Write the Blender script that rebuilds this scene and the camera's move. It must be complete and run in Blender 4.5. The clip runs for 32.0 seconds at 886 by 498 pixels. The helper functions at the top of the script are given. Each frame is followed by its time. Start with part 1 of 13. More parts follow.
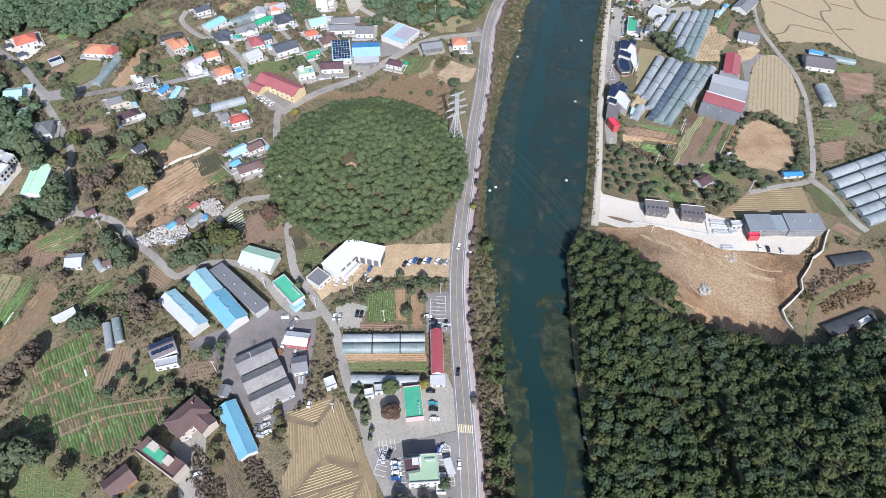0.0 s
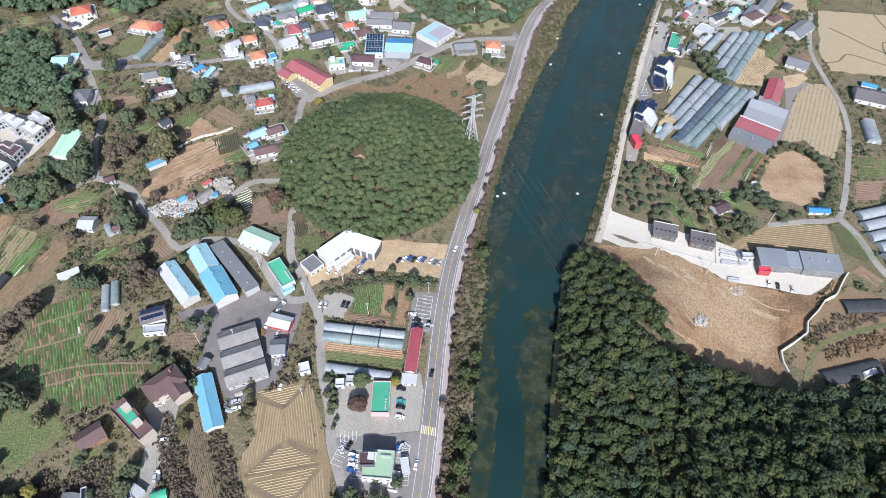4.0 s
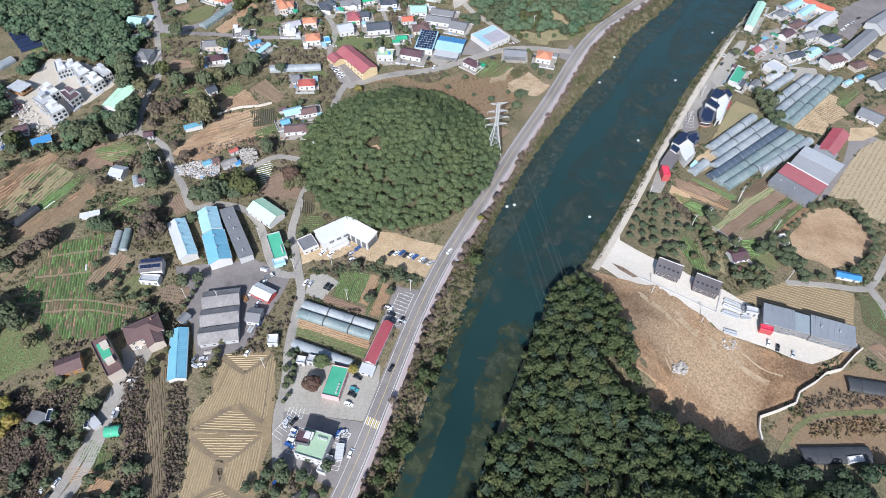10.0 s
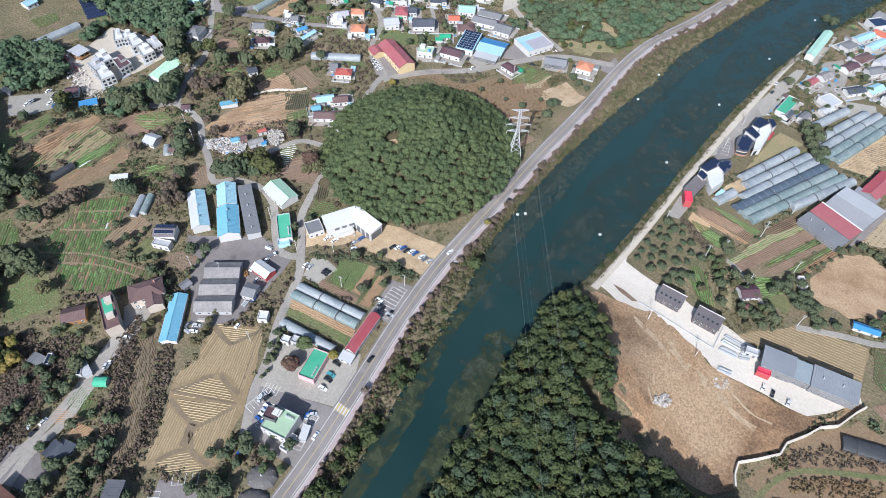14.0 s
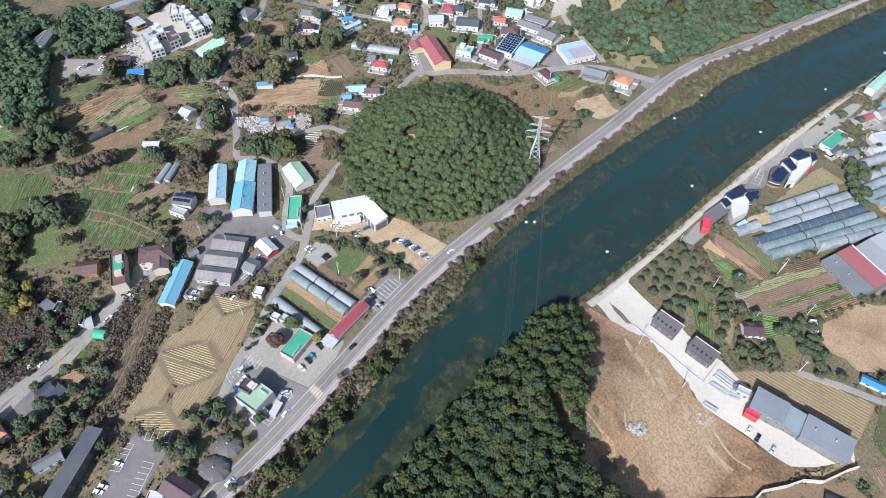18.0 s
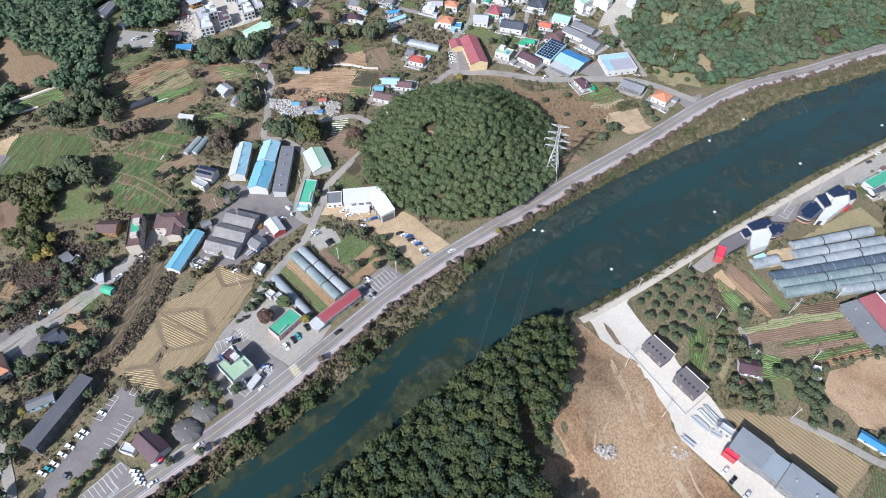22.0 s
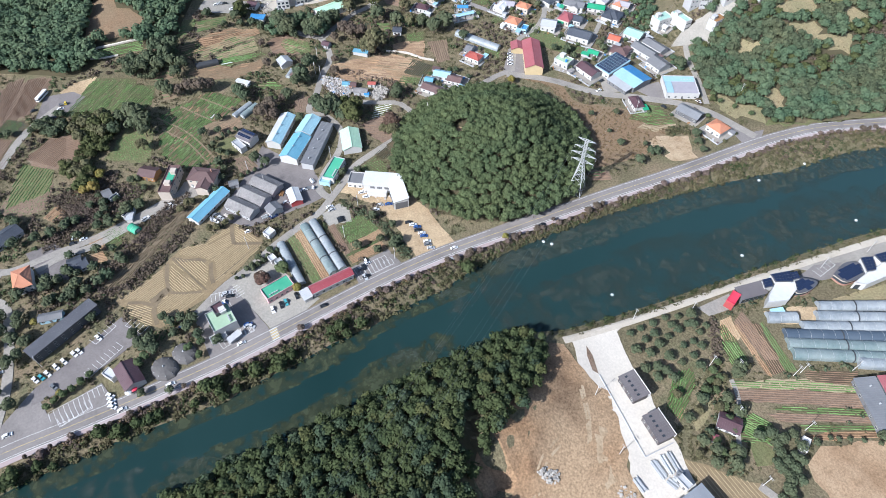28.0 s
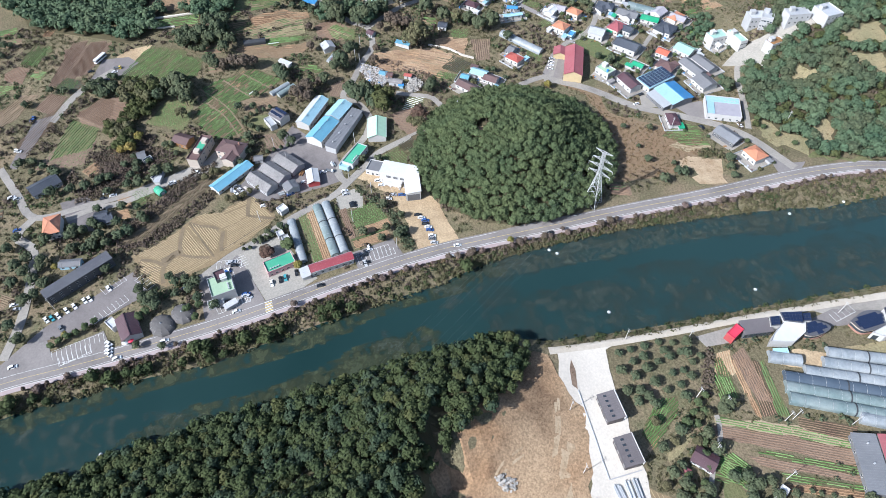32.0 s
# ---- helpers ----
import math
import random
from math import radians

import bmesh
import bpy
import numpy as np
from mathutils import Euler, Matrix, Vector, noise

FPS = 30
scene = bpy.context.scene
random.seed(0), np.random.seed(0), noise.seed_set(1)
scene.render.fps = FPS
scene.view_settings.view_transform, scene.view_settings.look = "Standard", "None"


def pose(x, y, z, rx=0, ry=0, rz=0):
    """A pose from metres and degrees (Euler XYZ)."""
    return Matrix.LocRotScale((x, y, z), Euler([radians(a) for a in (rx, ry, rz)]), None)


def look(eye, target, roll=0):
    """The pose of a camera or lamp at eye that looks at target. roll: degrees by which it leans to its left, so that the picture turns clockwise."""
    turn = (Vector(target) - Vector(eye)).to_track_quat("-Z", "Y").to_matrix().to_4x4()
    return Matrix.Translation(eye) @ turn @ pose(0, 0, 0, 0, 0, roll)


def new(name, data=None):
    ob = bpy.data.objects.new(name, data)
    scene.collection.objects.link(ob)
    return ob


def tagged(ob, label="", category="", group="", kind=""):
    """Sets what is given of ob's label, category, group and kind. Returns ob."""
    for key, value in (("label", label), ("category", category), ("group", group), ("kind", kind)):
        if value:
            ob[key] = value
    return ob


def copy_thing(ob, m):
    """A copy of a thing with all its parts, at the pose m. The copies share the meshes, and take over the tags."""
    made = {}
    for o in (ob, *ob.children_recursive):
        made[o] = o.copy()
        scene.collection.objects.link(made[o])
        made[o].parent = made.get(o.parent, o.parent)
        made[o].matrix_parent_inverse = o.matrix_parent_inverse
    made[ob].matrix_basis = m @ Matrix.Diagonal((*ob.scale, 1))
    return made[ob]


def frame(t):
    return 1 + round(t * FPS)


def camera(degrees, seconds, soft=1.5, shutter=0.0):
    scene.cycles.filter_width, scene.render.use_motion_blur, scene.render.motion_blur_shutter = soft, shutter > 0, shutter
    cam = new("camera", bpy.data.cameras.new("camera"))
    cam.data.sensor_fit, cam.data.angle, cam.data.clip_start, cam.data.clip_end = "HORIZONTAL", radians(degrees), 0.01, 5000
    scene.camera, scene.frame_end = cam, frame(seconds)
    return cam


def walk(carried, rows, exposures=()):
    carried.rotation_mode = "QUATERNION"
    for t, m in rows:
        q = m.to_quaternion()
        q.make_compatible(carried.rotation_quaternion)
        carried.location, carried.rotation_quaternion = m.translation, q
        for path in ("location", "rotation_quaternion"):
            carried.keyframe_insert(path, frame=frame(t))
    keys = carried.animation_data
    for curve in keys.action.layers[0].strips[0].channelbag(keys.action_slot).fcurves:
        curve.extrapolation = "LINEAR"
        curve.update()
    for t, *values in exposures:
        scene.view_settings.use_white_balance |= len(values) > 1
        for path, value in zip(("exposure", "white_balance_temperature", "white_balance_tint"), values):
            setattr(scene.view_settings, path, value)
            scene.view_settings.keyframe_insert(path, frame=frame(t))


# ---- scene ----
cam = camera(71.26, 32.0, 0.7)
# seconds, eye x y z, turn x y z; the river road runs along y, the water lies east of it
ROWS = [
    (0, -6.59, -116.11, 271.75, 39.301, -0.980, 4.110),
    (1, 1.39, -115.26, 271.52, 39.302, -0.983, 6.030),
    (2, 9.62, -114.13, 271.49, 39.268, -0.973, 8.084),
    (3, 17.74, -112.68, 271.64, 39.230, -0.981, 10.131),
    (3.5, 21.72, -111.86, 271.74, 39.227, -0.979, 11.074),
    (4.5, 29.92, -110.14, 271.83, 39.224, -0.957, 12.992),
    (5.5, 38.15, -108.01, 272.06, 39.190, -0.984, 15.009),
    (6, 42.22, -106.82, 272.24, 39.162, -0.995, 16.014),
    (7, 50.23, -104.39, 272.53, 39.143, -1.000, 18.028),
    (8, 58.25, -101.62, 272.84, 39.111, -0.976, 20.069),
    (9, 66.29, -98.54, 273.14, 39.075, -0.945, 22.180),
    (10, 74.00, -95.24, 273.48, 39.045, -0.962, 24.291),
    (11, 81.71, -91.66, 273.83, 39.014, -0.966, 26.463),
    (12, 89.35, -87.77, 274.17, 38.969, -0.930, 28.747),
    (13, 96.80, -83.59, 274.53, 38.917, -0.886, 31.011),
    (14, 104.16, -79.21, 274.77, 38.876, -0.847, 33.225),
    (14.5, 107.72, -76.96, 274.85, 38.854, -0.838, 34.302),
    (15.5, 114.51, -72.46, 274.82, 38.852, -0.812, 36.301),
    (16.5, 121.53, -67.42, 274.84, 38.844, -0.739, 38.436),
    (17, 125.06, -64.67, 274.99, 38.811, -0.692, 39.606),
    (18, 131.68, -59.16, 275.23, 38.745, -0.623, 41.963),
    (19, 138.14, -53.41, 275.39, 38.696, -0.535, 44.242),
    (20, 144.43, -47.40, 275.54, 38.659, -0.427, 46.293),
    (21, 150.42, -41.22, 275.62, 38.643, -0.321, 48.403),
    (22, 156.21, -34.85, 275.58, 38.636, -0.212, 50.647),
    (23, 161.83, -28.25, 275.49, 38.622, -0.109, 52.913),
    (24, 167.16, -21.47, 275.36, 38.612, 0.006, 55.224),
    (25, 172.25, -14.50, 275.18, 38.603, 0.133, 57.456),
    (25.5, 174.70, -10.99, 275.06, 38.602, 0.185, 58.504),
    (26.5, 179.16, -4.11, 275.01, 38.586, 0.265, 60.587),
    (27.5, 183.58, 3.25, 274.94, 38.565, 0.332, 62.715),
    (28, 185.76, 7.02, 274.80, 38.562, 0.363, 63.719),
    (29, 189.81, 14.52, 274.56, 38.562, 0.432, 65.756),
    (30, 193.59, 22.16, 274.31, 38.573, 0.500, 67.899),
    (31, 197.04, 29.84, 274.08, 38.586, 0.552, 70.195),
    (32, 200.21, 37.66, 273.86, 38.580, 0.593, 72.726),
]
walk(cam, [(t, pose(x, y, z, rx, ry, rz)) for t, x, y, z, rx, ry, rz in ROWS], [(0.0, 0.57, 5850, 12), (8.0, 0.56, 5830, 11), (20.0, 0.55, 5790, 11), (32.0, 0.70, 5740, 10)])

# ---- light ----
SUN_AZ, SUN_EL = radians(-77.0), radians(37.0)
world = bpy.data.worlds.new("sky")
scene.world = world
world.use_nodes = True
wn = world.node_tree.nodes
sky = wn.new("ShaderNodeTexSky")
sky.sky_type = "NISHITA"
sky.sun_disc = False
sky.sun_elevation = SUN_EL
sky.sun_rotation = math.atan2(math.cos(SUN_AZ), math.sin(SUN_AZ))
sky.dust_density = 1.6
wn["Background"].inputs[1].default_value = 0.10
world.node_tree.links.new(sky.outputs[0], wn["Background"].inputs[0])
sun = new("sun", bpy.data.lights.new("sun", "SUN"))
sun.data.energy, sun.data.angle, sun.data.color = 5.0, radians(0.55), (1.0, 0.965, 0.92)
sun.matrix_world = look((600 * math.cos(SUN_AZ), 600 * math.sin(SUN_AZ), 600 * math.tan(SUN_EL)), (0, 0, 0))


# ---- materials ----
def mat(name, c1, c2, scale=0.5, rough=0.85, bump=0.0, c3=None, scale3=0.05, metal=0.0, island=0.0, objrand=0.0, bscale=None, spec=0.3, mid=0.5, wide=0.25, detail=5.0, clear=0.0, grit=0.0):
    """Two colours mixed by fine noise, a third by broad noise; island and objrand shift the brightness piece by piece."""
    m = bpy.data.materials.new(name)
    m.use_nodes = True
    nt = m.node_tree
    b = nt.nodes["Principled BSDF"]
    geo = nt.nodes.new("ShaderNodeNewGeometry")

    def noisy(sc, det):
        n = nt.nodes.new("ShaderNodeTexNoise")
        n.inputs["Scale"].default_value, n.inputs["Detail"].default_value = sc, det
        n.inputs["Roughness"].default_value = 0.62
        nt.links.new(geo.outputs["Position"], n.inputs["Vector"])
        r = nt.nodes.new("ShaderNodeMapRange")
        r.inputs["From Min"].default_value, r.inputs["From Max"].default_value = mid - wide, mid + wide
        nt.links.new(n.outputs["Fac"], r.inputs["Value"])
        return r.outputs["Result"], n.outputs["Fac"]

    def mixed(f, a, c):
        x = nt.nodes.new("ShaderNodeMix")
        x.data_type = "RGBA"
        nt.links.new(f, x.inputs["Factor"])
        for v, k in ((a, 6), (c, 7)):
            if isinstance(v, tuple):
                x.inputs[k].default_value = (*v, 1)
            else:
                nt.links.new(v, x.inputs[k])
        return x.outputs[2]

    f, raw = noisy(scale, detail)
    col = mixed(f, c1, c2)
    if c3:
        f3, _ = noisy(scale3, 3.0)
        col = mixed(f3, col, c3)
    if grit:
        n = nt.nodes.new("ShaderNodeTexNoise")
        n.inputs["Scale"].default_value, n.inputs["Detail"].default_value = 0.9, 7
        n.inputs["Roughness"].default_value = 0.75
        nt.links.new(geo.outputs["Position"], n.inputs["Vector"])
        r = nt.nodes.new("ShaderNodeMapRange")
        r.inputs["From Min"].default_value, r.inputs["From Max"].default_value = 0.3, 0.7
        r.inputs["To Min"].default_value, r.inputs["To Max"].default_value = 1 - grit, 1 + grit
        nt.links.new(n.outputs["Fac"], r.inputs["Value"])
        h = nt.nodes.new("ShaderNodeHueSaturation")
        nt.links.new(r.outputs["Result"], h.inputs["Value"])
        nt.links.new(col, h.inputs["Color"])
        col = h.outputs["Color"]
    for amount, node, out in ((island, geo, "Random Per Island"), (objrand, None, "Random")):
        if amount:
            node = node or nt.nodes.new("ShaderNodeObjectInfo")
            r = nt.nodes.new("ShaderNodeMapRange")
            r.inputs["To Min"].default_value, r.inputs["To Max"].default_value = 1 - amount, 1 + amount
            nt.links.new(node.outputs[out], r.inputs["Value"])
            h = nt.nodes.new("ShaderNodeHueSaturation")
            nt.links.new(r.outputs["Result"], h.inputs["Value"])
            nt.links.new(col, h.inputs["Color"])
            col = h.outputs["Color"]
    nt.links.new(col, b.inputs["Base Color"])
    b.inputs["Roughness"].default_value, b.inputs["Metallic"].default_value = rough, metal
    b.inputs["Specular IOR Level"].default_value = spec
    b.inputs["Coat Weight"].default_value = clear
    if bump:
        n = nt.nodes.new("ShaderNodeTexNoise")
        n.inputs["Scale"].default_value, n.inputs["Detail"].default_value = bscale or scale * 2, 4
        nt.links.new(geo.outputs["Position"], n.inputs["Vector"])
        u = nt.nodes.new("ShaderNodeBump")
        u.inputs["Strength"].default_value, u.inputs["Distance"].default_value = 1.0, bump
        nt.links.new(n.outputs["Fac"], u.inputs["Height"])
        nt.links.new(u.outputs["Normal"], b.inputs["Normal"])
    return m


M = {}
M["ground"] = mat("dry_grass_and_scrub", (0.228, 0.172, 0.115), (0.116, 0.117, 0.064), 0.07, 0.95, 0.5, (0.125, 0.108, 0.066), 0.02, bscale=0.5, spec=0.05, detail=12.0, grit=0.6, wide=0.17)
M["asphalt"] = mat("asphalt", (0.198, 0.179, 0.168), (0.140, 0.127, 0.120), 0.2, 0.9, 0.02, (0.238, 0.216, 0.202), 0.03, grit=0.16, wide=0.18, detail=8.0)
M["asphalt_dark"] = mat("new_asphalt", (0.168, 0.150, 0.144), (0.118, 0.106, 0.101), 0.2, 0.9, 0.02, (0.205, 0.184, 0.175), 0.04, grit=0.16, wide=0.18, detail=8.0)
M["lane"] = mat("village_lane_concrete", (0.262, 0.240, 0.213), (0.190, 0.174, 0.155), 0.15, 0.92, 0.02, (0.315, 0.290, 0.252), 0.04, grit=0.2, wide=0.18, detail=8.0)
M["concrete"] = mat("pale_concrete", (0.53, 0.482, 0.415), (0.43, 0.388, 0.33), 0.12, 0.9, 0.02, (0.58, 0.53, 0.455), 0.03, grit=0.14, wide=0.18, detail=9.0)
M["gravel"] = mat("gravel_yard", (0.30, 0.28, 0.245), (0.225, 0.21, 0.18), 0.5, 0.95, 0.05, (0.34, 0.315, 0.27), 0.06, grit=0.22)
M["bank_road"] = mat("beige_gravel_road", (0.46, 0.405, 0.325), (0.375, 0.325, 0.26), 0.3, 0.95, 0.03, (0.47, 0.425, 0.36), 0.06, spec=0.1, grit=0.12)
M["litter"] = mat("shade_darkened_leaf_litter", (0.095, 0.078, 0.050), (0.062, 0.058, 0.036), 0.4, 0.97, 0.1, (0.10, 0.088, 0.05), 0.08, spec=0.05)
M["path"] = mat("pink_paving", (0.36, 0.27, 0.26), (0.29, 0.23, 0.22), 0.4, 0.9, 0.01, (0.38, 0.33, 0.32), 0.07)
M["paint"] = mat("white_road_paint", (0.72, 0.72, 0.70), (0.55, 0.55, 0.53), 1.2, 0.7)
M["yellow"] = mat("yellow_road_paint", (0.66, 0.50, 0.16), (0.50, 0.38, 0.15), 1.2, 0.7)
M["soil"] = mat("ploughed_soil", (0.185, 0.130, 0.094), (0.130, 0.090, 0.066), 0.4, 0.97, 0.2, (0.23, 0.168, 0.122), 0.04, spec=0.1, grit=0.35)
M["soil_red"] = mat("bare_orange_soil", (0.275, 0.172, 0.098), (0.150, 0.096, 0.059), 0.05, 0.97, 0.3, (0.335, 0.238, 0.148), 0.016, spec=0.05, wide=0.085, detail=13.0, grit=0.55)
M["soil_dark"] = mat("damp_soil", (0.10, 0.07, 0.05), (0.07, 0.055, 0.04), 0.4, 0.97, 0.15, (0.12, 0.10, 0.06), 0.05, spec=0.1, grit=0.3)
M["sand"] = mat("sandy_site_soil", (0.38, 0.285, 0.18), (0.275, 0.20, 0.12), 0.16, 0.95, 0.2, (0.46, 0.35, 0.22), 0.05, spec=0.05, wide=0.15, detail=9.0, grit=0.35)
M["scrape"] = mat("scraped_pale_earth", (0.36, 0.27, 0.175), (0.25, 0.175, 0.105), 0.3, 0.97, 0.05, (0.40, 0.31, 0.205), 0.1, spec=0.05, wide=0.14, detail=8.0, grit=0.3)
M["straw"] = mat("rice_stubble", (0.365, 0.300, 0.195), (0.295, 0.236, 0.150), 0.25, 0.95, 0.05, (0.330, 0.268, 0.175), 0.04, spec=0.1, grit=0.22, wide=0.15)
M["soil_tan"] = mat("dry_tan_soil", (0.320, 0.218, 0.134), (0.235, 0.156, 0.094), 0.12, 0.97, 0.15, (0.370, 0.268, 0.172), 0.04, spec=0.05, wide=0.12, detail=10.0, grit=0.35)
M["stubble"] = mat("cut_stubble_between_swaths", (0.225, 0.170, 0.100), (0.165, 0.124, 0.075), 0.3, 0.95, 0.05, (0.255, 0.193, 0.115), 0.05, spec=0.1, grit=0.25)
M["straw_row"] = mat("straw_swath", (0.360, 0.284, 0.168), (0.295, 0.228, 0.133), 0.35, 0.95, 0.04, (0.335, 0.262, 0.158), 0.05, spec=0.1, island=0.06)
M["track"] = mat("wheel_track_mud", (0.25, 0.185, 0.12), (0.18, 0.13, 0.085), 0.6, 0.95, 0.05, (0.22, 0.17, 0.115), 0.06, spec=0.1, grit=0.2)
M["paddy_track"] = mat("trodden_straw", (0.150, 0.118, 0.080), (0.095, 0.077, 0.055), 0.45, 0.95, 0.05, (0.22, 0.17, 0.11), 0.06, spec=0.1, grit=0.2)
M["lawn"] = mat("mown_lawn", (0.128, 0.146, 0.064), (0.086, 0.108, 0.045), 0.22, 0.95, 0.05, (0.172, 0.152, 0.085), 0.05, spec=0.05, detail=8.0, grit=0.42)
M["green"] = mat("green_crop_bed", (0.100, 0.118, 0.052), (0.080, 0.078, 0.042), 0.5, 0.95, 0.1, (0.125, 0.105, 0.062), 0.07, spec=0.05, grit=0.4)
M["crop"] = mat("cabbage_leaves", (0.102, 0.200, 0.052), (0.058, 0.125, 0.034), 0.9, 0.75, 0.0, (0.150, 0.205, 0.088), 0.15, island=0.4, spec=0.1)
M["crop_dark"] = mat("dark_crop_leaves", (0.07, 0.135, 0.045), (0.045, 0.09, 0.03), 0.9, 0.7, 0.0, (0.10, 0.15, 0.05), 0.15, island=0.3)
M["dry_row"] = mat("dry_stalks", (0.27, 0.205, 0.135), (0.18, 0.135, 0.088), 0.9, 0.95, 0.0, (0.17, 0.135, 0.085), 0.1, island=0.25, spec=0.1)
M["soil_ridge"] = mat("soil_ridge", (0.20, 0.125, 0.085), (0.14, 0.09, 0.06), 0.8, 0.97, 0.0, (0.25, 0.17, 0.115), 0.1, spec=0.1, island=0.12)
M["orange_ridge"] = mat("orange_soil_ridge", (0.36, 0.235, 0.14), (0.27, 0.175, 0.105), 0.8, 0.97, 0.0, spec=0.1, island=0.12)
M["mulch"] = mat("black_mulch_film", (0.035, 0.038, 0.035), (0.06, 0.065, 0.05), 0.8, 0.45, 0.0, (0.05, 0.075, 0.03), 0.2)
M["white_film"] = mat("white_mulch_film", (0.62, 0.63, 0.60), (0.45, 0.46, 0.42), 0.8, 0.5)
M["leaf"] = mat("oak_leaves", (0.043, 0.060, 0.027), (0.023, 0.036, 0.018), 0.16, 0.8, 0.0, (0.063, 0.076, 0.032), 0.06, island=0.25, spec=0.06)
M["leaf_dusk"] = mat("blue_green_pine_leaves", (0.040, 0.060, 0.035), (0.025, 0.040, 0.025), 0.16, 0.8, 0.0, (0.050, 0.066, 0.038), 0.06, island=0.25, spec=0.06)
M["leaf_olive"] = mat("olive_oak_leaves", (0.068, 0.08, 0.032), (0.04, 0.051, 0.022), 0.16, 0.8, 0.0, (0.078, 0.082, 0.034), 0.06, island=0.22, spec=0.06)
M["leaf_hill"] = mat("sunny_oak_leaves", (0.070, 0.097, 0.047), (0.044, 0.066, 0.036), 0.16, 0.8, 0.0, (0.084, 0.102, 0.046), 0.05, island=0.25, spec=0.06)
M["leaf_slope"] = mat("blue_green_slope_leaves", (0.068, 0.110, 0.062), (0.044, 0.077, 0.048), 0.16, 0.8, 0.0, (0.092, 0.118, 0.066), 0.05, island=0.2, spec=0.06)
M["leaf_pine"] = mat("dark_pine_needles", (0.064, 0.090, 0.052), (0.040, 0.060, 0.039), 0.16, 0.8, 0.0, (0.092, 0.098, 0.054), 0.05, island=0.28, spec=0.06)
M["leaf_yellow"] = mat("yellowing_leaves", (0.16, 0.16, 0.035), (0.10, 0.12, 0.03), 0.3, 0.6, 0.0, (0.19, 0.13, 0.035), 0.1, island=0.35, spec=0.2)
M["leaf_brown"] = mat("browning_leaves", (0.135, 0.112, 0.065), (0.085, 0.078, 0.045), 0.3, 0.7, 0.0, (0.095, 0.10, 0.05), 0.08, island=0.4, spec=0.05)
M["leaf_rust"] = mat("rusty_dry_grass", (0.190, 0.118, 0.068), (0.125, 0.085, 0.05), 0.3, 0.8, 0.0, (0.14, 0.115, 0.062), 0.06, island=0.35, spec=0.05)
M["meadow"] = mat("reddish_dry_meadow", (0.235, 0.150, 0.092), (0.165, 0.115, 0.072), 0.25, 0.95, 0.1, (0.20, 0.150, 0.095), 0.05, spec=0.05, detail=8.0, grit=0.35)
M["clearing"] = mat("dry_clearing_grass", (0.235, 0.205, 0.120), (0.120, 0.150, 0.072), 0.10, 0.95, 0.1, (0.30, 0.235, 0.14), 0.05, spec=0.05, detail=8.0, grit=0.4)
M["leaf_maroon"] = mat("maroon_leaves", (0.10, 0.052, 0.04), (0.07, 0.038, 0.03), 0.4, 0.65, 0.0, (0.085, 0.06, 0.042), 0.1, island=0.3, spec=0.15)
M["leaf_bank"] = mat("river_bank_weeds", (0.088, 0.088, 0.044), (0.046, 0.053, 0.028), 0.16, 0.85, 0.0, (0.116, 0.100, 0.056), 0.05, island=0.25, spec=0.05)
M["twig"] = mat("bare_twigs", (0.122, 0.090, 0.074), (0.076, 0.058, 0.049), 0.16, 0.85, 0.0, (0.104, 0.084, 0.058), 0.05, island=0.22, spec=0.1)
M["leaf_mauve"] = mat("bare_mauve_twigs", (0.150, 0.100, 0.092), (0.098, 0.070, 0.064), 0.4, 0.85, 0.0, (0.130, 0.105, 0.080), 0.06, island=0.25, spec=0.08)
M["bark"] = mat("bark", (0.10, 0.075, 0.055), (0.06, 0.047, 0.035), 2.0, 0.95, 0.03)
M["film"] = mat("greenhouse_film", (0.235, 0.262, 0.278), (0.155, 0.18, 0.198), 0.4, 0.45, 0.02, (0.30, 0.318, 0.325), 0.09, spec=0.4, wide=0.16, grit=0.14)
M["film_blue"] = mat("blue_greenhouse_net", (0.062, 0.085, 0.118), (0.042, 0.062, 0.088), 0.5, 0.5, 0.02, (0.085, 0.108, 0.135), 0.08, spec=0.35)
M["film_green"] = mat("greenish_greenhouse_film", (0.165, 0.215, 0.212), (0.115, 0.16, 0.162), 0.4, 0.45, 0.02, (0.215, 0.25, 0.245), 0.09, spec=0.4, wide=0.16, grit=0.14)
M["film_black"] = mat("black_shade_net", (0.028, 0.031, 0.036), (0.045, 0.048, 0.052), 0.4, 0.6, 0.02, (0.06, 0.062, 0.065), 0.08, spec=0.3)
M["steel"] = mat("galvanised_steel", (0.52, 0.53, 0.53), (0.40, 0.41, 0.41), 0.8, 0.5, 0.0, metal=0.25)
M["pole"] = mat("concrete_pole", (0.55, 0.53, 0.50), (0.44, 0.42, 0.40), 1.0, 0.85)
M["cable"] = mat("aluminium_cable", (0.32, 0.33, 0.34), (0.26, 0.27, 0.28), 0.5, 0.45, metal=0.4)
M["glass"] = mat("window_glass", (0.03, 0.04, 0.05), (0.05, 0.06, 0.07), 0.3, 0.08, spec=0.7)
M["rubber"] = mat("tyre_rubber", (0.02, 0.02, 0.02), (0.03, 0.03, 0.03), 3.0, 0.85)
M["solar"] = mat("solar_cells", (0.014, 0.022, 0.05), (0.02, 0.03, 0.065), 0.8, 0.12, spec=0.6)
M["rock"] = mat("pale_rock", (0.42, 0.39, 0.35), (0.30, 0.28, 0.25), 1.0, 0.92, 0.05, island=0.25)
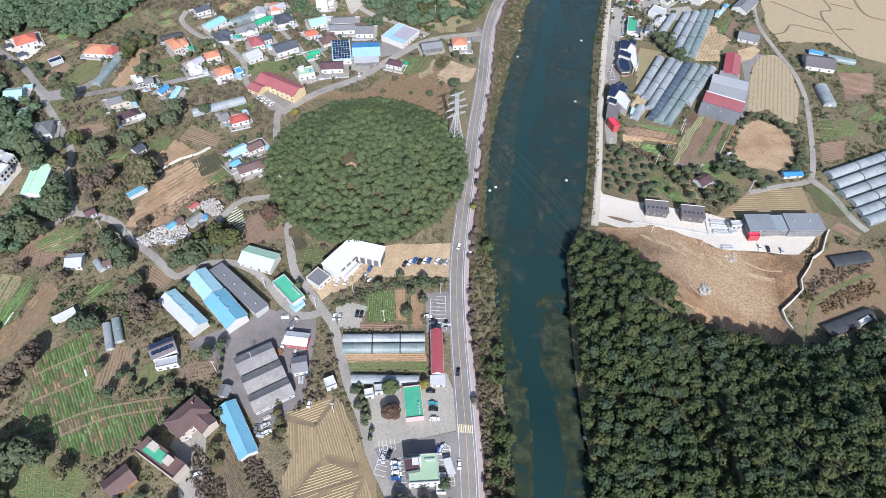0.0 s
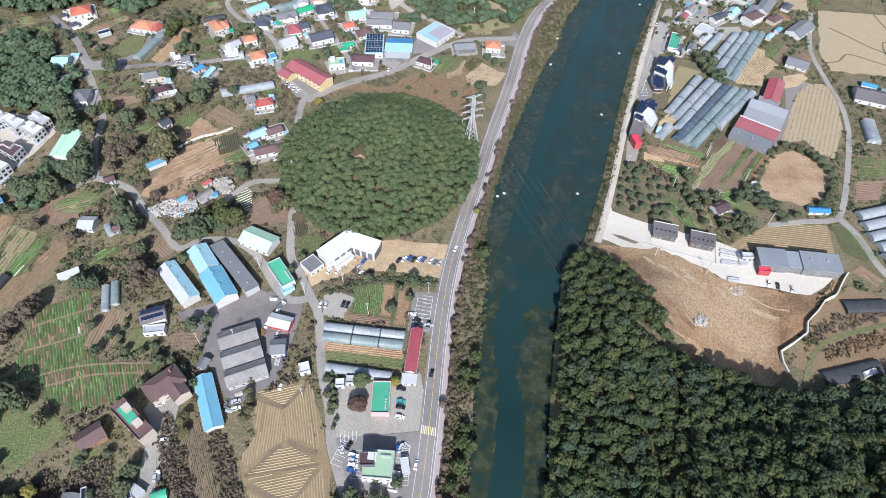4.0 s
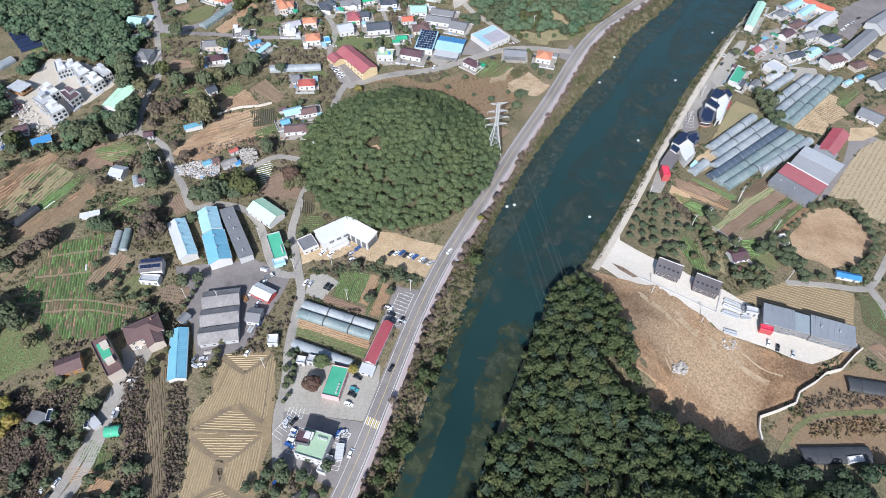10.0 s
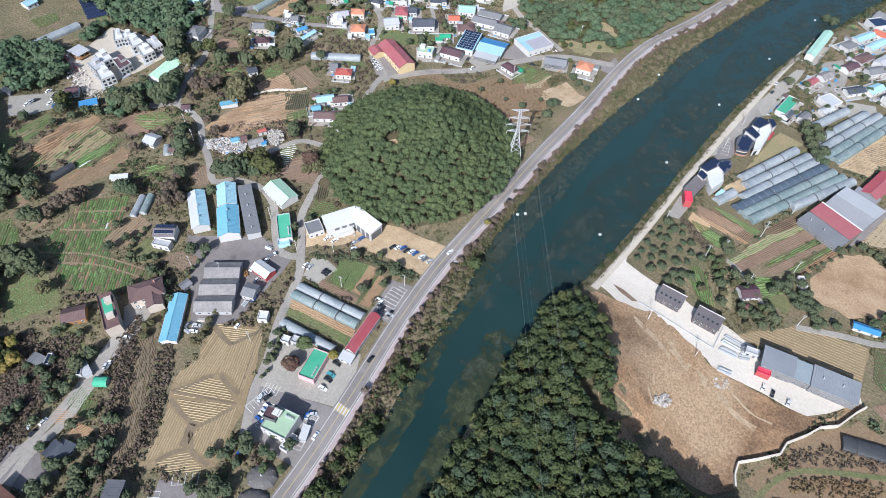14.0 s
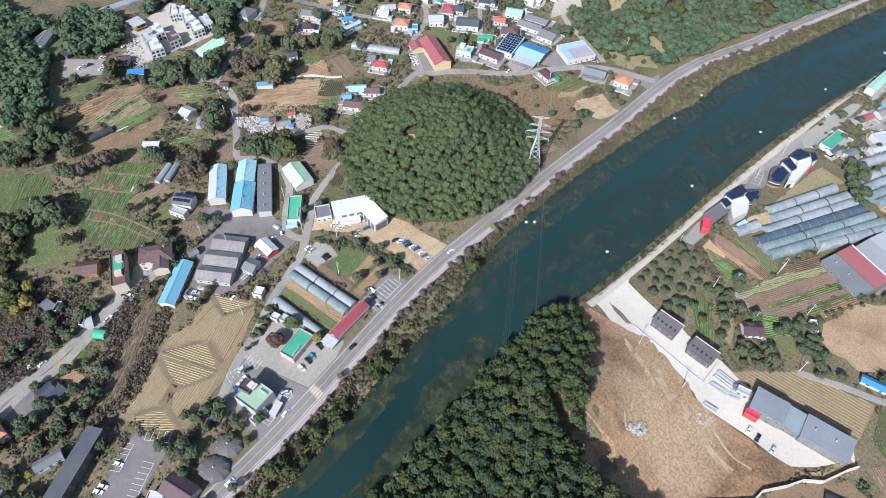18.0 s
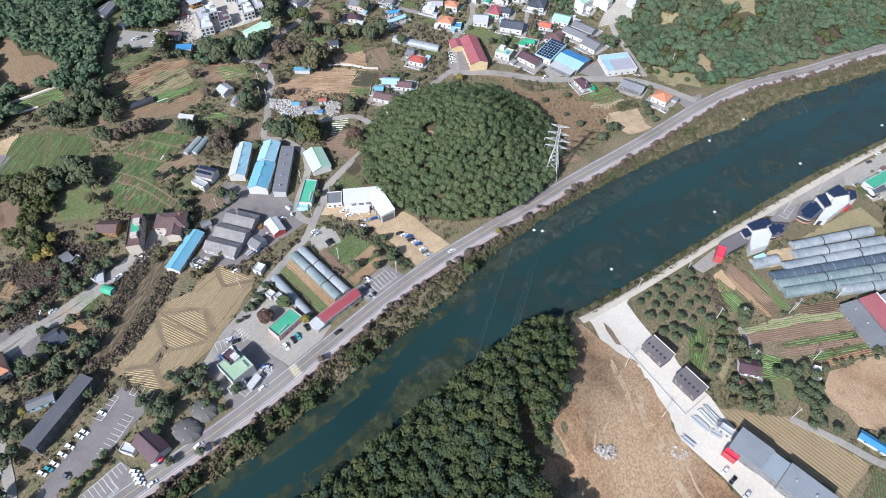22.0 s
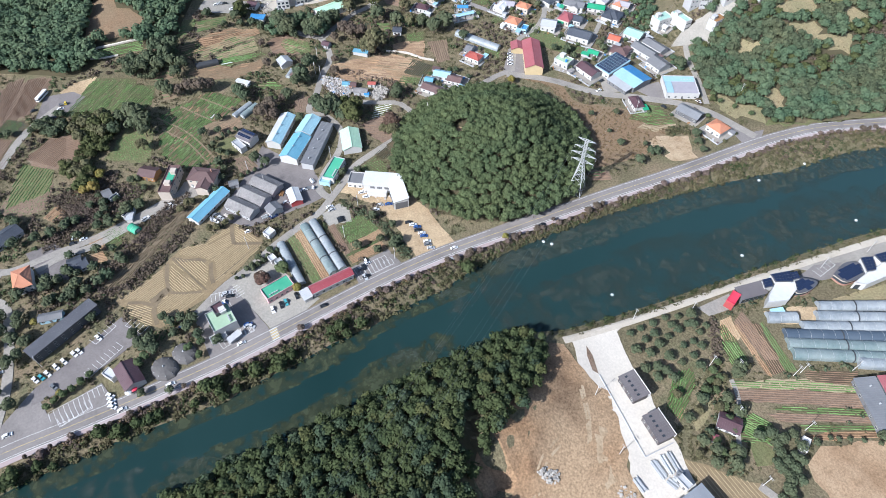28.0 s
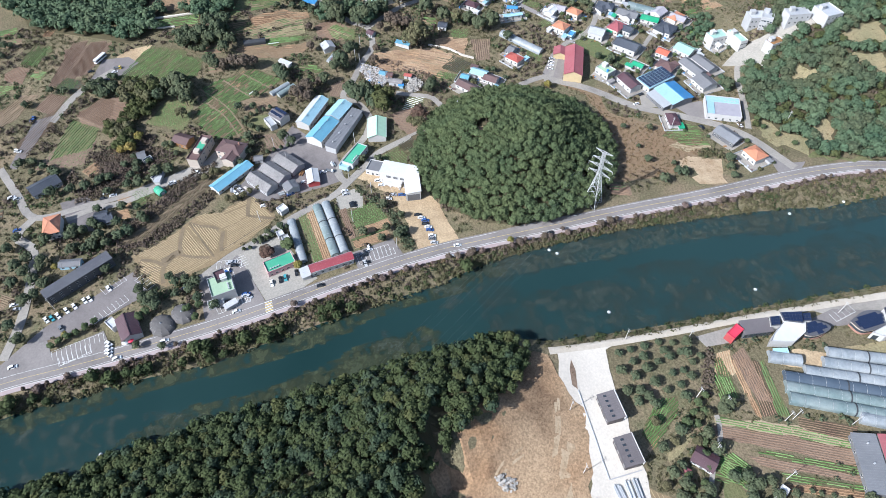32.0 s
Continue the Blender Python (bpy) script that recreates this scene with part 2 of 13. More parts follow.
M["rubbish"] = mat("mixed_pale_scrap", (0.46, 0.425, 0.385), (0.22, 0.20, 0.18), 0.7, 0.8, 0.0, (0.50, 0.455, 0.41), 0.2, island=0.45)
M["wood"] = mat("weathered_timber", (0.32, 0.17, 0.07), (0.22, 0.12, 0.055), 1.2, 0.8, 0.01)
M["tarp_blue"] = mat("blue_tarpaulin", (0.05, 0.21, 0.50), (0.07, 0.27, 0.58), 0.8, 0.5, 0.02)


def roofing(name, c, worn=0.22, rough=0.5, metal=0.0):
    c2 = tuple(v * (1 - worn) for v in c)
    c3 = tuple(min(1, v * (1 - worn * 0.4) + 0.035) for v in c)
    M[name] = mat(name, c, c2, 0.45, rough, 0.01, c3, 0.09, metal=metal, objrand=0.10, spec=0.4, grit=0.09)


for nm, cc in (("roof_blue", (0.14, 0.34, 0.45)), ("roof_deep_blue", (0.05, 0.23, 0.47)), ("roof_pale_blue", (0.31, 0.49, 0.56)), ("roof_teal", (0.22, 0.42, 0.41)), ("roof_pale_green", (0.42, 0.62, 0.46)),
               ("roof_mint", (0.34, 0.52, 0.43)), ("roof_green", (0.02, 0.30, 0.145)), ("deck_green", (0.055, 0.34, 0.20)), ("deck_pale_green", (0.33, 0.46, 0.31)), ("roof_red", (0.33, 0.06, 0.075)),
               ("roof_school", (0.30, 0.088, 0.098)), ("roof_scarlet", (0.36, 0.085, 0.065)), ("roof_orange", (0.47, 0.20, 0.11)), ("roof_maroon", (0.085, 0.042, 0.05)), ("roof_brown", (0.125, 0.072, 0.066)),
               ("roof_dark", (0.085, 0.085, 0.095)), ("roof_navy", (0.055, 0.063, 0.08)), ("roof_grey", (0.175, 0.18, 0.19)), ("wall_slate", (0.15, 0.15, 0.155)), ("roof_warm", (0.128, 0.113, 0.115)), ("roof_mid", (0.26, 0.265, 0.275)), ("roof_slate", (0.165, 0.165, 0.17)), ("roof_steel", (0.20, 0.215, 0.235)), ("roof_steel_light", (0.25, 0.29, 0.31)), ("wall_umber", (0.085, 0.072, 0.072)), ("roof_light", (0.41, 0.42, 0.43)),
               ("roof_white", (0.56, 0.565, 0.56)), ("roof_lilac", (0.36, 0.34, 0.37)), ("roof_hotred", (0.60, 0.03, 0.07)), ("roof_coral", (0.45, 0.12, 0.07)), ("wall_white", (0.50, 0.49, 0.47)), ("wall_cream", (0.50, 0.43, 0.36)),
               ("wall_yellow", (0.54, 0.42, 0.24)), ("wall_grey", (0.40, 0.40, 0.40)), ("wall_dark", (0.10, 0.10, 0.105)), ("wall_pink", (0.62, 0.36, 0.36)), ("wall_brick", (0.34, 0.18, 0.13)), ("wall_blue", (0.35, 0.55, 0.66)),
               ("wall_red", (0.36, 0.05, 0.05)), ("turf", (0.03, 0.17, 0.06)), ("dome_grey", (0.098, 0.090, 0.085))):
    roofing(nm, cc, rough=0.75 if nm.startswith(("wall", "deck", "turf", "dome")) else 0.45)
M["roof_asbestos"] = mat("old_cement_sheet_roof", (0.21, 0.20, 0.195), (0.135, 0.13, 0.13), 0.5, 0.9, 0.02, (0.27, 0.255, 0.245), 0.15, grit=0.25)
for nm, cc in (("white", (0.78, 0.78, 0.77)), ("black", (0.015, 0.016, 0.018)), ("silver", (0.48, 0.49, 0.50)), ("grey", (0.15, 0.16, 0.17)), ("blue", (0.03, 0.09, 0.28)), ("red", (0.42, 0.025, 0.025)), ("teal", (0.07, 0.30, 0.33)), ("yellow", (0.70, 0.52, 0.05))):
    M["car_" + nm] = mat(nm + "_car_paint", cc, tuple(v * 0.9 for v in cc), 1.0, 0.3, spec=0.5, clear=0.6)


def water_mat():
    m = bpy.data.materials.new("river_water")
    m.use_nodes = True
    nt = m.node_tree
    b = nt.nodes["Principled BSDF"]
    geo = nt.nodes.new("ShaderNodeNewGeometry")
    n = nt.nodes.new("ShaderNodeTexNoise")
    n.inputs["Scale"].default_value, n.inputs["Detail"].default_value = 0.012, 4
    nt.links.new(geo.outputs["Position"], n.inputs["Vector"])
    r = nt.nodes.new("ShaderNodeValToRGB")
    r.color_ramp.elements[0].position, r.color_ramp.elements[0].color = 0.35, (0.009, 0.027, 0.0255, 1)
    r.color_ramp.elements[1].position, r.color_ramp.elements[1].color = 0.7, (0.016, 0.039, 0.0365, 1)
    nt.links.new(n.outputs["Fac"], r.inputs["Fac"])
    # Base colour turns paler and bluer upstream, imitating the far water's sky reflection.
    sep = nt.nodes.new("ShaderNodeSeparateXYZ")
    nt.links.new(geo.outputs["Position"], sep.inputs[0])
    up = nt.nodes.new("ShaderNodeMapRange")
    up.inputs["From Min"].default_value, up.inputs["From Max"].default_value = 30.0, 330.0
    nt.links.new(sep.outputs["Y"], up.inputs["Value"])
    sky_sheen = nt.nodes.new("ShaderNodeMix")
    sky_sheen.data_type = "RGBA"
    nt.links.new(up.outputs["Result"], sky_sheen.inputs["Factor"])
    nt.links.new(r.outputs["Color"], sky_sheen.inputs[6])
    sky_sheen.inputs[7].default_value = (0.020, 0.045, 0.046, 1)
    nt.links.new(sky_sheen.outputs[2], b.inputs["Base Color"])
    b.inputs["Roughness"].default_value = 0.12
    b.inputs["IOR"].default_value = 1.33
    w = nt.nodes.new("ShaderNodeTexNoise")
    w.inputs["Scale"].default_value, w.inputs["Detail"].default_value = 0.9, 3
    nt.links.new(geo.outputs["Position"], w.inputs["Vector"])
    u = nt.nodes.new("ShaderNodeBump")
    u.inputs["Strength"].default_value, u.inputs["Distance"].default_value = 0.5, 0.04
    nt.links.new(w.outputs["Fac"], u.inputs["Height"])
    nt.links.new(u.outputs["Normal"], b.inputs["Normal"])
    return m


def weed_mat(name, c1, c2, lo, hi, scale):
    """Floating or drowned weed: ragged holes by noise, thinner towards the edge of the mat."""
    m = mat(name, c1, c2, 0.5, 0.8, 0.0, spec=0.2)
    nt = m.node_tree
    geo = nt.nodes.new("ShaderNodeNewGeometry")
    n = nt.nodes.new("ShaderNodeTexNoise")
    n.inputs["Scale"].default_value, n.inputs["Detail"].default_value = scale, 7
    n.inputs["Roughness"].default_value = 0.6
    nt.links.new(geo.outputs["Position"], n.inputs["Vector"])
    thick = nt.nodes.new("ShaderNodeAttribute")
    thick.attribute_name = "density"
    add = nt.nodes.new("ShaderNodeMath")
    add.operation = "ADD"
    nt.links.new(n.outputs["Fac"], add.inputs[0])
    nt.links.new(thick.outputs["Fac"], add.inputs[1])
    r = nt.nodes.new("ShaderNodeMapRange")
    r.inputs["From Min"].default_value, r.inputs["From Max"].default_value = lo, hi
    nt.links.new(add.outputs[0], r.inputs["Value"])
    nt.links.new(r.outputs["Result"], nt.nodes["Principled BSDF"].inputs["Alpha"])
    return m


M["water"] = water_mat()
M["weed"] = weed_mat("floating_weed_mat", (0.046, 0.056, 0.030), (0.030, 0.040, 0.022), 0.40, 0.62, 0.16)
M["weed_pale"] = weed_mat("pale_drifting_weed", (0.078, 0.094, 0.074), (0.052, 0.068, 0.054), 0.44, 0.74, 0.3)
M["murk"] = weed_mat("silty_shallows_over_drowned_weed", (0.050, 0.056, 0.043), (0.034, 0.043, 0.036), 0.38, 1.15, 0.07)
M["weed_thin"] = weed_mat("drowned_weed", (0.062, 0.078, 0.066), (0.044, 0.060, 0.050), 0.47, 0.80, 0.16)


# ---- the lie of the land ----
ROAD_Y = [-420, -125, -97, -67, -37, -8, 0, 32, 65, 103, 139, 173, 210, 264, 320, 345, 380, 421, 458, 700]
ROAD_X = [30, 5.5, 5.5, 5, 3.5, 1.5, 0, -4, -8, -9.5, -8, -6.3, -5, -1, 0.5, 2.5, 9, 25, 35.5, 110]
LEFT_Y = [-420, -120, -80, -30, 0, 50, 91, 119, 161, 205, 252, 305, 327, 372, 400, 700]
LEFT_X = [45, 23, 22, 24, 20.5, 16, 13, 6, 4.5, 6.5, 13, 22, 29, 32, 40, 125]
RIGHT_Y = [-420, -90, -40, 0, 55, 110, 135, 167, 239, 277, 327, 398, 460, 700]
RIGHT_X = [110, 71, 59, 56, 53, 53, 63, 68, 76, 80, 86, 99, 116, 205]


def ramp(v):
    v = np.clip(v, 0, 1)
    return v * v * (3 - 2 * v)


def G(x, y):
    """The height of the ground at x, y (numbers or arrays)."""
    x, y = np.asarray(x, float), np.asarray(y, float)
    rd, lb, rb = np.interp(y, ROAD_Y, ROAD_X), np.interp(y, LEFT_Y, LEFT_X), np.interp(y, RIGHT_Y, RIGHT_X)
    z = 13.0 * ramp((-x - 115) / 190) + 26.0 * ramp((-x - 330) / 260)
    z = z + 14.0 * np.exp(-(((x + 330) / 75) ** 2) - ((y + 10) / 70) ** 2)
    r = np.hypot((x + 70) / 64, (y - 166) / 66)
    z = z + 23.5 * ramp((1.03 - r) / 0.86)
    z = z + 30.0 * ramp((-x - 12 + (y - 330) * 0.12) / 120) * ramp((y - 335) / 90) * ramp((x + 190) / 70)
    z = z + 17.0 * np.exp(-(((x - 92) / 26) ** 2) - ((y - 62) / 46) ** 2)
    z = z + 26.0 * ramp((x - 62) / 90) * ramp((62 - y) / 80)
    z = z + 8.0 * ramp((57 - y) / 9) * ramp((x - 104) / 10) * ramp((178 - x) / 15)
    z = z - 6.0 * np.exp(-((y - np.interp(x, [80, 88, 100, 110, 120], [70, 68, 62, 61, 64])) / 6) ** 2) * ramp((x - 82) / 8) * ramp((124 - x) / 6)
    shore = np.minimum(x - lb, rb - x)
    wide = np.where(x - lb < rb - x, np.maximum(lb - rd - 6.5, 3.0), 7.0)
    z = np.where(shore > 0, -3.0 - np.minimum(shore * 0.4, 3.0), np.minimum(z, 60) - 3.0 * ramp(1 + shore / wide))
    return z


# ---- builders ----
BLOCK, LINES, SHARED = [], [], {}


def mesh_from(name, verts, faces, material, smooth=False):
    """A mesh from arrays: faces is an (n, k) array, or a list of such arrays."""
    me = bpy.data.meshes.new(name)
    fs = [np.asarray(f, np.int32) for f in (faces if isinstance(faces, list) else [faces]) if len(f)]
    v = np.asarray(verts, np.float32)
    me.vertices.add(len(v))
    me.vertices.foreach_set("co", v.ravel())
    loops = np.concatenate([f.ravel() for f in fs])
    counts = np.concatenate([np.full(len(f), f.shape[1], np.int32) for f in fs])
    starts = np.concatenate(([0], np.cumsum(counts)[:-1])).astype(np.int32)
    me.loops.add(len(loops))
    me.loops.foreach_set("vertex_index", loops)
    me.polygons.add(len(counts))
    me.polygons.foreach_set("loop_start", starts)
    me.polygons.foreach_set("use_smooth", np.full(len(counts), smooth, bool))
    for m in material if isinstance(material, (list, tuple)) else (material,):
        me.materials.append(m)
    me.update(calc_edges=True)
    return me


def part(name, me, parent=None, label="", m=None):
    ob = new(name, me)
    if parent:
        ob.parent = parent
    if m is not None:
        ob.matrix_basis = m
    return tagged(ob, label) if label else ob


class Geo:
    """Gathers boxes, prisms and sheets into one mesh."""

    def __init__(self):
        self.v, self.f3, self.f4, self.n = [], [], [], 0

    def add(self, verts, tris=(), quads=()):
        k = self.n
        self.v.append(np.asarray(verts, float).reshape(-1, 3))
        self.n += len(self.v[-1])
        if len(tris):
            self.f3.append(np.asarray(tris) + k)
        if len(quads):
            self.f4.append(np.asarray(quads) + k)
        return self

    def box(self, cx, cy, z0, sx, sy, sz, rot=0.0, taper=1.0):
        c, s = math.cos(rot), math.sin(rot)
        p = []
        for z, k in ((z0, 1.0), (z0 + sz, taper)):
            for a, b in ((-1, -1), (1, -1), (1, 1), (-1, 1)):
                x, y = a * sx / 2 * k, b * sy / 2 * k
                p.append((cx + x * c - y * s, cy + x * s + y * c, z))
        return self.add(p, (), [(3, 2, 1, 0), (4, 5, 6, 7), (0, 1, 5, 4), (1, 2, 6, 5), (2, 3, 7, 6), (3, 0, 4, 7)])

    def bar(self, a, b, w, h=None):
        a, b = np.asarray(a, float), np.asarray(b, float)
        d = b - a
        d = d / max(np.linalg.norm(d), 1e-6)
        s = np.cross(d, (0, 0, 1.0))
        s = s / np.linalg.norm(s) if np.linalg.norm(s) > 1e-3 else np.array((1.0, 0, 0))
        u = np.cross(s, d)
        s, u = s * w / 2, u * (h or w) / 2
        p = [a - s - u, a + s - u, a + s + u, a - s + u, b - s - u, b + s - u, b + s + u, b - s + u]
        return self.add(p, (), [(0, 1, 2, 3), (7, 6, 5, 4), (4, 5, 1, 0), (5, 6, 2, 1), (6, 7, 3, 2), (7, 4, 0, 3)])

    def tube(self, a, b, r0, r1, n=8):
        a, b = np.asarray(a, float), np.asarray(b, float)
        d = (b - a) / max(np.linalg.norm(b - a), 1e-6)
        s = np.cross(d, (0.3, 0.9, 0.31))
        s = s / np.linalg.norm(s)
        u = np.cross(d, s)
        t = np.arange(n) * 2 * math.pi / n
        ring = np.outer(np.cos(t), s) + np.outer(np.sin(t), u)
        q = [(i, (i + 1) % n, n + (i + 1) % n, n + i) for i in range(n)]
        k = [(2 * n, (i + 1) % n, i) for i in range(n)] + [(2 * n + 1, n + i, n + (i + 1) % n) for i in range(n)]
        return self.add(np.vstack((a + ring * r0, b + ring * r1, a, b)), k, q)

    def slab(self, p, t):
        """A sheet through four points, t thick downward."""
        p = np.asarray(p, float)
        return self.add(np.vstack((p, p - (0, 0, t))), (), [(0, 1, 2, 3), (7, 6, 5, 4), (1, 0, 4, 5), (2, 1, 5, 6), (3, 2, 6, 7), (0, 3, 7, 4)])

    def mesh(self, name, material, smooth=False):
        fs = ([np.vstack(self.f3)] if self.f3 else []) + ([np.vstack(self.f4)] if self.f4 else [])
        return mesh_from(name, np.vstack(self.v), fs, material, smooth)


def thing(name, label, category, group="", kind="", at=None, rot=0.0):
    ob = new(name)
    ob.empty_display_size = 0.5
    if at is not None:
        ob.matrix_basis = pose(at[0], at[1], at[2] if len(at) > 2 else float(G(at[0], at[1])), 0, 0, rot)
    return tagged(ob, label, category, group, kind)


def glide(pts, step=4.0):
    """A smooth line through the points, resampled."""
    p = np.asarray(pts, float)
    if len(p) == 2:
        n = max(2, int(np.linalg.norm(p[1] - p[0]) / step))
        return p[0] + np.linspace(0, 1, n + 1)[:, None] * (p[1] - p[0])
    q = np.vstack((2 * p[0] - p[1], p, 2 * p[-1] - p[-2]))
    out = []
    for i in range(1, len(q) - 2):
        a, b, c, d = q[i - 1], q[i], q[i + 1], q[i + 2]
        n = max(2, int(np.linalg.norm(c - b) / step))
        for t in np.arange(n) / n:
            out.append(0.5 * (2 * b + (c - a) * t + (2 * a - 5 * b + 4 * c - d) * t * t + (3 * b - a - 3 * c + d) * t ** 3))
    return np.array(out + [p[-1]])


def ribbon(line, width, lift, material, name, offset=0.0, across=4, thick=0.25, dash=None):
    """A strip along a line, laid on the ground, with turned-down edges."""
    line = np.asarray(line, float)
    d = np.gradient(line, axis=0)
    d = d / np.maximum(np.linalg.norm(d, axis=1), 1e-6)[:, None]
    nrm = np.stack((d[:, 1], -d[:, 0]), 1)
    mid = line + nrm * offset
    ks = np.linspace(-0.5, 0.5, across + 1)
    w = np.asarray(width) * np.ones(len(line))
    rows = []
    for i, k in enumerate(ks):
        xy = mid + nrm * (w * k)[:, None]
        z = G(xy[:, 0], xy[:, 1]) + lift
        rows.append(np.column_stack((xy, z)))
    edge = [rows[0] - (0, 0, thick), *rows, rows[-1] - (0, 0, thick)]
    m, n = len(edge), len(line)
    v = np.stack(edge, 1).reshape(-1, 3)
    q = []
    for i in range(n - 1):
        if dash and (i // dash) % 2:
            continue
        for j in range(m - 1):
            q.append((i * m + j, (i + 1) * m + j, (i + 1) * m + j + 1, i * m + j + 1))
    return mesh_from(name, v, np.array(q)[:, ::-1], material)


def inside(poly, x, y):
    p = np.asarray(poly, float)
    hit = np.zeros(np.shape(x), bool)
    for (x0, y0), (x1, y1) in zip(p, np.roll(p, -1, 0)):
        cross = ((y0 > y) != (y1 > y)) & (x < (x1 - x0) * (y - y0) / ((y1 - y0) if y1 != y0 else 1e-9) + x0)
        hit ^= cross
    return hit


def rough_edge(poly, amount, rng, step=5.0):
    """The outline with extra corners pushed in and out a little."""
    p, out = np.asarray(poly, float), []
    for a, b in zip(p, np.roll(p, -1, 0)):
        n = max(1, int(np.linalg.norm(b - a) / step))
        for i in range(n):
            out.append(a + (b - a) * i / n + rng.normal(0, amount, 2))
    return np.array(out)


def sheet(poly, lift, material, name, cell=9.0, thick=0.3, flat=None):
    """A piece of ground with a given outline, laid over the land."""
    bm = bmesh.new()
    p = np.asarray(poly, float)
    f = bm.faces.new([bm.verts.new((x, y, 0)) for x, y in p])
    f.normal_update()
    if f.normal.z < 0:
        f.normal_flip()
    if flat is None:
        for ax in (0, 1):
            for c in np.arange(p[:, ax].min() + cell, p[:, ax].max(), cell):
                g = bm.verts[:] + bm.edges[:] + bm.faces[:]
                co, no = [0, 0, 0], [0, 0, 0]
                co[ax], no[ax] = c, 1
                bmesh.ops.bisect_plane(bm, geom=g, plane_co=co, plane_no=no, dist=1e-4)
    bmesh.ops.triangulate(bm, faces=[q for q in bm.faces if len(q.verts) > 4])
    xy = np.array([v.co[:2] for v in bm.verts])
    z = (G(xy[:, 0], xy[:, 1]) if flat is None else np.full(len(xy), flat)) + lift
    for v, h in zip(bm.verts, z):
        v.co.z = h
    if thick:
        rim = [e for e in bm.edges if e.is_boundary]
        r = bmesh.ops.extrude_edge_only(bm, edges=rim)
        for v in r["geom"]:
            if isinstance(v, bmesh.types.BMVert):
                v.co.z -= thick
    me = bpy.data.meshes.new(name)
    bm.to_mesh(me)
    bm.free()
    me.materials.append(material)
    return me


def row_lines(poly, angle, gap, rng, margin=0.4):
    """Parallel lines that fill an outline: pairs of ends."""
    p = np.asarray(poly, float)
    c, s = math.cos(radians(angle)), math.sin(radians(angle))
    q = np.column_stack((p[:, 0] * c + p[:, 1] * s, -p[:, 0] * s + p[:, 1] * c))
    for h in np.arange(q[:, 1].min() + gap * 0.5, q[:, 1].max(), gap):
        xs = []
        for (x0, y0), (x1, y1) in zip(q, np.roll(q, -1, 0)):
            if (y0 > h) != (y1 > h):
                xs.append(x0 + (h - y0) / (y1 - y0) * (x1 - x0))
        xs.sort()
        for a, b in zip(xs[::2], xs[1::2]):
            if b - a > 1.2:
                yield [(t * c - h * s, t * s + h * c) for t in (a + margin, b - margin)]


def row_parts(poly, angle, gap, rng, seg=0.0):
    """Rows across an outline, broken into lengths of about seg."""
    rows = []
    for a, b in row_lines(poly, angle, gap, rng):
        a, b = np.array(a), np.array(b)
        far, at = np.linalg.norm(b - a), 0.0
        while seg and far - at > 2.0:
            n = min(seg * rng.uniform(0.4, 1.6), far - at)
            rows.append((a + (b - a) * at / far, a + (b - a) * (at + n * 0.94) / far))
            at += n
        if not seg:
            rows.append((a, b))
    return rows


def ridge_mesh(rows, width, height, material, name, rng, lift=0.1, wave=0.06, slots=None):
    vs, fs, k, index = [], [], 0, []
    for row, (a, b) in enumerate(rows):
        n = max(2, int(np.linalg.norm(b - a) / 2.5))
        t = np.linspace(0, 1, n + 1)[:, None]
        d = (b - a) / np.linalg.norm(b - a)
        s = np.array((-d[1], d[0]))
        line = a + (b - a) * t + s * rng.normal(0, wave, (n + 1, 1))
        w = width * 0.5 * rng.uniform(0.75, 1.2, (n + 1, 1))
        l, r = line - s * w, line + s * w
        h = height * rng.uniform(0.7, 1.2, n + 1)
        z = G(line[:, 0], line[:, 1]) + lift
        v = np.stack((np.column_stack((l, z - 0.12)), np.column_stack((line, z + h)), np.column_stack((r, z - 0.12))), 1).reshape(-1, 3)
        vs.append(v)
        i = np.arange(n)[:, None] * 3 + k
        fs.append(np.vstack((i + (0, 1, 4, 3), i + (1, 2, 5, 4))))
        k += len(v)
        index += [slots[row] if slots else 0] * (2 * n)
    if not vs:
        return None
    me = mesh_from(name, np.vstack(vs), np.vstack(fs)[:, ::-1], material)
    me.polygons.foreach_set("material_index", np.array(index, np.int32))
    return me


def ridges(poly, angle, gap, width, height, material, name, rng, lift=0.1, wave=0.06, skip=0.0, seg=0.0):
    """Ridges of earth, straw or film in parallel rows; seg breaks them into lengths."""
    rows = [q for q in row_parts(poly, angle, gap, rng, seg) if rng.random() >= skip]
    return ridge_mesh(rows, width, height, material, name, rng, lift, wave)


def beds(ob, poly, angle, gap, width, height, seg, share, rng, lift):
    """Rows of mixed crops on a plot: share gives each material its part of the rows."""
    rows = row_parts(poly, angle, gap, rng, seg)
    cell = {}
    pick = [(cell.setdefault((int((a + b)[0] / 13), int((a + b)[1] / 11)), rng.random()) + rng.normal(0, 0.13)) % 1.0 for a, b in rows]
    ends = np.cumsum([q for _, q in share])
    kept = [(q, int(np.searchsorted(ends, u))) for q, u in zip(rows, pick) if u < ends[-1]]
    me = ridge_mesh([q for q, _ in kept], width, height, [M[m] for m, _ in share], "crop_rows", rng, lift, slots=[k for _, k in kept])
    if me:
        tagged(part("crop_rows", me, ob), "mixed rows of vegetables", kind="stuff")


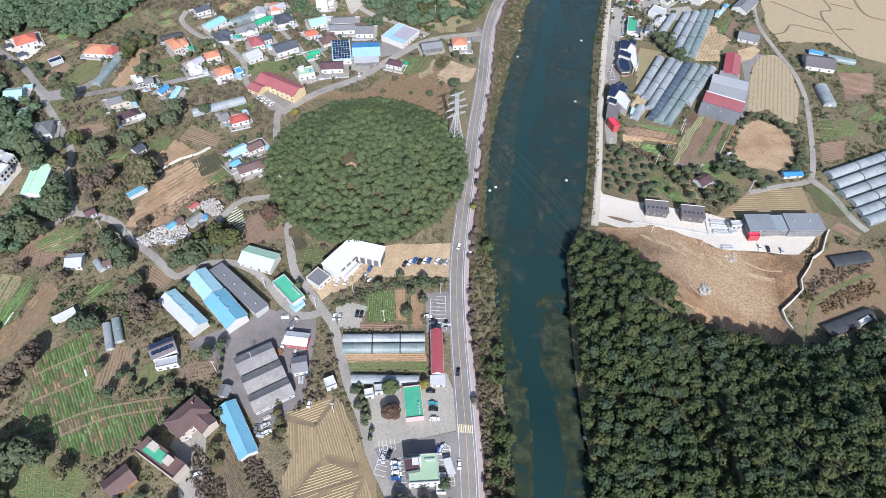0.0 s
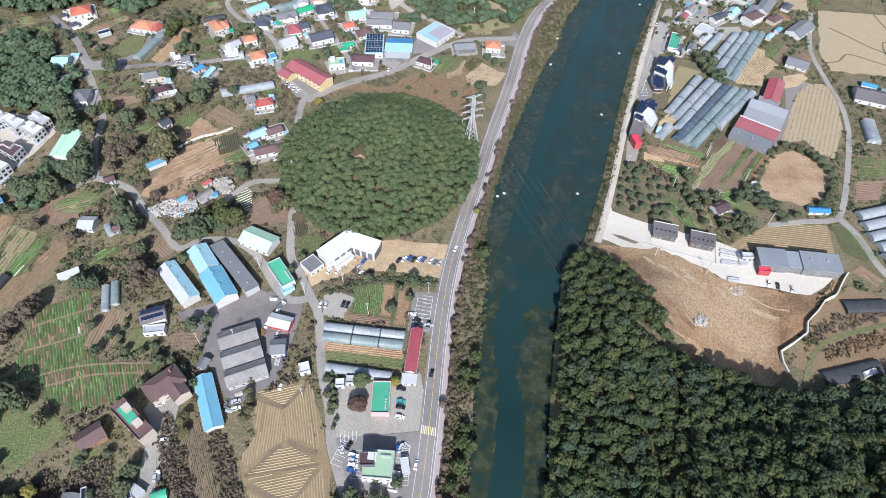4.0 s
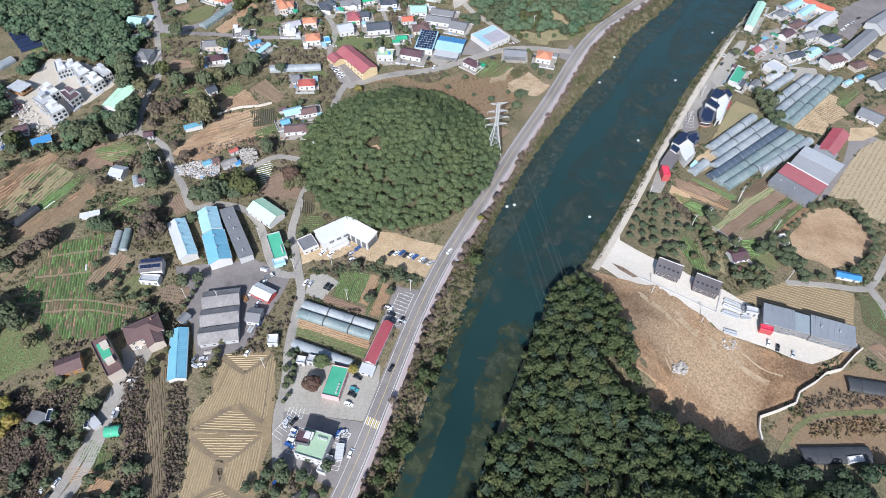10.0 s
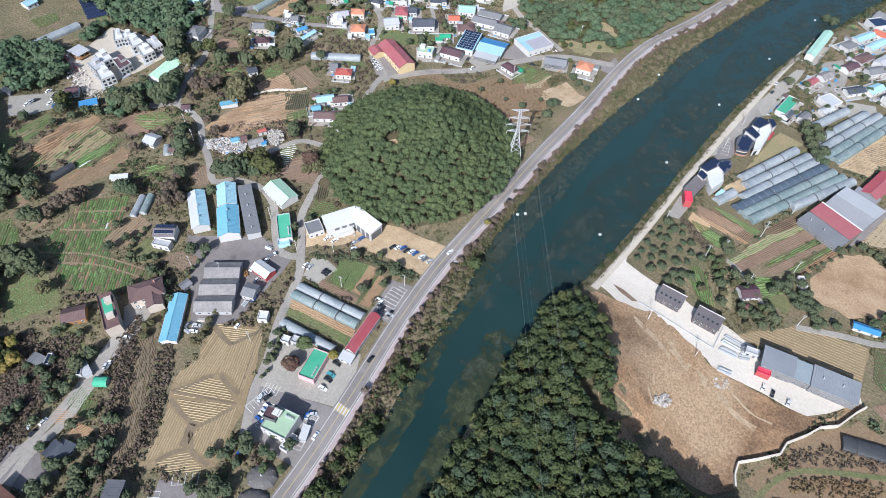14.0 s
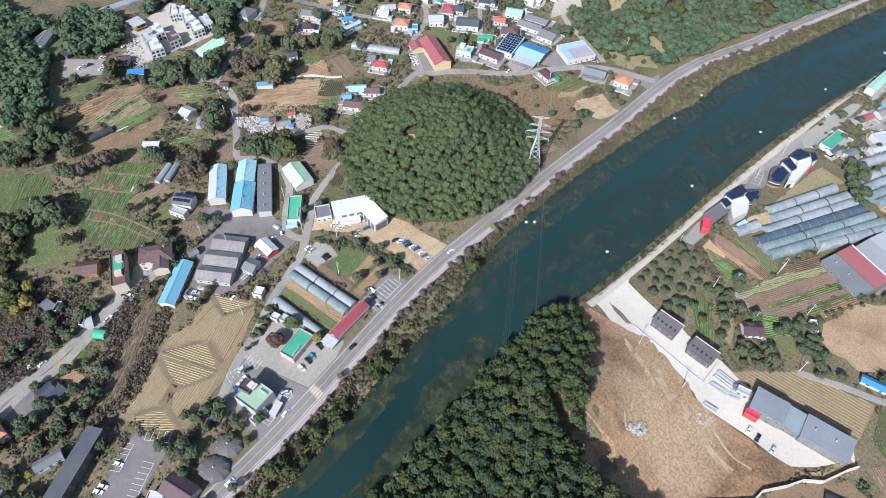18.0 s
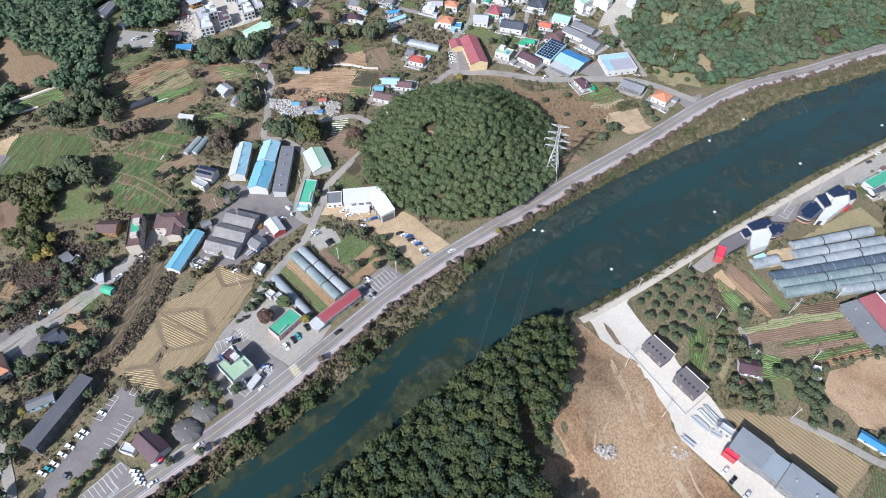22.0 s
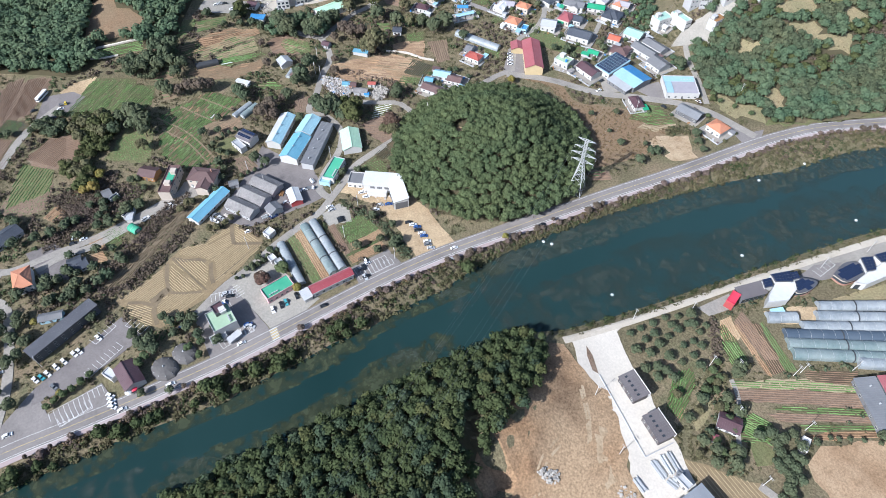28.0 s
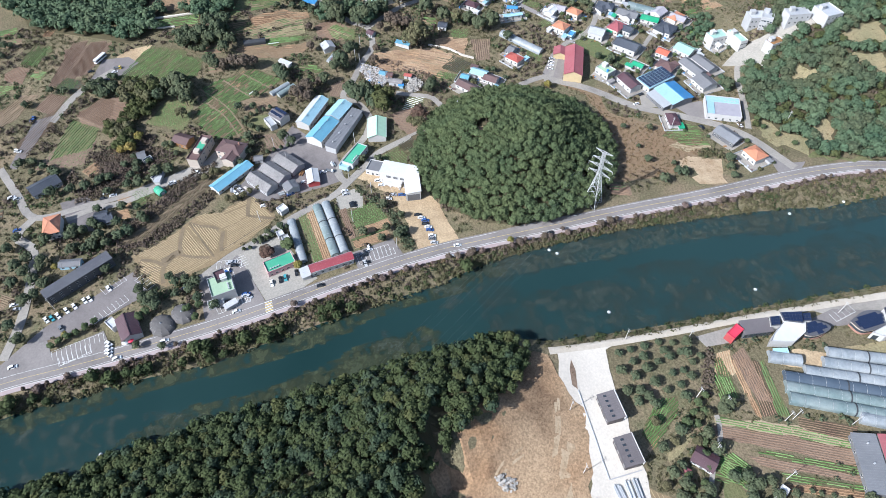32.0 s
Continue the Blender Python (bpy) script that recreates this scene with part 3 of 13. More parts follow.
def clumps(poly, angle, gap, step, size, material, name, rng, lift=0.12, gone=0.12):
    """Leafy plants in rows."""
    pts = []
    for a, b in row_lines(poly, angle, gap, rng):
        a, b = np.array(a), np.array(b)
        n = max(1, int(np.linalg.norm(b - a) / step))
        pts.append(a + (b - a) * ((np.arange(n) + 0.5) / n)[:, None])
    if not pts:
        return None
    p = np.vstack(pts)
    p = p[rng.random(len(p)) > gone] + 0.0
    p += rng.normal(0, 0.09, p.shape)
    n = len(p)
    r = size * rng.uniform(0.6, 1.15, n)
    z = G(p[:, 0], p[:, 1]) + lift
    a0 = rng.uniform(0, 6.28, n)
    ring = [np.column_stack((p[:, 0] + r * np.cos(a0 + k * 1.2566), p[:, 1] + r * np.sin(a0 + k * 1.2566), z + r * rng.uniform(-0.1, 0.5, n))) for k in range(5)]
    top = np.column_stack((p + rng.normal(0, 0.06, p.shape), z + r * 0.8))
    v = np.stack(ring + [top], 1).reshape(-1, 3)
    i = np.arange(n)[:, None] * 6
    f = np.vstack([i + (k, (k + 1) % 5, 5) for k in range(5)])
    return mesh_from(name, v, f, material)


# ---- plants ----
def crown(rng, nleaf, r, h, lobes, leaf, low=-0.35):
    """A crown of rounded boughs set evenly over a dome: leaf sprays on their outside, a darkening heart behind them."""
    k = np.arange(lobes) + 0.5
    up = np.clip(1.0 - k / lobes * 1.2 + rng.normal(0, 0.06, lobes), -0.25, 1.0)
    az = k * 2.39996 + rng.normal(0, 0.35, lobes)
    side = np.sqrt(1 - up * up)
    cen = np.column_stack((side * np.cos(az), side * np.sin(az), up * 0.9 + low * 0.2)) * rng.uniform(0.52, 0.70, (lobes, 1))
    rad = rng.uniform(0.26, 0.44, lobes)
    n = nleaf * 3
    w = rng.integers(0, lobes, n)
    d = rng.normal(0, 1, (n, 3)) + cen[w] * 0.9
    d[:, 2] += 0.25
    d = d / np.linalg.norm(d, axis=1)[:, None]
    p = cen[w] + d * rad[w][:, None] * rng.uniform(0.86, 1.06, (n, 1))
    deep = (np.linalg.norm(p[:, None] - cen[None], axis=2) / rad[None]).min(1)
    keep = np.argsort(-deep + rng.uniform(0, 0.12, n))[:nleaf]
    p, d = p[keep] * (r, r, h), d[keep]
    nrm = d + rng.normal(0, 0.22, d.shape) + (0, 0, 0.2)
    nrm = nrm / np.linalg.norm(nrm, axis=1)[:, None]
    a = np.cross(nrm, rng.normal(0, 1, d.shape))
    a = a / np.linalg.norm(a, axis=1)[:, None]
    b = np.cross(nrm, a)
    s = leaf * rng.uniform(0.6, 1.25, (nleaf, 1))
    v = np.stack((p - a * s, p - b * s * 0.75 - nrm * s * 0.12, p + a * s, p + b * s * 0.75 - nrm * s * 0.12), 1).reshape(-1, 3)
    f = np.arange(nleaf * 4).reshape(-1, 4)
    if nleaf > 60:
        t = np.arange(6) * math.pi / 3
        heart = np.vstack([np.column_stack((np.cos(t) * q * r, np.sin(t) * q * r, np.full(6, z * h))) for q, z in ((0.74, -0.1), (0.58, 0.42), (0.08, 0.68))])
        i, j = np.meshgrid(np.arange(2), np.arange(6), indexing="ij")
        i, j = i.ravel(), j.ravel()
        f = np.vstack((f, np.column_stack((i * 6 + j, i * 6 + (j + 1) % 6, i * 6 + 6 + (j + 1) % 6, i * 6 + 6 + j)) + len(v)))
        v = np.vstack((v, heart))
    return v, f


def wood(places, kinds, material, name, label, rng, size=(0.8, 1.25), sink=0.0, category="trees"):
    """Many crowns and their trunks as one mass."""
    vs, fs, k = [], [], 0
    th = rng.uniform(0, 6.28, len(places))
    sc = rng.uniform(size[0], size[1], len(places))
    pick = rng.integers(0, len(kinds), len(places))
    zs = G(places[:, 0], places[:, 1])
    for i, (x, y) in enumerate(places):
        v, f, up = kinds[pick[i]]
        c, s = math.cos(th[i]) * sc[i], math.sin(th[i]) * sc[i]
        w = np.column_stack((v[:, 0] * c - v[:, 1] * s + x, v[:, 0] * s + v[:, 1] * c + y, v[:, 2] * sc[i] + zs[i] + up * sc[i] - sink))
        vs.append(w)
        fs.append(f + k)
        k += len(w)
    ob = tagged(new(name, mesh_from(name, np.vstack(vs), np.vstack(fs), material)), label, category, "", "stuff")
    if kinds[0][2] > 2:
        n = len(places)
        rad, top = 0.16 * sc, np.array([kinds[k][2] for k in pick]) * sc
        ring = [np.column_stack((places[:, 0] + rad * c * q, places[:, 1] + rad * s * q, z)) for z, q in ((zs - 0.4, 1.0), (zs + top, 0.5)) for c, s in ((1, 0), (0, 1), (-1, 0), (0, -1))]
        i = np.arange(n)[:, None] * 8
        f = np.vstack([i + (j, (j + 1) % 4, 4 + (j + 1) % 4, 4 + j) for j in range(4)])
        tagged(part("trunks", mesh_from("trunks", np.stack(ring, 1).reshape(-1, 3), f, M["bark"]), ob), kind="stuff")
    return ob


def scatter(poly, gap, rng, jitter=0.42, keep=1.0):
    p = np.asarray(poly, float)
    xs, ys = np.arange(p[:, 0].min(), p[:, 0].max(), gap), np.arange(p[:, 1].min(), p[:, 1].max(), gap)
    x, y = np.meshgrid(xs, ys)
    x = x + (np.arange(len(ys)) % 2)[:, None] * gap * 0.5 + rng.normal(0, gap * jitter * 0.5, x.shape)
    y = y + rng.normal(0, gap * jitter * 0.5, y.shape)
    ok = inside(p, x, y) & (rng.random(x.shape) < keep)
    return np.column_stack((x[ok], y[ok]))


rng0 = np.random.default_rng(7)
BIG = [(*crown(rng0, 116, 3.0, 2.8, 13, 0.54), 4.6) for _ in range(8)]
MID = [(*crown(rng0, 124, 3.2, 3.0, 12, 0.64), 3.6) for _ in range(6)]
SMALL = [(*crown(rng0, 125, 2.7, 2.5, 10, 0.50), 3.6) for _ in range(6)]
OAK = [(*crown(rng0, 104, 3.0, 2.3, 12, 0.50), 5.6) for _ in range(10)]
LIGHT = [(*crown(rng0, 112, 3.4, 2.9, 14, 0.58), 2.5) for _ in range(8)]
FAR = [(*crown(rng0, 72, 4.0, 3.4, 11, 0.94), 3.8) for _ in range(8)]
BUSH = [(*crown(rng0, 25, 1.4, 1.05, 5, 0.48), 0.5) for _ in range(8)]
TUFT = [(*crown(rng0, 11, 1.0, 0.5, 4, 0.44), 0.15) for _ in range(8)]
CONE = []
for _ in range(4):
    v_, f_ = crown(rng0, 230, 1.0, 1.0, 16, 0.30)
    hh = (v_[:, 2] - v_[:, 2].min()) / np.ptp(v_[:, 2])
    CONE.append((np.column_stack((v_[:, :2] * (2.6 * (1.12 - hh))[:, None], hh * 7.5)), f_, 1.0))

TREE_PROTO = {}


def tree(x, y, r=3.0, h=7.0, leaf="leaf", label="broad-leaved tree with a rounded crown", shape=0, name="tree"):
    """A single tree: a tapered trunk with limbs, and a crown of leaf sprays."""
    key = (leaf, shape)
    if key not in TREE_PROTO:
        g = np.random.default_rng(len(TREE_PROTO) + 40)
        wood_geo = Geo().tube((0, 0, -0.4), (0, 0, 0.62), 0.045, 0.022, 8)
        for _ in range(6):
            a, z = g.uniform(0, 6.28), g.uniform(0.30, 0.5)
            wood_geo.tube((0, 0, z), (0.27 * math.cos(a), 0.27 * math.sin(a), z + g.uniform(0.16, 0.3)), 0.017, 0.007, 5)
        if shape == 1:
            v, f, _ = CONE[0]
            v = v * (0.38, 0.38, 0.127) + (0, 0, 0.1)
        elif shape == 2:
            v, f = crown(g, 900, 1.0, 0.9, 26, 0.13, 0.0)
            v = v * (1.0, 1.0, 0.42) + (0, 0, 0.58)
        else:
            v, f = crown(g, 360, 1.0, 1.0, 16, 0.15)
            v = v * (1.0, 1.0, 0.44) + (0, 0, 0.60)
        TREE_PROTO[key] = (wood_geo.mesh("trunk", M["bark"]), mesh_from("crown", v, f, M[leaf]))
    t, c = TREE_PROTO[key]
    ob = thing(name, label, "tree", at=(x, y), rot=(x * 37 + y * 91) % 360)
    part("trunk", t, ob, m=Matrix.Diagonal((h, h, h, 1)))
    part("crown", c, ob, m=Matrix.Diagonal((r, r, h, 1)))
    return ob


# ---- buildings ----
def roof_ribs(g, corners, gap, up):
    """Raised seams across a sloping sheet; corners run eave, eave, top, top."""
    a, b, c, d = (np.asarray(p, float) for p in corners)
    n = max(2, int(np.linalg.norm(b - a) / gap))
    for i in range(n + 1):
        t = i / n
        g.bar(a + (b - a) * t + (0, 0, up), d + (c - d) * t + (0, 0, up), 0.09, 0.10)


def gable_roof(root, L, W, H, rise, mats, over=0.45, thick=0.14, gap=1.0):
    """Two slopes under a ridge cap, with raised seams."""
    l, w = L / 2 + over, W / 2 + over
    drop = rise * over / (W / 2)
    cap = Geo().bar((-l, 0, H + rise + 0.05), (l, 0, H + rise + 0.05), 0.42, 0.12)
    for k, s in enumerate((-1, 1)):
        p = [(-l * s, w * s, H - drop), (l * s, w * s, H - drop), (l * s, 0, H + rise), (-l * s, 0, H + rise)][::-1]
        slope = part("roof", Geo().slab(p, thick).mesh("roof", M[mats[k]]), root)
        seams = Geo()
        roof_ribs(seams, (p[3], p[2], p[1], p[0]), gap, 0.04)
        tagged(part("seams", seams.mesh("seams", M[mats[k]]), slope), kind="stuff")
    part("ridge_cap", cap.mesh("ridge_cap", M[mats[1]]), root)


def hip_roof(root, L, W, H, rise, material, over=0.5):
    """Four slopes with ridge tiles and courses."""
    l, w = L / 2 + over, W / 2 + over
    k = max(0.3, l - w)
    h = H - rise * over / (W / 2)
    v = [(-l, -w, h), (l, -w, h), (l, w, h), (-l, w, h), (-k, 0, H + rise), (k, 0, H + rise)]
    lowv = [(x, y, z - 0.16) for x, y, z in v[:4]]
    g = Geo().add(v + lowv, [(1, 2, 5), (3, 0, 4)], [(0, 1, 5, 4), (2, 3, 4, 5), (1, 0, 6, 7), (2, 1, 7, 8), (3, 2, 8, 9), (0, 3, 9, 6), (9, 8, 7, 6)])
    slope = part("roof", g.mesh("roof", M[material]), root)
    rows = Geo()
    for u, t in ((v[0], v[4]), (v[3], v[4]), (v[1], v[5]), (v[2], v[5]), (v[4], v[5])):
        rows.bar((u[0], u[1], u[2] + 0.06), (t[0], t[1], t[2] + 0.06), 0.3, 0.14)
    for t in np.arange(0.1, 1.0, 0.11):
        x, y, z = l + (k - l) * t, w * (1 - t), h + (H + rise - h) * t
        for s in (-1, 1):
            rows.bar((-x, s * y, z + 0.03), (x, s * y, z + 0.03), 0.10, 0.07)
            rows.bar((s * x, -y, z + 0.03), (s * x, y, z + 0.03), 0.10, 0.07)
    tagged(part("seams", rows.mesh("seams", M[material]), slope), kind="stuff")


def openings(root, L, W, H, per, storeys, wall, door=True, sides=(0, 2), band=False):
    """Windows with frames and panes, and a door, on the given sides."""
    if "window" not in SHARED:
        xs, zs = (-0.75, -0.66, -0.03, 0.03, 0.66, 0.75), (0.0, 0.09, 1.21, 1.30)
        wv = [(x, -0.05, z) for z in zs for x in xs] + [(x, 0.05, z) for z in (0.0, 1.3) for x in (-0.75, 0.75)]
        wf = [(r * 6 + c, r * 6 + c + 1, r * 6 + c + 7, r * 6 + c + 6) for r in range(3) for c in range(5) if (r, c) not in ((1, 1), (1, 3))]
        wf += [(24, 25, 5, 0), (18, 23, 27, 26), (24, 0, 18, 26), (5, 25, 27, 23)]
        glass_faces = []
        for c in (1, 3):
            rim, k = (6 + c, 7 + c, 13 + c, 12 + c), len(wv)
            wv += [(wv[i][0], 0.0, wv[i][2]) for i in rim]
            wf += [(rim[i], rim[(i + 1) % 4], k + (i + 1) % 4, k + i) for i in range(4)]
            glass_faces.append(len(wf))
            wf.append((k, k + 1, k + 2, k + 3))
        SHARED["window"] = mesh_from("window", wv, np.array(wf), (M["wall_white"], M["glass"]))
        for k in glass_faces:
            SHARED["window"].polygons[k].material_index = 1
        SHARED["door"] = Geo().box(0, 0, 0, 1.15, 0.10, 2.1).mesh("door", M["wall_dark"])
    for side in sides:
        long_side = side in (0, 2)
        run, off = (L, W / 2) if long_side else (W, L / 2)
        n = max(1, int(per if long_side else max(1, per // 2)))
        for st in range(storeys):
            for i in range(n):
                if door and st == 0 and side == sides[0] and i == n // 2:
                    continue
                u = (i + 0.5) / n * run - run / 2
                m = pose(0, 0, 0, 0, 0, side * 90) @ pose(u, -off - 0.03, 0.9 + st * (H / storeys), 0, 0, 0)
                part("window", SHARED["window"], root, m=m)
    if door:
        n = max(1, int(per))
        part("door", SHARED["door"], root, m=pose(0, 0, 0, 0, 0, sides[0] * 90) @ pose((n // 2 + 0.5) / n * L - L / 2 if sides[0] in (0, 2) else 0, -(W if sides[0] in (0, 2) else L) / 2 - 0.04, 0.02))


def building(kind, x, y, rot, L, W, H, roof, wall, label, rise=None, per=3, name="house", category="house", roof2=None, sides=(0, 2), storeys=None, extra="", group=""):
    """A house, shed or hall. L runs along the ridge, at rot degrees."""
    c, s = abs(math.cos(radians(rot))), abs(math.sin(radians(rot)))
    px = [x + a * (L * math.cos(radians(rot)) * 0.5) - b * (W * math.sin(radians(rot)) * 0.5) for a in (-1, 1) for b in (-1, 1)]
    py = [y + a * (L * math.sin(radians(rot)) * 0.5) + b * (W * math.cos(radians(rot)) * 0.5) for a in (-1, 1) for b in (-1, 1)]
    gz = G(px, py)
    cx_, cy_ = np.array(px), np.array(py)
    ctr = np.array((x, y))
    BLOCK.append(ctr + (np.column_stack((cx_, cy_))[[0, 1, 3, 2]] - ctr) * 1.12)
    z = float(gz.mean())
    sink = max(0.4, z - float(gz.min()) + 0.3)
    root = thing(name, label, category, group, at=(x, y, z), rot=rot)
    storeys = storeys or max(1, int(round(H / 3.2)))
    rise = W * 0.2 if rise is None else rise
    wg = Geo()
    if kind == "gable":
        wg.add([(-L / 2, -W / 2, -sink), (L / 2, -W / 2, -sink), (L / 2, W / 2, -sink), (-L / 2, W / 2, -sink), (-L / 2, -W / 2, H), (L / 2, -W / 2, H), (L / 2, W / 2, H), (-L / 2, W / 2, H), (-L / 2, 0, H + rise - 0.06), (L / 2, 0, H + rise - 0.06)],
               [(5, 6, 9), (7, 4, 8)], [(0, 1, 5, 4), (1, 2, 6, 5), (2, 3, 7, 6), (3, 0, 4, 7), (3, 2, 1, 0), (4, 5, 9, 8), (6, 7, 8, 9)])
        gable_roof(root, L, W, H, rise, (roof2 or roof, roof))
    elif kind == "hip":
        wg.box(0, 0, -sink, L, W, H + sink)
        hip_roof(root, L, W, H, rise, roof)
    elif kind == "shed":
        wg.box(0, 0, -sink, L, W, H + sink - 0.05)
        g = Geo()
        p = [(-L / 2 - 0.4, -W / 2 - 0.4, H), (L / 2 + 0.4, -W / 2 - 0.4, H), (L / 2 + 0.4, W / 2 + 0.4, H + rise), (-L / 2 - 0.4, W / 2 + 0.4, H + rise)]
        slope = part("roof", g.slab(p, 0.15).mesh("roof", M[roof]), root)
        seams = Geo()
        roof_ribs(seams, p, 1.1, 0.04)
        tagged(part("seams", seams.mesh("seams", M[roof]), slope), kind="stuff")
        wg.add([(-L / 2, W / 2, H - 0.1), (L / 2, W / 2, H - 0.1), (L / 2, W / 2, H + rise - 0.2), (-L / 2, W / 2, H + rise - 0.2), (-L / 2, -W / 2, H - 0.1), (L / 2, -W / 2, H - 0.1)], [(1, 2, 5), (0, 4, 3)], [(0, 3, 2, 1)])
    else:
        wg.box(0, 0, -sink, L, W, H + sink)
        o, i = [(-L / 2, -W / 2), (L / 2, -W / 2), (L / 2, W / 2), (-L / 2, W / 2)], [(-L / 2 + 0.25, -W / 2 + 0.25), (L / 2 - 0.25, -W / 2 + 0.25), (L / 2 - 0.25, W / 2 - 0.25), (-L / 2 + 0.25, W / 2 - 0.25)]
        rim = [(x_, y_, z_) for ring, z_ in ((o, H + 0.003), (o, H + 0.7), (i, H + 0.7), (i, H + 0.003)) for x_, y_ in ring]
        q = [(k * 4 + j, k * 4 + (j + 1) % 4, k * 4 + 4 + (j + 1) % 4, k * 4 + 4 + j) for k in range(3) for j in range(4)]
        part("parapet", Geo().add(rim, (), q).mesh("parapet", M[roof2 or wall]), root)
        part("roof", Geo().box(0, 0, H + 0.004, L - 0.5, W - 0.5, 0.08).mesh("roof", M[roof]), root)
        if "hut" in extra:
            part("stair_hut", Geo().box(-L * 0.22, W * 0.2, H + 0.09, 3.4, 3.0, 2.4).box(-L * 0.22, W * 0.2, H + 2.5, 3.9, 3.5, 0.16).mesh("stair_hut", M[wall]), root)
        if "tank" in extra:
            part("water_tank", Geo().tube((L * 0.25, -W * 0.2, H + 0.09), (L * 0.25, -W * 0.2, H + 1.7), 0.8, 0.8, 14).mesh("water_tank", M["tarp_blue"], False), root)
        if "strip" in extra:
            part("roof_cover", Geo().box(0, W * 0.33, H + 0.09, L * 0.94, W * 0.26, 0.5).mesh("roof_cover", M["roof_pale_blue"]), root)
            part("roof_cover", Geo().box(-L * 0.36, -W * 0.13, H + 0.09, L * 0.2, W * 0.6, 0.45).mesh("roof_cover", M["roof_pale_blue"]), root)
        if "units" in extra:
            for i in range(4):
                part("air_unit", Geo().box(L * (0.08 + 0.09 * i), W * 0.28, H + 0.09, 0.9, 0.7, 0.9).mesh("air_unit", M["steel"]), root)
    part("wall", wg.mesh("wall", M[wall]), root)
    if per:
        openings(root, L, W, H, min(per, 8), min(storeys, 3), wall, True, sides)
    if "panels" in extra:
        solar_rows(root, L, W, H + 0.25, rise if kind in ("shed", "gable") else 0.0, kind)
    if "gutter" in extra:
        for s in (-1, 1):
            part("gutter", Geo().bar((-L / 2 - 0.4, s * (W / 2 + 0.5), H - 0.25), (L / 2 + 0.4, s * (W / 2 + 0.5), H - 0.25), 0.16).mesh("gutter", M["steel"]), root)
    if "vents" in extra:
        for i in range(max(1, int(L / 9))):
            part("roof_vent", Geo().tube(((i + 0.5) * 9 - L / 2, 0.3, H + rise - 0.2), ((i + 0.5) * 9 - L / 2, 0.3, H + rise + 0.75), 0.35, 0.4, 10).mesh("roof_vent", M["roof_light"]), root)
    if "chimney" in extra:
        part("chimney", Geo().box(L * 0.3, W * 0.18, H - 0.1, 0.6, 0.6, rise + 1.0).mesh("chimney", M["wall_brick"]), root)
    return root


def solar_rows(root, L, W, z, rise, kind):
    """Racks of solar panels on a roof."""
    cell = Geo().box(0, 0, 0, 1.9, 1.0, 0.05).mesh("solar_panel", M["solar"])
    rim = Geo()
    nx, ny = max(1, int((L - 1) / 2.05)), max(1, int((W - 1) / 2.6))
    for j in range(ny):
        y = (j + 0.5) / ny * W - W / 2
        for i in range(nx):
            x = (i + 0.5) / nx * (L - 0.8) - (L - 0.8) / 2
            base = z + (rise * (1 - abs(y) / (W / 2)) if kind == "gable" else rise * (y / W + 0.5))
            for k in (-0.53, 0.53):
                part("solar_panel", cell, root, m=pose(x, y + k, base + 0.28 + k * 0.22, 12, 0, 0))
        g = z + (rise * (1 - abs(y) / (W / 2)) if kind == "gable" else rise * (y / W + 0.5))
        rim.bar((-L / 2 + 0.6, y - 1.0, g + 0.02), (L / 2 - 0.6, y - 1.0, g + 0.02), 0.08, 0.1)
        rim.bar((-L / 2 + 0.6, y + 1.0, g + 0.3), (L / 2 - 0.6, y + 1.0, g + 0.3), 0.08, 0.1)
    tagged(part("panel_rail", rim.mesh("panel_rail", M["steel"]), root), kind="stuff")


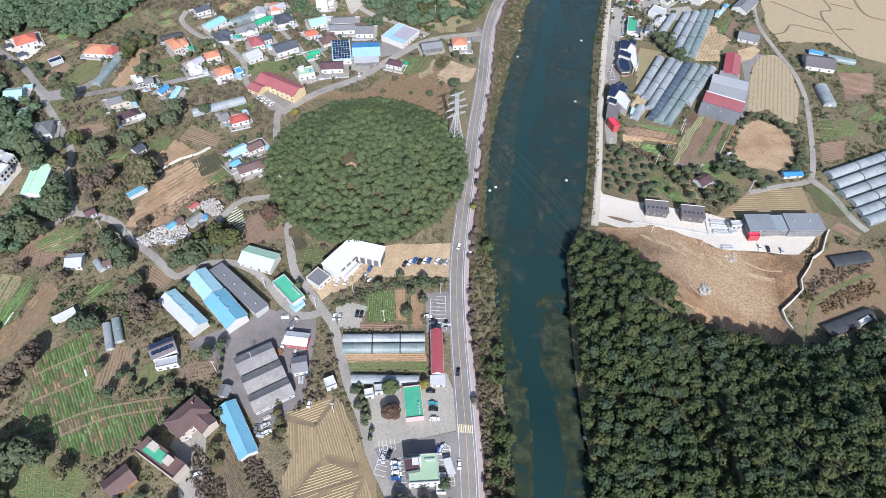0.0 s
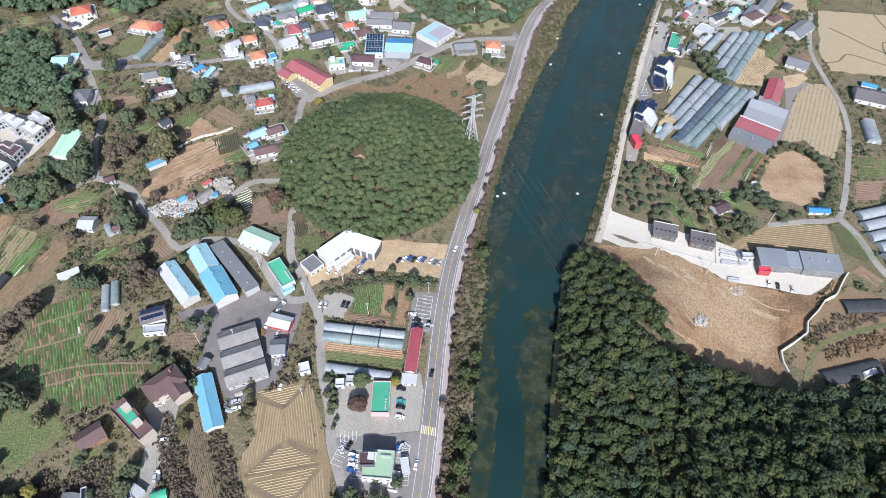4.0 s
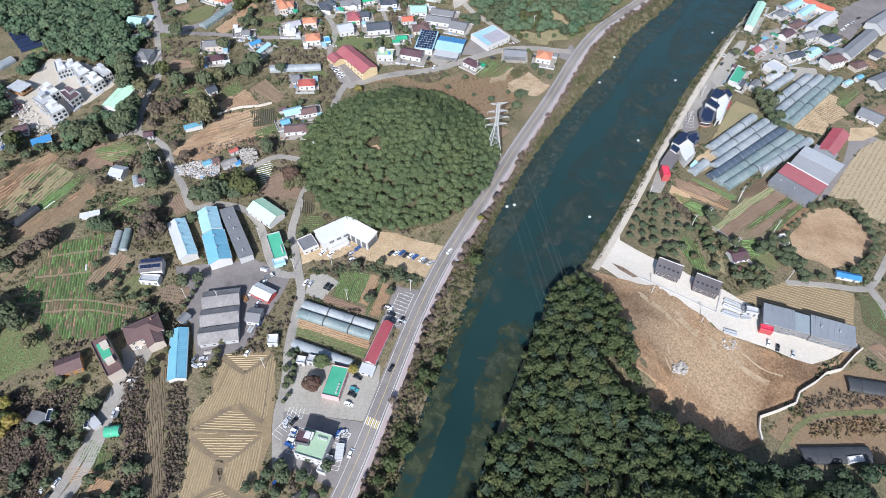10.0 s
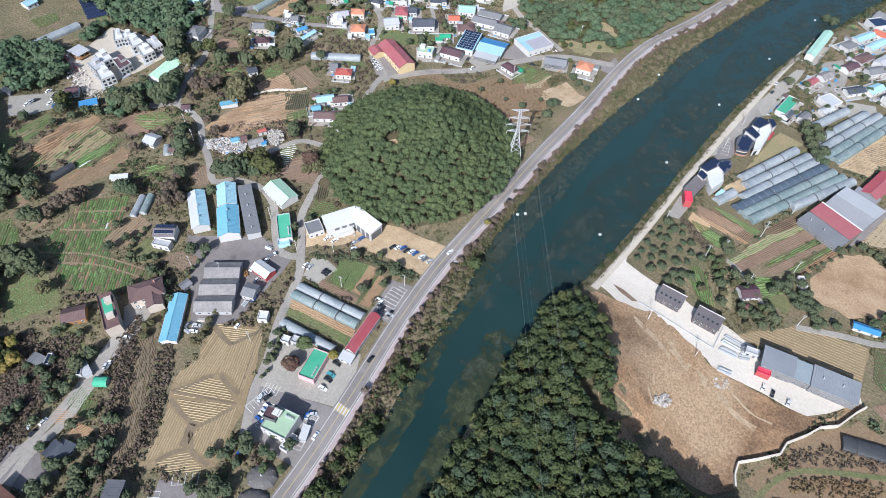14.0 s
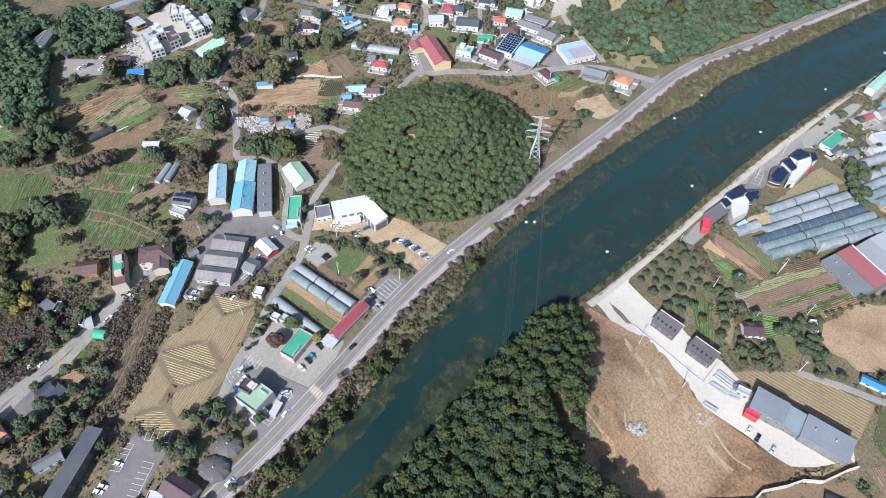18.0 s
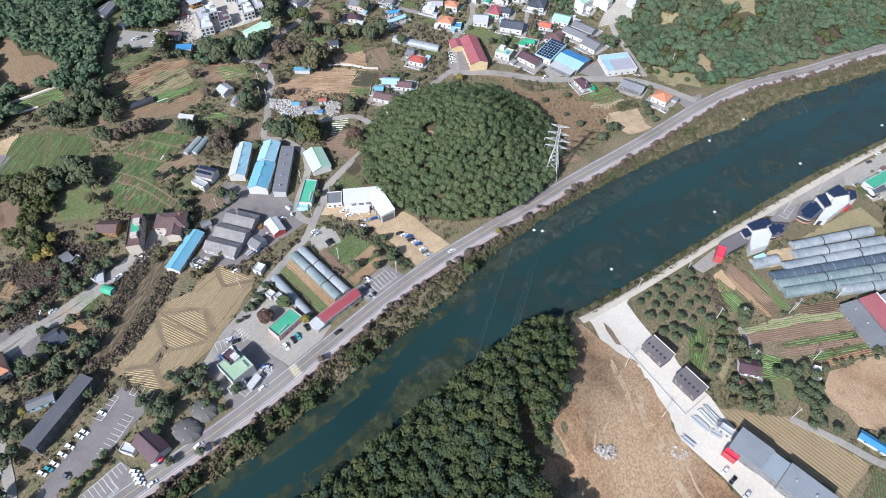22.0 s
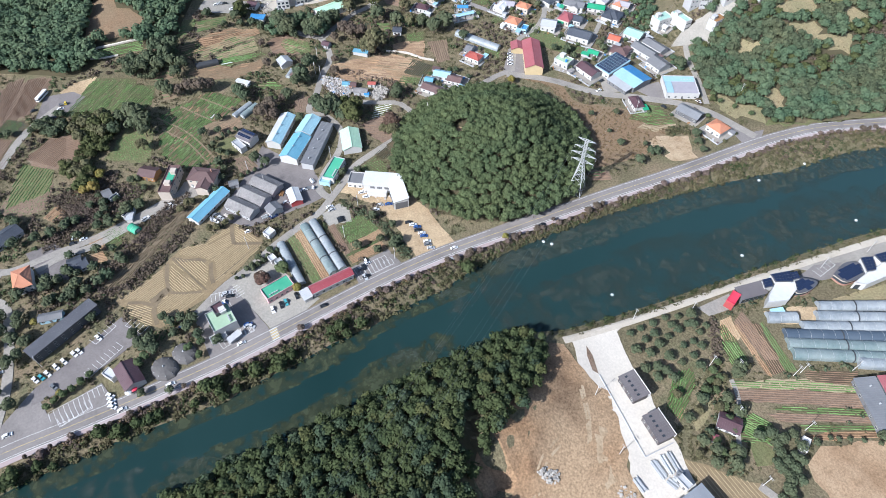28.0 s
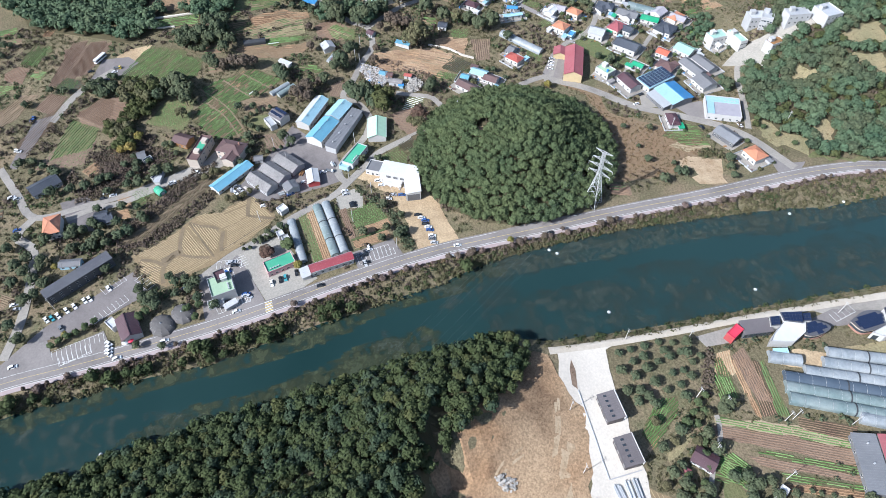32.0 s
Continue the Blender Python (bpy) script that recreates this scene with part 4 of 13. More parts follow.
def tunnel(x0, y0, x1, y1, w=6.0, h=3.2, film="film", label="long greenhouse tunnel of plastic film over steel hoops", bands=True, group="greenhouse tunnels"):
    """A greenhouse: an arched skin, hoops, end walls and a door."""
    LINES.append((np.column_stack((np.linspace(x0, x1, 30), np.linspace(y0, y1, 30))), w / 2))
    L, rot = math.hypot(x1 - x0, y1 - y0), math.degrees(math.atan2(y1 - y0, x1 - x0))
    zs = G(np.linspace(x0, x1, 7), np.linspace(y0, y1, 7))
    tilt = -math.degrees(math.atan2(zs[-1] - zs[0], L))
    root = tagged(new("greenhouse"), label, "greenhouse", group)
    root.matrix_basis = pose((x0 + x1) / 2, (y0 + y1) / 2, float(zs.mean()), 0, tilt, rot)
    n, k = max(4, int(L / 3.0)), 10
    a = np.linspace(0, math.pi, k + 1)
    prof = np.column_stack((np.cos(a) * w / 2, np.sin(a) ** 0.8 * (h - 0.9) + 0.9))
    prof = np.vstack(((w / 2, -0.4), prof, (-w / 2, -0.4)))
    m = len(prof)
    g = np.random.default_rng(int(abs(x0 * 7 + y0 * 13)))
    v = []
    for i in range(n + 1):
        sag = 0.0 if i % 2 else -0.07
        for y, z in prof:
            v.append((i / n * L - L / 2, y * (1 + sag * 0.4), z + (sag if z > 0.5 else 0) + g.normal(0, 0.02)))
    i, j = np.meshgrid(np.arange(n), np.arange(m - 1), indexing="ij")
    i, j = i.ravel(), j.ravel()
    q = np.column_stack((i * m + j, i * m + j + 1, (i + 1) * m + j + 1, (i + 1) * m + j))
    part("film_cover", mesh_from("film_cover", v, q, M[film], False), root)
    for s in (-1, 1):
        c = [(s * L / 2, 0, 0.8)] + [(s * L / 2, y, z) for y, z in prof]
        part("end_wall", Geo().add(c, [(0, t, t + 1) if s < 0 else (0, t + 1, t) for t in range(1, m)]).mesh("end_wall", M[film]), root)
    part("door", Geo().box(L / 2 + 0.04, 0, 0, 0.08, 2.2, 2.1).mesh("door", M["steel"]), root)
    arch = np.array([(y * 1.012, z + 0.05) for y, z in prof])
    hv = np.vstack([np.column_stack((np.full(m, a), arch * (k, 1.0) + (0, u))) for a, k, u in ((-0.035, 1.0, 0.0), (0.035, 1.0, 0.0), (0.035, 1.01, 0.05), (-0.035, 1.01, 0.05))])
    hq = [(a * m + j, a * m + j + 1, b * m + j + 1, b * m + j) for a, b in ((0, 1), (1, 2), (2, 3), (3, 0)) for j in range(m - 1)]
    hoop = mesh_from("hoop", hv, np.array(hq), M["film_black" if film == "film_black" else "steel"])
    for t in np.arange(0, n + 1, 2):
        part("hoop", hoop, root, m=pose(t / n * L - L / 2, 0, 0))
    if bands and L > 40:
        for t in (0.36, 0.7):
            bv = hv * (10.0, 1.004, 1.0) + (t * L - L / 2, 0, 0.03)
            part("strap", mesh_from("strap", bv, np.array(hq), M["film_black"]), root)
    return root


def block(root, name, corners, z0, z1, material, label=""):
    """An upright block over any outline, with its top."""
    p = np.asarray(corners, float)
    if sum(a[0] * b[1] - b[0] * a[1] for a, b in zip(p, np.roll(p, -1, 0))) < 0:
        p = p[::-1]
    n = len(p)
    mid = p.mean(0)
    v = [(x, y, z0) for x, y in p] + [(x, y, z1) for x, y in p] + [(*mid, z1), (*mid, z0)]
    q = [(i, (i + 1) % n, n + (i + 1) % n, n + i) for i in range(n)]
    t = [(n + i, n + (i + 1) % n, 2 * n) for i in range(n)] + [((i + 1) % n, i, 2 * n + 1) for i in range(n)]
    return part(name, Geo().add(v, t, q).mesh(name, M[material]), root, label)


# ---- vehicles ----
CARS = {}


def car(x, y, rot, paint="white", kind="sedan"):
    key = (paint, kind)
    label = {"sedan": paint + " car", "van": paint + " van", "truck": paint + " light truck with a flat bed", "bus": paint + " long bus"}[kind]
    if key in CARS:
        ob = copy_thing(CARS[key], pose(x, y, float(G(x, y)) + 0.12, 0, 0, rot))
        return ob
    ob = thing("car" if kind == "sedan" else kind, label + " standing on its wheels", "car" if kind == "sedan" else kind, "parked vehicles", at=(x, y, float(G(x, y)) + 0.12), rot=rot)
    L, W, H = {"sedan": (4.6, 1.85, 1.45), "van": (4.9, 1.95, 1.95), "truck": (5.2, 1.9, 2.0), "bus": (11.0, 2.5, 3.2)}[kind]
    lo = Geo()
    if kind == "bus":
        lo.box(0, 0, 0.35, L, W, 1.15).box(0, 0, 2.4, L - 0.1, W - 0.06, 0.75, 0, 0.97)
        part("cabin_glass", Geo().box(0, 0, 1.5, L - 0.12, W - 0.08, 0.9).mesh("cabin_glass", M["glass"]), ob)
    elif kind == "truck":
        lo.box(L * 0.33, 0, 0.45, L * 0.32, W, 0.75).box(L * 0.31, 0, 1.72, L * 0.24, W * 0.9, 0.22, 0, 0.9)
        part("cabin_glass", Geo().box(L * 0.32, 0, 1.2, L * 0.29, W * 0.96, 0.52, 0, 0.9).mesh("cabin_glass", M["glass"]), ob)
        part("cargo_bed", Geo().box(-L * 0.17, 0, 0.75, L * 0.64, W, 0.12).box(-L * 0.17, W / 2 - 0.04, 0.87, L * 0.64, 0.07, 0.4).box(-L * 0.17, -W / 2 + 0.04, 0.87, L * 0.64, 0.07, 0.4).box(-L * 0.48, 0, 0.87, 0.07, W - 0.2, 0.4).mesh("cargo_bed", M["car_grey" if paint != "blue" else "car_blue"]), ob)
    else:
        top = 0.74 if kind == "sedan" else 1.0
        lo.add([(-L / 2, -W / 2, 0.3), (L / 2, -W / 2, 0.3), (L / 2, W / 2, 0.3), (-L / 2, W / 2, 0.3), (-L / 2 + 0.1, -W / 2 + 0.06, top), (L / 2 - 0.25, -W / 2 + 0.1, top - 0.14), (L / 2 - 0.25, W / 2 - 0.1, top - 0.14), (-L / 2 + 0.1, W / 2 - 0.06, top)],
               (), [(3, 2, 1, 0), (4, 5, 6, 7), (0, 1, 5, 4), (1, 2, 6, 5), (2, 3, 7, 6), (3, 0, 4, 7)])
        c = -0.25 if kind == "sedan" else -0.45
        cl = 2.35 if kind == "sedan" else 3.5
        part("cabin_glass", Geo().box(c, 0, top - 0.02, cl, W * 0.92, H - top - 0.06, 0, 0.78).mesh("cabin_glass", M["glass"]), ob)
        lo.box(c, 0, H - 0.09, cl * 0.76, W * 0.72, 0.09, 0, 0.94)
        lo.bar((c + cl * 0.5, W * 0.44, top), (c + cl * 0.385, W * 0.36, H - 0.05), 0.07).bar((c + cl * 0.5, -W * 0.44, top), (c + cl * 0.385, -W * 0.36, H - 0.05), 0.07)
    part("body", lo.mesh("body", M["car_" + paint]), ob)
    wheel = Geo().tube((0, -0.11, 0), (0, 0.11, 0), 0.33, 0.33, 12).mesh("wheel", M["rubber"])
    for a in (-0.3, 0.31):
        for b in (-1, 1):
            part("wheel", wheel, ob, m=pose(a * L, b * (W / 2 - 0.1), 0.33))
    CARS[key] = ob
    return ob


POLE = {}


def utility_pole(x, y, h=10.0, rot=0.0, lean=0.0):
    """A concrete pole with two cross-arms and insulators."""
    if not POLE:
        POLE["shaft"] = Geo().tube((0, 0, -0.3), (0, 0, 10), 0.19, 0.12, 8).mesh("shaft", M["pole"])
        POLE["arm"] = Geo().bar((-1.1, 0, 0), (1.1, 0, 0), 0.1).mesh("cross_arm", M["steel"])
        POLE["ins"] = Geo().tube((0, 0, 0.04), (0, 0, 0.3), 0.06, 0.05, 6).mesh("insulator", M["wall_white"])
    ob = thing("utility_pole", "tall round concrete utility pole with steel cross-arms", "pole", "utility poles", at=(x, y), rot=rot)
    part("shaft", POLE["shaft"], ob, m=Matrix.Diagonal((1, 1, h / 10, 1)))
    for z in (h - 0.5, h - 1.5):
        a = part("cross_arm", POLE["arm"], ob, m=pose(0, 0.17, z))
        for k in (-1.0, 0, 1.0):
            part("insulator", POLE["ins"], a, m=pose(k, 0, 0))
    return ob


# ---- ground, water, roads ----
def axis(lo, a, b, hi, fine):
    out = [np.arange(a, b + 0.1, fine)]
    s, p = [], a
    for k in (12, 20, 40, 80, 160, 320, 640, 1280, 2000):
        p -= k
        s.append(p)
        if p < lo:
            break
    t, p = [], b
    for k in (12, 20, 40, 80, 160, 320, 640, 1280, 2000):
        p += k
        t.append(p)
        if p > hi:
            break
    return np.concatenate((s[::-1], out[0], t))


gx, gy = axis(-2600, -560, 380, 2600, 4.0), axis(-2600, -330, 720, 2600, 4.0)
tx, ty = np.meshgrid(gx, gy, indexing="ij")
tz = G(tx, ty)
nx_, ny_ = len(gx), len(gy)
ii, jj = np.meshgrid(np.arange(nx_ - 1), np.arange(ny_ - 1), indexing="ij")
ii, jj = ii.ravel(), jj.ravel()
ground = tagged(new("ground", mesh_from("ground", np.column_stack((tx.ravel(), ty.ravel(), tz.ravel())), np.column_stack((ii * ny_ + jj, (ii + 1) * ny_ + jj, (ii + 1) * ny_ + jj + 1, ii * ny_ + jj + 1)), M["ground"], True)),
                "valley floor of dry grass, scrub and bare soil", "ground", kind="structure")
wy = np.arange(-420, 701, 20.0)
wl, wr = np.interp(wy, LEFT_Y, LEFT_X) - 1.5, np.interp(wy, RIGHT_Y, RIGHT_X) + 1.5
wv = np.stack([np.column_stack((wl + (wr - wl) * k, wy, np.full(len(wy), -3.0))) for k in (0, 0.5, 1)], 1).reshape(-1, 3)
wq = [(i * 3 + j, i * 3 + j + 1, i * 3 + j + 4, i * 3 + j + 3) for i in range(len(wy) - 1) for j in range(2)]
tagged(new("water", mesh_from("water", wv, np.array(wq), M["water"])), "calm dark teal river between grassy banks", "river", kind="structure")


def road(name, label, pts, width, material, lift=0.16, step=4.0):
    line = glide(pts, step)
    LINES.append((line, width / 2))
    ob = new(name, ribbon(line, width, lift, M[material], name))
    tagged(ob, label, "road", kind="structure")
    return ob, line


def yard(name, label, poly, material, lift=0.12, category="yard", rough=0.0):
    if rough:
        poly = rough_edge(poly, rough, np.random.default_rng(int(abs(poly[0][0] * 10))))
    if category not in ("slope", "meadow"):
        BLOCK.append(np.asarray(poly, float))
    return tagged(new(name, sheet(poly, lift, M[material], name)), label, category, kind="structure")


def homestead(x, y, rot, L, W, material="gravel", walled=True, seed=1):
    """The yard of a house, with a low wall round most of it."""
    c, s = math.cos(radians(rot)), math.sin(radians(rot))
    cor = [(x + a * L / 2 * c - b * W / 2 * s, y + a * L / 2 * s + b * W / 2 * c) for a, b in ((-1, -1), (1, -1), (1, 1), (-1, 1))]
    HOMES.append((x, y, rot, L, W))
    yard("pavement", "small house yard of pale concrete", cor, material, 0.06 + 0.004 * (seed % 12))
    if walled:
        g = np.random.default_rng(seed)
        gap = g.integers(0, 4)
        w = Geo()
        for k in range(4):
            a, b = np.array(cor[k]), np.array(cor[(k + 1) % 4])
            if k == gap:
                b = a + (b - a) * 0.55
            za, zb = float(G(*a)), float(G(*b))
            w.bar((*a, za + 0.2), (*b, zb + 0.2), 0.22, 1.5)
        tagged(new("garden_wall", w.mesh("garden_wall", M["wall_grey" if g.random() < 0.6 else "roof_light"])), "low plastered wall round a house yard", "wall", kind="structure")


    g = np.random.default_rng(seed + 500)
    for k in range(4):
        a, b = ((-1, g.uniform(-1, 1)), (1, g.uniform(-1, 1)), (g.uniform(-1, 1), -1), (g.uniform(-1, 1), 1))[k]
        u, v = a * (L / 2 + 0.8), b * (W / 2 + 0.8)
        tx_, ty_ = x + u * c - v * s, y + u * s + v * c
        near = min([np.hypot(l[:, 0] - tx_, l[:, 1] - ty_).min() - h for l, h in LINES] + [9.0])
        if near > 1.6 and g.random() < 0.85:
            GARDEN[g.integers(0, 4)].append((round(tx_, 1), round(ty_, 1)))


GARDEN, HOMES = [[], [], [], []], []
FN = [0]


def field(poly, bed, label, rows=None, angle=0.0, gap=1.2, width=0.6, height=0.25, mat_row=None, lift=0.10, step=0.7, size=0.32, gone=0.12, skip=0.0, rough=0.5, seg=0.0):
    """A plot of land with its ridges or plants in rows."""
    FN[0] += 1
    g = np.random.default_rng(FN[0])
    lift += 0.004 * (FN[0] % 12)
    BLOCK.append(np.asarray(poly, float))
    ob = new("field", sheet(rough_edge(poly, rough, g) if rough else poly, lift, M[bed], "field"))
    tagged(ob, label, "field", kind="structure")
    if rows == "ridge":
        me = ridges(poly, angle, gap, width, height, M[mat_row], "soil_ridges", g, lift, skip=skip, seg=seg)
    elif rows == "plant":
        me = clumps(poly, angle, gap, step, size, M[mat_row], "crop_rows", g, lift, gone)
    else:
        me = None
    if me:
        tagged(part("crop_rows" if rows == "plant" else "soil_ridges", me, ob), "rows across the field", kind="stuff")
    return ob


def free(p, pad=0.0):
    """Points that lie on no plot, yard, road or building."""
    ok = np.ones(len(p), bool)
    for q in BLOCK:
        lo, hi = q.min(0), q.max(0)
        c = ok & (p[:, 0] > lo[0]) & (p[:, 0] < hi[0]) & (p[:, 1] > lo[1]) & (p[:, 1] < hi[1])
        if c.any():
            i = np.flatnonzero(c)
            ok[i[inside(q, p[i, 0], p[i, 1])]] = False
    for line, half in LINES:
        lo, hi = line.min(0) - half - 1, line.max(0) + half + 1
        i = np.flatnonzero(ok & (p[:, 0] > lo[0]) & (p[:, 0] < hi[0]) & (p[:, 1] > lo[1]) & (p[:, 1] < hi[1]))
        if len(i):
            d = np.hypot(p[i, 0, None] - line[None, :, 0], p[i, 1, None] - line[None, :, 1]).min(1)
            ok[i[d < half + 0.8]] = False
    r = np.hypot((p[:, 0] + 70) / 64, (p[:, 1] - 166) / 66)
    return p[ok & (r > 0.95)]


# ---- the place ----
# main road, its markings and paths
main_line = glide(list(zip(np.interp(np.arange(-300, 620, 25), ROAD_Y, ROAD_X), np.arange(-300, 620, 25))), 4.0)
river_road = tagged(new("road", ribbon(main_line, 8.6, 0.2, M["asphalt"], "road")), "two-lane grey asphalt road along the river", "road", kind="structure")
tagged(new("pavement", ribbon(main_line, 2.4, 0.26, M["path"], "pavement", offset=5.6)), "narrow pink paved path beside the road", "pavement", kind="structure")
for off, mt, nm, dash in ((-3.3, "paint", "edge_line", None), (3.3, "paint", "edge_line", None), (0.12, "yellow", "centre_line", None), (4.35, "wall_white", "kerb", None)):
    part(nm, ribbon(main_line, 0.16 if nm != "kerb" else 0.3, 0.212 if nm != "kerb" else 0.34, M[mt], nm, offset=off, across=1, thick=0.005 if nm != "kerb" else 0.2, dash=dash), river_road)
for k in range(-4, 5):
    part("crossing_bar", Geo().box(float(np.interp(0.5, ROAD_Y, ROAD_X)) + k * 0.82, 0.5, 0.215, 0.45, 4.0, 0.012, radians(8)).mesh("crossing_bar", M["yellow"] if k % 2 else M["paint"]), river_road)
road('road', 'narrow concrete village lane', [(-27.9, -35.7), (-36.3, -23.2), (-42, -13.5), (-47.5, 0.7), (-56.6, 17.1), (-62.2, 30.4), (-69.5, 48.8), (-78.1, 59.9), (-88.2, 72.1), (-97.6, 82.8), (-106, 105.3), (-112.9, 126.3), (-120.7, 139.4), (-130.3, 176.3), (-138.5, 209.3), (-138.3, 221.6)], 4.6, 'lane', lift=0.177)
road('road', 'narrow concrete lane to the village', [(-138.3, 221.6), (-166.6, 242.3), (-177.1, 267.6), (-192.3, 283), (-219, 294.4), (-235.8, 309.1), (-237.1, 323.7)], 4, 'lane', lift=0.184)
road('road', 'concrete lane past the school', [(-137.2, 216.8), (-117.9, 240.9), (-89.1, 263.9), (-71.2, 287.2), (-43.6, 316), (-4.2, 329.6)], 6, 'lane', lift=0.191)
road('road', 'winding concrete farm lane', [(-77.8, 58.5), (-87.5, 54.8), (-99.7, 62.7), (-115.3, 78.2), (-132.1, 85.9), (-149.7, 82.2), (-159.8, 73), (-175, 84), (-191, 94), (-206.5, 105.7), (-228.6, 107.3), (-236.2, 98.5), (-244.2, 92.8)], 4.4, 'lane', lift=0.198)
road('road', 'concrete farm lane', [(-228.6, 107.3), (-239.6, 124.8), (-247.8, 140.2), (-251.6, 154.7), (-263.9, 171.2), (-296.4, 207.1), (-314.5, 227.6), (-345.5, 248.1)], 4.2, 'lane', lift=0.205)
road('road', 'narrow asphalt village lane', [(-353.1, 254.7), (-322.3, 234.9), (-296, 210.2), (-283.7, 204.5), (-267.2, 209.7), (-248.6, 219.7), (-225.6, 230), (-203.1, 244.7), (-173.8, 257.1)], 4.2, 'asphalt', lift=0.212)
road('road', 'narrow village lane between houses', [(-176.4, 333.8), (-156.3, 310.5), (-141.3, 292.4), (-125.3, 274.6)], 3.4, 'lane', lift=0.219)
road('road', 'narrow lane beside the wood', [(-104.6, 384.1), (-108.9, 360.9), (-96, 348.7), (-67.9, 336.2), (-45, 324)], 3.8, 'lane', lift=0.226)
road('road', 'sandy farm track', [(-120.6, 138.5), (-140.4, 133), (-147.2, 121.4), (-153, 109.9)], 4, 'lane', lift=0.233)
road('road', 'concrete lane up the slope', [(-98.3, -106.4), (-102.7, -92.2), (-103, -74.4), (-109.8, -52.4), (-120.2, -30.6), (-125.3, -13.3)], 4.6, 'lane', lift=0.24)
road('road', 'concrete lane', [(-120.2, -31), (-110, -67.2), (-106.6, -96.7), (-106, -124.7), (-129.7, -137.1), (-155.6, -149.2)], 4.6, 'lane', lift=0.247)
road('road', 'concrete lane between houses', [(-106, -124.7), (-93.1, -133.3), (-76.6, -122.6), (-33.5, -124.2), (-7.7, -130.7)], 5, 'lane', lift=0.254)
road('road', 'asphalt lane between fields', [(-189.9, -119.4), (-208, -107.7), (-220.3, -95.2), (-230.6, -78.5)], 5, 'lane', lift=0.261)
road('road', 'pale concrete road on the river bank', [(69.6, 130.6), (73.6, 157.2), (77.7, 191), (82.6, 238.1), (91.3, 307.6), (106.7, 409.2), (125.1, 501.1)], 4.2, 'bank_road', lift=0.268)
road('road', 'concrete farm road', [(232.1, 425.7), (223.1, 369.3), (227.5, 330.2), (233.1, 299.3), (232.4, 268.2), (224, 227), (214.8, 192.7), (207.7, 180.7), (189.2, 175), (168.1, 167.2)], 3.6, 'lane', lift=0.275)
road('road', 'concrete farm road', [(210.5, 183), (219.1, 170.2), (225.8, 149.5), (231, 140.9)], 4.6, 'lane', lift=0.282)
road('road', 'concrete garden path', [(123.7, 191.5), (132.5, 187.9), (145, 176.2), (153.1, 169.9)], 2.2, 'lane', lift=0.289)
# yards
yard("pavement", "wide yard of pale new concrete", [(70.5, 134.5), (76, 133.1), (83.9, 129.3), (92, 125.6), (98, 128), (104, 129), (117.8, 126), (129, 124), (135, 123), (139.5, 119.3), (151.6, 119.4), (164.3, 119.8), (176.9, 118.8), (184.2, 119), (192.9, 126.4), (199.8, 134.8), (206, 139.5), (203, 146), (158.9, 142.2), (152, 143.5), (146.4, 144.5), (139, 147.3), (134, 147.5), (117.4, 149.8), (112.9, 151.6), (98, 152.6), (87.4, 154.9), (77.2, 158), (75.5, 164), (73.5, 161)], "concrete", lift=0.24)
yard("ground", "bare orange building plot with tyre tracks", [(72, 130), (93, 129.5), (104, 134), (122, 127), (131, 126), (136, 121), (149, 119), (177, 118), (190, 121), (182.8, 107.4), (177.5, 95.3), (165.3, 86), (164.9, 65.4), (158, 56), (132, 58), (112, 55), (98, 66), (92, 84), (85, 100), (76, 112), (66, 120)], "soil_red", category="plot", rough=0.6, lift=0.3)
yard('ground', 'sandy building site with wheel ruts', [(-89.1, 76.6), (-75.5, 95.4), (-48.4, 107.3), (-13, 110.3), (-12.1, 86.2), (-42.5, 85.5), (-60.5, 80.9), (-79.4, 66.2)], 'sand', category='plot', rough=0.6, lift=0.124)
yard('ground', 'round bare orange-brown soil plot inside a hedge', [(177.7, 231.6), (193.4, 241), (210.2, 231.6), (212.5, 217.2), (204.2, 197.1), (189.4, 188.9), (172.1, 191.5), (167.1, 204.7)], 'soil_tan', category='plot', rough=0.8, lift=0.128)
yard('pavement', 'asphalt car park of the restaurant', [(-42.2, -12.3), (-6, -1.5), (-2.9, -1.2), (0.3, -32.3), (-30.4, -34.7)], 'asphalt', lift=0.152, category='car park')
yard('pavement', 'gravel yard round the green-roofed restaurant', [(-47.8, 13.4), (-34.3, 17.4), (-10.6, 28.4), (-6.8, 19.6), (-4, -0.5), (-40.9, -12.2), (-45.2, -0.5)], 'gravel', category='yard', lift=0.136)
yard('pavement', 'small asphalt car park beside the road', [(-25.3, 74.4), (-12.5, 77.4), (-9.3, 51), (-22.3, 50)], 'asphalt', category='car park', lift=0.14)
yard('pavement', 'long asphalt car park with white stalls', [(-21.9, -113), (-45.8, -68.7), (-31.9, -62.3), (-27.8, -61.6), (-16.7, -87.6), (-13.1, -114.8)], 'asphalt_dark', lift=0.174, category='car park')
yard('pavement', 'asphalt car park with white stalls', [(-4.9, -107.9), (-11, -83), (5.5, -77.4), (6.8, -102.7), (2.5, -114.6)], 'asphalt', lift=0.178, category='car park')
yard('pavement', 'broad asphalt forecourt', [(-3.9, -133.4), (-21.9, -113), (-4.9, -107.9), (1.3, -104.7), (3.3, -133.6)], 'asphalt', lift=0.172, category='yard')
yard('pavement', 'concrete factory yard', [(-141.5, 34.3), (-105.2, 57.4), (-88.9, 57.8), (-80.9, 58), (-78.6, 45.6), (-76.8, 16.6), (-77.1, 8.4), (-91.9, -8.6), (-124.5, 21.7)], 'asphalt_dark', lift=0.1, category='yard')
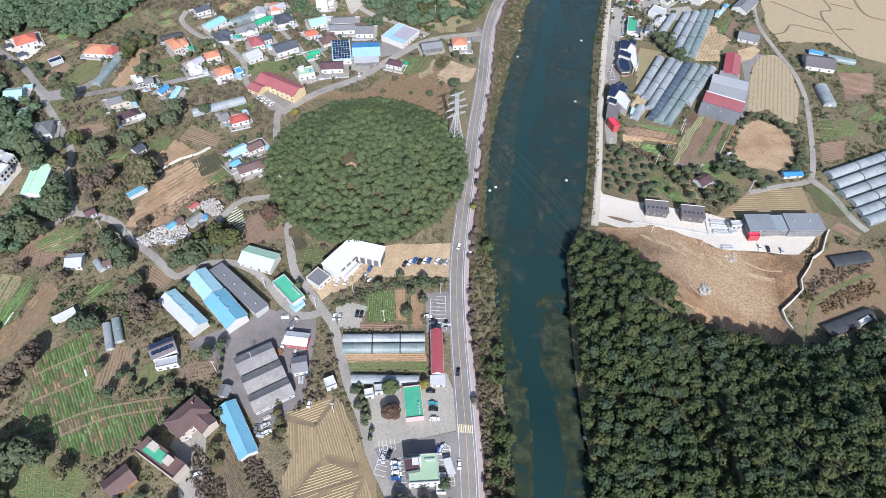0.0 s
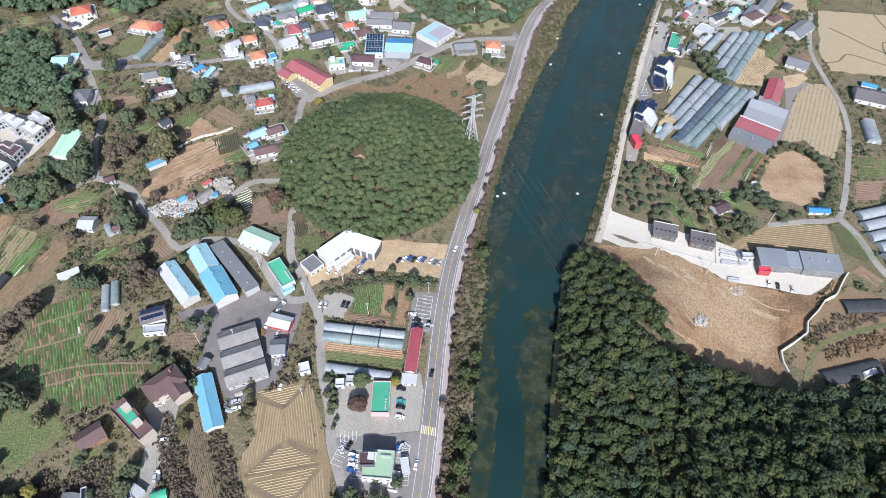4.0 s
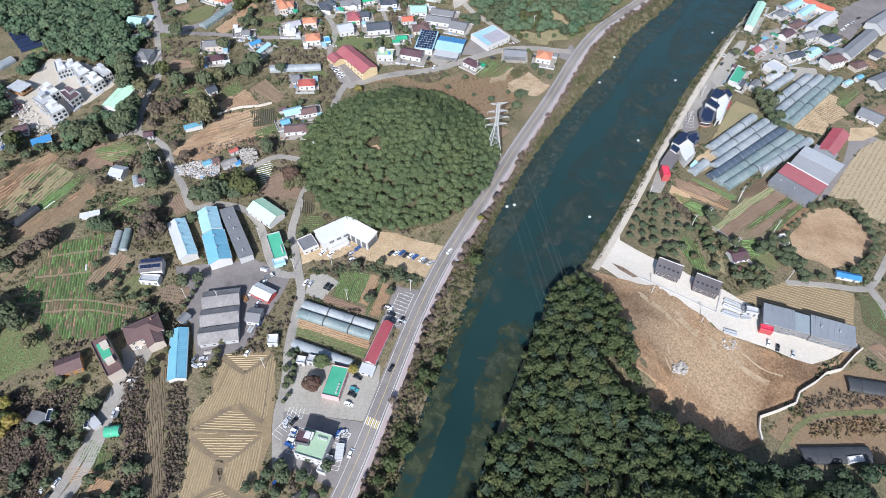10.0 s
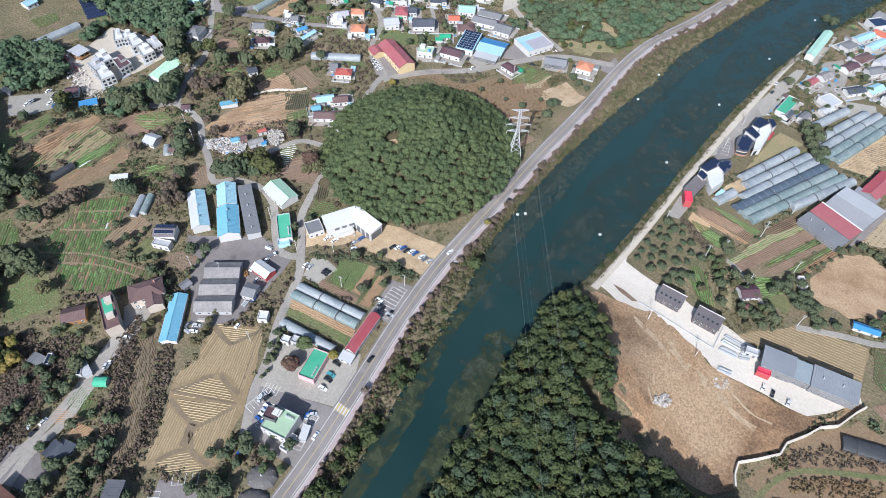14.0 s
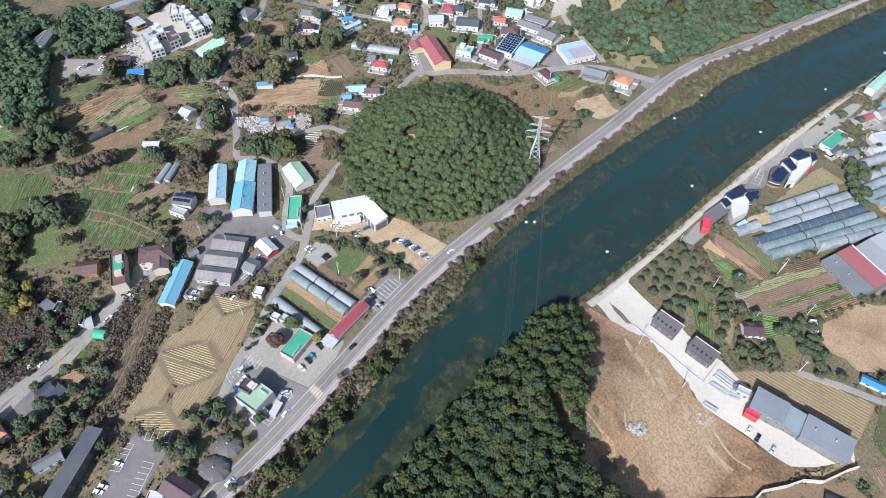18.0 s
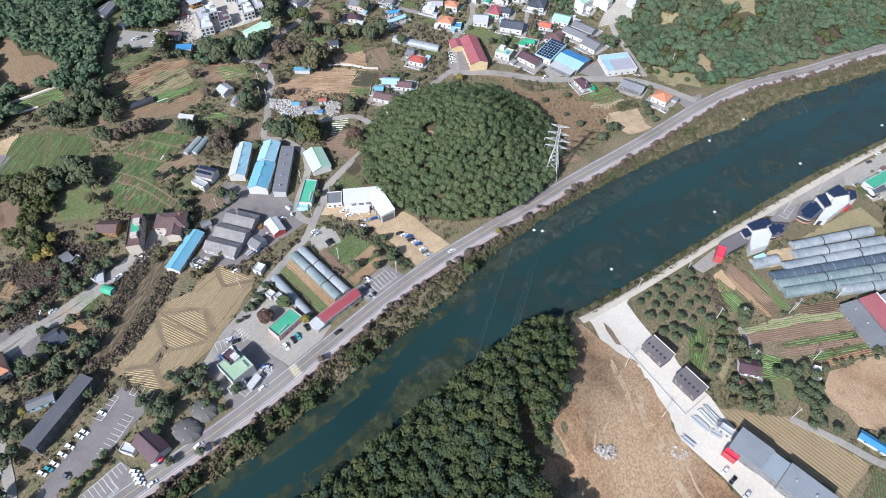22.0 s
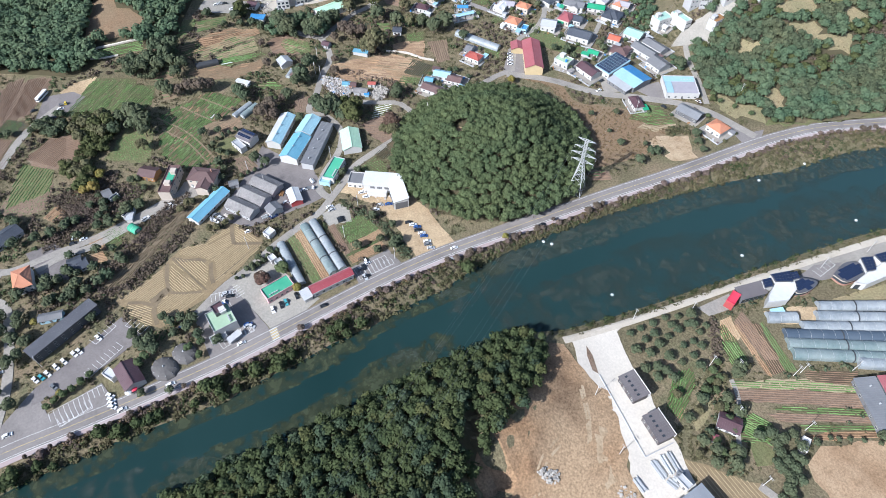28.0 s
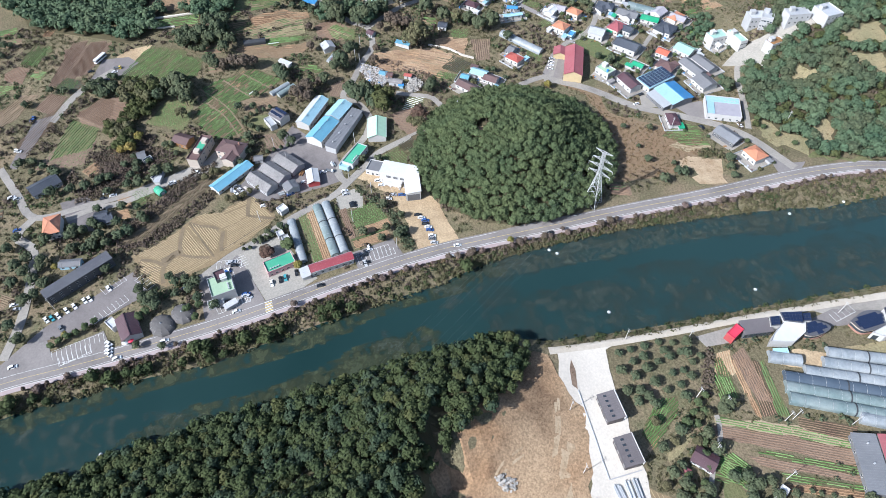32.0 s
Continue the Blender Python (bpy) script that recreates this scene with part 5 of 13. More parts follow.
yard('pavement', 'concrete yard between houses', [(-128.4, -4.5), (-117, -11.6), (-108.9, -40.8), (-117.1, -41.4), (-120.7, -27.3), (-131.4, -18.1)], 'lane', lift=0.114, category='yard')
# large sheds and factories
building('gable', -147.2, 49.8, -37.4, 28.7, 9.4, 4.4, 'roof_pale_blue', 'wall_white', 'blue and white metal-roofed factory hall', name='factory', category='factory', roof2='roof_light', extra='vents gutter', per=4)
building('gable', -141, 66.8, -42.2, 17.2, 10.6, 6, 'roof_pale_blue', 'wall_white', 'factory hall with a pale blue metal roof', name='factory', category='factory', extra='vents', per=4)
building('gable', -125.8, 52.9, -42.5, 21.7, 11.6, 5.6, 'roof_blue', 'wall_white', 'factory hall with a blue metal roof', name='factory', category='factory', extra='vents gutter', per=4)
building('shed', -123.4, 66.8, 142.1, 39.9, 7.5, 4.4, 'roof_grey', 'wall_grey', 'low factory wing with a grey metal roof', name='factory', category='factory', extra='vents', per=0, rise=0.8)
building('gable', -117.9, 87.8, -13.8, 19, 11.6, 4.1, 'roof_pale_green', 'wall_white', 'hall with a pale green metal roof', name='workshop', category='workshop', extra='gutter', per=4)
building('flat', -97.3, 68.5, -43.1, 19, 7.6, 4.1, 'deck_green', 'wall_white', 'two-storey building with a bright green flat roof', name='office_building', category='building', roof2='roof_light', extra='units', per=4)
wing_a = building('shed', -72.1, 90.7, 57.4, 21.2, 9.9, 6.4, 'roof_white', 'wall_white', 'white building under construction with a sloping white roof', name='new_building', category='building', rise=1.2, per=0)
wing_b = building('shed', -60.8, 96.1, -10.1, 21, 8.8, 6.6, 'roof_white', 'wall_white', 'white wing of a building under construction', name='new_building', category='building', rise=1.2, per=0)
# Solid dark panels: the shade inside the unglazed openings, put in as colour.
for k in range(5):
    part("opening", Geo().box(-7.6 + k * 3.9, -4.46, 0.3, 2.6, 0.16, 4.9).mesh("opening", M["wall_dark"]), wing_b, "dark panel for the shade inside a large unglazed opening")
for k in range(3):
    part("opening", Geo().box(-5.0 + k * 4.4, -5.02, 3.4, 2.8, 0.16, 1.6).mesh("opening", M["wall_dark"]), wing_a, "dark panel for the shade inside an unglazed window")
part("opening", Geo().box(10.56, 0, 0.3, 0.16, 7.4, 4.9).mesh("opening", M["wall_dark"]), wing_b, "dark panel for the shade inside a large unglazed opening")
part("terrace", Geo().box(-2.0, -6.8, 0.0, 12.0, 3.4, 2.6).box(-2.0, -8.4, 2.6, 12.0, 0.15, 0.9).mesh("terrace", M["wall_white"]), wing_a)
building('flat', -83.3, 78.2, 56.9, 9, 9.7, 3.3, 'roof_slate', 'wall_white', 'low annex with a dark grey flat roof', name='annex', category='building', per=3)
building('gable', -103.7, 26.8, 34, 18.2, 9.9, 3.7, 'roof_asbestos', 'wall_grey', 'old workshop bay with a grey cement-sheet roof', name='workshop', category='workshop', rise=2.2, per=4, group='workshop bays')
building('gable', -97.4, 17.4, 34.2, 18.5, 9.5, 3.7, 'roof_asbestos', 'wall_grey', 'old workshop bay with a grey cement-sheet roof', name='workshop', category='workshop', rise=2.2, per=4, group='workshop bays')
building('gable', -91.4, 8.4, 34.4, 18.8, 9, 3.7, 'roof_asbestos', 'wall_grey', 'old workshop bay with a grey cement-sheet roof', name='workshop', category='workshop', rise=2.2, per=4, group='workshop bays')
building('gable', -102.8, -8.9, -53.7, 27.9, 8, 3.3, 'roof_blue', 'wall_white', 'long shed with a bright blue metal roof', name='shed', category='shed', extra='gutter', per=5)
building('hip', -125.7, -6.0, 55.9, 16.8, 10.8, 6.4, 'roof_brown', 'wall_cream', 'two-storey villa with a brown hipped roof', name='villa', category='house', per=4, extra='chimney')
building('gable', -118.3, -7.4, -34.1, 9.2, 7.6, 5.9, 'roof_brown', 'wall_cream', 'brown-roofed gabled wing of the villa', name='villa_wing', category='house', per=2)
flats = building('flat', -130.8, -25.4, -27.7, 23, 7.3, 6.4, 'roof_brown', 'wall_cream', 'apartment house with a brown roof and a small green terrace', name='apartment_house', category='house', roof2='roof_brown', extra='hut', per=4)
part("roof_terrace", Geo().box(-3.0, 0.2, 6.5, 11.5, 4.4, 0.14).mesh("roof_terrace", M["deck_green"]), flats, "green coated roof terrace")
part("stair_hut", Geo().box(4.6, 0.6, 6.5, 3.0, 3.6, 2.2).mesh("stair_hut", M["wall_cream"]), flats)
building('gable', -145.6, -36, 51.5, 10.8, 8.6, 3.7, 'roof_brown', 'wood', 'brown-roofed house with an orange timber deck', name='house', per=3)
building('gable', -149.6, 27.6, 33.0, 11.4, 8.2, 4.8, 'roof_warm', 'wall_white', 'house with a dark tiled roof and solar panels', name='house', extra='panels', per=3)
building('flat', -145.6, 21.0, 20.0, 10.2, 4.6, 3.2, 'roof_light', 'wall_white', 'white terrace wing of the dark-roofed house', name='house_wing', category='house', per=3)
building('gable', -16, 37.6, -84.6, 23.8, 5.1, 4.4, 'roof_red', 'wall_white', 'long roadside restaurant with a dark red metal roof', name='restaurant', category='restaurant', rise=1.6, per=6, extra='gutter')
building('flat', -25, 10.2, -78.1, 16, 8.5, 3.7, 'deck_green', 'wall_pink', 'restaurant with a green flat roof and a pink front', name='restaurant', category='restaurant', roof2='wall_pink', extra='units', per=5)
building('flat', -17.2, -21.3, 7.8, 13.1, 12.2, 6.4, 'deck_pale_green', 'wall_white', 'two-storey restaurant with a pale green roof terrace', name='restaurant', category='restaurant', roof2='wall_grey', extra='hut units', per=4)
building('gable', -86.3, 39.3, -3.1, 11.3, 7, 3.7, 'roof_white', 'wall_red', 'small hall with a white roof', name='shed', category='shed', per=3)
building('gable', -81.7, 25.1, 16.5, 6.7, 8, 4.1, 'roof_slate', 'wall_white', 'small house with a slate grey roof', per=2)
building('flat', -65.5, 17.4, 28.9, 5.1, 5.3, 3, 'roof_white', 'wall_white', 'white flat-roofed hut with plain white walls', name='hut', category='hut', per=1)
building('gable', -114.1, 9, 83.8, 5, 4.3, 3, 'roof_slate', 'wall_grey', 'small grey-roofed store with plain grey walls', name='store', category='shed', per=1)
building('flat', -46.3, 13.5, 16.3, 4.3, 3.8, 3, 'roof_white', 'wall_white', 'small white store beside a tree', name='hut', category='hut', per=1)
building('flat', -42.1, 16, 13.6, 3.8, 3.9, 3, 'roof_light', 'wall_grey', 'small grey store with plain grey walls', name='hut', category='hut', per=1)
building('flat', 205, 75, 31.6, 7.1, 2.7, 2.4, 'roof_white', 'wall_white', 'white lean-to at the end of a black shed', name='lean_to', category='shed', per=0)
# restaurant tunnels
tunnel(-63.8, 42.7, -22.8, 46.4, 5.2, 3, 'film')
tunnel(-63.1, 37.2, -22.3, 40.9, 5.2, 3, 'film_green')
tunnel(-55.9, 20.8, -23.4, 22.8, 5, 2.8, 'film')
# village houses
building('hip', -333, 263, 38, 13.6, 12.1, 3.7, 'roof_coral', 'wall_white', 'house with an orange-red hipped roof', per=3, name='house')
homestead(-333, 263, 38, 20.6, 20.1, 'lane', True, 66)
building('hip', -277, 256.8, 0.6, 16.2, 11.4, 3.7, 'roof_orange', 'wall_white', 'long bungalow with an orange tiled roof', per=3, name='house')
homestead(-277, 256.8, 0.6, 23.2, 17.4, 'lane', True, 93)
building('hip', -266.8, 257, -11.6, 6.3, 9.6, 3.7, 'roof_scarlet', 'wall_white', 'annex with a red tiled roof', per=3, name='house')
homestead(-266.8, 257, -11.6, 13.3, 17.6, 'lane', False, 28)
building('gable', -309.2, 201.5, 14.7, 10.7, 10.4, 3.3, 'roof_mint', 'wall_blue', 'house with a pale mint metal roof', per=3, name='house')
homestead(-309.2, 201.5, 14.7, 17.7, 18.4, 'lane', True, 94)
building('hip', -273.6, 169, 18, 9.8, 12.3, 4.4, 'roof_slate', 'wall_white', 'white house with a dark grey hipped roof', per=3, name='house')
homestead(-273.6, 169, 18, 15.8, 19.3, 'lane', True, 70)
building('gable', -241.3, 205, 33.2, 12.5, 8.4, 4.1, 'roof_slate', 'wall_cream', 'cream house with a grey roof', per=3, name='house')
homestead(-241.3, 205, 33.2, 20.5, 14.4, 'lane', True, 32)
building('hip', -230.9, 192.5, 41.2, 11, 6.7, 3.3, 'roof_maroon', 'wall_white', 'farmhouse with a dark brown roof', per=3, name='house')
homestead(-230.9, 192.5, 41.2, 18, 12.7, 'lane', False, 72)
building('gable', -218.7, 222.4, 65.1, 7.8, 4, 3, 'roof_deep_blue', 'wall_white', 'house with a blue metal roof', per=3, name='store')
homestead(-218.7, 222.4, 65.1, 12.8, 10, 'lane', True, 27)
building('gable', -209.8, 219.4, 85.7, 14.5, 3.5, 3, 'roof_pale_blue', 'wall_white', 'house with a pale blue metal roof', per=3, name='store')
homestead(-209.8, 219.4, 85.7, 21.5, 9.5, 'lane', True, 33)
building('gable', -237.6, 229.3, 36.2, 4, 5.6, 2.6, 'roof_white', 'wall_white', 'white-roofed barn with plain white walls', per=3, name='store')
homestead(-237.6, 229.3, 36.2, 9, 12.6, 'lane', True, 19)
building('gable', -230.9, 229.1, 31.1, 5.4, 7, 3.3, 'roof_slate', 'wall_white', 'house with a dark roof', per=3, name='house')
homestead(-230.9, 229.1, 31.1, 13.4, 15, 'lane', True, 38)
building('hip', -228.4, 273.8, 44.3, 6.4, 14.3, 4.4, 'roof_orange', 'wall_cream', 'house with an orange tiled roof', per=3, name='house')
homestead(-228.4, 273.8, 44.3, 14.4, 21.3, 'lane', True, 67)
building('hip', -223.9, 276.8, 36.5, 6.9, 8.7, 4.4, 'roof_orange', 'wall_cream', 'house with an orange tiled roof', per=3, name='house')
homestead(-223.9, 276.8, 36.5, 12.9, 16.7, 'lane', True, 4)
building('gable', -210, 308.5, 55, 16.4, 8.6, 3.7, 'roof_teal', 'wall_white', 'house with a teal metal roof', per=3, name='house')
homestead(-210, 308.5, 55, 22.4, 16.6, 'lane', False, 74)
building('hip', -199.8, 294.3, 49.2, 12.6, 8.6, 4.1, 'roof_navy', 'wall_white', 'white house with a dark roof', per=3, name='house')
homestead(-199.8, 294.3, 49.2, 17.6, 16.6, 'lane', True, 5)
building('gable', -176.2, 321.9, 45.7, 13.2, 7.4, 3, 'roof_green', 'wall_white', 'house with a bright green roof', per=3, name='store')
homestead(-176.2, 321.9, 45.7, 18.2, 15.4, 'lane', False, 75)
building('gable', -186, 307.2, 39.4, 16.1, 9.1, 3.7, 'roof_slate', 'wall_white', 'house with a slate roof', per=3, name='house')
homestead(-186, 307.2, 39.4, 21.1, 17.1, 'lane', True, 40)
building('hip', -173.6, 291.5, 30.9, 9.4, 12.3, 4.1, 'roof_school', 'wall_cream', 'house with a faded red roof', per=3, name='house')
homestead(-173.6, 291.5, 30.9, 17.4, 19.3, 'lane', False, 64)
building('gable', -168.7, 298.6, 34.7, 7.6, 8.3, 3.7, 'roof_navy', 'wall_white', 'house with a dark roof', per=3, name='house')
homestead(-168.7, 298.6, 34.7, 15.6, 16.3, 'lane', False, 31)
building('gable', -151, 289.1, 36.2, 17.2, 11.3, 4.4, 'roof_navy', 'wall_white', 'row house with a navy roof', per=3, name='house')
homestead(-151, 289.1, 36.2, 24.2, 18.3, 'lane', True, 18)
building('gable', -171.4, 273.9, 45.6, 11.2, 10.3, 4.8, 'roof_light', 'wall_white', 'white house with a light grey roof', per=3, name='house')
homestead(-171.4, 273.9, 45.6, 19.2, 18.3, 'lane', False, 45)
building('hip', -199.1, 267.2, 33.1, 10.1, 7.1, 4.4, 'roof_orange', 'wall_cream', 'house with an orange tiled roof', per=3, name='house')
homestead(-199.1, 267.2, 33.1, 16.1, 14.1, 'lane', False, 12)
building('hip', -185.7, 250.1, 34.5, 10.4, 9, 4.4, 'roof_orange', 'wall_white', 'house with an orange tiled roof', per=3, name='house')
homestead(-185.7, 250.1, 34.5, 16.4, 17, 'lane', False, 29)
building('flat', -176.3, 254.8, 41.2, 4.3, 7.1, 2.6, 'roof_deep_blue', 'wall_blue', 'small blue store with pale blue walls', per=3, name='store')
homestead(-176.3, 254.8, 41.2, 11.3, 13.1, 'lane', False, 90)
building('gable', -208.1, 258.3, 50.5, 9.6, 7.2, 3, 'roof_lilac', 'wall_white', 'house with a mauve roof', per=3, name='store')
homestead(-208.1, 258.3, 50.5, 17.6, 14.2, 'lane', False, 19)
building('gable', -205.8, 249.1, 34.7, 8.6, 5.9, 3, 'roof_white', 'wall_white', 'white-roofed house with plain white walls', per=3, name='store')
homestead(-205.8, 249.1, 34.7, 15.6, 12.9, 'lane', True, 59)
building('hip', -161.7, 202.5, 30.9, 11.1, 7.3, 3.7, 'roof_scarlet', 'wall_white', 'farmhouse with a red tiled roof', per=3, name='house')
homestead(-161.7, 202.5, 30.9, 16.1, 15.3, 'lane', True, 59)
building('gable', -172, 204.2, 35.9, 4.9, 8.3, 2.6, 'roof_slate', 'wall_white', 'small dark-roofed store with plain white walls', per=3, name='store')
homestead(-172, 204.2, 35.9, 10.9, 15.3, 'lane', False, 40)
building('gable', -153.9, 172.3, 46.6, 11.6, 7.1, 3.3, 'roof_pale_blue', 'wall_white', 'farmhouse with a pale blue roof', per=3, name='house')
homestead(-153.9, 172.3, 46.6, 16.6, 13.1, 'lane', False, 65)
building('gable', -145.2, 178.1, 42.9, 9.9, 7.4, 3.3, 'roof_brown', 'wall_white', 'farmhouse with a dark brown roof', per=3, name='house')
homestead(-145.2, 178.1, 42.9, 17.9, 14.4, 'lane', True, 35)
building('gable', -143.1, 158.9, 33.3, 13.8, 7.6, 3.3, 'roof_brown', 'wall_white', 'farmhouse with a dark brown roof', per=3, name='house')
homestead(-143.1, 158.9, 33.3, 21.8, 15.6, 'lane', False, 4)
building('gable', -133.9, 163.8, 30.8, 9.4, 8.6, 3.3, 'roof_brown', 'wall_white', 'farmhouse with a dark brown roof', per=3, name='house')
homestead(-133.9, 163.8, 30.8, 15.4, 15.6, 'lane', True, 66)
building('gable', -153.1, 161.4, 48.9, 5.6, 5, 2.6, 'roof_blue', 'wall_white', 'small blue-roofed store with plain white walls', per=3, name='store')
homestead(-153.1, 161.4, 48.9, 12.6, 12, 'lane', True, 88)
building('gable', -89.6, 292.6, 9.5, 20.0, 17.6, 4.6, 'roof_deep_blue', 'wall_slate', 'big hall with a deep blue and pale blue metal roof', per=4, name='hall', category='building', roof2='roof_pale_blue', rise=1.6)
building('shed', -87.8, 280.6, 10.0, 17.6, 6.6, 3.4, 'roof_light', 'wall_slate', 'low grey front wing of the blue hall', per=4, name='hall', category='building', rise=0.9, sides=(0,))
building('gable', -111.6, 270.4, 9.0, 15.8, 9.4, 4.2, 'roof_maroon', 'wall_white', 'dark maroon-roofed shop with plain white walls', per=3, name='house')
homestead(-110.9, 268.5, 13.6, 21.9, 18.2, 'lane', True, 91)
building('gable', -41.2, 304.6, 19.5, 15.8, 9.4, 3.6, 'roof_grey', 'wall_dark', 'dark house with a ribbed grey metal roof', per=4, name='house')
homestead(-41.2, 304.0, 19.5, 19.8, 15.0, 'lane', False, 39)
building('hip', -19.9, 310.2, 9.0, 11.0, 9.8, 4.6, 'roof_orange', 'wall_white', 'white house with an orange roof', per=3, name='house')
homestead(-19.0, 308.5, 9.0, 17.4, 17.3, 'lane', True, 70)
building('hip', -66.0, 278.6, -15.0, 11.6, 6.6, 3.6, 'roof_maroon', 'wall_white', 'white cottage with a dark roof', per=3, name='house')
homestead(-66.0, 278.0, -15.0, 16.0, 12.5, 'lane', True, 86)
building('gable', -114.5, 333, 10.5, 18.1, 8.8, 3.7, 'roof_slate', 'wall_white', 'long house with a slate roof', per=3, name='house')
homestead(-114.5, 333, 10.5, 26.1, 15.8, 'lane', True, 47)
building('gable', -113.3, 322.3, 10.9, 19.2, 8.9, 3.7, 'roof_slate', 'wall_white', 'long house with a slate roof', per=3, name='house')
homestead(-113.3, 322.3, 10.9, 24.2, 16.9, 'lane', True, 73)
building('gable', -95.1, 321, 5.8, 13, 12.1, 3.7, 'roof_slate', 'wall_white', 'long house with a slate roof', per=3, name='house')
homestead(-95.1, 321, 5.8, 19, 20.1, 'lane', True, 21)
building('gable', -134.4, 328.6, 27.1, 13, 10.5, 3.7, 'roof_mint', 'wall_white', 'house with a mint green roof', per=3, name='house')
homestead(-134.4, 328.6, 27.1, 19, 17.5, 'lane', True, 54)
building('gable', -136.2, 311.6, 34.9, 8.5, 7.5, 3.3, 'roof_coral', 'wall_white', 'house with a coral red roof', per=3, name='house')
homestead(-136.2, 311.6, 34.9, 13.5, 15.5, 'lane', True, 26)
building('hip', -121.1, 305.3, 35.6, 12.5, 9.7, 3.3, 'roof_brown', 'wall_cream', 'house with a brown roof', per=3, name='house')
homestead(-121.1, 305.3, 35.6, 19.5, 16.7, 'lane', False, 28)
building('gable', -128.9, 286.9, 33.9, 7.8, 5, 2.6, 'roof_green', 'wall_white', 'shed with a bright green roof', per=3, name='store')
homestead(-128.9, 286.9, 33.9, 13.8, 12, 'lane', True, 69)
building('flat', -129.0, 260.4, 22.0, 11.8, 8.6, 4.4, 'deck_pale_green', 'wall_white', 'house with a pale green flat roof', per=3, name='house', extra='hut tank')
homestead(-126.7, 262, 36.2, 20.4, 19.2, 'lane', False, 96)
building('hip', -161.1, 328, 32.7, 11.7, 13, 3.7, 'roof_navy', 'wall_white', 'white house with a dark roof', per=3, name='house')
homestead(-161.1, 328, 32.7, 16.7, 19, 'lane', True, 66)
building('gable', -170.1, 343.1, 33.7, 12, 7.7, 3.7, 'roof_lilac', 'wall_cream', 'house with a faded pink roof', per=3, name='house')
homestead(-170.1, 343.1, 33.7, 20, 14.7, 'lane', True, 48)
building('gable', -224.5, 324.5, 40.3, 11, 7.2, 3.7, 'roof_navy', 'wall_white', 'house with a dark roof', per=3, name='house')
homestead(-224.5, 324.5, 40.3, 17, 14.2, 'lane', True, 45)
building('gable', -129.6, 352.3, 11.1, 7.4, 3.7, 3.7, 'roof_white', 'wall_white', 'white house with plain white walls', per=3, name='house')
homestead(-129.6, 352.3, 11.1, 13.4, 10.7, 'lane', True, 40)
school = building('gable', -142.9, 241.4, -26.5, 34.0, 12.6, 5.6, 'roof_school', 'wall_yellow', 'school building with a red metal roof and yellow walls', name='school', category='school', per=8, storeys=2)
building('gable', -158.6, 237.6, -26.5, 9.5, 9.0, 3.7, 'roof_school', 'wall_yellow', 'school annex with a red roof', name='school_annex', category='school', per=2)
building('flat', -66.4, 316.8, 61.5, 22.8, 20.4, 4.1, 'roof_lilac', 'wall_white', 'white hall with a flat roof and pale blue covers', name='hall', category='building', per=5, extra='strip units')
building('shed', -108.0, 288.6, 13.0, 13.4, 22.5, 4.6, 'roof_pale_blue', 'wall_white', 'hall with rows of solar panels on its pale blue roof', name='hall', category='building', extra='panels', per=3, rise=1.6, sides=(0,))
building('gable', -256.6, 125.1, 99.9, 24.0, 10.6, 4.4, 'roof_pale_green', 'wall_white', 'large white house with a pale green roof and skylights', name='villa', category='house', per=4)
building('gable', -212.3, 73.4, 10.1, 8, 8.6, 3.3, 'roof_light', 'wall_white', 'farmhouse with a pale grey roof', per=3)
tunnel(-202.9, 76, -197.5, 70.8, 4, 2.8, 'film')
building('gable', -196.4, 75.3, 26, 3.2, 4.4, 3, 'roof_brown', 'wall_grey', 'small brown-roofed house with plain grey walls', per=2)
building('shed', -203, 40.1, 42.1, 9.9, 2.7, 3, 'roof_white', 'wall_white', 'long low white shed with plain white walls', name='shed', category='shed', per=0, rise=0.4)
tunnel(-182.5, 39, -175.3, 25.4, 4, 2.6, 'film')
tunnel(-179.3, 42.4, -172.5, 30.1, 4.4, 2.8, 'film_green')
tunnel(-263.7, 220, -261.2, 252.7, 6, 3.2, 'film_green')
tunnel(-194, 204.3, -164.5, 225.3, 6.5, 3.4, 'film')
tunnel(-299.3, 183.9, -289, 192.1, 5, 3, 'film_green')
tunnel(-241.7, 280.8, -229.7, 290.8, 5, 3, 'film_black')
tunnel(-199.2, 314.2, -184.5, 331.6, 7, 3.6, 'film_green')
# white villas on the slope
yard('ground', 'pale building site among the white villas', [(-330.6, 96.4), (-326.7, 114.1), (-333.2, 139.1), (-292.4, 151.5), (-272.8, 138.5), (-273.2, 120.5), (-275.6, 92.2), (-274.3, 77.8), (-295, 79.8)], 'bank_road', category='plot', rough=0.6, lift=0.128)
BLOCK.append(np.array([(-262.8, 105.3), (-273.0, 126.3), (-271.2, 143.8), (-259.7, 143.4), (-253.3, 128.8), (-244.8, 112.0)]))


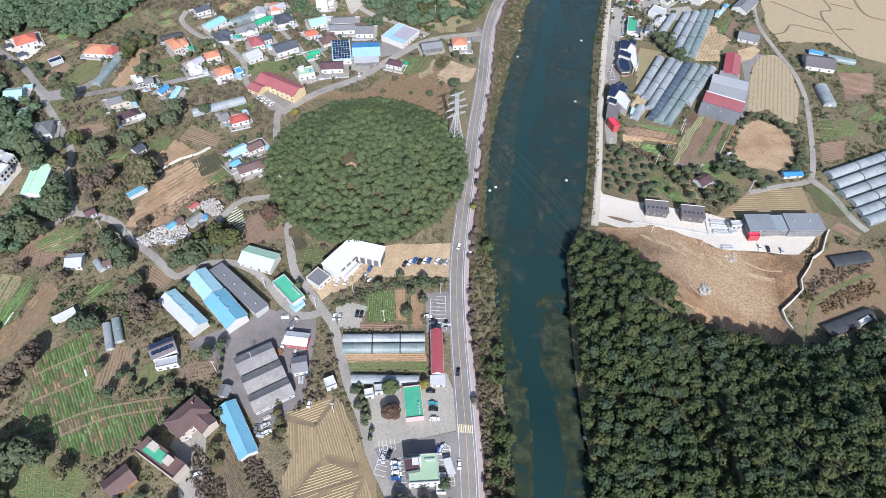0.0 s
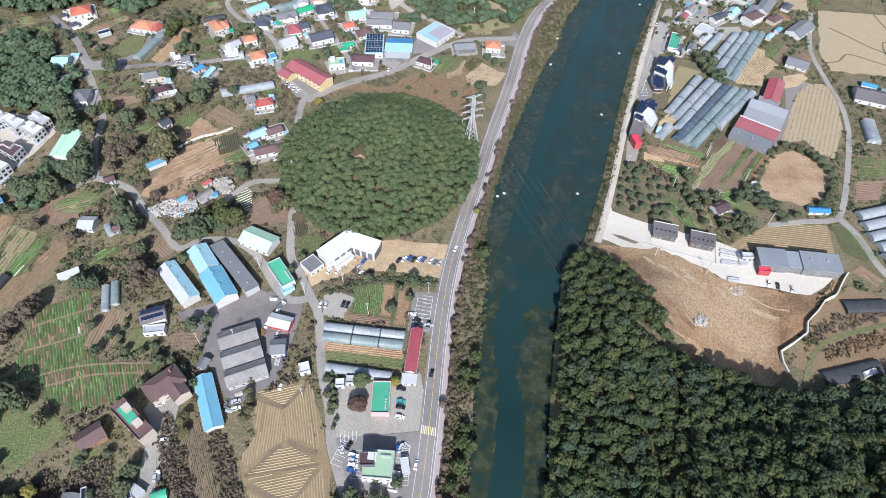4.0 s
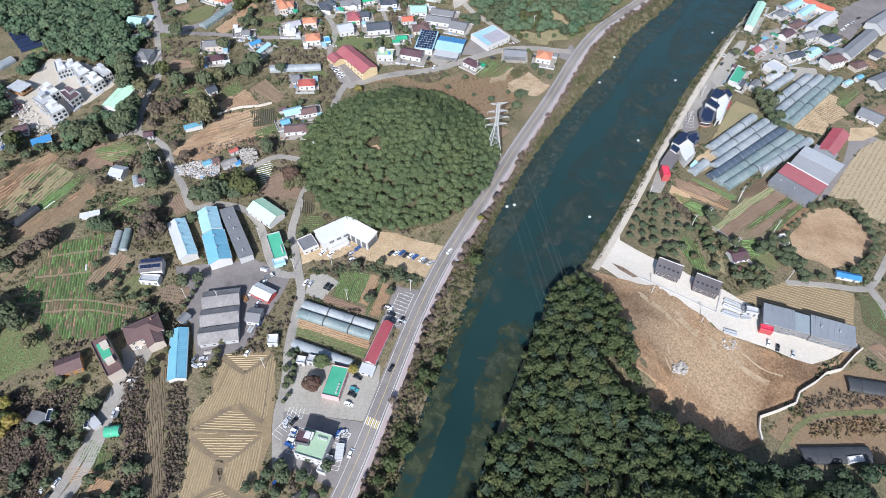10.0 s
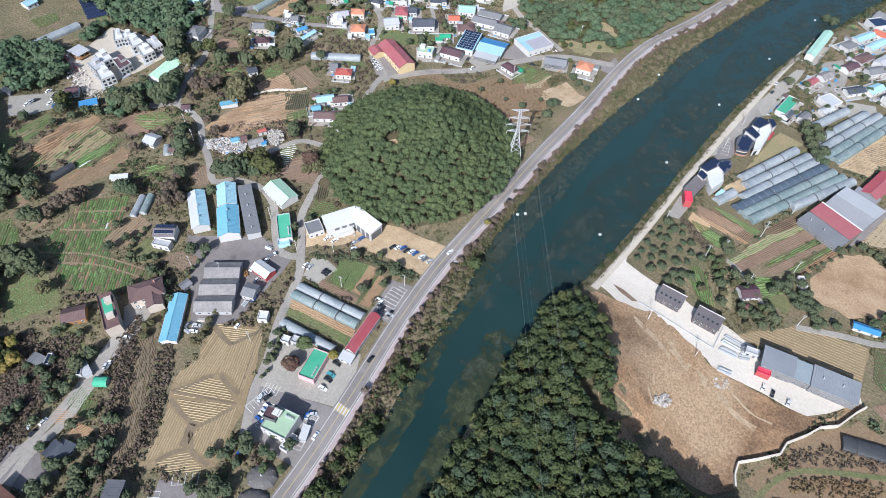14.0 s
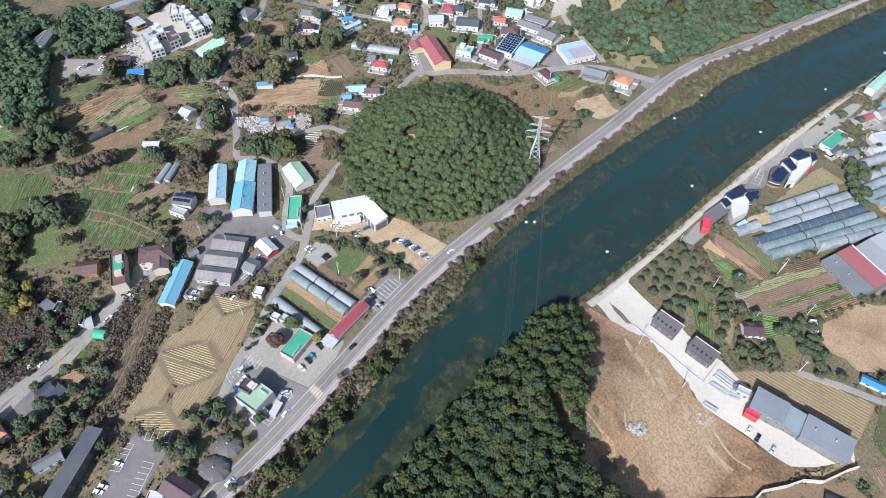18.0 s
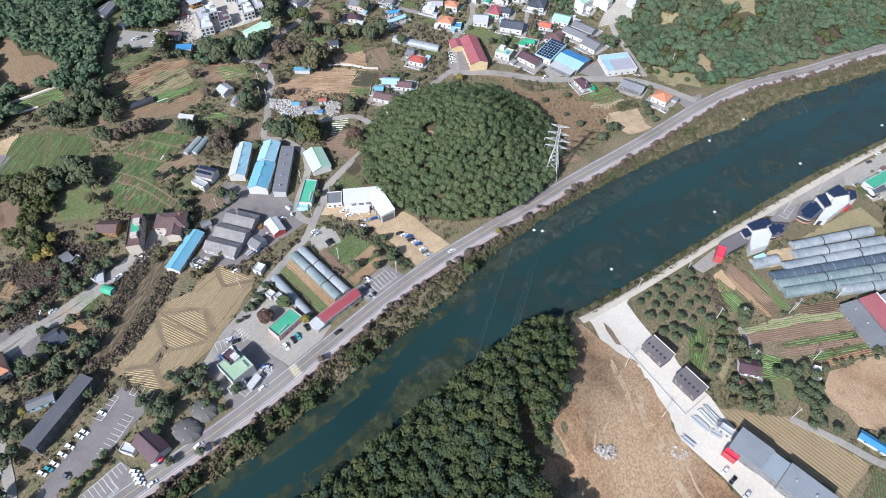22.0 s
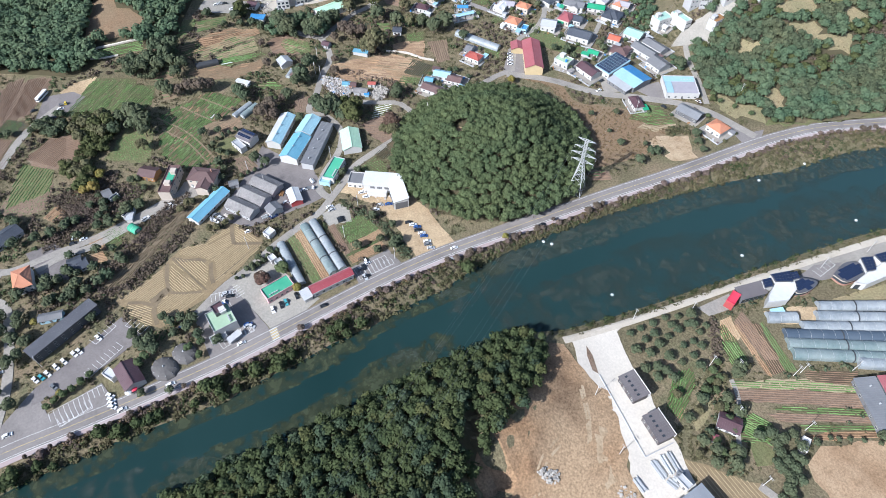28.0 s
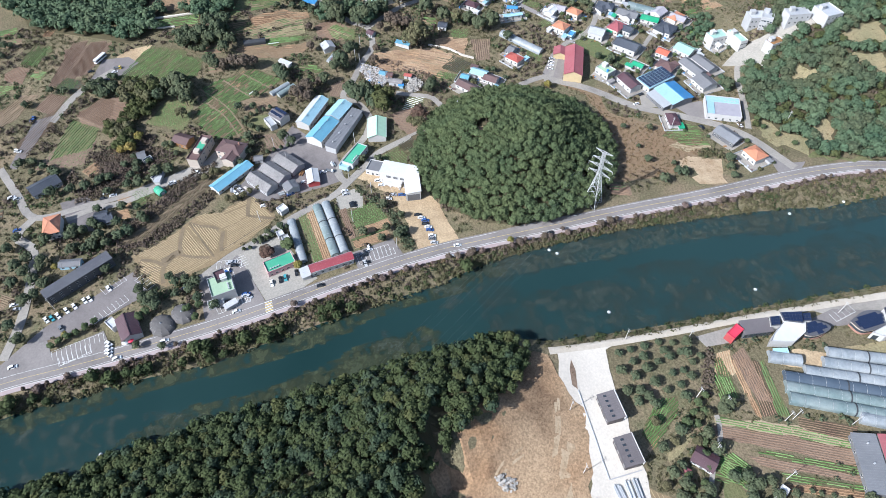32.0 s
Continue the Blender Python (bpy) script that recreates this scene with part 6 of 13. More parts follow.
def villa(quad, roof, bare):
    """A flat-roofed white villa: two storeys, a set-back stair block, terraces and wide windows on its sunny sides."""
    p = np.array(quad)
    ctr = p.mean(0)
    root = thing("villa", "unfinished concrete villa shell without windows" if bare else "white cube-shaped modern villa with a flat roof", "house", "white villas", at=(float(ctr[0]), float(ctr[1])))
    BLOCK.append(ctr + (p - ctr) * 1.15)
    q = p - ctr
    H, wall = 5.8, "wall_grey" if bare else "wall_white"
    block(root, "wall", q, -2.5, H, wall)
    block(root, "roof", q * 0.94, H, H + 0.06, roof)
    rim = Geo()
    for a, b in zip(q, np.roll(q, -1, 0)):
        rim.bar((*a, H + 0.35), (*b, H + 0.35), 0.2, 0.7)
    part("parapet", rim.mesh("parapet", M[wall]), root)
    back = q[np.argmax(q[:, 1])] * 0.42
    block(root, "stair_block", q * 0.42 + back, H, H + 2.3, wall)
    block(root, "stair_roof", q * 0.46 + back, H + 2.3, H + 2.45, roof)
    block(root, "terrace", q * 0.7 + q[np.argmin(q[:, 1])] * 0.62, -2.5, 0.5, "roof_light")
    for a, b in zip(q, np.roll(q, -1, 0)):
        d = b - a
        n = np.array((d[1], -d[0])) / np.linalg.norm(d)
        n = n if n @ (a + b) > 0 else -n
        if n[1] < 0.2:
            for k in range(3):
                for st in range(2):
                    m = a + d * (k + 0.5) / 3 + n * 0.02
                    part("window", Geo().box(m[0], m[1], 0.7 + st * 2.8, np.linalg.norm(d) * 0.2, 0.12, 1.6, math.atan2(d[1], d[0])).mesh("window", M["glass"]), root)


for quad, roof, bare in [([(-303.5, 104.7), (-302.6, 112.3), (-290.6, 109.3), (-291.4, 100.8)], 'roof_white', False), ([(-299.1, 95.3), (-297.8, 103.1), (-287.7, 101.8), (-287.6, 92.7)], 'roof_light', False), ([(-289.1, 94.1), (-285.7, 100.6), (-273.6, 97.7), (-275.9, 88.6)], 'roof_white', False), ([(-290.6, 109.3), (-286.7, 115.0), (-275.6, 113.3), (-276.0, 104.1)], 'roof_maroon', False), ([(-304.7, 133.1), (-301.6, 137.6), (-289.2, 135.0), (-290.3, 126.0)], 'roof_white', False), ([(-289.1, 129.0), (-285.0, 134.9), (-274.7, 132.4), (-275.9, 123.5)], 'roof_white', False), ([(-289.8, 138.3), (-288.0, 144.2), (-276.2, 141.0), (-277.7, 134.9)], 'roof_light', False), ([(-318.6, 132.5), (-314.5, 135.7), (-305.0, 130.0), (-307.6, 124.3)], 'roof_white', True), ([(-312.4, 134.3), (-307.5, 139.2), (-301.4, 135.2), (-304.1, 129.4)], 'roof_white', True)]:
    villa(quad, roof, bare)
frame_ = thing("scaffold", "unfinished villa frame of concrete posts and timber decks", "building frame", at=(-319.2, 102.8))
for i in range(4):
    for j in range(3):
        part("post", Geo().box(i * 3.6 - 5.4, j * 4.0 - 4.0, -1.0, 0.35, 0.35, 6.2).mesh("post", M["wall_grey"]), frame_)
for z_ in (1.6, 4.4):
    part("deck", Geo().box(0, 0, z_, 12.5, 10.0, 0.25).mesh("deck", M["wood" if z_ < 3 else "roof_light"]), frame_)

# east bank: greenhouses and halls
tunnel(138.3, 339.2, 154.1, 370.4, 6.2, 3.6, 'film')
tunnel(140.6, 319.5, 166.3, 374.3, 6.2, 3.6, 'film')
tunnel(146.3, 314.7, 174.2, 376.9, 6.2, 3.6, 'film')
tunnel(152.2, 311.5, 181.2, 379.4, 6.2, 3.6, 'film_green')
tunnel(158.6, 311.3, 186.9, 380, 6.2, 3.6, 'film_green')
tunnel(111.8, 260.8, 134.4, 307.5, 6.2, 3.6, 'film')
tunnel(115.8, 255.3, 142.7, 306, 6.2, 3.6, 'film')
tunnel(117, 243.8, 147.8, 303.5, 6.2, 3.6, 'film')
tunnel(116.6, 232.6, 153.9, 301.9, 6.4, 3.6, 'film_blue')
tunnel(121.2, 230, 159.8, 299.6, 6.2, 3.6, 'film_green')
tunnel(126.7, 228.1, 165.8, 298, 6.2, 3.6, 'film_green')
tunnel(144.4, 252.8, 171.7, 297.8, 6.2, 3.6, 'film')
tunnel(105, 232.2, 111.8, 245.9, 6.2, 3.6, 'film')
tunnel(222, 186.2, 280.1, 216.2, 7, 3.6, 'film')
tunnel(223.5, 177.7, 275.6, 204.8, 7, 3.6, 'film')
tunnel(224.9, 169.4, 275.4, 195.1, 7, 3.6, 'film')
tunnel(228.7, 162.5, 275.2, 185.8, 7, 3.6, 'film')
tunnel(230, 154.6, 275.2, 177.3, 7, 3.6, 'film')
tunnel(232, 147.9, 275.2, 169, 7, 3.6, 'film')
tunnel(264.2, 322.2, 283.7, 316.5, 6, 3.2, 'film_green')
tunnel(246.8, 281.5, 246.8, 260.2, 9, 4.5, 'film', label='wide white greenhouse tunnel')
tunnel(200.9, 114.6, 224.3, 120.7, 8, 2.5, 'film_black', label='livestock shed under black shade net', group='')
tunnel(182.9, 67.3, 211.5, 80.9, 8, 2.5, 'film_black', label='livestock shed under black shade net', group='')
building('gable', 185.7, 299.3, -107, 27.5, 10.6, 4.4, 'roof_school', 'wall_slate', 'hall with a red metal roof', name='hall', category='hall', roof2='roof_red', per=3)
building('gable', 208.8, 342.6, -18.3, 15.2, 11.9, 3, 'roof_grey', 'wall_white', 'long farm building with a grey roof', name='barn', category='barn', per=3)
building('shed', 251.7, 307.2, -8.7, 17.0, 6.4, 2.8, 'roof_light', 'wall_white', 'pale open lean-to along the farm hall', name='barn', category='barn', per=2, rise=0.5)
building('gable', 254, 311.4, -8.7, 20.6, 16.3, 3.7, 'roof_warm', 'wall_white', 'farm hall with a brown-grey roof', name='barn', category='barn', per=3)
building('gable', 256.9, 326.2, -15.4, 9.9, 4.4, 2.6, 'roof_deep_blue', 'wall_white', 'lean-to with a blue roof', name='barn', category='barn', per=0)
for wx, wy, wlab in ((106.8, 144.9, "dark modern warehouse with a white back wall"), (127.8, 142.9, "dark modern warehouse with a rusty red end wall")):
    hall = building("shed", wx, wy, -3.0, 12.9, 7.6, 4.9, "roof_warm", "wall_umber", wlab, name="warehouse", category="warehouse", per=4, rise=1.1, sides=(0,))
    part("parapet", Geo().box(0, 4.25, 3.0, 13.9, 0.25, 3.4).mesh("parapet", M["wall_white"]), hall, "white back wall rising over the roof")
    part("gutter", Geo().bar((-6.9, -4.3, 4.75), (6.9, -4.3, 4.75), 0.18).mesh("gutter", M["roof_dark"]), hall)
    for k in range(5):
        part("roof_window", Geo().box(-5.0 + k * 2.5, -1.2, 5.62, 1.0, 1.3, 0.12).mesh("roof_window", M["glass"]), hall)
    if wx > 120:
        part("end_panel", Geo().box(-6.52, -1.0, 0.2, 0.12, 5.0, 4.6).mesh("end_panel", M["roof_school"]), hall, "rusty red end cladding")
building("shed", 164.8, 136.9, 6.0, 14.6, 11.6, 6.2, "roof_steel", "wall_slate", "grey factory hall with a red front", name="factory", category="factory", per=4, rise=0.5, sides=(0,))
building("shed", 176.4, 138.2, 5.0, 8.4, 10.8, 5.6, "roof_steel_light", "wall_slate", "low grey link building with plain plastered walls", name="factory", category="factory", per=2, rise=0.4, sides=(0,))
building("shed", 190.9, 139.4, 5.0, 20.6, 12.0, 6.2, "roof_steel", "wall_slate", "long grey factory hall with plain plastered walls", name="factory", category="factory", per=6, rise=0.5, sides=(0,), extra="vents")
building("flat", 160.6, 129.0, 6.0, 6.2, 3.0, 3.6, "roof_hotred", "wall_red", "bright red entrance block of the grey factory", name="porch", category="porch", roof2="roof_hotred", per=0)
building("shed", 164.3, 241.4, -23.5, 26.2, 9.6, 3.4, "roof_grey", "wall_slate", "low nursery wing with a dark ribbed roof", name="nursery_hall", category="hall", per=5, rise=1.1, sides=(0,), extra="vents")
red = building("shed", 168.7, 251.4, -23.5, 26.2, 9.8, 4.9, "roof_school", "wall_slate", "nursery hall with a sloping red metal roof", name="nursery_hall", category="hall", per=0, rise=1.5)
part("ridge_cap", Geo().bar((-13.6, 5.3, 6.5), (13.6, 5.3, 6.5), 0.7, 0.35).mesh("ridge_cap", M["roof_white"]), red, "white metal ridge flashing")
building("gable", 176.2, 269.4, -20.0, 24.6, 25.4, 4.9, "roof_light", "wall_slate", "large nursery hall with a broad pale grey ribbed roof", name="nursery_hall", category="hall", per=3, rise=1.5, roof2="roof_mid")
building("shed", 180.6, 285.2, -17.0, 13.5, 7.0, 4.2, "roof_mid", "wall_slate", "grey link roof between the nursery halls", name="nursery_hall", category="hall", per=0, rise=0.4)
building('gable', 140.7, 173.9, 38, 9.6, 7.8, 3, 'roof_maroon', 'wall_white', 'cottage with a dark red-brown roof', per=3)
building('gable', 142.6, 162.8, 44.2, 4.2, 2.9, 2.6, 'roof_school', 'wall_white', 'shack with a rusty red roof', name='hut', category='hut', per=1)
building('gable', 198.8, 185, 9.6, 12.3, 4.1, 2.6, 'roof_deep_blue', 'wall_white', 'long hut with a bright blue roof', name='hut', category='hut', per=2)
building('flat', 163.5, 196.8, 120.4, 7.1, 3.3, 3.2, 'roof_white', 'wall_white', 'white container hut with plain white walls', name='hut', category='hut', per=1)
building('flat', 152.6, 137.8, 9.2, 6.2, 3.5, 3.2, 'roof_light', 'wall_grey', 'grey site cabin with plain grey walls', name='site_cabin', category='hut', per=2)
# cafes on the east bank road
building("flat", 89.5, 222.2, 113.0, 8.2, 4.4, 5.0, "roof_hotred", "wall_red", "bright red cube at the end of a cafe", name="cafe_porch", category="cafe", roof2="roof_hotred", per=0)
glazed = building("shed", 89.8, 234.2, 80.0, 14.6, 7.2, 4.6, "roof_warm", "wall_dark", "dark grey cafe hall with a long glazed front", name="cafe", category="cafe", per=0, rise=0.5)
for k in range(6):
    part("window", Geo().box(-6.0 + k * 2.4, -3.64, 0.8, 2.1, 0.1, 2.6).mesh("window", M["glass"]), glazed)


def panels(root, quad, z0, z1, nx, ny):
    """Solar panels laid over a tilted four-cornered roof."""
    a, b, c, d = (np.array((*p, z)) for p, z in zip(quad, (z0, z0, z1, z1)))
    at = lambda u, v: a * (1 - u) * (1 - v) + b * u * (1 - v) + c * u * v + d * (1 - u) * v
    for i in range(nx):
        for j in range(ny):
            u0, u1, v0, v1 = (i + 0.04) / nx, (i + 0.96) / nx, (j + 0.04) / ny, (j + 0.96) / ny
            part("solar_panel", Geo().slab([at(u0, v0), at(u1, v0), at(u1, v1), at(u0, v1)], 0.06).mesh("solar_panel", M["solar"]), root)


def cafe(label, terrace, H, pods, bow, doors):
    """A white terrace block, raised pods roofed with solar panels, and a bowed wing."""
    ctr = np.mean(terrace, 0)
    root = thing("cafe", label, "cafe", at=(float(ctr[0]), float(ctr[1])))
    loc = lambda pts: [(x - ctr[0], y - ctr[1]) for x, y in pts]
    BLOCK.append(np.array(terrace))
    t = loc(terrace)
    block(root, "wall", t, -0.5, H, "wall_white")
    block(root, "roof", [(x * 0.93, y * 0.93) for x, y in t], H, H + 0.08, "roof_white")
    rim = Geo()
    for p, q in zip(t, t[1:] + t[:1]):
        rim.bar((*p, H + 0.4), (*q, H + 0.4), 0.18, 0.8)
    part("parapet", rim.mesh("parapet", M["wall_white"]), root)
    for quad, h, nx, ny in pods:
        BLOCK.append(np.array(quad))
        q = np.array(loc(quad))
        block(root, "pod", q, -0.5, h - 0.6, "wall_white")
        big = q.mean(0) + (q - q.mean(0)) * 1.08
        block(root, "pod_roof", big, h - 0.6, h - 0.35, "roof_dark")
        panels(root, q, h, h + 0.25, nx, ny)
    BLOCK.append(np.array(bow))
    w = glide(loc(bow) + loc(bow)[:1], 1.2)[:-1]
    block(root, "bowed_wall", w, -0.5, 1.2, "wall_brick", "curved brick wall")
    block(root, "window_band", w.mean(0) + (w - w.mean(0)) * 0.97, 1.2, 3.1, "glass", "curved band of windows")
    block(root, "bowed_wall", w, 3.1, H - 0.6, "wall_cream")
    block(root, "bowed_roof", w.mean(0) + (w - w.mean(0)) * 1.07, H - 0.6, H - 0.2, "roof_dark")
    lo, hi = w.min(0), w.max(0)
    for x in np.arange(lo[0] + 0.9, hi[0], 1.75):
        for y in np.arange(lo[1] + 0.6, hi[1], 1.15):
            c = np.array([(x - 0.9, y - 0.55), (x + 0.9, y - 0.55), (x + 0.9, y + 0.55), (x - 0.9, y + 0.55)])
            if inside(w, c[:, 0], c[:, 1]).all():
                part("solar_panel", Geo().slab([(*p, H - 0.05) for p in c * 1.0], 0.05).mesh("solar_panel", M["solar"]), root, m=pose(0, 0, 0.05))
    for (x, y), rot_, wide in doors:
        part("glass_front", Geo().box(x - ctr[0], y - ctr[1], 0.3, wide, 0.14, H - 1.2, radians(rot_)).mesh("glass_front", M["glass"]), root)
    return root


cafe("white cafe with a roof terrace and solar pods", [(91.1, 250.0), (95.7, 258.7), (100.4, 255.2), (103.5, 246.5), (99.7, 235.5), (96.6, 239.5)], 4.8,
     [([(87.9, 243.1), (92.4, 240.6), (93.5, 245.0), (89.0, 247.5)], 6.6, 3, 4), ([(87.6, 249.3), (92.2, 248.2), (96.0, 256.0), (90.4, 259.4)], 7.2, 3, 6), ([(90.9, 259.5), (94.9, 257.7), (96.0, 261.6), (91.9, 263.7)], 6.4, 3, 3)],
     [(94.4, 259.9), (96.6, 265.5), (101.3, 269.3), (103.4, 262.5), (101.1, 255.2)], [((94.2, 244.6), 117.0, 9.0)])
cafe("white cafe with staggered solar roofs and a bowed brick wing", [(109.3, 296.6), (108.2, 311.7), (112.1, 320.9), (115.8, 313.3), (114.5, 291.0), (110.6, 286.5)], 4.8,
     [([(101.0, 301.3), (108.8, 297.1), (110.1, 302.0), (103.3, 307.2)], 7.0, 5, 3), ([(103.0, 309.6), (107.9, 308.9), (112.2, 318.1), (104.7, 320.3)], 7.2, 3, 6), ([(110.6, 323.3), (115.0, 315.6), (116.7, 319.8), (113.5, 324.6)], 6.0, 4, 2)],
     [(101.6, 282.0), (99.0, 292.5), (102.5, 299.5), (108.8, 296.0), (108.0, 284.5)], [((112.6, 288.7), 60.0, 4.0)])
building("flat", 116.0, 312.0, 75.0, 4.5, 2.6, 3.2, "roof_school", "wall_red", "small red annex behind the cafe", name="annex", category="cafe", per=0)
building("shed", 105.5, 238.6, 74.0, 6.5, 3.6, 2.6, "roof_pale_blue", "wall_white", "pale blue awning behind the cafe", name="awning", category="awning", per=0, rise=0.3)
# south-west: restaurants by the car parks
building('shed', -48.3, -95.5, -61.1, 36.9, 7.6, 5.6, 'roof_dark', 'wall_dark', 'very long two-storey restaurant with a dark grey roof', name='restaurant', category='restaurant', per=8, rise=1.0)
building('gable', -6.8, -69.3, 14.0, 14.2, 9.4, 4.2, 'roof_maroon', 'wall_white', 'restaurant with a dark red pitched roof', name='restaurant', category='restaurant', per=4, rise=2.2)
building('hip', -91.5, -112, 91.9, 8.8, 13.9, 5.6, 'roof_orange', 'wall_white', 'two-storey house with an orange tiled roof', per=3)
building('gable', -92.4, -85.8, 95.4, 6.7, 8.8, 2.6, 'roof_navy', 'wall_white', 'bungalow with a dark roof', per=3)
building('gable', -60.8, -101, 78.4, 11.3, 4.7, 3, 'roof_slate', 'wall_blue', 'low house with blue eaves', per=3)
building('gable', -130.4, -120.3, 118.4, 17.1, 10.6, 3, 'roof_navy', 'wall_white', 'dark-roofed house with a white annex', per=3)
building('flat', -12.2, -77.7, 124.2, 4.2, 6.9, 3, 'roof_white', 'wall_white', 'white awning tent with plain white walls', name='tent', category='tent', per=0)
# fields west of the river
field([(266.8, 304.9), (283.5, 303.1), (273.3, 268.9), (261.7, 270.1)], 'soil', 'bare brown plot beside the farm road', gap=1.6, width=0.8, height=0.15, mat_row='soil_ridge', angle=80.0, rows='ridge', rough=0.8)
field([(236.0, 496.0), (226.9, 483.2), (215.1, 451), (211.9, 439.9), (217.6, 428.8), (230, 428)], 'straw', 'harvested paddy above the halls', gap=1.4, width=0.6, height=0.06, mat_row='straw_row', angle=60.0, rows='ridge')
field([(-86.5, -1.4), (-63.7, 12.6), (-59.2, 9.6), (-46.7, -10.3), (-38.7, -25.6), (-28.3, -52.1), (-57.9, -70.7), (-62, -55.5), (-71.8, -39.9), (-77.3, -32.5), (-76.2, -18.4), (-81.1, -7.7)], 'stubble', 'harvested rice paddy of pale stubble', rough=0.6)
tagged(new("straw_rows", ridges([(-83.8, 1.5), (-62.1, 11.9), (-68.9, -2.6)], 26.6, 1.2, 0.72, 0.08, M["straw_row"], "straw_rows", np.random.default_rng(300), 0.21, wave=0.05, seg=34.0, skip=0.02)), "pale straw swaths lying in rows on the stubble", "straw", kind="stuff")
tagged(new("straw_rows", ridges([(-82.9, -2.0), (-68.9, -3.9), (-66.9, -7.1), (-62.4, -19.1), (-66.6, -23.7), (-74.4, -34.4), (-79.1, -30.2), (-76.2, -18.4), (-80.3, -8.3)], -76.0, 1.2, 0.72, 0.08, M["straw_row"], "straw_rows", np.random.default_rng(301), 0.21, wave=0.05, seg=34.0, skip=0.02)), "pale straw swaths lying in rows on the stubble", "straw", kind="stuff")
tagged(new("straw_rows", ridges([(-68.1, -3.4), (-60.5, 11.6), (-55.9, 5.4), (-43.9, -19.9), (-60.5, -17.2), (-62.0, -18.9), (-66.7, -7.0)], -64.3, 1.2, 0.72, 0.08, M["straw_row"], "straw_rows", np.random.default_rng(302), 0.21, wave=0.05, seg=34.0, skip=0.02)), "pale straw swaths lying in rows on the stubble", "straw", kind="stuff")
tagged(new("straw_rows", ridges([(-72.9, -35.7), (-63.5, -21.7), (-59.4, -19.5), (-46.9, -21.9), (-44.5, -24.3), (-63.6, -32.4)], 22.9, 1.2, 0.72, 0.08, M["straw_row"], "straw_rows", np.random.default_rng(303), 0.21, wave=0.05, seg=34.0, skip=0.02)), "pale straw swaths lying in rows on the stubble", "straw", kind="stuff")
tagged(new("straw_rows", ridges([(-72.2, -37.5), (-43.4, -25.4), (-46.3, -35.7), (-50.8, -42.0), (-59.7, -41.8)], 24.5, 1.2, 0.72, 0.08, M["straw_row"], "straw_rows", np.random.default_rng(304), 0.21, wave=0.05, seg=34.0, skip=0.02)), "pale straw swaths lying in rows on the stubble", "straw", kind="stuff")
tagged(new("straw_rows", ridges([(-69.2, -42.5), (-55.5, -44.5), (-49.1, -53.1), (-50.6, -56.7), (-57.4, -68.8), (-60.1, -66.6), (-61.3, -57.0)], -67.8, 1.2, 0.72, 0.08, M["straw_row"], "straw_rows", np.random.default_rng(305), 0.21, wave=0.05, seg=34.0, skip=0.02)), "pale straw swaths lying in rows on the stubble", "straw", kind="stuff")
tagged(new("straw_rows", ridges([(-49.0, -42.4), (-42.8, -27.2), (-42.0, -25.6), (-32.8, -47.5), (-31.8, -51.9), (-43.6, -52.0), (-48.8, -45.5)], -67.2, 1.2, 0.72, 0.08, M["straw_row"], "straw_rows", np.random.default_rng(306), 0.21, wave=0.05, seg=34.0, skip=0.02)), "pale straw swaths lying in rows on the stubble", "straw", kind="stuff")
tagged(new("straw_rows", ridges([(-52.8, -64.3), (-45.2, -52.8), (-33.3, -53.8), (-32.5, -56.8), (-46.9, -66.3)], 41.8, 1.2, 0.72, 0.08, M["straw_row"], "straw_rows", np.random.default_rng(307), 0.21, wave=0.05, seg=34.0, skip=0.02)), "pale straw swaths lying in rows on the stubble", "straw", kind="stuff")
for pts, wide in [([(-83.7, -0.5), (-75.6, -2.5), (-68.5, -3.0)], 2.4), ([(-68.5, -3.0), (-65.1, 4.2), (-61.5, 12.0)], 1.8), ([(-73.1, -36.7), (-68.4, -30.4), (-66.2, -24.1), (-62.9, -20.4)], 2.2), ([(-60.8, -18.1), (-52.7, -19.9), (-46.0, -20.4)], 2.2), ([(-74.0, -37.1), (-63.2, -32.8), (-52.5, -28.6), (-43.1, -24.7)], 1.0), ([(-71.0, -40.3), (-63.3, -42.0), (-56.1, -42.8), (-51.3, -42.6)], 2.2), ([(-50.4, -42.3), (-46.7, -36.5), (-43.3, -27.3)], 1.8), ([(-52.9, -42.8), (-50.3, -48.6), (-48.9, -53.2)], 4.4), ([(-51.1, -46.0), (-43.2, -52.3), (-32.8, -52.6)], 2.2), ([(-45.4, -52.0), (-50.1, -57.1), (-53.4, -64.4)], 2.0), ([(-40.5, -62.4), (-46.3, -61.7), (-43.8, -52.9)], 1.2), ([(-38.1, -60.8), (-42.9, -59.7), (-41.6, -52.8)], 1.2), ([(-61.3, 9.1), (-56.8, -0.4), (-49.9, -13.2), (-46.8, -19.5)], 0.9)]:
    tagged(new("wheel_track", ribbon(glide(pts, 3.0), wide, 0.17, M["paddy_track"], "wheel_track", across=2, thick=0.05)), "muddy harvester track across the stubble", "track", kind="structure")
field([(-109.9, -25.3), (-104, -16.8), (-85.6, -41), (-68.6, -62.6), (-62.5, -76.9), (-71, -74.4), (-85.9, -55)], 'paddy_track', 'strip of dry brown stalks', gap=0.75, width=0.5, height=0.25, mat_row='dry_row', seg=4.0, skip=0.25, angle=-52.4, rows='ridge')
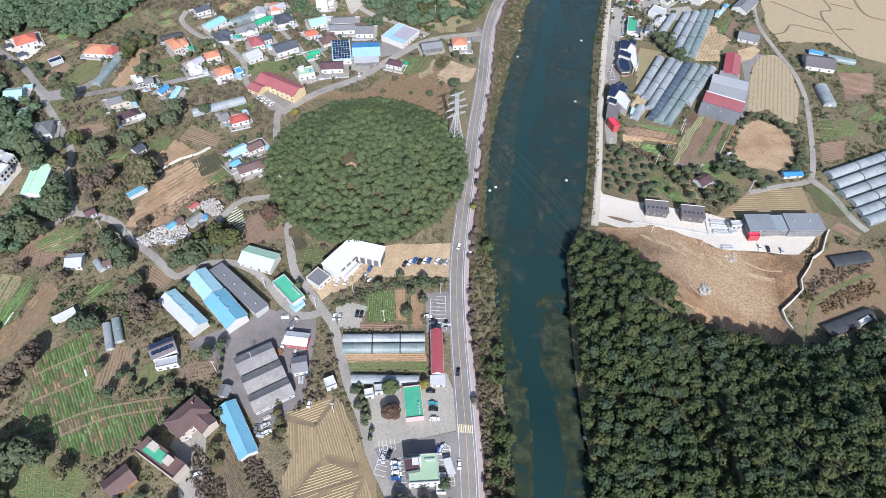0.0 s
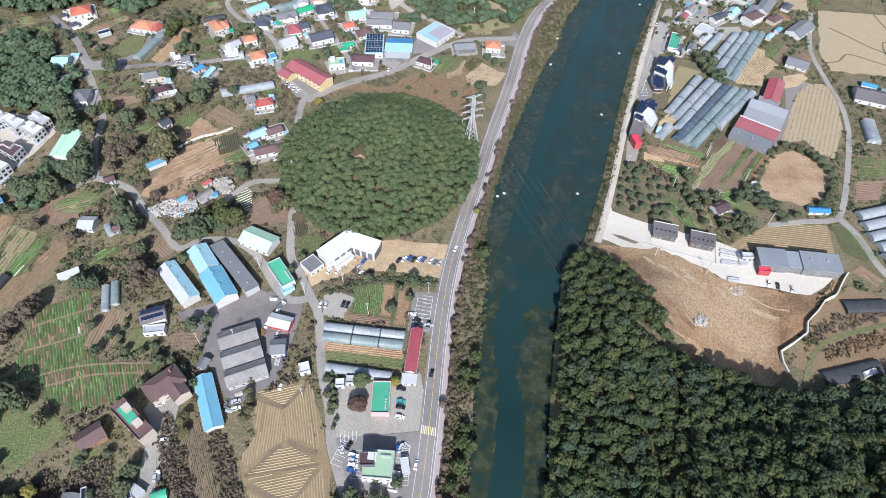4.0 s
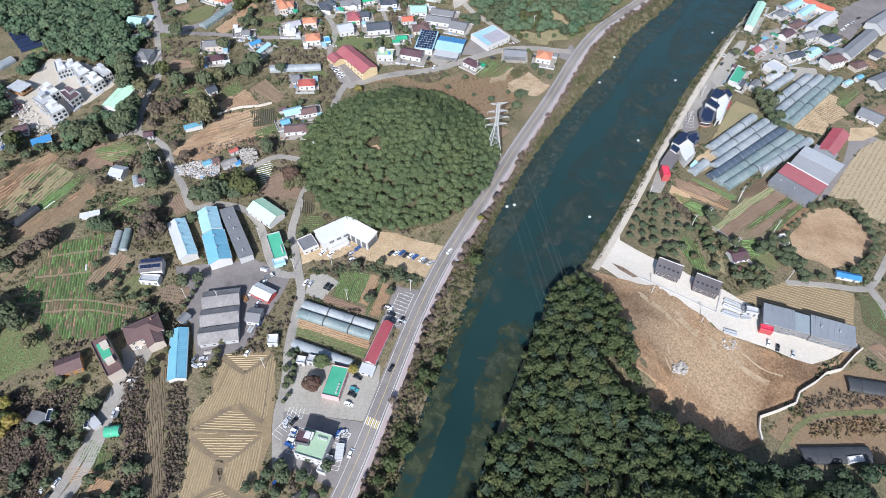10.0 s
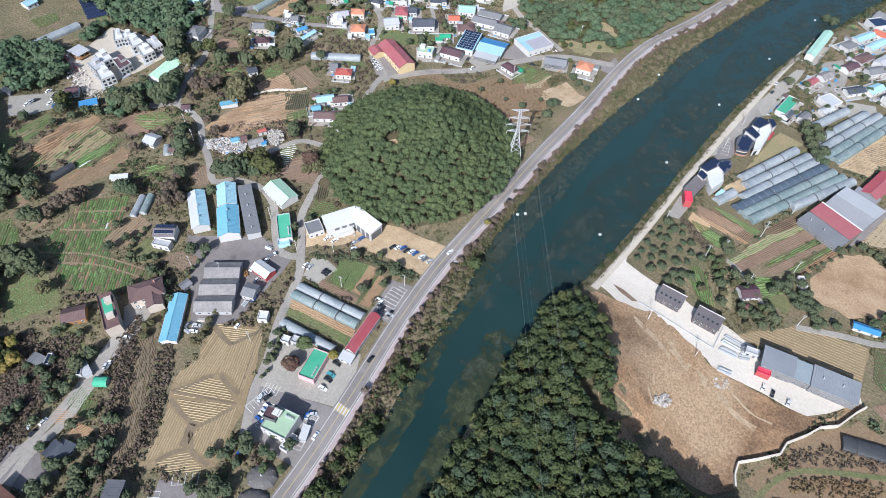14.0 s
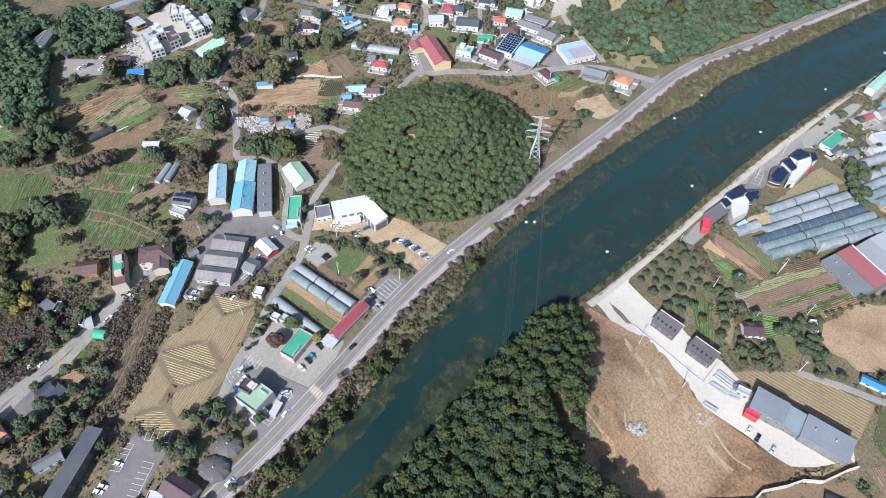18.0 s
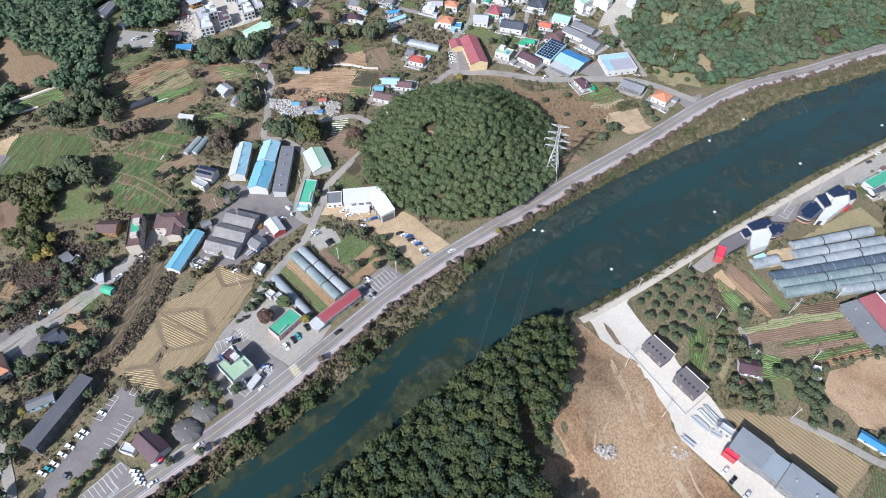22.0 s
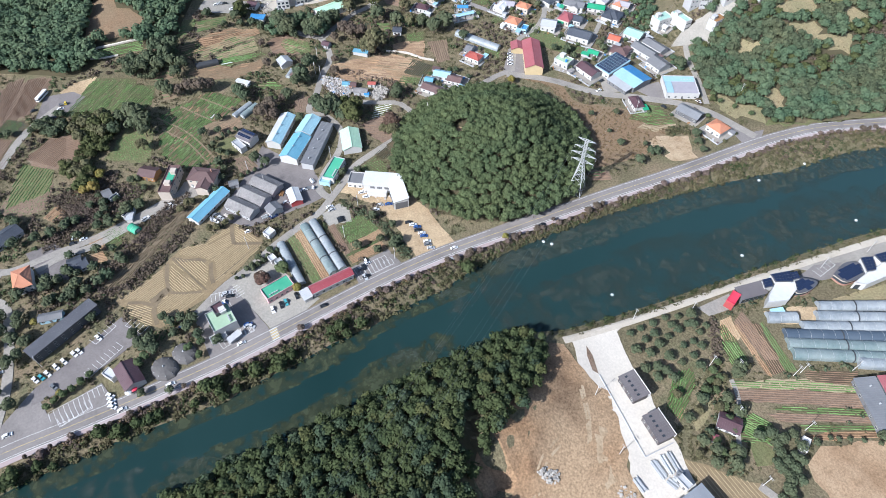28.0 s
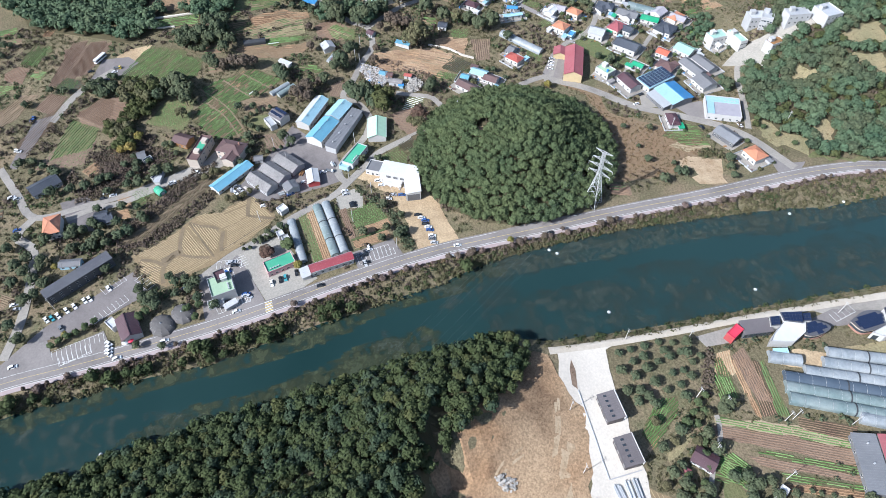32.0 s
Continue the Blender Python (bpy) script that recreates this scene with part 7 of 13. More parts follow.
wood(scatter([(-109.9, -25.3), (-104, -16.8), (-85.6, -41), (-68.6, -62.6), (-62.5, -76.9), (-71, -74.4), (-85.9, -55)], 1.7, rng0, 0.9, 0.8), TUFT, M["leaf_brown"], "scrub", "dry brown stalks standing on the strip", rng0, (0.35, 0.75), category="bushes")
ALLOTMENT = [(-205.5, 16.9), (-198.0, 26.3), (-189.6, 35.3), (-183.1, 27.3), (-177.9, 18.8), (-174.9, 3.6), (-161.3, -0.5), (-146.8, 3.2), (-136.3, 6.1), (-135.0, -1.8), (-140.9, -13.7), (-155.6, -24.3), (-164.5, -28.1), (-180.1, -23.0), (-183.3, -17.3), (-194.7, -20.5), (-198.8, -12.4), (-204.5, 6.5)]
allotment = field(ALLOTMENT, 'green', 'large allotment of mixed green and brown vegetable beds', rough=0.8)
beds(allotment, ALLOTMENT, 126.0, 1.3, 1.05, 0.22, 4.0, (('crop', 0.46), ('crop_dark', 0.14), ('soil_ridge', 0.08), ('white_film', 0.006), ('dry_row', 0.10), ('orange_ridge', 0.04)), np.random.default_rng(81), 0.23)
for pts in ([(-195, -22), (-174.4, -7.1), (-155, 0.5), (-137, 5.5)], [(-199, -5), (-188, 3), (-178, 11)], [(-183, -21), (-165, -9), (-148, -3), (-137, 0)], [(-203, 8), (-194, 16), (-182, 26)]):
    tagged(part('garden_path', ribbon(glide(pts, 3.0), 1.1, 0.34, M['track'], 'garden_path', across=2, thick=0.1), allotment), 'trodden earth path between the beds')
field([(-197.3, -39.1), (-185.8, -25.2), (-170, -30.5), (-163.2, -38.1), (-165.5, -50.8), (-171.1, -59.2)], 'lawn', 'rough green garden plot', gap=2.0, step=0.8, size=0.35, gone=0.5, mat_row='crop', angle=7.2, rows='plant')
field([(-59, 70.9), (-41.4, 76.1), (-39, 56.1), (-52, 54.3)], 'green', 'bright green cabbage plot', gap=1.0, step=0.55, size=0.4, gone=0.06, mat_row='crop', angle=-78.7, rows='plant')
field([(-41.1, 76.1), (-35.3, 76.6), (-33.4, 56.5), (-38.7, 56.1)], 'soil_red', 'bare ridged plot', gap=1.0, width=0.6, height=0.22, mat_row='orange_ridge', angle=-83.4, rows='ridge')
field([(-32.5, 73.1), (-26.5, 74.3), (-24.5, 52.1), (-30, 51.7)], 'soil_red', 'bare ridged plot', gap=1.0, width=0.6, height=0.22, mat_row='orange_ridge', angle=-84.4, rows='ridge')
field([(-34.2, 71.8), (-32.7, 72), (-30.3, 51.7), (-32, 51.5)], 'green', 'strip of green vegetables', gap=0.9, step=0.6, size=0.35, mat_row='crop_dark', angle=-83.9, rows='plant')
field([(-57.1, 53.2), (-33, 55.2), (-32.5, 51.1), (-56.4, 49.2)], 'soil', 'ridged brown plot', gap=1.0, width=0.6, height=0.22, mat_row='soil_ridge', angle=4.7, rows='ridge')
field([(-62.4, 35.2), (-21.3, 38.8), (-20.8, 33.8), (-61, 30.2)], 'soil_red', 'bare orange strips between greenhouses', gap=1.2, width=0.7, height=0.25, mat_row='orange_ridge', angle=4.7, rows='ridge')
field([(-61, 30.2), (-20.8, 33.8), (-19.8, 28.9), (-59, 25.1)], 'lawn', 'grassy strips between greenhouses', gap=1.5, step=0.6, size=0.35, gone=0.3, mat_row='crop', angle=4.6, rows='plant')
yard('ground', 'packed soil car park beside the lane', [(-71.8, 61.4), (-64.2, 65.7), (-55.3, 62.8), (-55.7, 49.9), (-67.2, 48.9)], 'gravel', category='yard', rough=0.5, lift=0.132)
plot = field([(-198.5, 103.1), (-197.6, 127.1), (-192.8, 147.8), (-177.3, 167.5), (-157.9, 144), (-167.2, 136.6), (-173.8, 121.8), (-178.9, 103)], 'soil_tan', 'bare tan field with dark heaps and dry rows')
beds(plot, BLOCK[-1], 57.0, 2.6, 1.1, 0.18, 9.0, (('soil_ridge', 0.16), ('dry_row', 0.22), ('orange_ridge', 0.2), ('crop_dark', 0.04)), np.random.default_rng(420), 0.2)
field([(-168.8, 148.1), (-180.9, 160.9), (-168.5, 171.7), (-159.4, 160)], 'soil_dark', 'field under black mulch film', gap=1.4, width=1.0, height=0.3, mat_row='mulch', angle=121.9, rows='ridge')
field([(-164.8, 143.6), (-166.9, 146.3), (-158.3, 159.4), (-153.2, 154.4), (-161.9, 141)], 'green', 'green vegetable strip', gap=1.0, step=0.6, size=0.38, mat_row='crop', angle=57.1, rows='plant')
field([(-202.2, 151.9), (-199.4, 171.8), (-194.7, 177.6), (-180.4, 169.9), (-193.5, 152.7)], 'soil_tan', 'brown plot edged by a pale wall', gap=1.6, width=0.7, height=0.2, mat_row='soil_ridge', angle=66.6, rows='ridge')
field([(-209.9, 167.5), (-207.1, 182.6), (-196.8, 177.7), (-198.7, 166.7)], 'green', 'green vegetable plot', gap=1.3, step=0.7, size=0.4, mat_row='crop', angle=122.8, rows='plant')
field([(-194.2, 178.8), (-191.2, 194.2), (-169.8, 185.9), (-169.2, 176.2)], 'soil', 'ridged plot of dark crops', gap=1.6, width=0.8, height=0.35, mat_row='dry_row', angle=-14.9, rows='ridge')
field([(-108.5, 113.4), (-102, 115.1), (-94.9, 104), (-94.1, 100), (-101.6, 97.3)], 'soil_dark', 'dark vegetable rows at the foot of the hill', gap=1.3, width=0.8, height=0.35, mat_row='mulch', angle=-60.1, rows='ridge')
field([(-99.8, 96.6), (-89.5, 101.5), (-81.9, 98.9), (-86.9, 88.4), (-93.8, 83.9)], 'green', 'terraced green vegetable plots', gap=1.6, step=0.6, size=0.4, mat_row='crop', angle=21.3, rows='plant')
field([(-145.7, 116.2), (-143.1, 127.9), (-138.3, 125.3), (-133.4, 113.4), (-135.4, 108.8)], 'lawn', 'small plot with white film rows', gap=1.8, width=0.7, height=0.25, mat_row='white_film', angle=49.1, rows='ridge')
field([(-135.5, 115.3), (-126, 130), (-114.9, 127.3), (-108.7, 107.1), (-118.9, 102), (-133.1, 100.5)], 'soil', 'brown plot beside the lane', gap=2.5, width=0.8, height=0.2, mat_row='soil_ridge', skip=0.3, angle=57.1, rows='ridge')
field([(-177.7, 75), (-172.5, 79.7), (-161.2, 70.9), (-163.6, 65), (-172.7, 65.5)], 'soil', 'plot with pale film rows', gap=1.5, width=0.4, height=0.2, mat_row='straw_row', angle=-29.6, rows='ridge')
field([(-244.6, 84.4), (-232.9, 94.9), (-226, 93.2), (-226.4, 77.6), (-232.4, 68.6), (-237.7, 67.7)], 'soil', 'red-brown ploughed field', gap=1.4, width=0.8, height=0.22, mat_row='soil_ridge', angle=66.7, rows='ridge')
field([(-243.7, 88.7), (-223, 96.7), (-217.5, 94.7), (-223.2, 80.2), (-226, 93.2)], 'lawn', 'grassy field with green rows', gap=2.2, step=0.8, size=0.35, gone=0.4, mat_row='crop', angle=17.8, rows='plant')
field([(-200.5, 48.5), (-192.8, 64.2), (-186.6, 67.1), (-190, 57.3), (-196.7, 46.3)], 'green', 'long green vegetable bed', gap=1.4, step=0.7, size=0.4, mat_row='crop', angle=61.2, rows='plant')
field([(-232.7, 35.9), (-233.4, 53.4), (-229, 61.6), (-227, 54.6), (-227.2, 30.3), (-228.8, 28.3)], 'green', 'long green vegetable strip', gap=1.4, step=0.7, size=0.4, mat_row='crop', angle=84.5, rows='plant')
field([(-171.6, 12.3), (-174.9, 25.7), (-168.8, 29.1), (-164.8, 20.8), (-163.2, 11.3)], 'soil', 'ploughed plot with film rows', gap=1.1, width=0.7, height=0.25, mat_row='soil_ridge', angle=42.7, rows='ridge')
field([(-170.8, 10.3), (-163.2, 11.3), (-161.6, 8.5), (-168, 6.8)], 'soil_red', 'bare orange plot')
yard('ground', 'lawn of the white house', [(-158.1, 14), (-157.2, 20.2), (-145.7, 22.5), (-141.7, 20.4), (-144.2, 6.7), (-155.7, 5.4)], 'lawn', category='lawn', rough=0.4, lift=0.136)
field([(-137.4, 14.2), (-138, 23.9), (-124.9, 26.8), (-120.8, 17.9), (-126.6, 14.4)], 'soil', 'garden plot with shrubs in rows', gap=2.0, step=1.1, size=0.5, gone=0.3, mat_row='leaf_brown', angle=16.7, rows='plant')
field([(-189.2, -41.5), (-185.7, -29.5), (-171.8, -28.6), (-157.9, -35.7), (-161.9, -45.5), (-186, -48)], 'lawn', 'green garden with beds', gap=2.2, step=0.8, size=0.36, gone=0.4, mat_row='crop', angle=39.5, rows='plant')
# north-west plots
field([(-238.5, 252.6), (-223.1, 266.3), (-217.9, 260.5), (-232.2, 248.5)], 'green', 'green vegetable beds', gap=1.5, mat_row='crop', step=0.7, size=0.4, angle=37.1, rows='plant')
field([(-230.7, 238.7), (-220.9, 247.8), (-216, 242.9), (-222.7, 232.6)], 'green', 'green vegetable beds', gap=1.5, mat_row='crop', step=0.7, size=0.4, angle=36.8, rows='plant')
field([(-260.1, 191.7), (-251.5, 199.3), (-246.1, 191.5), (-254.2, 184.8)], 'green', 'green vegetable beds', gap=1.5, mat_row='crop', step=0.7, size=0.4, angle=45.9, rows='plant')
field([(-278.5, 185.6), (-268.9, 190.1), (-264.7, 183.9), (-273.3, 179.1)], 'green', 'green vegetable beds', gap=1.5, mat_row='crop', step=0.7, size=0.4, angle=28.3, rows='plant')
field([(-287.2, 196.1), (-279.4, 203.3), (-276.2, 199.6), (-282.5, 190.9)], 'green', 'green vegetable beds', gap=1.5, mat_row='crop', step=0.7, size=0.4, angle=42.5, rows='plant')
field([(-258.6, 177.7), (-242, 184.9), (-238.3, 181.1), (-249.9, 169.9), (-254.9, 170.1)], 'soil', 'brown ploughed strips', gap=1.5, mat_row='soil_ridge', width=0.7, height=0.22, angle=36.1, rows='ridge')
field([(-304.6, 225.3), (-293.3, 242), (-287.2, 237.4), (-296.7, 219.6)], 'soil', 'red-brown ploughed field', gap=1.5, mat_row='soil_ridge', width=0.7, height=0.22, angle=57.8, rows='ridge')
field([(-208.9, 171.3), (-200.1, 178.6), (-196.1, 173.4), (-202.3, 164.6)], 'green', 'green vegetable beds', gap=1.5, mat_row='crop', step=0.7, size=0.4, angle=46.3, rows='plant')
field([(-254.7, 223.5), (-253.5, 247.1), (-252.9, 266.4), (-246.5, 267.8), (-242, 242.8), (-246.8, 220)], 'soil_red', 'dry orange strips', gap=1.5, mat_row='orange_ridge', width=0.7, height=0.22, angle=90.2, rows='ridge')
field([(-181.4, 266.6), (-151, 278.3), (-140.1, 268), (-157.9, 255.6), (-176.1, 255.2)], 'lawn', 'rough grassy plot', gap=1.5, mat_row='crop_dark', step=0.7, size=0.4, angle=26.7, rows='plant')
field([(-62.5, 286.6), (-50.4, 293.7), (-46.5, 275.8), (-56, 265.7), (-59.9, 271)], 'green', 'green vegetable beds', gap=1.5, mat_row='crop', step=0.7, size=0.4, angle=75.8, rows='plant')
field([(-48.7, 285), (-37.2, 291.3), (-37.9, 273.1), (-46.8, 265.2)], 'straw', 'dry grassy field', gap=1.5, mat_row='dry_row', width=0.7, height=0.22, angle=77.7, rows='ridge')
field([(-33.7, 272.1), (-24.1, 290.1), (-5.4, 281.4), (-8.6, 266.4), (-25.9, 261.6), (-31.5, 265.0)], 'scrape', 'dry field of pale brown stubble', rough=1.0)
field([(-23.9, 263.7), (-23.7, 268.9), (-16.6, 269.2), (-16.2, 262.9)], 'soil_dark', 'small bed under dark film', lift=0.14, gap=1.1, width=0.7, height=0.15, mat_row='mulch', angle=10.0, rows='ridge')
field([(-61.6, 287.0), (-58.2, 293.6), (-37.9, 291.5), (-45.6, 272.7), (-56.2, 271.7)], 'green', 'green garden with rows of vegetables', gap=1.4, width=0.9, height=0.25, mat_row='crop', angle=70.0, rows='ridge', skip=0.25, seg=7.0)
field([(-147.7, 282.6), (-134.8, 292.4), (-130.6, 282.5), (-141.2, 272.8)], 'green', 'green vegetable beds', gap=1.5, mat_row='crop', step=0.7, size=0.4, angle=42.0, rows='plant')
field([(-175.8, 219.1), (-162.3, 226.2), (-154.8, 220.1), (-166.3, 213)], 'green', 'green vegetable beds', gap=1.5, mat_row='crop', step=0.7, size=0.4, angle=28.1, rows='plant')
field([(-203.6, 248.7), (-196.2, 250.5), (-191.6, 238.1), (-197.8, 235.3)], 'green', 'green vegetable beds', gap=1.5, mat_row='crop', step=0.7, size=0.4, angle=13.4, rows='plant')
yard('ground', 'garden lawn ringed by a drive', [(-285.8, 234.3), (-278.4, 249.1), (-271.2, 248.3), (-267.7, 230.7), (-274.1, 221.1), (-284.9, 219.3)], 'lawn', category='lawn', rough=0.4, lift=0.14)
yard('pavement', 'asphalt drive of the bungalow', [(-279.8, 252.4), (-264.8, 255.2), (-265.9, 220), (-275.9, 203.9), (-288.6, 198.9), (-294.6, 207.3), (-273, 218.7), (-266.7, 230.9), (-270.1, 248.5)], 'asphalt', category='yard', lift=0.144)
yard('pavement', 'asphalt school yard', [(-163.2, 233.1), (-156.7, 242.7), (-132.5, 228.3), (-134.5, 216.6), (-139.1, 214.5)], 'asphalt', category='yard', lift=0.148)
yard('pavement', 'asphalt yard of the blue hall', [(-80.9, 301.7), (-80.4, 310), (-60.5, 306.5), (-57.3, 298.9), (-79.8, 289.4)], 'asphalt', category='yard', lift=0.152)
yard('pavement', 'concrete shop forecourt', [(-102.5, 273.8), (-100.4, 289.8), (-80.7, 287.6), (-87.1, 267.8)], 'lane', category='yard', lift=0.12)
# west plots
field([(-220.4, -74.7), (-249, -52.9), (-234.3, -25.6), (-210.6, -48.8), (-210.8, -61.8)], 'green', 'green vegetable field in long rows', gap=1.5, mat_row='crop', step=0.7, size=0.42, gone=0.25, angle=132.2, rows='plant')
field([(-211.3, -47.9), (-233.9, -32.7), (-224.7, -15.9), (-208.2, -22.5), (-205.7, -35)], 'green', 'green vegetable field', gap=1.5, mat_row='crop', step=0.7, size=0.42, gone=0.25, angle=134.5, rows='plant')
field([(-195, -102.4), (-203.9, -80.7), (-198, -67.5), (-173.7, -74.8), (-178.9, -100.9)], 'soil', 'brown ploughed field', gap=1.5, mat_row='soil_ridge', width=0.8, height=0.25, angle=94.7, rows='ridge')
field([(-235.7, -108.2), (-257.6, -98.7), (-260.9, -83.4), (-254.7, -80.5), (-231.1, -98.1)], 'soil', 'brown ploughed field', gap=1.5, mat_row='soil_ridge', width=0.8, height=0.25, angle=141.5, rows='ridge')
field([(-247, -114.1), (-264.4, -112.6), (-264.2, -99.8), (-239.1, -109.6)], 'soil', 'brown ploughed field', gap=1.5, mat_row='soil_ridge', width=0.8, height=0.25, angle=135.7, rows='ridge')
field([(-220, -116.6), (-232.5, -113.7), (-226.5, -100.4), (-214.2, -103.6)], 'soil_dark', 'plot under black mulch film', gap=1.5, mat_row='mulch', width=0.8, height=0.25, angle=102.3, rows='ridge')
field([(-251.4, 22.8), (-257.7, 43.1), (-258.4, 66.7), (-251.4, 66.7), (-246.6, 31.7), (-245.2, 9)], 'soil_red', 'orange soil strips', gap=1.5, mat_row='orange_ridge', width=0.8, height=0.25, angle=97.9, rows='ridge')
field([(-247.9, 9.7), (-251.9, 24.9), (-248.5, 26), (-241.9, 10.1)], 'green', 'green vegetable strip', gap=1.5, mat_row='crop', step=0.7, size=0.42, gone=0.25, angle=108.8, rows='plant')
field([(-227.8, 16.3), (-232.8, 35.9), (-230.5, 64.5), (-227, 63.4), (-227.2, 34.3)], 'green', 'green vegetable strip', gap=1.5, mat_row='crop', step=0.7, size=0.42, gone=0.25, angle=90.3, rows='plant')
field([(-236.2, 70.6), (-237.8, 84.2), (-219.6, 86.7), (-221.7, 76.6)], 'soil', 'red-brown ploughed field', gap=1.5, mat_row='soil_ridge', width=0.8, height=0.25, angle=51.5, rows='ridge')
field([(-239, 84.6), (-229.2, 96.7), (-218.2, 95), (-219.6, 86.7)], 'lawn', 'grassy plot', gap=1.5, mat_row='crop', step=0.7, size=0.42, gone=0.25, angle=26.4, rows='plant', lift=0.17)
field([(-276.9, -41.2), (-270.9, -14.4), (-259.6, -15.2), (-267.8, -47.1)], 'lawn', 'terraced green plot', gap=1.5, mat_row='crop', step=0.7, size=0.42, gone=0.25, angle=83.1, rows='plant')
field([(-185, -50.3), (-188.4, -33.4), (-179.1, -31), (-162.5, -42.2), (-168.4, -55)], 'green', 'green garden', gap=1.5, mat_row='crop', step=0.7, size=0.42, gone=0.25, angle=111.4, rows='plant')
tagged(new("retaining_wall", ribbon(glide([(-274.7, -46.5), (-272.5, -32.1), (-270.9, -14.4)]), 1.2, 1.2, M["concrete"], "retaining_wall", across=1, thick=2.0)), "pale concrete terrace wall", "wall", kind="structure")
tagged(new("retaining_wall", ribbon(glide([(-266.4, -51.4), (-263.1, -42.2), (-261.6, -32.6)]), 1.0, 1.0, M["concrete"], "retaining_wall", across=1, thick=2.0)), "pale concrete terrace wall", "wall", kind="structure")
tagged(new("retaining_wall", ribbon(glide([(-196.1, 146.5), (-188.3, 159.6), (-178.9, 166.9), (-172.7, 174.6)]), 0.9, 1.3, M["concrete"], "retaining_wall", across=1, thick=2.0)), "pale concrete wall beside a field", "wall", kind="structure")
yard('pavement', 'asphalt parking place between fields', [(-215, -99.4), (-235.7, -89.7), (-244.2, -85.7), (-241, -67.6), (-232.7, -60.9), (-224.1, -70.5), (-223.4, -81.4)], 'asphalt_dark', lift=0.164, category='car park')
yard('ground', 'sandy lot beside the parking place', [(-243.9, -76.5), (-249, -66.3), (-248.4, -50.3), (-233.1, -61.6), (-239.9, -71.5)], 'sand', category='plot', lift=0.108)
field([(-176.2, -141.3), (-208.8, -113.4), (-202.3, -110.4), (-157.2, -137.7)], 'soil_dark', 'farm plot on the western slope', gap=1.5, mat_row='soil_ridge', width=0.8, height=0.25, angle=142.6, rows='ridge')
field([(-228.7, -122), (-265, -98.5), (-261, -78.2), (-225.1, -109.9)], 'soil', 'farm plot on the western slope', gap=1.5, mat_row='soil_ridge', width=0.8, height=0.25, angle=141.4, rows='ridge')
field([(-227.3, -117.5), (-229.9, -106.2), (-222.9, -98.6), (-212.9, -107.9)], 'soil_dark', 'farm plot on the western slope', gap=1.5, mat_row='mulch', width=0.8, height=0.25, angle=88.7, rows='ridge')
field([(-259.2, -141.5), (-274, -124.8), (-265.8, -120.5), (-250.4, -133.4)], 'green', 'farm plot on the western slope', gap=1.5, mat_row='crop', step=0.7, size=0.42, angle=130.9, rows='plant')
yard('pavement', 'dark asphalt lot beside the lane', [(-154.1, -144.1), (-194.5, -131), (-196.4, -118.6), (-170.3, -129.9), (-152.6, -139)], 'asphalt_dark', lift=0.162, category='car park')
yard('pavement', 'asphalt yard of the orange-roofed house', [(-114.2, -111.3), (-115.9, -96.1), (-102.7, -88.2), (-95.5, -91.9), (-83.8, -90.1), (-88.7, -104.2), (-103.6, -108.1)], 'asphalt_dark', lift=0.116, category='yard')
field([(-149.5, -128.8), (-174.7, -109.2), (-164.2, -91.4), (-145.3, -98.1), (-144.3, -111.7)], 'soil', 'rough garden of brown and green rows', gap=1.8, step=0.8, size=0.4, gone=0.4, mat_row='crop', angle=124.6, rows='plant')
field([(-109.3, -78.3), (-112.2, -71.7), (-97.6, -68.9), (-99.1, -76.4)], 'soil_red', 'small ridged garden', gap=1.0, width=0.6, height=0.2, mat_row='orange_ridge', angle=35.9, rows='ridge')
field([(-110.1, -70.4), (-111.7, -59.1), (-103.5, -57.1), (-101.3, -66.9)], 'green', 'small vegetable garden', gap=1.2, step=0.7, size=0.4, mat_row='crop', angle=108.1, rows='plant')
# strips on the western slope
field([(-226.1, -123.4), (-269.3, -107), (-268.9, -96.5), (-263.5, -98.1), (-225.6, -117.4)], 'soil', 'long red-brown ploughed strip', gap=1.3, mat_row='soil_ridge', width=0.8450000000000001, height=0.3, lift=0.13, angle=156.3, rows='ridge')
field([(-234.1, -110), (-266.6, -93.6), (-264, -83), (-257.3, -84), (-229.9, -100.1)], 'soil', 'long red-brown ploughed strip', gap=1.3, mat_row='soil_ridge', width=0.8450000000000001, height=0.3, lift=0.13, angle=151.1, rows='ridge')
field([(-223.4, -118.1), (-232.9, -110), (-226, -100.9), (-215.3, -108.3)], 'soil_dark', 'dark rows of vegetables', gap=1.3, mat_row='crop_dark', width=0.8450000000000001, height=0.3, lift=0.19, seg=8.0, skip=0.12, angle=120.6, rows='ridge')
field([(-256.5, -143.3), (-276.2, -135.6), (-271.2, -120.7), (-250.1, -132.6)], 'green', 'bright green vegetable rows', gap=1.4, mat_row='crop', width=0.9099999999999999, height=0.3, lift=0.13, seg=14.0, skip=0.12, angle=151.0, rows='ridge')
field([(-248.1, -153.3), (-255, -144.7), (-249.9, -136.1), (-234.6, -140.1), (-239.8, -151.9)], 'soil', 'red-brown ploughed plot', gap=1.4, mat_row='soil_ridge', width=0.9099999999999999, height=0.3, lift=0.13, angle=107.9, rows='ridge')
field([(-239.9, -162.6), (-232.7, -141.9), (-222.6, -161.3)], 'lawn', 'green garden field', gap=2.0, mat_row='crop', width=1.3, height=0.3, lift=0.13, seg=10.0, skip=0.12, angle=104.2, rows='ridge')
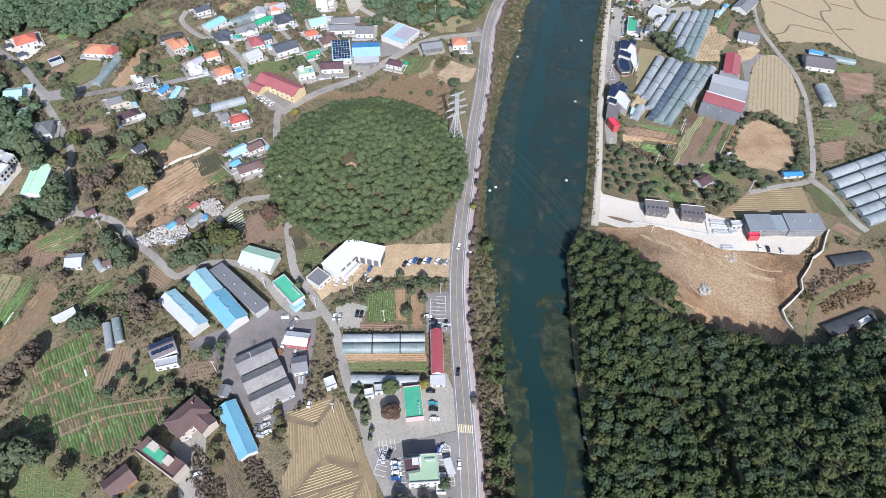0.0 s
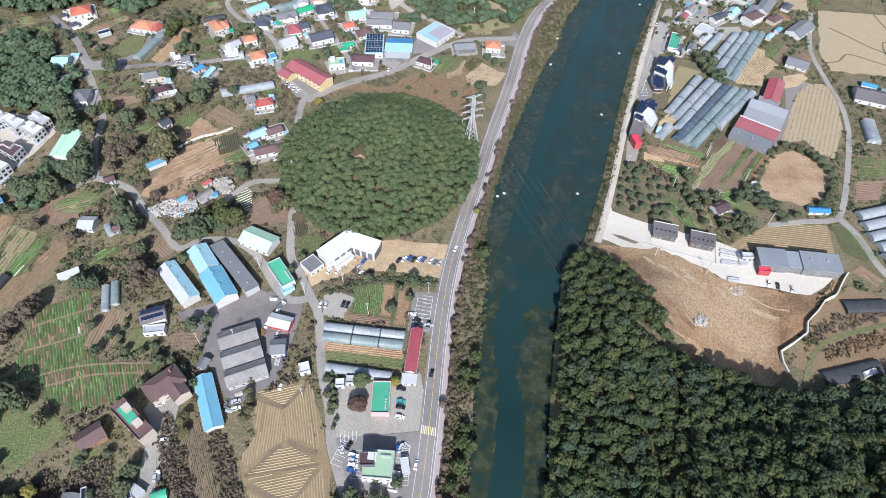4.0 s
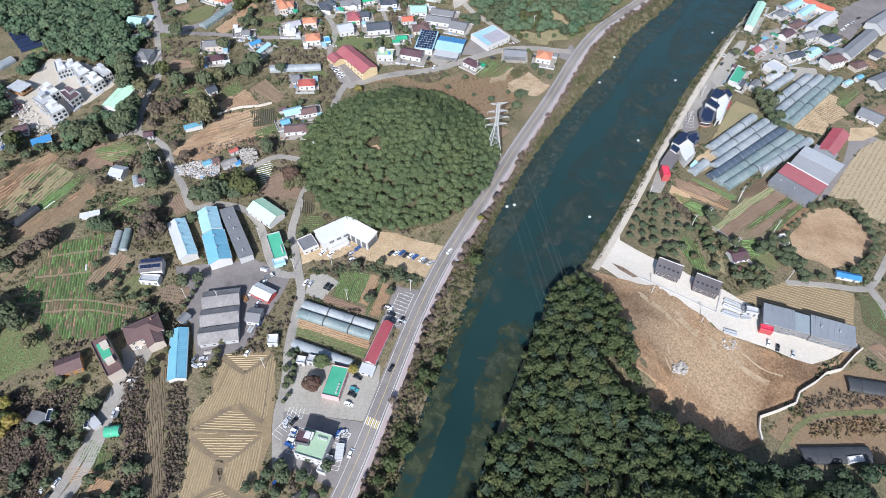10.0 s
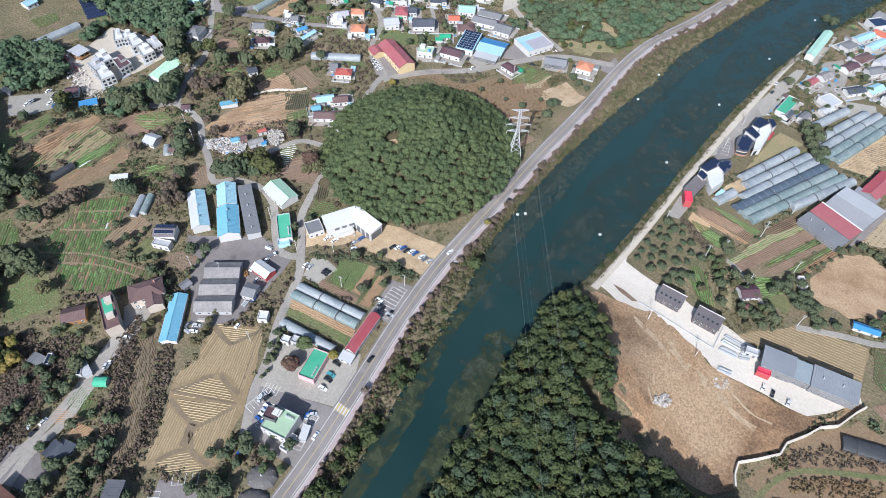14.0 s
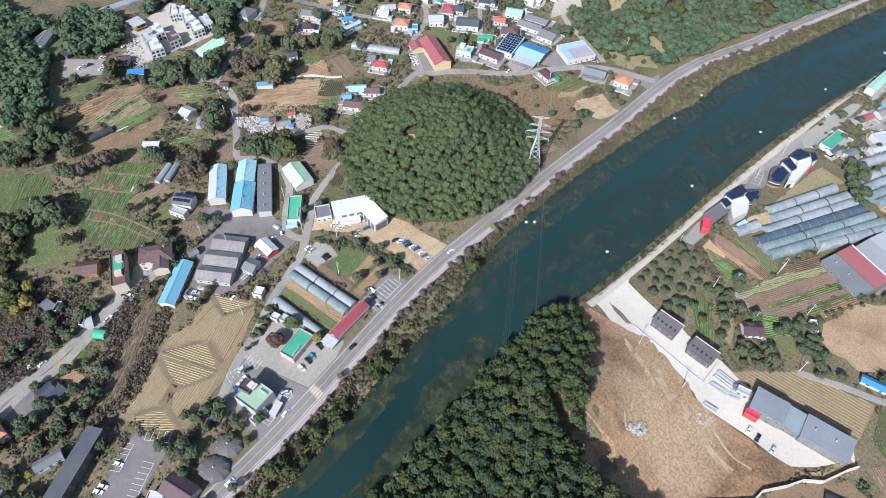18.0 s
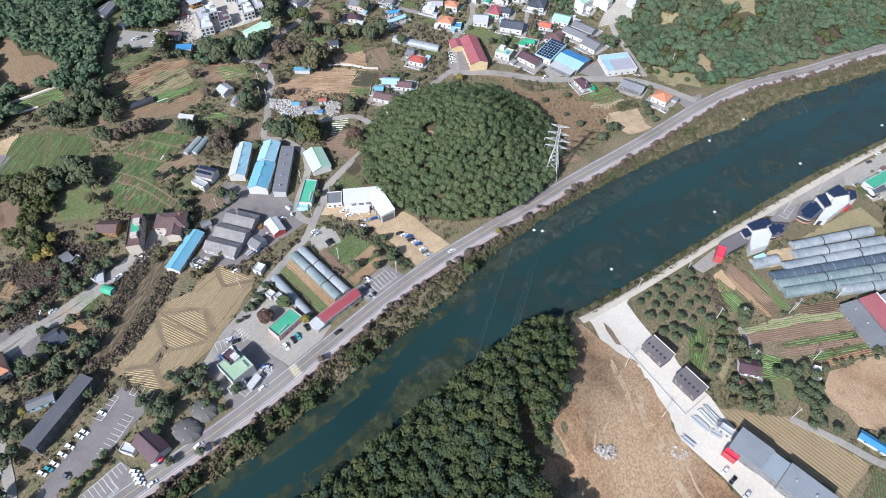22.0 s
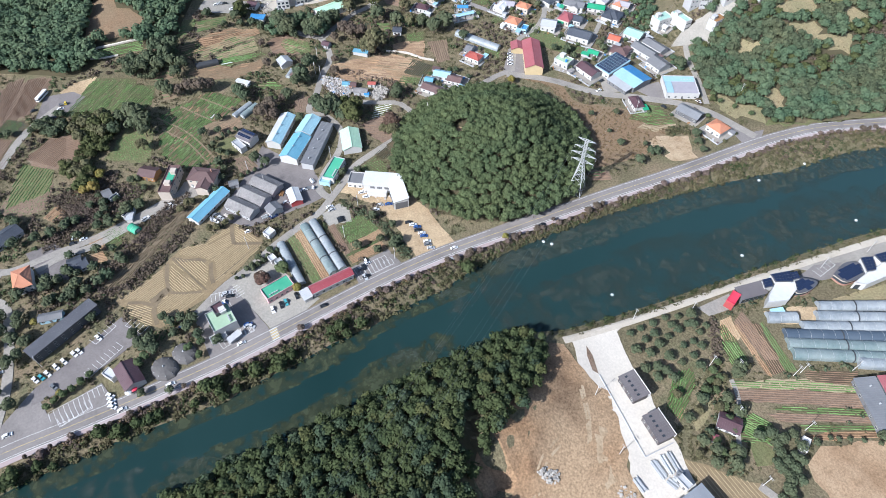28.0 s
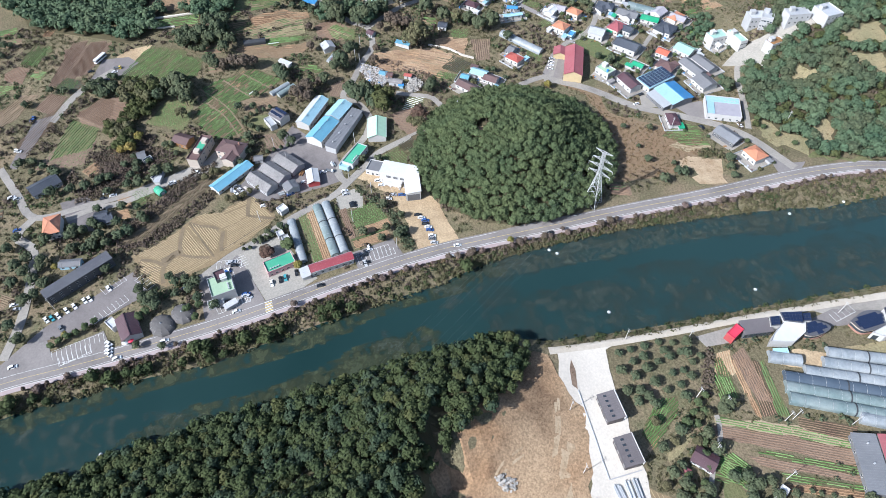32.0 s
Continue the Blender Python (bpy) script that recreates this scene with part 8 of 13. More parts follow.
field([(-207.3, -156.6), (-221.5, -139.5), (-219.9, -129.9), (-199, -143), (-190.8, -155.4)], 'track', 'dry brown strip', gap=1.6, mat_row='dry_row', width=1.04, height=0.3, lift=0.13, seg=12.0, skip=0.12, angle=136.7, rows='ridge')
field([(-205.4, -130.8), (-219.1, -121.4), (-212.9, -109.8), (-197.6, -120.8)], 'soil', 'red-brown ploughed plot', gap=1.5, mat_row='soil_ridge', width=0.9750000000000001, height=0.3, lift=0.13, angle=137.1, rows='ridge')
field([(-220.3, -78), (-245.9, -53.7), (-238.4, -34.8), (-215.2, -50.7), (-217.1, -71.2)], 'green', 'bright green vegetable field in long rows', gap=1.3, mat_row='crop', width=0.8450000000000001, height=0.3, lift=0.13, seg=16.0, skip=0.12, angle=125.6, rows='ridge')
field([(-214.7, -49.2), (-234.2, -32.4), (-224, -18.2), (-215.7, -17.5), (-208.4, -27), (-209, -39.1)], 'green', 'green vegetable field', gap=1.4, mat_row='crop', width=0.9099999999999999, height=0.3, lift=0.13, seg=12.0, skip=0.12, angle=126.8, rows='ridge')
field([(-191.8, -104.8), (-204.4, -88.6), (-200.4, -78.6), (-185.8, -80.4), (-177.4, -88.9)], 'soil', 'ploughed red-brown field with fine ridges', gap=1.2, mat_row='soil_ridge', width=0.78, height=0.3, lift=0.13, angle=130.1, rows='ridge')
field([(-171.9, -114), (-188.4, -106.2), (-176.3, -88.9), (-158.4, -93.5), (-154.7, -119.3)], 'lawn', 'rough green and brown garden rows', gap=1.8, mat_row='crop_dark', width=1.1700000000000002, height=0.3, lift=0.13, seg=9.0, skip=0.12, angle=144.7, rows='ridge')
field([(-272.6, -49.9), (-268.7, -12.6), (-260.5, -15.4), (-264.8, -50.5)], 'lawn', 'terraced green strip', gap=1.5, mat_row='crop', width=0.9750000000000001, height=0.3, lift=0.13, seg=12.0, skip=0.12, angle=84.3, rows='ridge')
field([(-299.8, -48), (-290.2, -25), (-280.4, -5.6), (-279.3, -30.5), (-288.9, -48.7)], 'soil', 'terraced brown strip', gap=1.8, mat_row='dry_row', width=1.1700000000000002, height=0.3, lift=0.13, seg=9.0, skip=0.12, angle=76.6, rows='ridge')
field([(-175.6, 5.7), (-176.5, 29.4), (-162.5, 27.2), (-162.4, 7.9)], 'track', 'reddish fallow plot', gap=1.6, mat_row='dry_row', width=1.04, height=0.3, lift=0.13, seg=8.0, skip=0.12, angle=97.1, rows='ridge')
plot = field([(-259.7, 22.1), (-264.4, 49.6), (-254.0, 65.5), (-251.6, 62.0), (-256.3, 43.3), (-249.0, 22.6)], 'soil_red', 'wide field of orange soil strips', lift=0.15, rough=0.8)
beds(plot, BLOCK[-1], 86.5, 2.0, 1.1, 0.22, 14.0, (('orange_ridge', 0.6), ('dry_row', 0.2)), np.random.default_rng(400), 0.29)
plot = field([(-243.3, 18.2), (-247.4, 22.9), (-254.6, 43.6), (-250.2, 62.4), (-247.3, 61.7), (-244.3, 40.1), (-239.0, 22.3)], 'clearing', 'fallow olive strip between fields', lift=0.15, rough=0.8)
beds(plot, BLOCK[-1], 98.4, 1.8, 1.0, 0.22, 6.0, (('dry_row', 0.3), ('crop_dark', 0.3)), np.random.default_rng(401), 0.29)
plot = field([(-233.8, 33.3), (-231.5, 60.3), (-227.0, 60.6), (-224.9, 35.3), (-228.7, 30.6)], 'green', 'long bright green vegetable strip', lift=0.15, rough=0.8)
beds(plot, BLOCK[-1], 86.4, 1.3, 0.95, 0.22, 12.0, (('crop', 0.85), ('white_film', 0.04)), np.random.default_rng(402), 0.29)
plot = field([(-238.3, 29.1), (-241.9, 39.7), (-245.7, 60.4), (-232.7, 61.3), (-234.7, 32.4), (-232.9, 27.9)], 'clearing', 'rough olive strip with dry weeds', lift=0.15, rough=0.8)
beds(plot, BLOCK[-1], 95.5, 1.8, 1.0, 0.22, 5.0, (('dry_row', 0.35), ('crop_dark', 0.25)), np.random.default_rng(403), 0.29)
plot = field([(-230.2, 9.4), (-229.8, 28.4), (-223.0, 36.9), (-224.3, 60.9), (-212.6, 55.8), (-211.8, 37.1), (-215.7, 17.1), (-226.3, 7.8)], 'meadow', 'rusty fallow slope between strips', lift=0.15, rough=0.8)
beds(plot, BLOCK[-1], 85.1, 2.2, 1.0, 0.22, 5.0, (('dry_row', 0.3), ('orange_ridge', 0.1)), np.random.default_rng(404), 0.29)
plot = field([(-255.4, 8.8), (-256.8, 19.9), (-252.4, 23.1), (-249.5, 8.6)], 'green', 'green vegetable beds in long rows', lift=0.15, rough=0.8)
beds(plot, BLOCK[-1], 91.7, 2.0, 1.1, 0.22, 20.0, (('crop', 0.5), ('soil_ridge', 0.3)), np.random.default_rng(405), 0.29)
plot = field([(-276.1, 27.1), (-278.3, 49.3), (-268.7, 46.7), (-265.8, 23.9)], 'lawn', 'rough green plot with crop rows', lift=0.15, rough=0.8)
beds(plot, BLOCK[-1], 92.7, 1.8, 1.0, 0.22, 6.0, (('crop', 0.4), ('crop_dark', 0.3), ('dry_row', 0.1)), np.random.default_rng(406), 0.29)
plot = field([(-282.3, 20.3), (-280.2, 28.6), (-269.7, 22.5), (-264.0, 12.6), (-264.3, 7.2)], 'lawn', 'rough green plot above the wood', lift=0.15, rough=0.8)
beds(plot, BLOCK[-1], 90.5, 1.8, 1.0, 0.22, 6.0, (('crop_dark', 0.5), ('dry_row', 0.2)), np.random.default_rng(407), 0.29)
plot = field([(-240.5, 67.9), (-245.4, 83.3), (-224.7, 78.5), (-224.7, 69.7)], 'soil', 'red-brown ploughed plot', lift=0.15, rough=0.8)
beds(plot, BLOCK[-1], 105.1, 1.5, 0.9, 0.22, 12.0, (('soil_ridge', 0.8),), np.random.default_rng(408), 0.29)
plot = field([(-236.3, 77.2), (-239.4, 84.3), (-221.4, 95.6), (-220.9, 82.3), (-225.3, 79.1)], 'green', 'green garden of long rows', lift=0.15, rough=0.8)
beds(plot, BLOCK[-1], 43.7, 1.6, 1.0, 0.22, 9.0, (('crop', 0.5), ('dry_row', 0.15), ('crop_dark', 0.2)), np.random.default_rng(409), 0.29)
plot = field([(-201.3, 46.0), (-197.4, 61.2), (-189.7, 66.3), (-194.1, 49.6)], 'green', 'green strip beside the farm lane', lift=0.15, rough=0.8)
beds(plot, BLOCK[-1], 65.5, 1.5, 0.9, 0.22, 7.0, (('crop', 0.6), ('dry_row', 0.15)), np.random.default_rng(410), 0.29)
# fields east of the river
for pts, wide in (([(116, 121), (124, 114.5), (132.3, 111.7), (140.7, 109.8)], 5.0), ([(138, 111), (148.1, 105.8), (156, 101), (166, 99)], 3.0), ([(95, 124), (108, 119), (120, 112)], 1.2), ([(96.5, 122), (109, 117), (121, 110)], 1.2), ([(150, 112), (162, 106), (172, 106)], 1.0), ([(112, 100), (118, 86), (132, 74)], 1.0), ([(114.5, 101), (120.5, 87), (134, 75)], 1.0)):
    line = glide(pts, 2.0)
    w_ = wide * (0.75 + 0.5 * np.random.default_rng(int(pts[0][0])).random(len(line)))
    tagged(new("wheel_track", ribbon(line, w_, 0.31, M["scrape"], "wheel_track", across=2, thick=0.02)), "pale scraped earth on the bare plot", "track", kind="structure")
field([(-385.7, 108.1), (-380.3, 127.6), (-369.8, 123.1), (-371.7, 106.8)], 'green', 'green vegetable beds', gap=1.6, step=0.7, size=0.4, mat_row='crop', angle=69.0, rows='plant')
field([(208.6, 319.1), (224.5, 322.2), (233, 313.9), (229.2, 271.2), (218.6, 238.4), (209, 241.2), (202.2, 252.4), (185.6, 248.9), (195.3, 281.5)], 'straw', 'harvested paddy with short straw bundles', gap=2.8, step=2.2, size=0.62, gone=0.06, mat_row='dry_row', angle=-105.6, rows='plant')
field([(238.4, 431.3), (371.6, 445.3), (320.5, 315), (290.8, 327.2), (270.4, 344.8), (233.9, 341.2), (229.5, 365.6)], 'straw', 'wide harvested yellow paddies')
for pts in [[(243.5, 404.8), (251.3, 398.7), (261.3, 390.2), (271.1, 381.9), (280.0, 376.4), (282.2, 363.2), (283.6, 352.9), (287.1, 340.7), (289.1, 331.2)], [(283.9, 435.0), (287.4, 421.5), (290.4, 409.9), (291.0, 395.3), (282.0, 392.3), (280.0, 382.0), (280.4, 375.1)], [(232.2, 352.1), (241.7, 356.4), (249.4, 367.7), (257.2, 367.1), (269.0, 362.3), (280.6, 357.7)], [(293.9, 406.0), (303.4, 402.3), (310.4, 398.6)], [(285.2, 363.7), (293.1, 366.4), (300.4, 365.0)]]:
    tagged(new("field_bank", ribbon(glide(pts, 3.0), 1.3, 0.24, M["paddy_track"], "field_bank", across=2, thick=0.25)), "low dark bank between paddies", "bank", kind="structure")
tagged(new("straw_rows", ridges([(239.7, 426.5), (369.5, 440), (323.6, 322.8), (291.9, 330.4), (271.2, 347.3), (236.9, 343.9), (231.4, 365.8)], -23.7, 2.0, 0.5, 0.045, M["straw_row"], "straw_rows", np.random.default_rng(3), 0.1, wave=0.2)), "low stubble lines on the wide paddies", "straw", kind="stuff")
tagged(new("paddy_bank", ribbon(glide([(318.4, 434.7), (318.1, 392.1), (337.1, 380.8)]), 1.8, 0.4, M["track"], "paddy_bank", across=2, thick=0.4)), "low earth bank between paddies", "bank", kind="structure")
field([(141.3, 143), (151, 152.2), (167, 167.1), (174, 170.2), (202.5, 175.2), (203.5, 153.1), (187.7, 150.8)], 'stubble', 'harvested paddy behind the factory', gap=1.7, width=0.95, height=0.09, mat_row='straw_row', angle=3.0, rows='ridge')
field([(205.2, 175.9), (212.2, 177), (224.4, 155.4), (221.3, 150.9), (208.3, 155.3)], 'soil_dark', 'dark green vegetable rows', gap=1.3, step=0.6, size=0.42, mat_row='crop_dark', angle=-57.6, rows='plant')
field([(212.6, 176.1), (214.7, 176.3), (227, 155.1), (223.3, 152)], 'green', 'bright green vegetable strip', gap=1.2, step=0.6, size=0.42, mat_row='crop', angle=-60.7, rows='plant')
field([(124.2, 190.3), (139.7, 223.2), (154.4, 243.5), (156.8, 241.5), (142.4, 218.2), (127.5, 188.2)], 'straw', 'pale rows of young vegetables', gap=1.15, mat_row='crop', width=0.8, height=0.32, seg=9.0, skip=0.06, angle=60.4, rows='ridge')
field([(127.6, 187.3), (142.6, 218.1), (159.1, 244.7), (165.3, 240.7), (149, 213.3), (133.1, 184.6)], 'soil', 'wide brown ploughed field', gap=1.15, mat_row='soil_ridge', width=0.6, height=0.22, angle=60.8, rows='ridge')
field([(140.4, 193), (149.9, 212.7), (165.7, 240.3), (167.9, 238.4), (152.2, 210.9)], 'green', 'bright green vegetable strip', gap=1.15, mat_row='crop', width=0.8, height=0.32, seg=9.0, skip=0.06, angle=61.3, rows='ridge')
field([(144.2, 193.9), (152.4, 210.8), (168.6, 238.2), (171.4, 236.7), (157.9, 212.5), (150.6, 197.6)], 'soil', 'brown ploughed strip', gap=1.15, mat_row='soil_ridge', width=0.6, height=0.22, angle=60.5, rows='ridge')
field([(155, 203.1), (171.8, 236.5), (173.8, 234.9), (159.8, 205.3)], 'green', 'bright green vegetable strip', gap=1.15, mat_row='crop', width=0.8, height=0.32, seg=9.0, skip=0.06, angle=62.5, rows='ridge')
field([(158.7, 201.9), (174.2, 234.5), (176.8, 233.5), (163.4, 202.6)], 'soil_red', 'bare orange strip', gap=1.15, mat_row='orange_ridge', width=0.6, height=0.22, angle=63.9, rows='ridge')
field([(135.6, 226.3), (148, 250.4), (153.4, 244.4), (141.5, 223.4)], 'soil_dark', 'deep brown ridges', gap=1.15, mat_row='soil_ridge', width=0.6, height=0.22, angle=60.4, rows='ridge')
field([(95.3, 209.7), (95.3, 216.8), (107.4, 212), (108.7, 208), (104.5, 202.9)], 'sand', 'ridged sandy garden', gap=1.15, mat_row='orange_ridge', width=0.6, height=0.22, angle=-18.9, rows='ridge')
field([(104.8, 201.8), (108.5, 207.5), (118.5, 207.7), (121.2, 202.2), (117.7, 197.5)], 'green', 'vegetable garden with green rows', gap=1.15, mat_row='crop', width=0.8, height=0.32, seg=9.0, skip=0.06, angle=-9.3, rows='ridge')
field([(100.4, 218.3), (105.5, 226.1), (132.2, 218.4), (131.5, 211.6)], 'soil_dark', 'dark fallow strip', gap=1.15, mat_row='soil_ridge', width=0.6, height=0.22, angle=-14.2, rows='ridge')
field([(101.4, 213.4), (100.1, 217.5), (131.4, 211.1), (130.1, 209)], 'soil_red', 'bare orange strip', gap=1.15, mat_row='orange_ridge', width=0.6, height=0.22, angle=-10.6, rows='ridge')
field([(140.1, 181.6), (146, 192.1), (152.1, 190.8), (156.2, 185.2), (149.3, 173.7)], 'green', 'vegetable garden with dense green rows', gap=1.15, mat_row='crop', width=0.8, height=0.32, seg=9.0, skip=0.06, angle=54.5, rows='ridge')
field([(107.8, 170.2), (113.9, 174.2), (124.1, 159.6), (122.3, 153.7)], 'green', 'green vegetable bed beside the warehouse', gap=1.15, mat_row='crop', width=0.8, height=0.32, seg=9.0, skip=0.06, angle=-52.0, rows='ridge')
field([(124.9, 159.4), (124, 164.3), (130, 154), (128.9, 152.9)], 'sand', 'narrow sandy bed', gap=1.15, mat_row='orange_ridge', width=0.6, height=0.22, angle=-61.3, rows='ridge')
field([(105.7, 226.9), (106.3, 228.7), (135.3, 223.5), (133.1, 218.4)], 'lawn', 'grassy strip', gap=1.15, mat_row='crop_dark', width=0.8, height=0.32, seg=9.0, skip=0.06, angle=-13.2, rows='ridge')
yard('ground', 'rough brown orchard floor with weeds', [(76.7, 161.5), (80.7, 190.4), (90, 206.7), (111.5, 195.3), (114.2, 180), (114.4, 162.1), (106.8, 151.5), (90, 156.5)], 'ground', category='orchard', rough=0.6, lift=0.1)
wood(scatter([(119.6, 169.4), (109.6, 184.3), (112.8, 194.5), (124.5, 189.3), (152.9, 169.2), (143.8, 140.3), (130.6, 155.9)], 2.3, rng0, 0.9, 0.7), TUFT, M["leaf_bank"], "scrub", "rough grass and weeds round the cottage", rng0, (0.5, 1.1), category="bushes")
yard('ground', 'lawn behind the cafes', [(123.1, 236.7), (132.2, 301.3), (140.2, 316), (140.8, 309.9), (130.2, 232.3)], 'lawn', category='lawn', rough=0.4, lift=0.144)
yard('ground', 'sandy yard by the greenhouses', [(107.8, 233.1), (100.7, 234.3), (107.3, 255.5), (113.2, 263.4), (119.5, 256.6), (113, 239.7)], 'sand', category='yard', rough=0.5, lift=0.148)
field([(165.3, 326.5), (182.3, 360.9), (190.7, 357.5), (180.5, 308.8), (162, 308.5)], 'sand', 'sandy plot of dry stalk heaps', gap=2.2, step=1.8, size=0.6, gone=0.2, mat_row='dry_row', angle=66.8, rows='plant')
field([(189.6, 367.6), (200.3, 370.5), (195.4, 347.9), (186.2, 347)], 'green', 'green vegetable plot', gap=1.5, step=0.8, size=0.4, mat_row='crop', angle=62.8, rows='plant')
yard('ground', 'sandy yard inside the hall loop', [(197.1, 325.7), (212.1, 333.4), (215, 327.4), (205.4, 315), (195.8, 310.3)], 'sand', category='yard', lift=0.152)
yard('pavement', 'asphalt apron of the nursery hall', [(196.6, 310.4), (209.5, 323), (215.6, 321.3), (202.7, 303.6), (186.9, 251), (179.1, 237.8), (194, 288.4)], 'asphalt', category='yard', lift=0.12)
field([(232.6, 242.8), (245.2, 245.8), (243.1, 235.9), (230.9, 233.5)], 'green', 'green vegetable beds', gap=1.4, mat_row='crop', step=0.7, size=0.42, angle=10.9, rows='plant')
field([(247.3, 244.1), (259.3, 245.2), (254.7, 229.8), (243.4, 228.8)], 'lawn', 'green vegetable beds', gap=1.4, mat_row='crop', step=0.7, size=0.42, angle=11.2, rows='plant')
field([(231.3, 232.4), (245.4, 234.9), (242.5, 225.8), (228.8, 221.6)], 'green', 'green vegetable beds', gap=1.4, mat_row='crop', step=0.7, size=0.42, angle=10.4, rows='plant')
field([(227.1, 218.6), (247.7, 224.5), (237.7, 205.6), (222.8, 198.8)], 'soil', 'brown plot', gap=1.4, mat_row='soil_ridge', width=0.6, height=0.22, angle=19.8, rows='ridge')
field([(267.7, 302.6), (293.7, 305.1), (284.5, 279.8), (262.4, 274.4)], 'soil', 'brown ploughed field', gap=1.4, mat_row='soil_ridge', width=0.6, height=0.22, angle=9.1, rows='ridge')
field([(267, 313.5), (289.8, 312), (294.2, 306.6), (266, 303.9)], 'lawn', 'rough grass', gap=1.4, mat_row='crop_dark', step=0.7, size=0.42, angle=2.4, rows='plant')
field([(95.9, 224), (126, 220.9), (123.2, 214.8), (98.8, 215.4)], 'soil', 'brown plot', gap=1.4, mat_row='soil_ridge', width=0.6, height=0.22, angle=-4.9, rows='ridge')
field([(98.2, 210.8), (120.2, 207.1), (117.4, 201.2), (99.4, 205.2)], 'green', 'green vegetable beds', gap=1.4, mat_row='crop', step=0.7, size=0.42, angle=-11.4, rows='plant')
yard('ground', 'terraced scrub beside the building plot', [(185.1, 107.6), (206.2, 130.1), (233.7, 126.1), (221.3, 80.5), (181.1, 69.5), (169, 72.6)], 'meadow', category='slope', rough=0.8, lift=0.064)
tagged(new("road", ribbon(glide([(174.2, 64.4), (177.1, 72.9), (181.2, 82.1), (190.1, 92), (206.2, 100.9), (221.8, 108.8)]), 2.6, 0.2, M["lawn"], "road", across=2)), "grassy track over the terraces", "track", kind="structure")
CLEARINGS = [[(-75.2, 373.6), (-82.4, 378.6), (-83, 387), (-76, 388), (-74.5, 394.4), (-69.6, 387), (-67.4, 379.7)],
             [(-74.9, 412.3), (-75.6, 420.9), (-68.7, 425.2), (-71, 434.5), (-66.2, 443.5), (-61.2, 439.7), (-59.7, 433.7), (-55.5, 441.1), (-49.1, 460.5), (-43, 457.5), (-37.4, 445.2), (-42.4, 435.7), (-50.9, 436.6), (-53.6, 423.4), (-62.2, 426.1), (-65.6, 419.2)],
             [(-88.5, 417.4), (-93.4, 436.5), (-95.2, 443.8), (-91.3, 454.6), (-83.9, 446.5), (-77.2, 452), (-74.8, 439.4), (-79.1, 429.2), (-82.2, 416.5)],
             [(-83.3, 459.9), (-85.1, 469.4), (-79.2, 486.8), (-72.8, 479.4), (-73.5, 465.9), (-78.1, 457.7)],
             [(-68.8, 466.1), (-68.9, 474.2), (-61.1, 484), (-57.3, 478.9), (-58.8, 466.2), (-63.7, 462.1)],
             [(-40.7, 374.8), (-36.6, 378.5), (-28.7, 377.2), (-21.2, 369.6), (-15.6, 367.1), (-15.3, 357.8), (-22.4, 357.2), (-32.6, 364.5)],
             [(-52.4, 335.2), (-43.9, 342.4), (-31.8, 342.5), (-29.2, 352.7), (-21.4, 354.5), (-13.1, 345.2), (-21.2, 335), (-30.2, 330.6), (-42.3, 330.3)]]
for k, pl in enumerate(CLEARINGS):
    yard('ground', 'grassy clearing with bare sandy patches on the wooded hill', pl, 'lawn' if k == 3 else 'clearing', category='clearing', rough=1.8, lift=0.368 + 0.004 * k)
    wood(scatter(pl, 2.6, rng0, 0.9, 0.5), TUFT, M["leaf_bank"], "scrub", "low weeds on the grassy clearing", rng0, (0.4, 1.0), category="bushes")
    pts = scatter(pl, 7.0, rng0, 0.6, 0.5)
    if len(pts):
        wood(pts, TUFT, M["leaf_rust"], "scrub", "rusty tufts on the grassy clearing", rng0, (0.8, 1.3), category="bushes")
yard('ground', 'green verge below the wood', [(-13.1, 347.7), (-3.7, 359.6), (6.9, 391.6), (18.7, 434.4), (21.3, 431.2), (9.1, 389.2), (-1.5, 357.3), (-10.2, 342.8)], 'lawn', category='clearing', rough=1.8, lift=0.332)
wood(scatter([(-12.5, 349), (-3.5, 360.4), (6.8, 391.2), (18.1, 432.3), (20.6, 429.3), (8.9, 388.9), (-1.3, 358.2), (-9.6, 344.2)], 3.2, rng0, 0.9, 0.5), TUFT, M["leaf_bank"], "scrub", "low weeds on the grassy clearing", rng0, (0.5, 1.2), category="bushes")
yard('ground', 'grey building site beside the flats', [(-109.8, 345.8), (-117.6, 360.4), (-117.7, 372), (-117.2, 388), (-112.9, 411), (-105, 413), (-107, 397.1), (-104.1, 383.3), (-97.1, 371.3), (-93.5, 365), (-102, 360.3), (-106, 350)], 'gravel', category='plot', rough=0.8, lift=0.32)
yard('ground', 'bare clearing at the top of the hill', [(-78.3, 146.9), (-75.2, 148.8), (-69.7, 145.8), (-71, 142.2), (-74.4, 140.2), (-79.9, 143.6)], 'soil_red', category='clearing', lift=0.404)
yard('ground', 'dry reddish grass north of the wood', [(-134.5, 219.8), (-109.5, 244.4), (-87.4, 243.8), (-67.8, 268.2), (-44.3, 291.4), (-23, 268.7), (-23.7, 235.1), (-29.5, 208.3), (-53.7, 225.1), (-84, 238), (-111.9, 236.4)], 'meadow', category='meadow', rough=0.8, lift=0.058)
yard('pavement', 'asphalt mouth of the school lane', [(-22.5, 326.4), (-9.2, 327.4), (-6.9, 339.5), (2.6, 326), (-1.9, 317.1), (-18.2, 319.5)], 'asphalt', lift=0.162, category='junction')
yard('ground', 'lawn of a walled garden', [(-151.6, -46.1), (-149, -37.4), (-127.1, -45.3), (-114, -65), (-126.4, -66)], 'lawn', category='lawn', rough=0.4, lift=0.136)
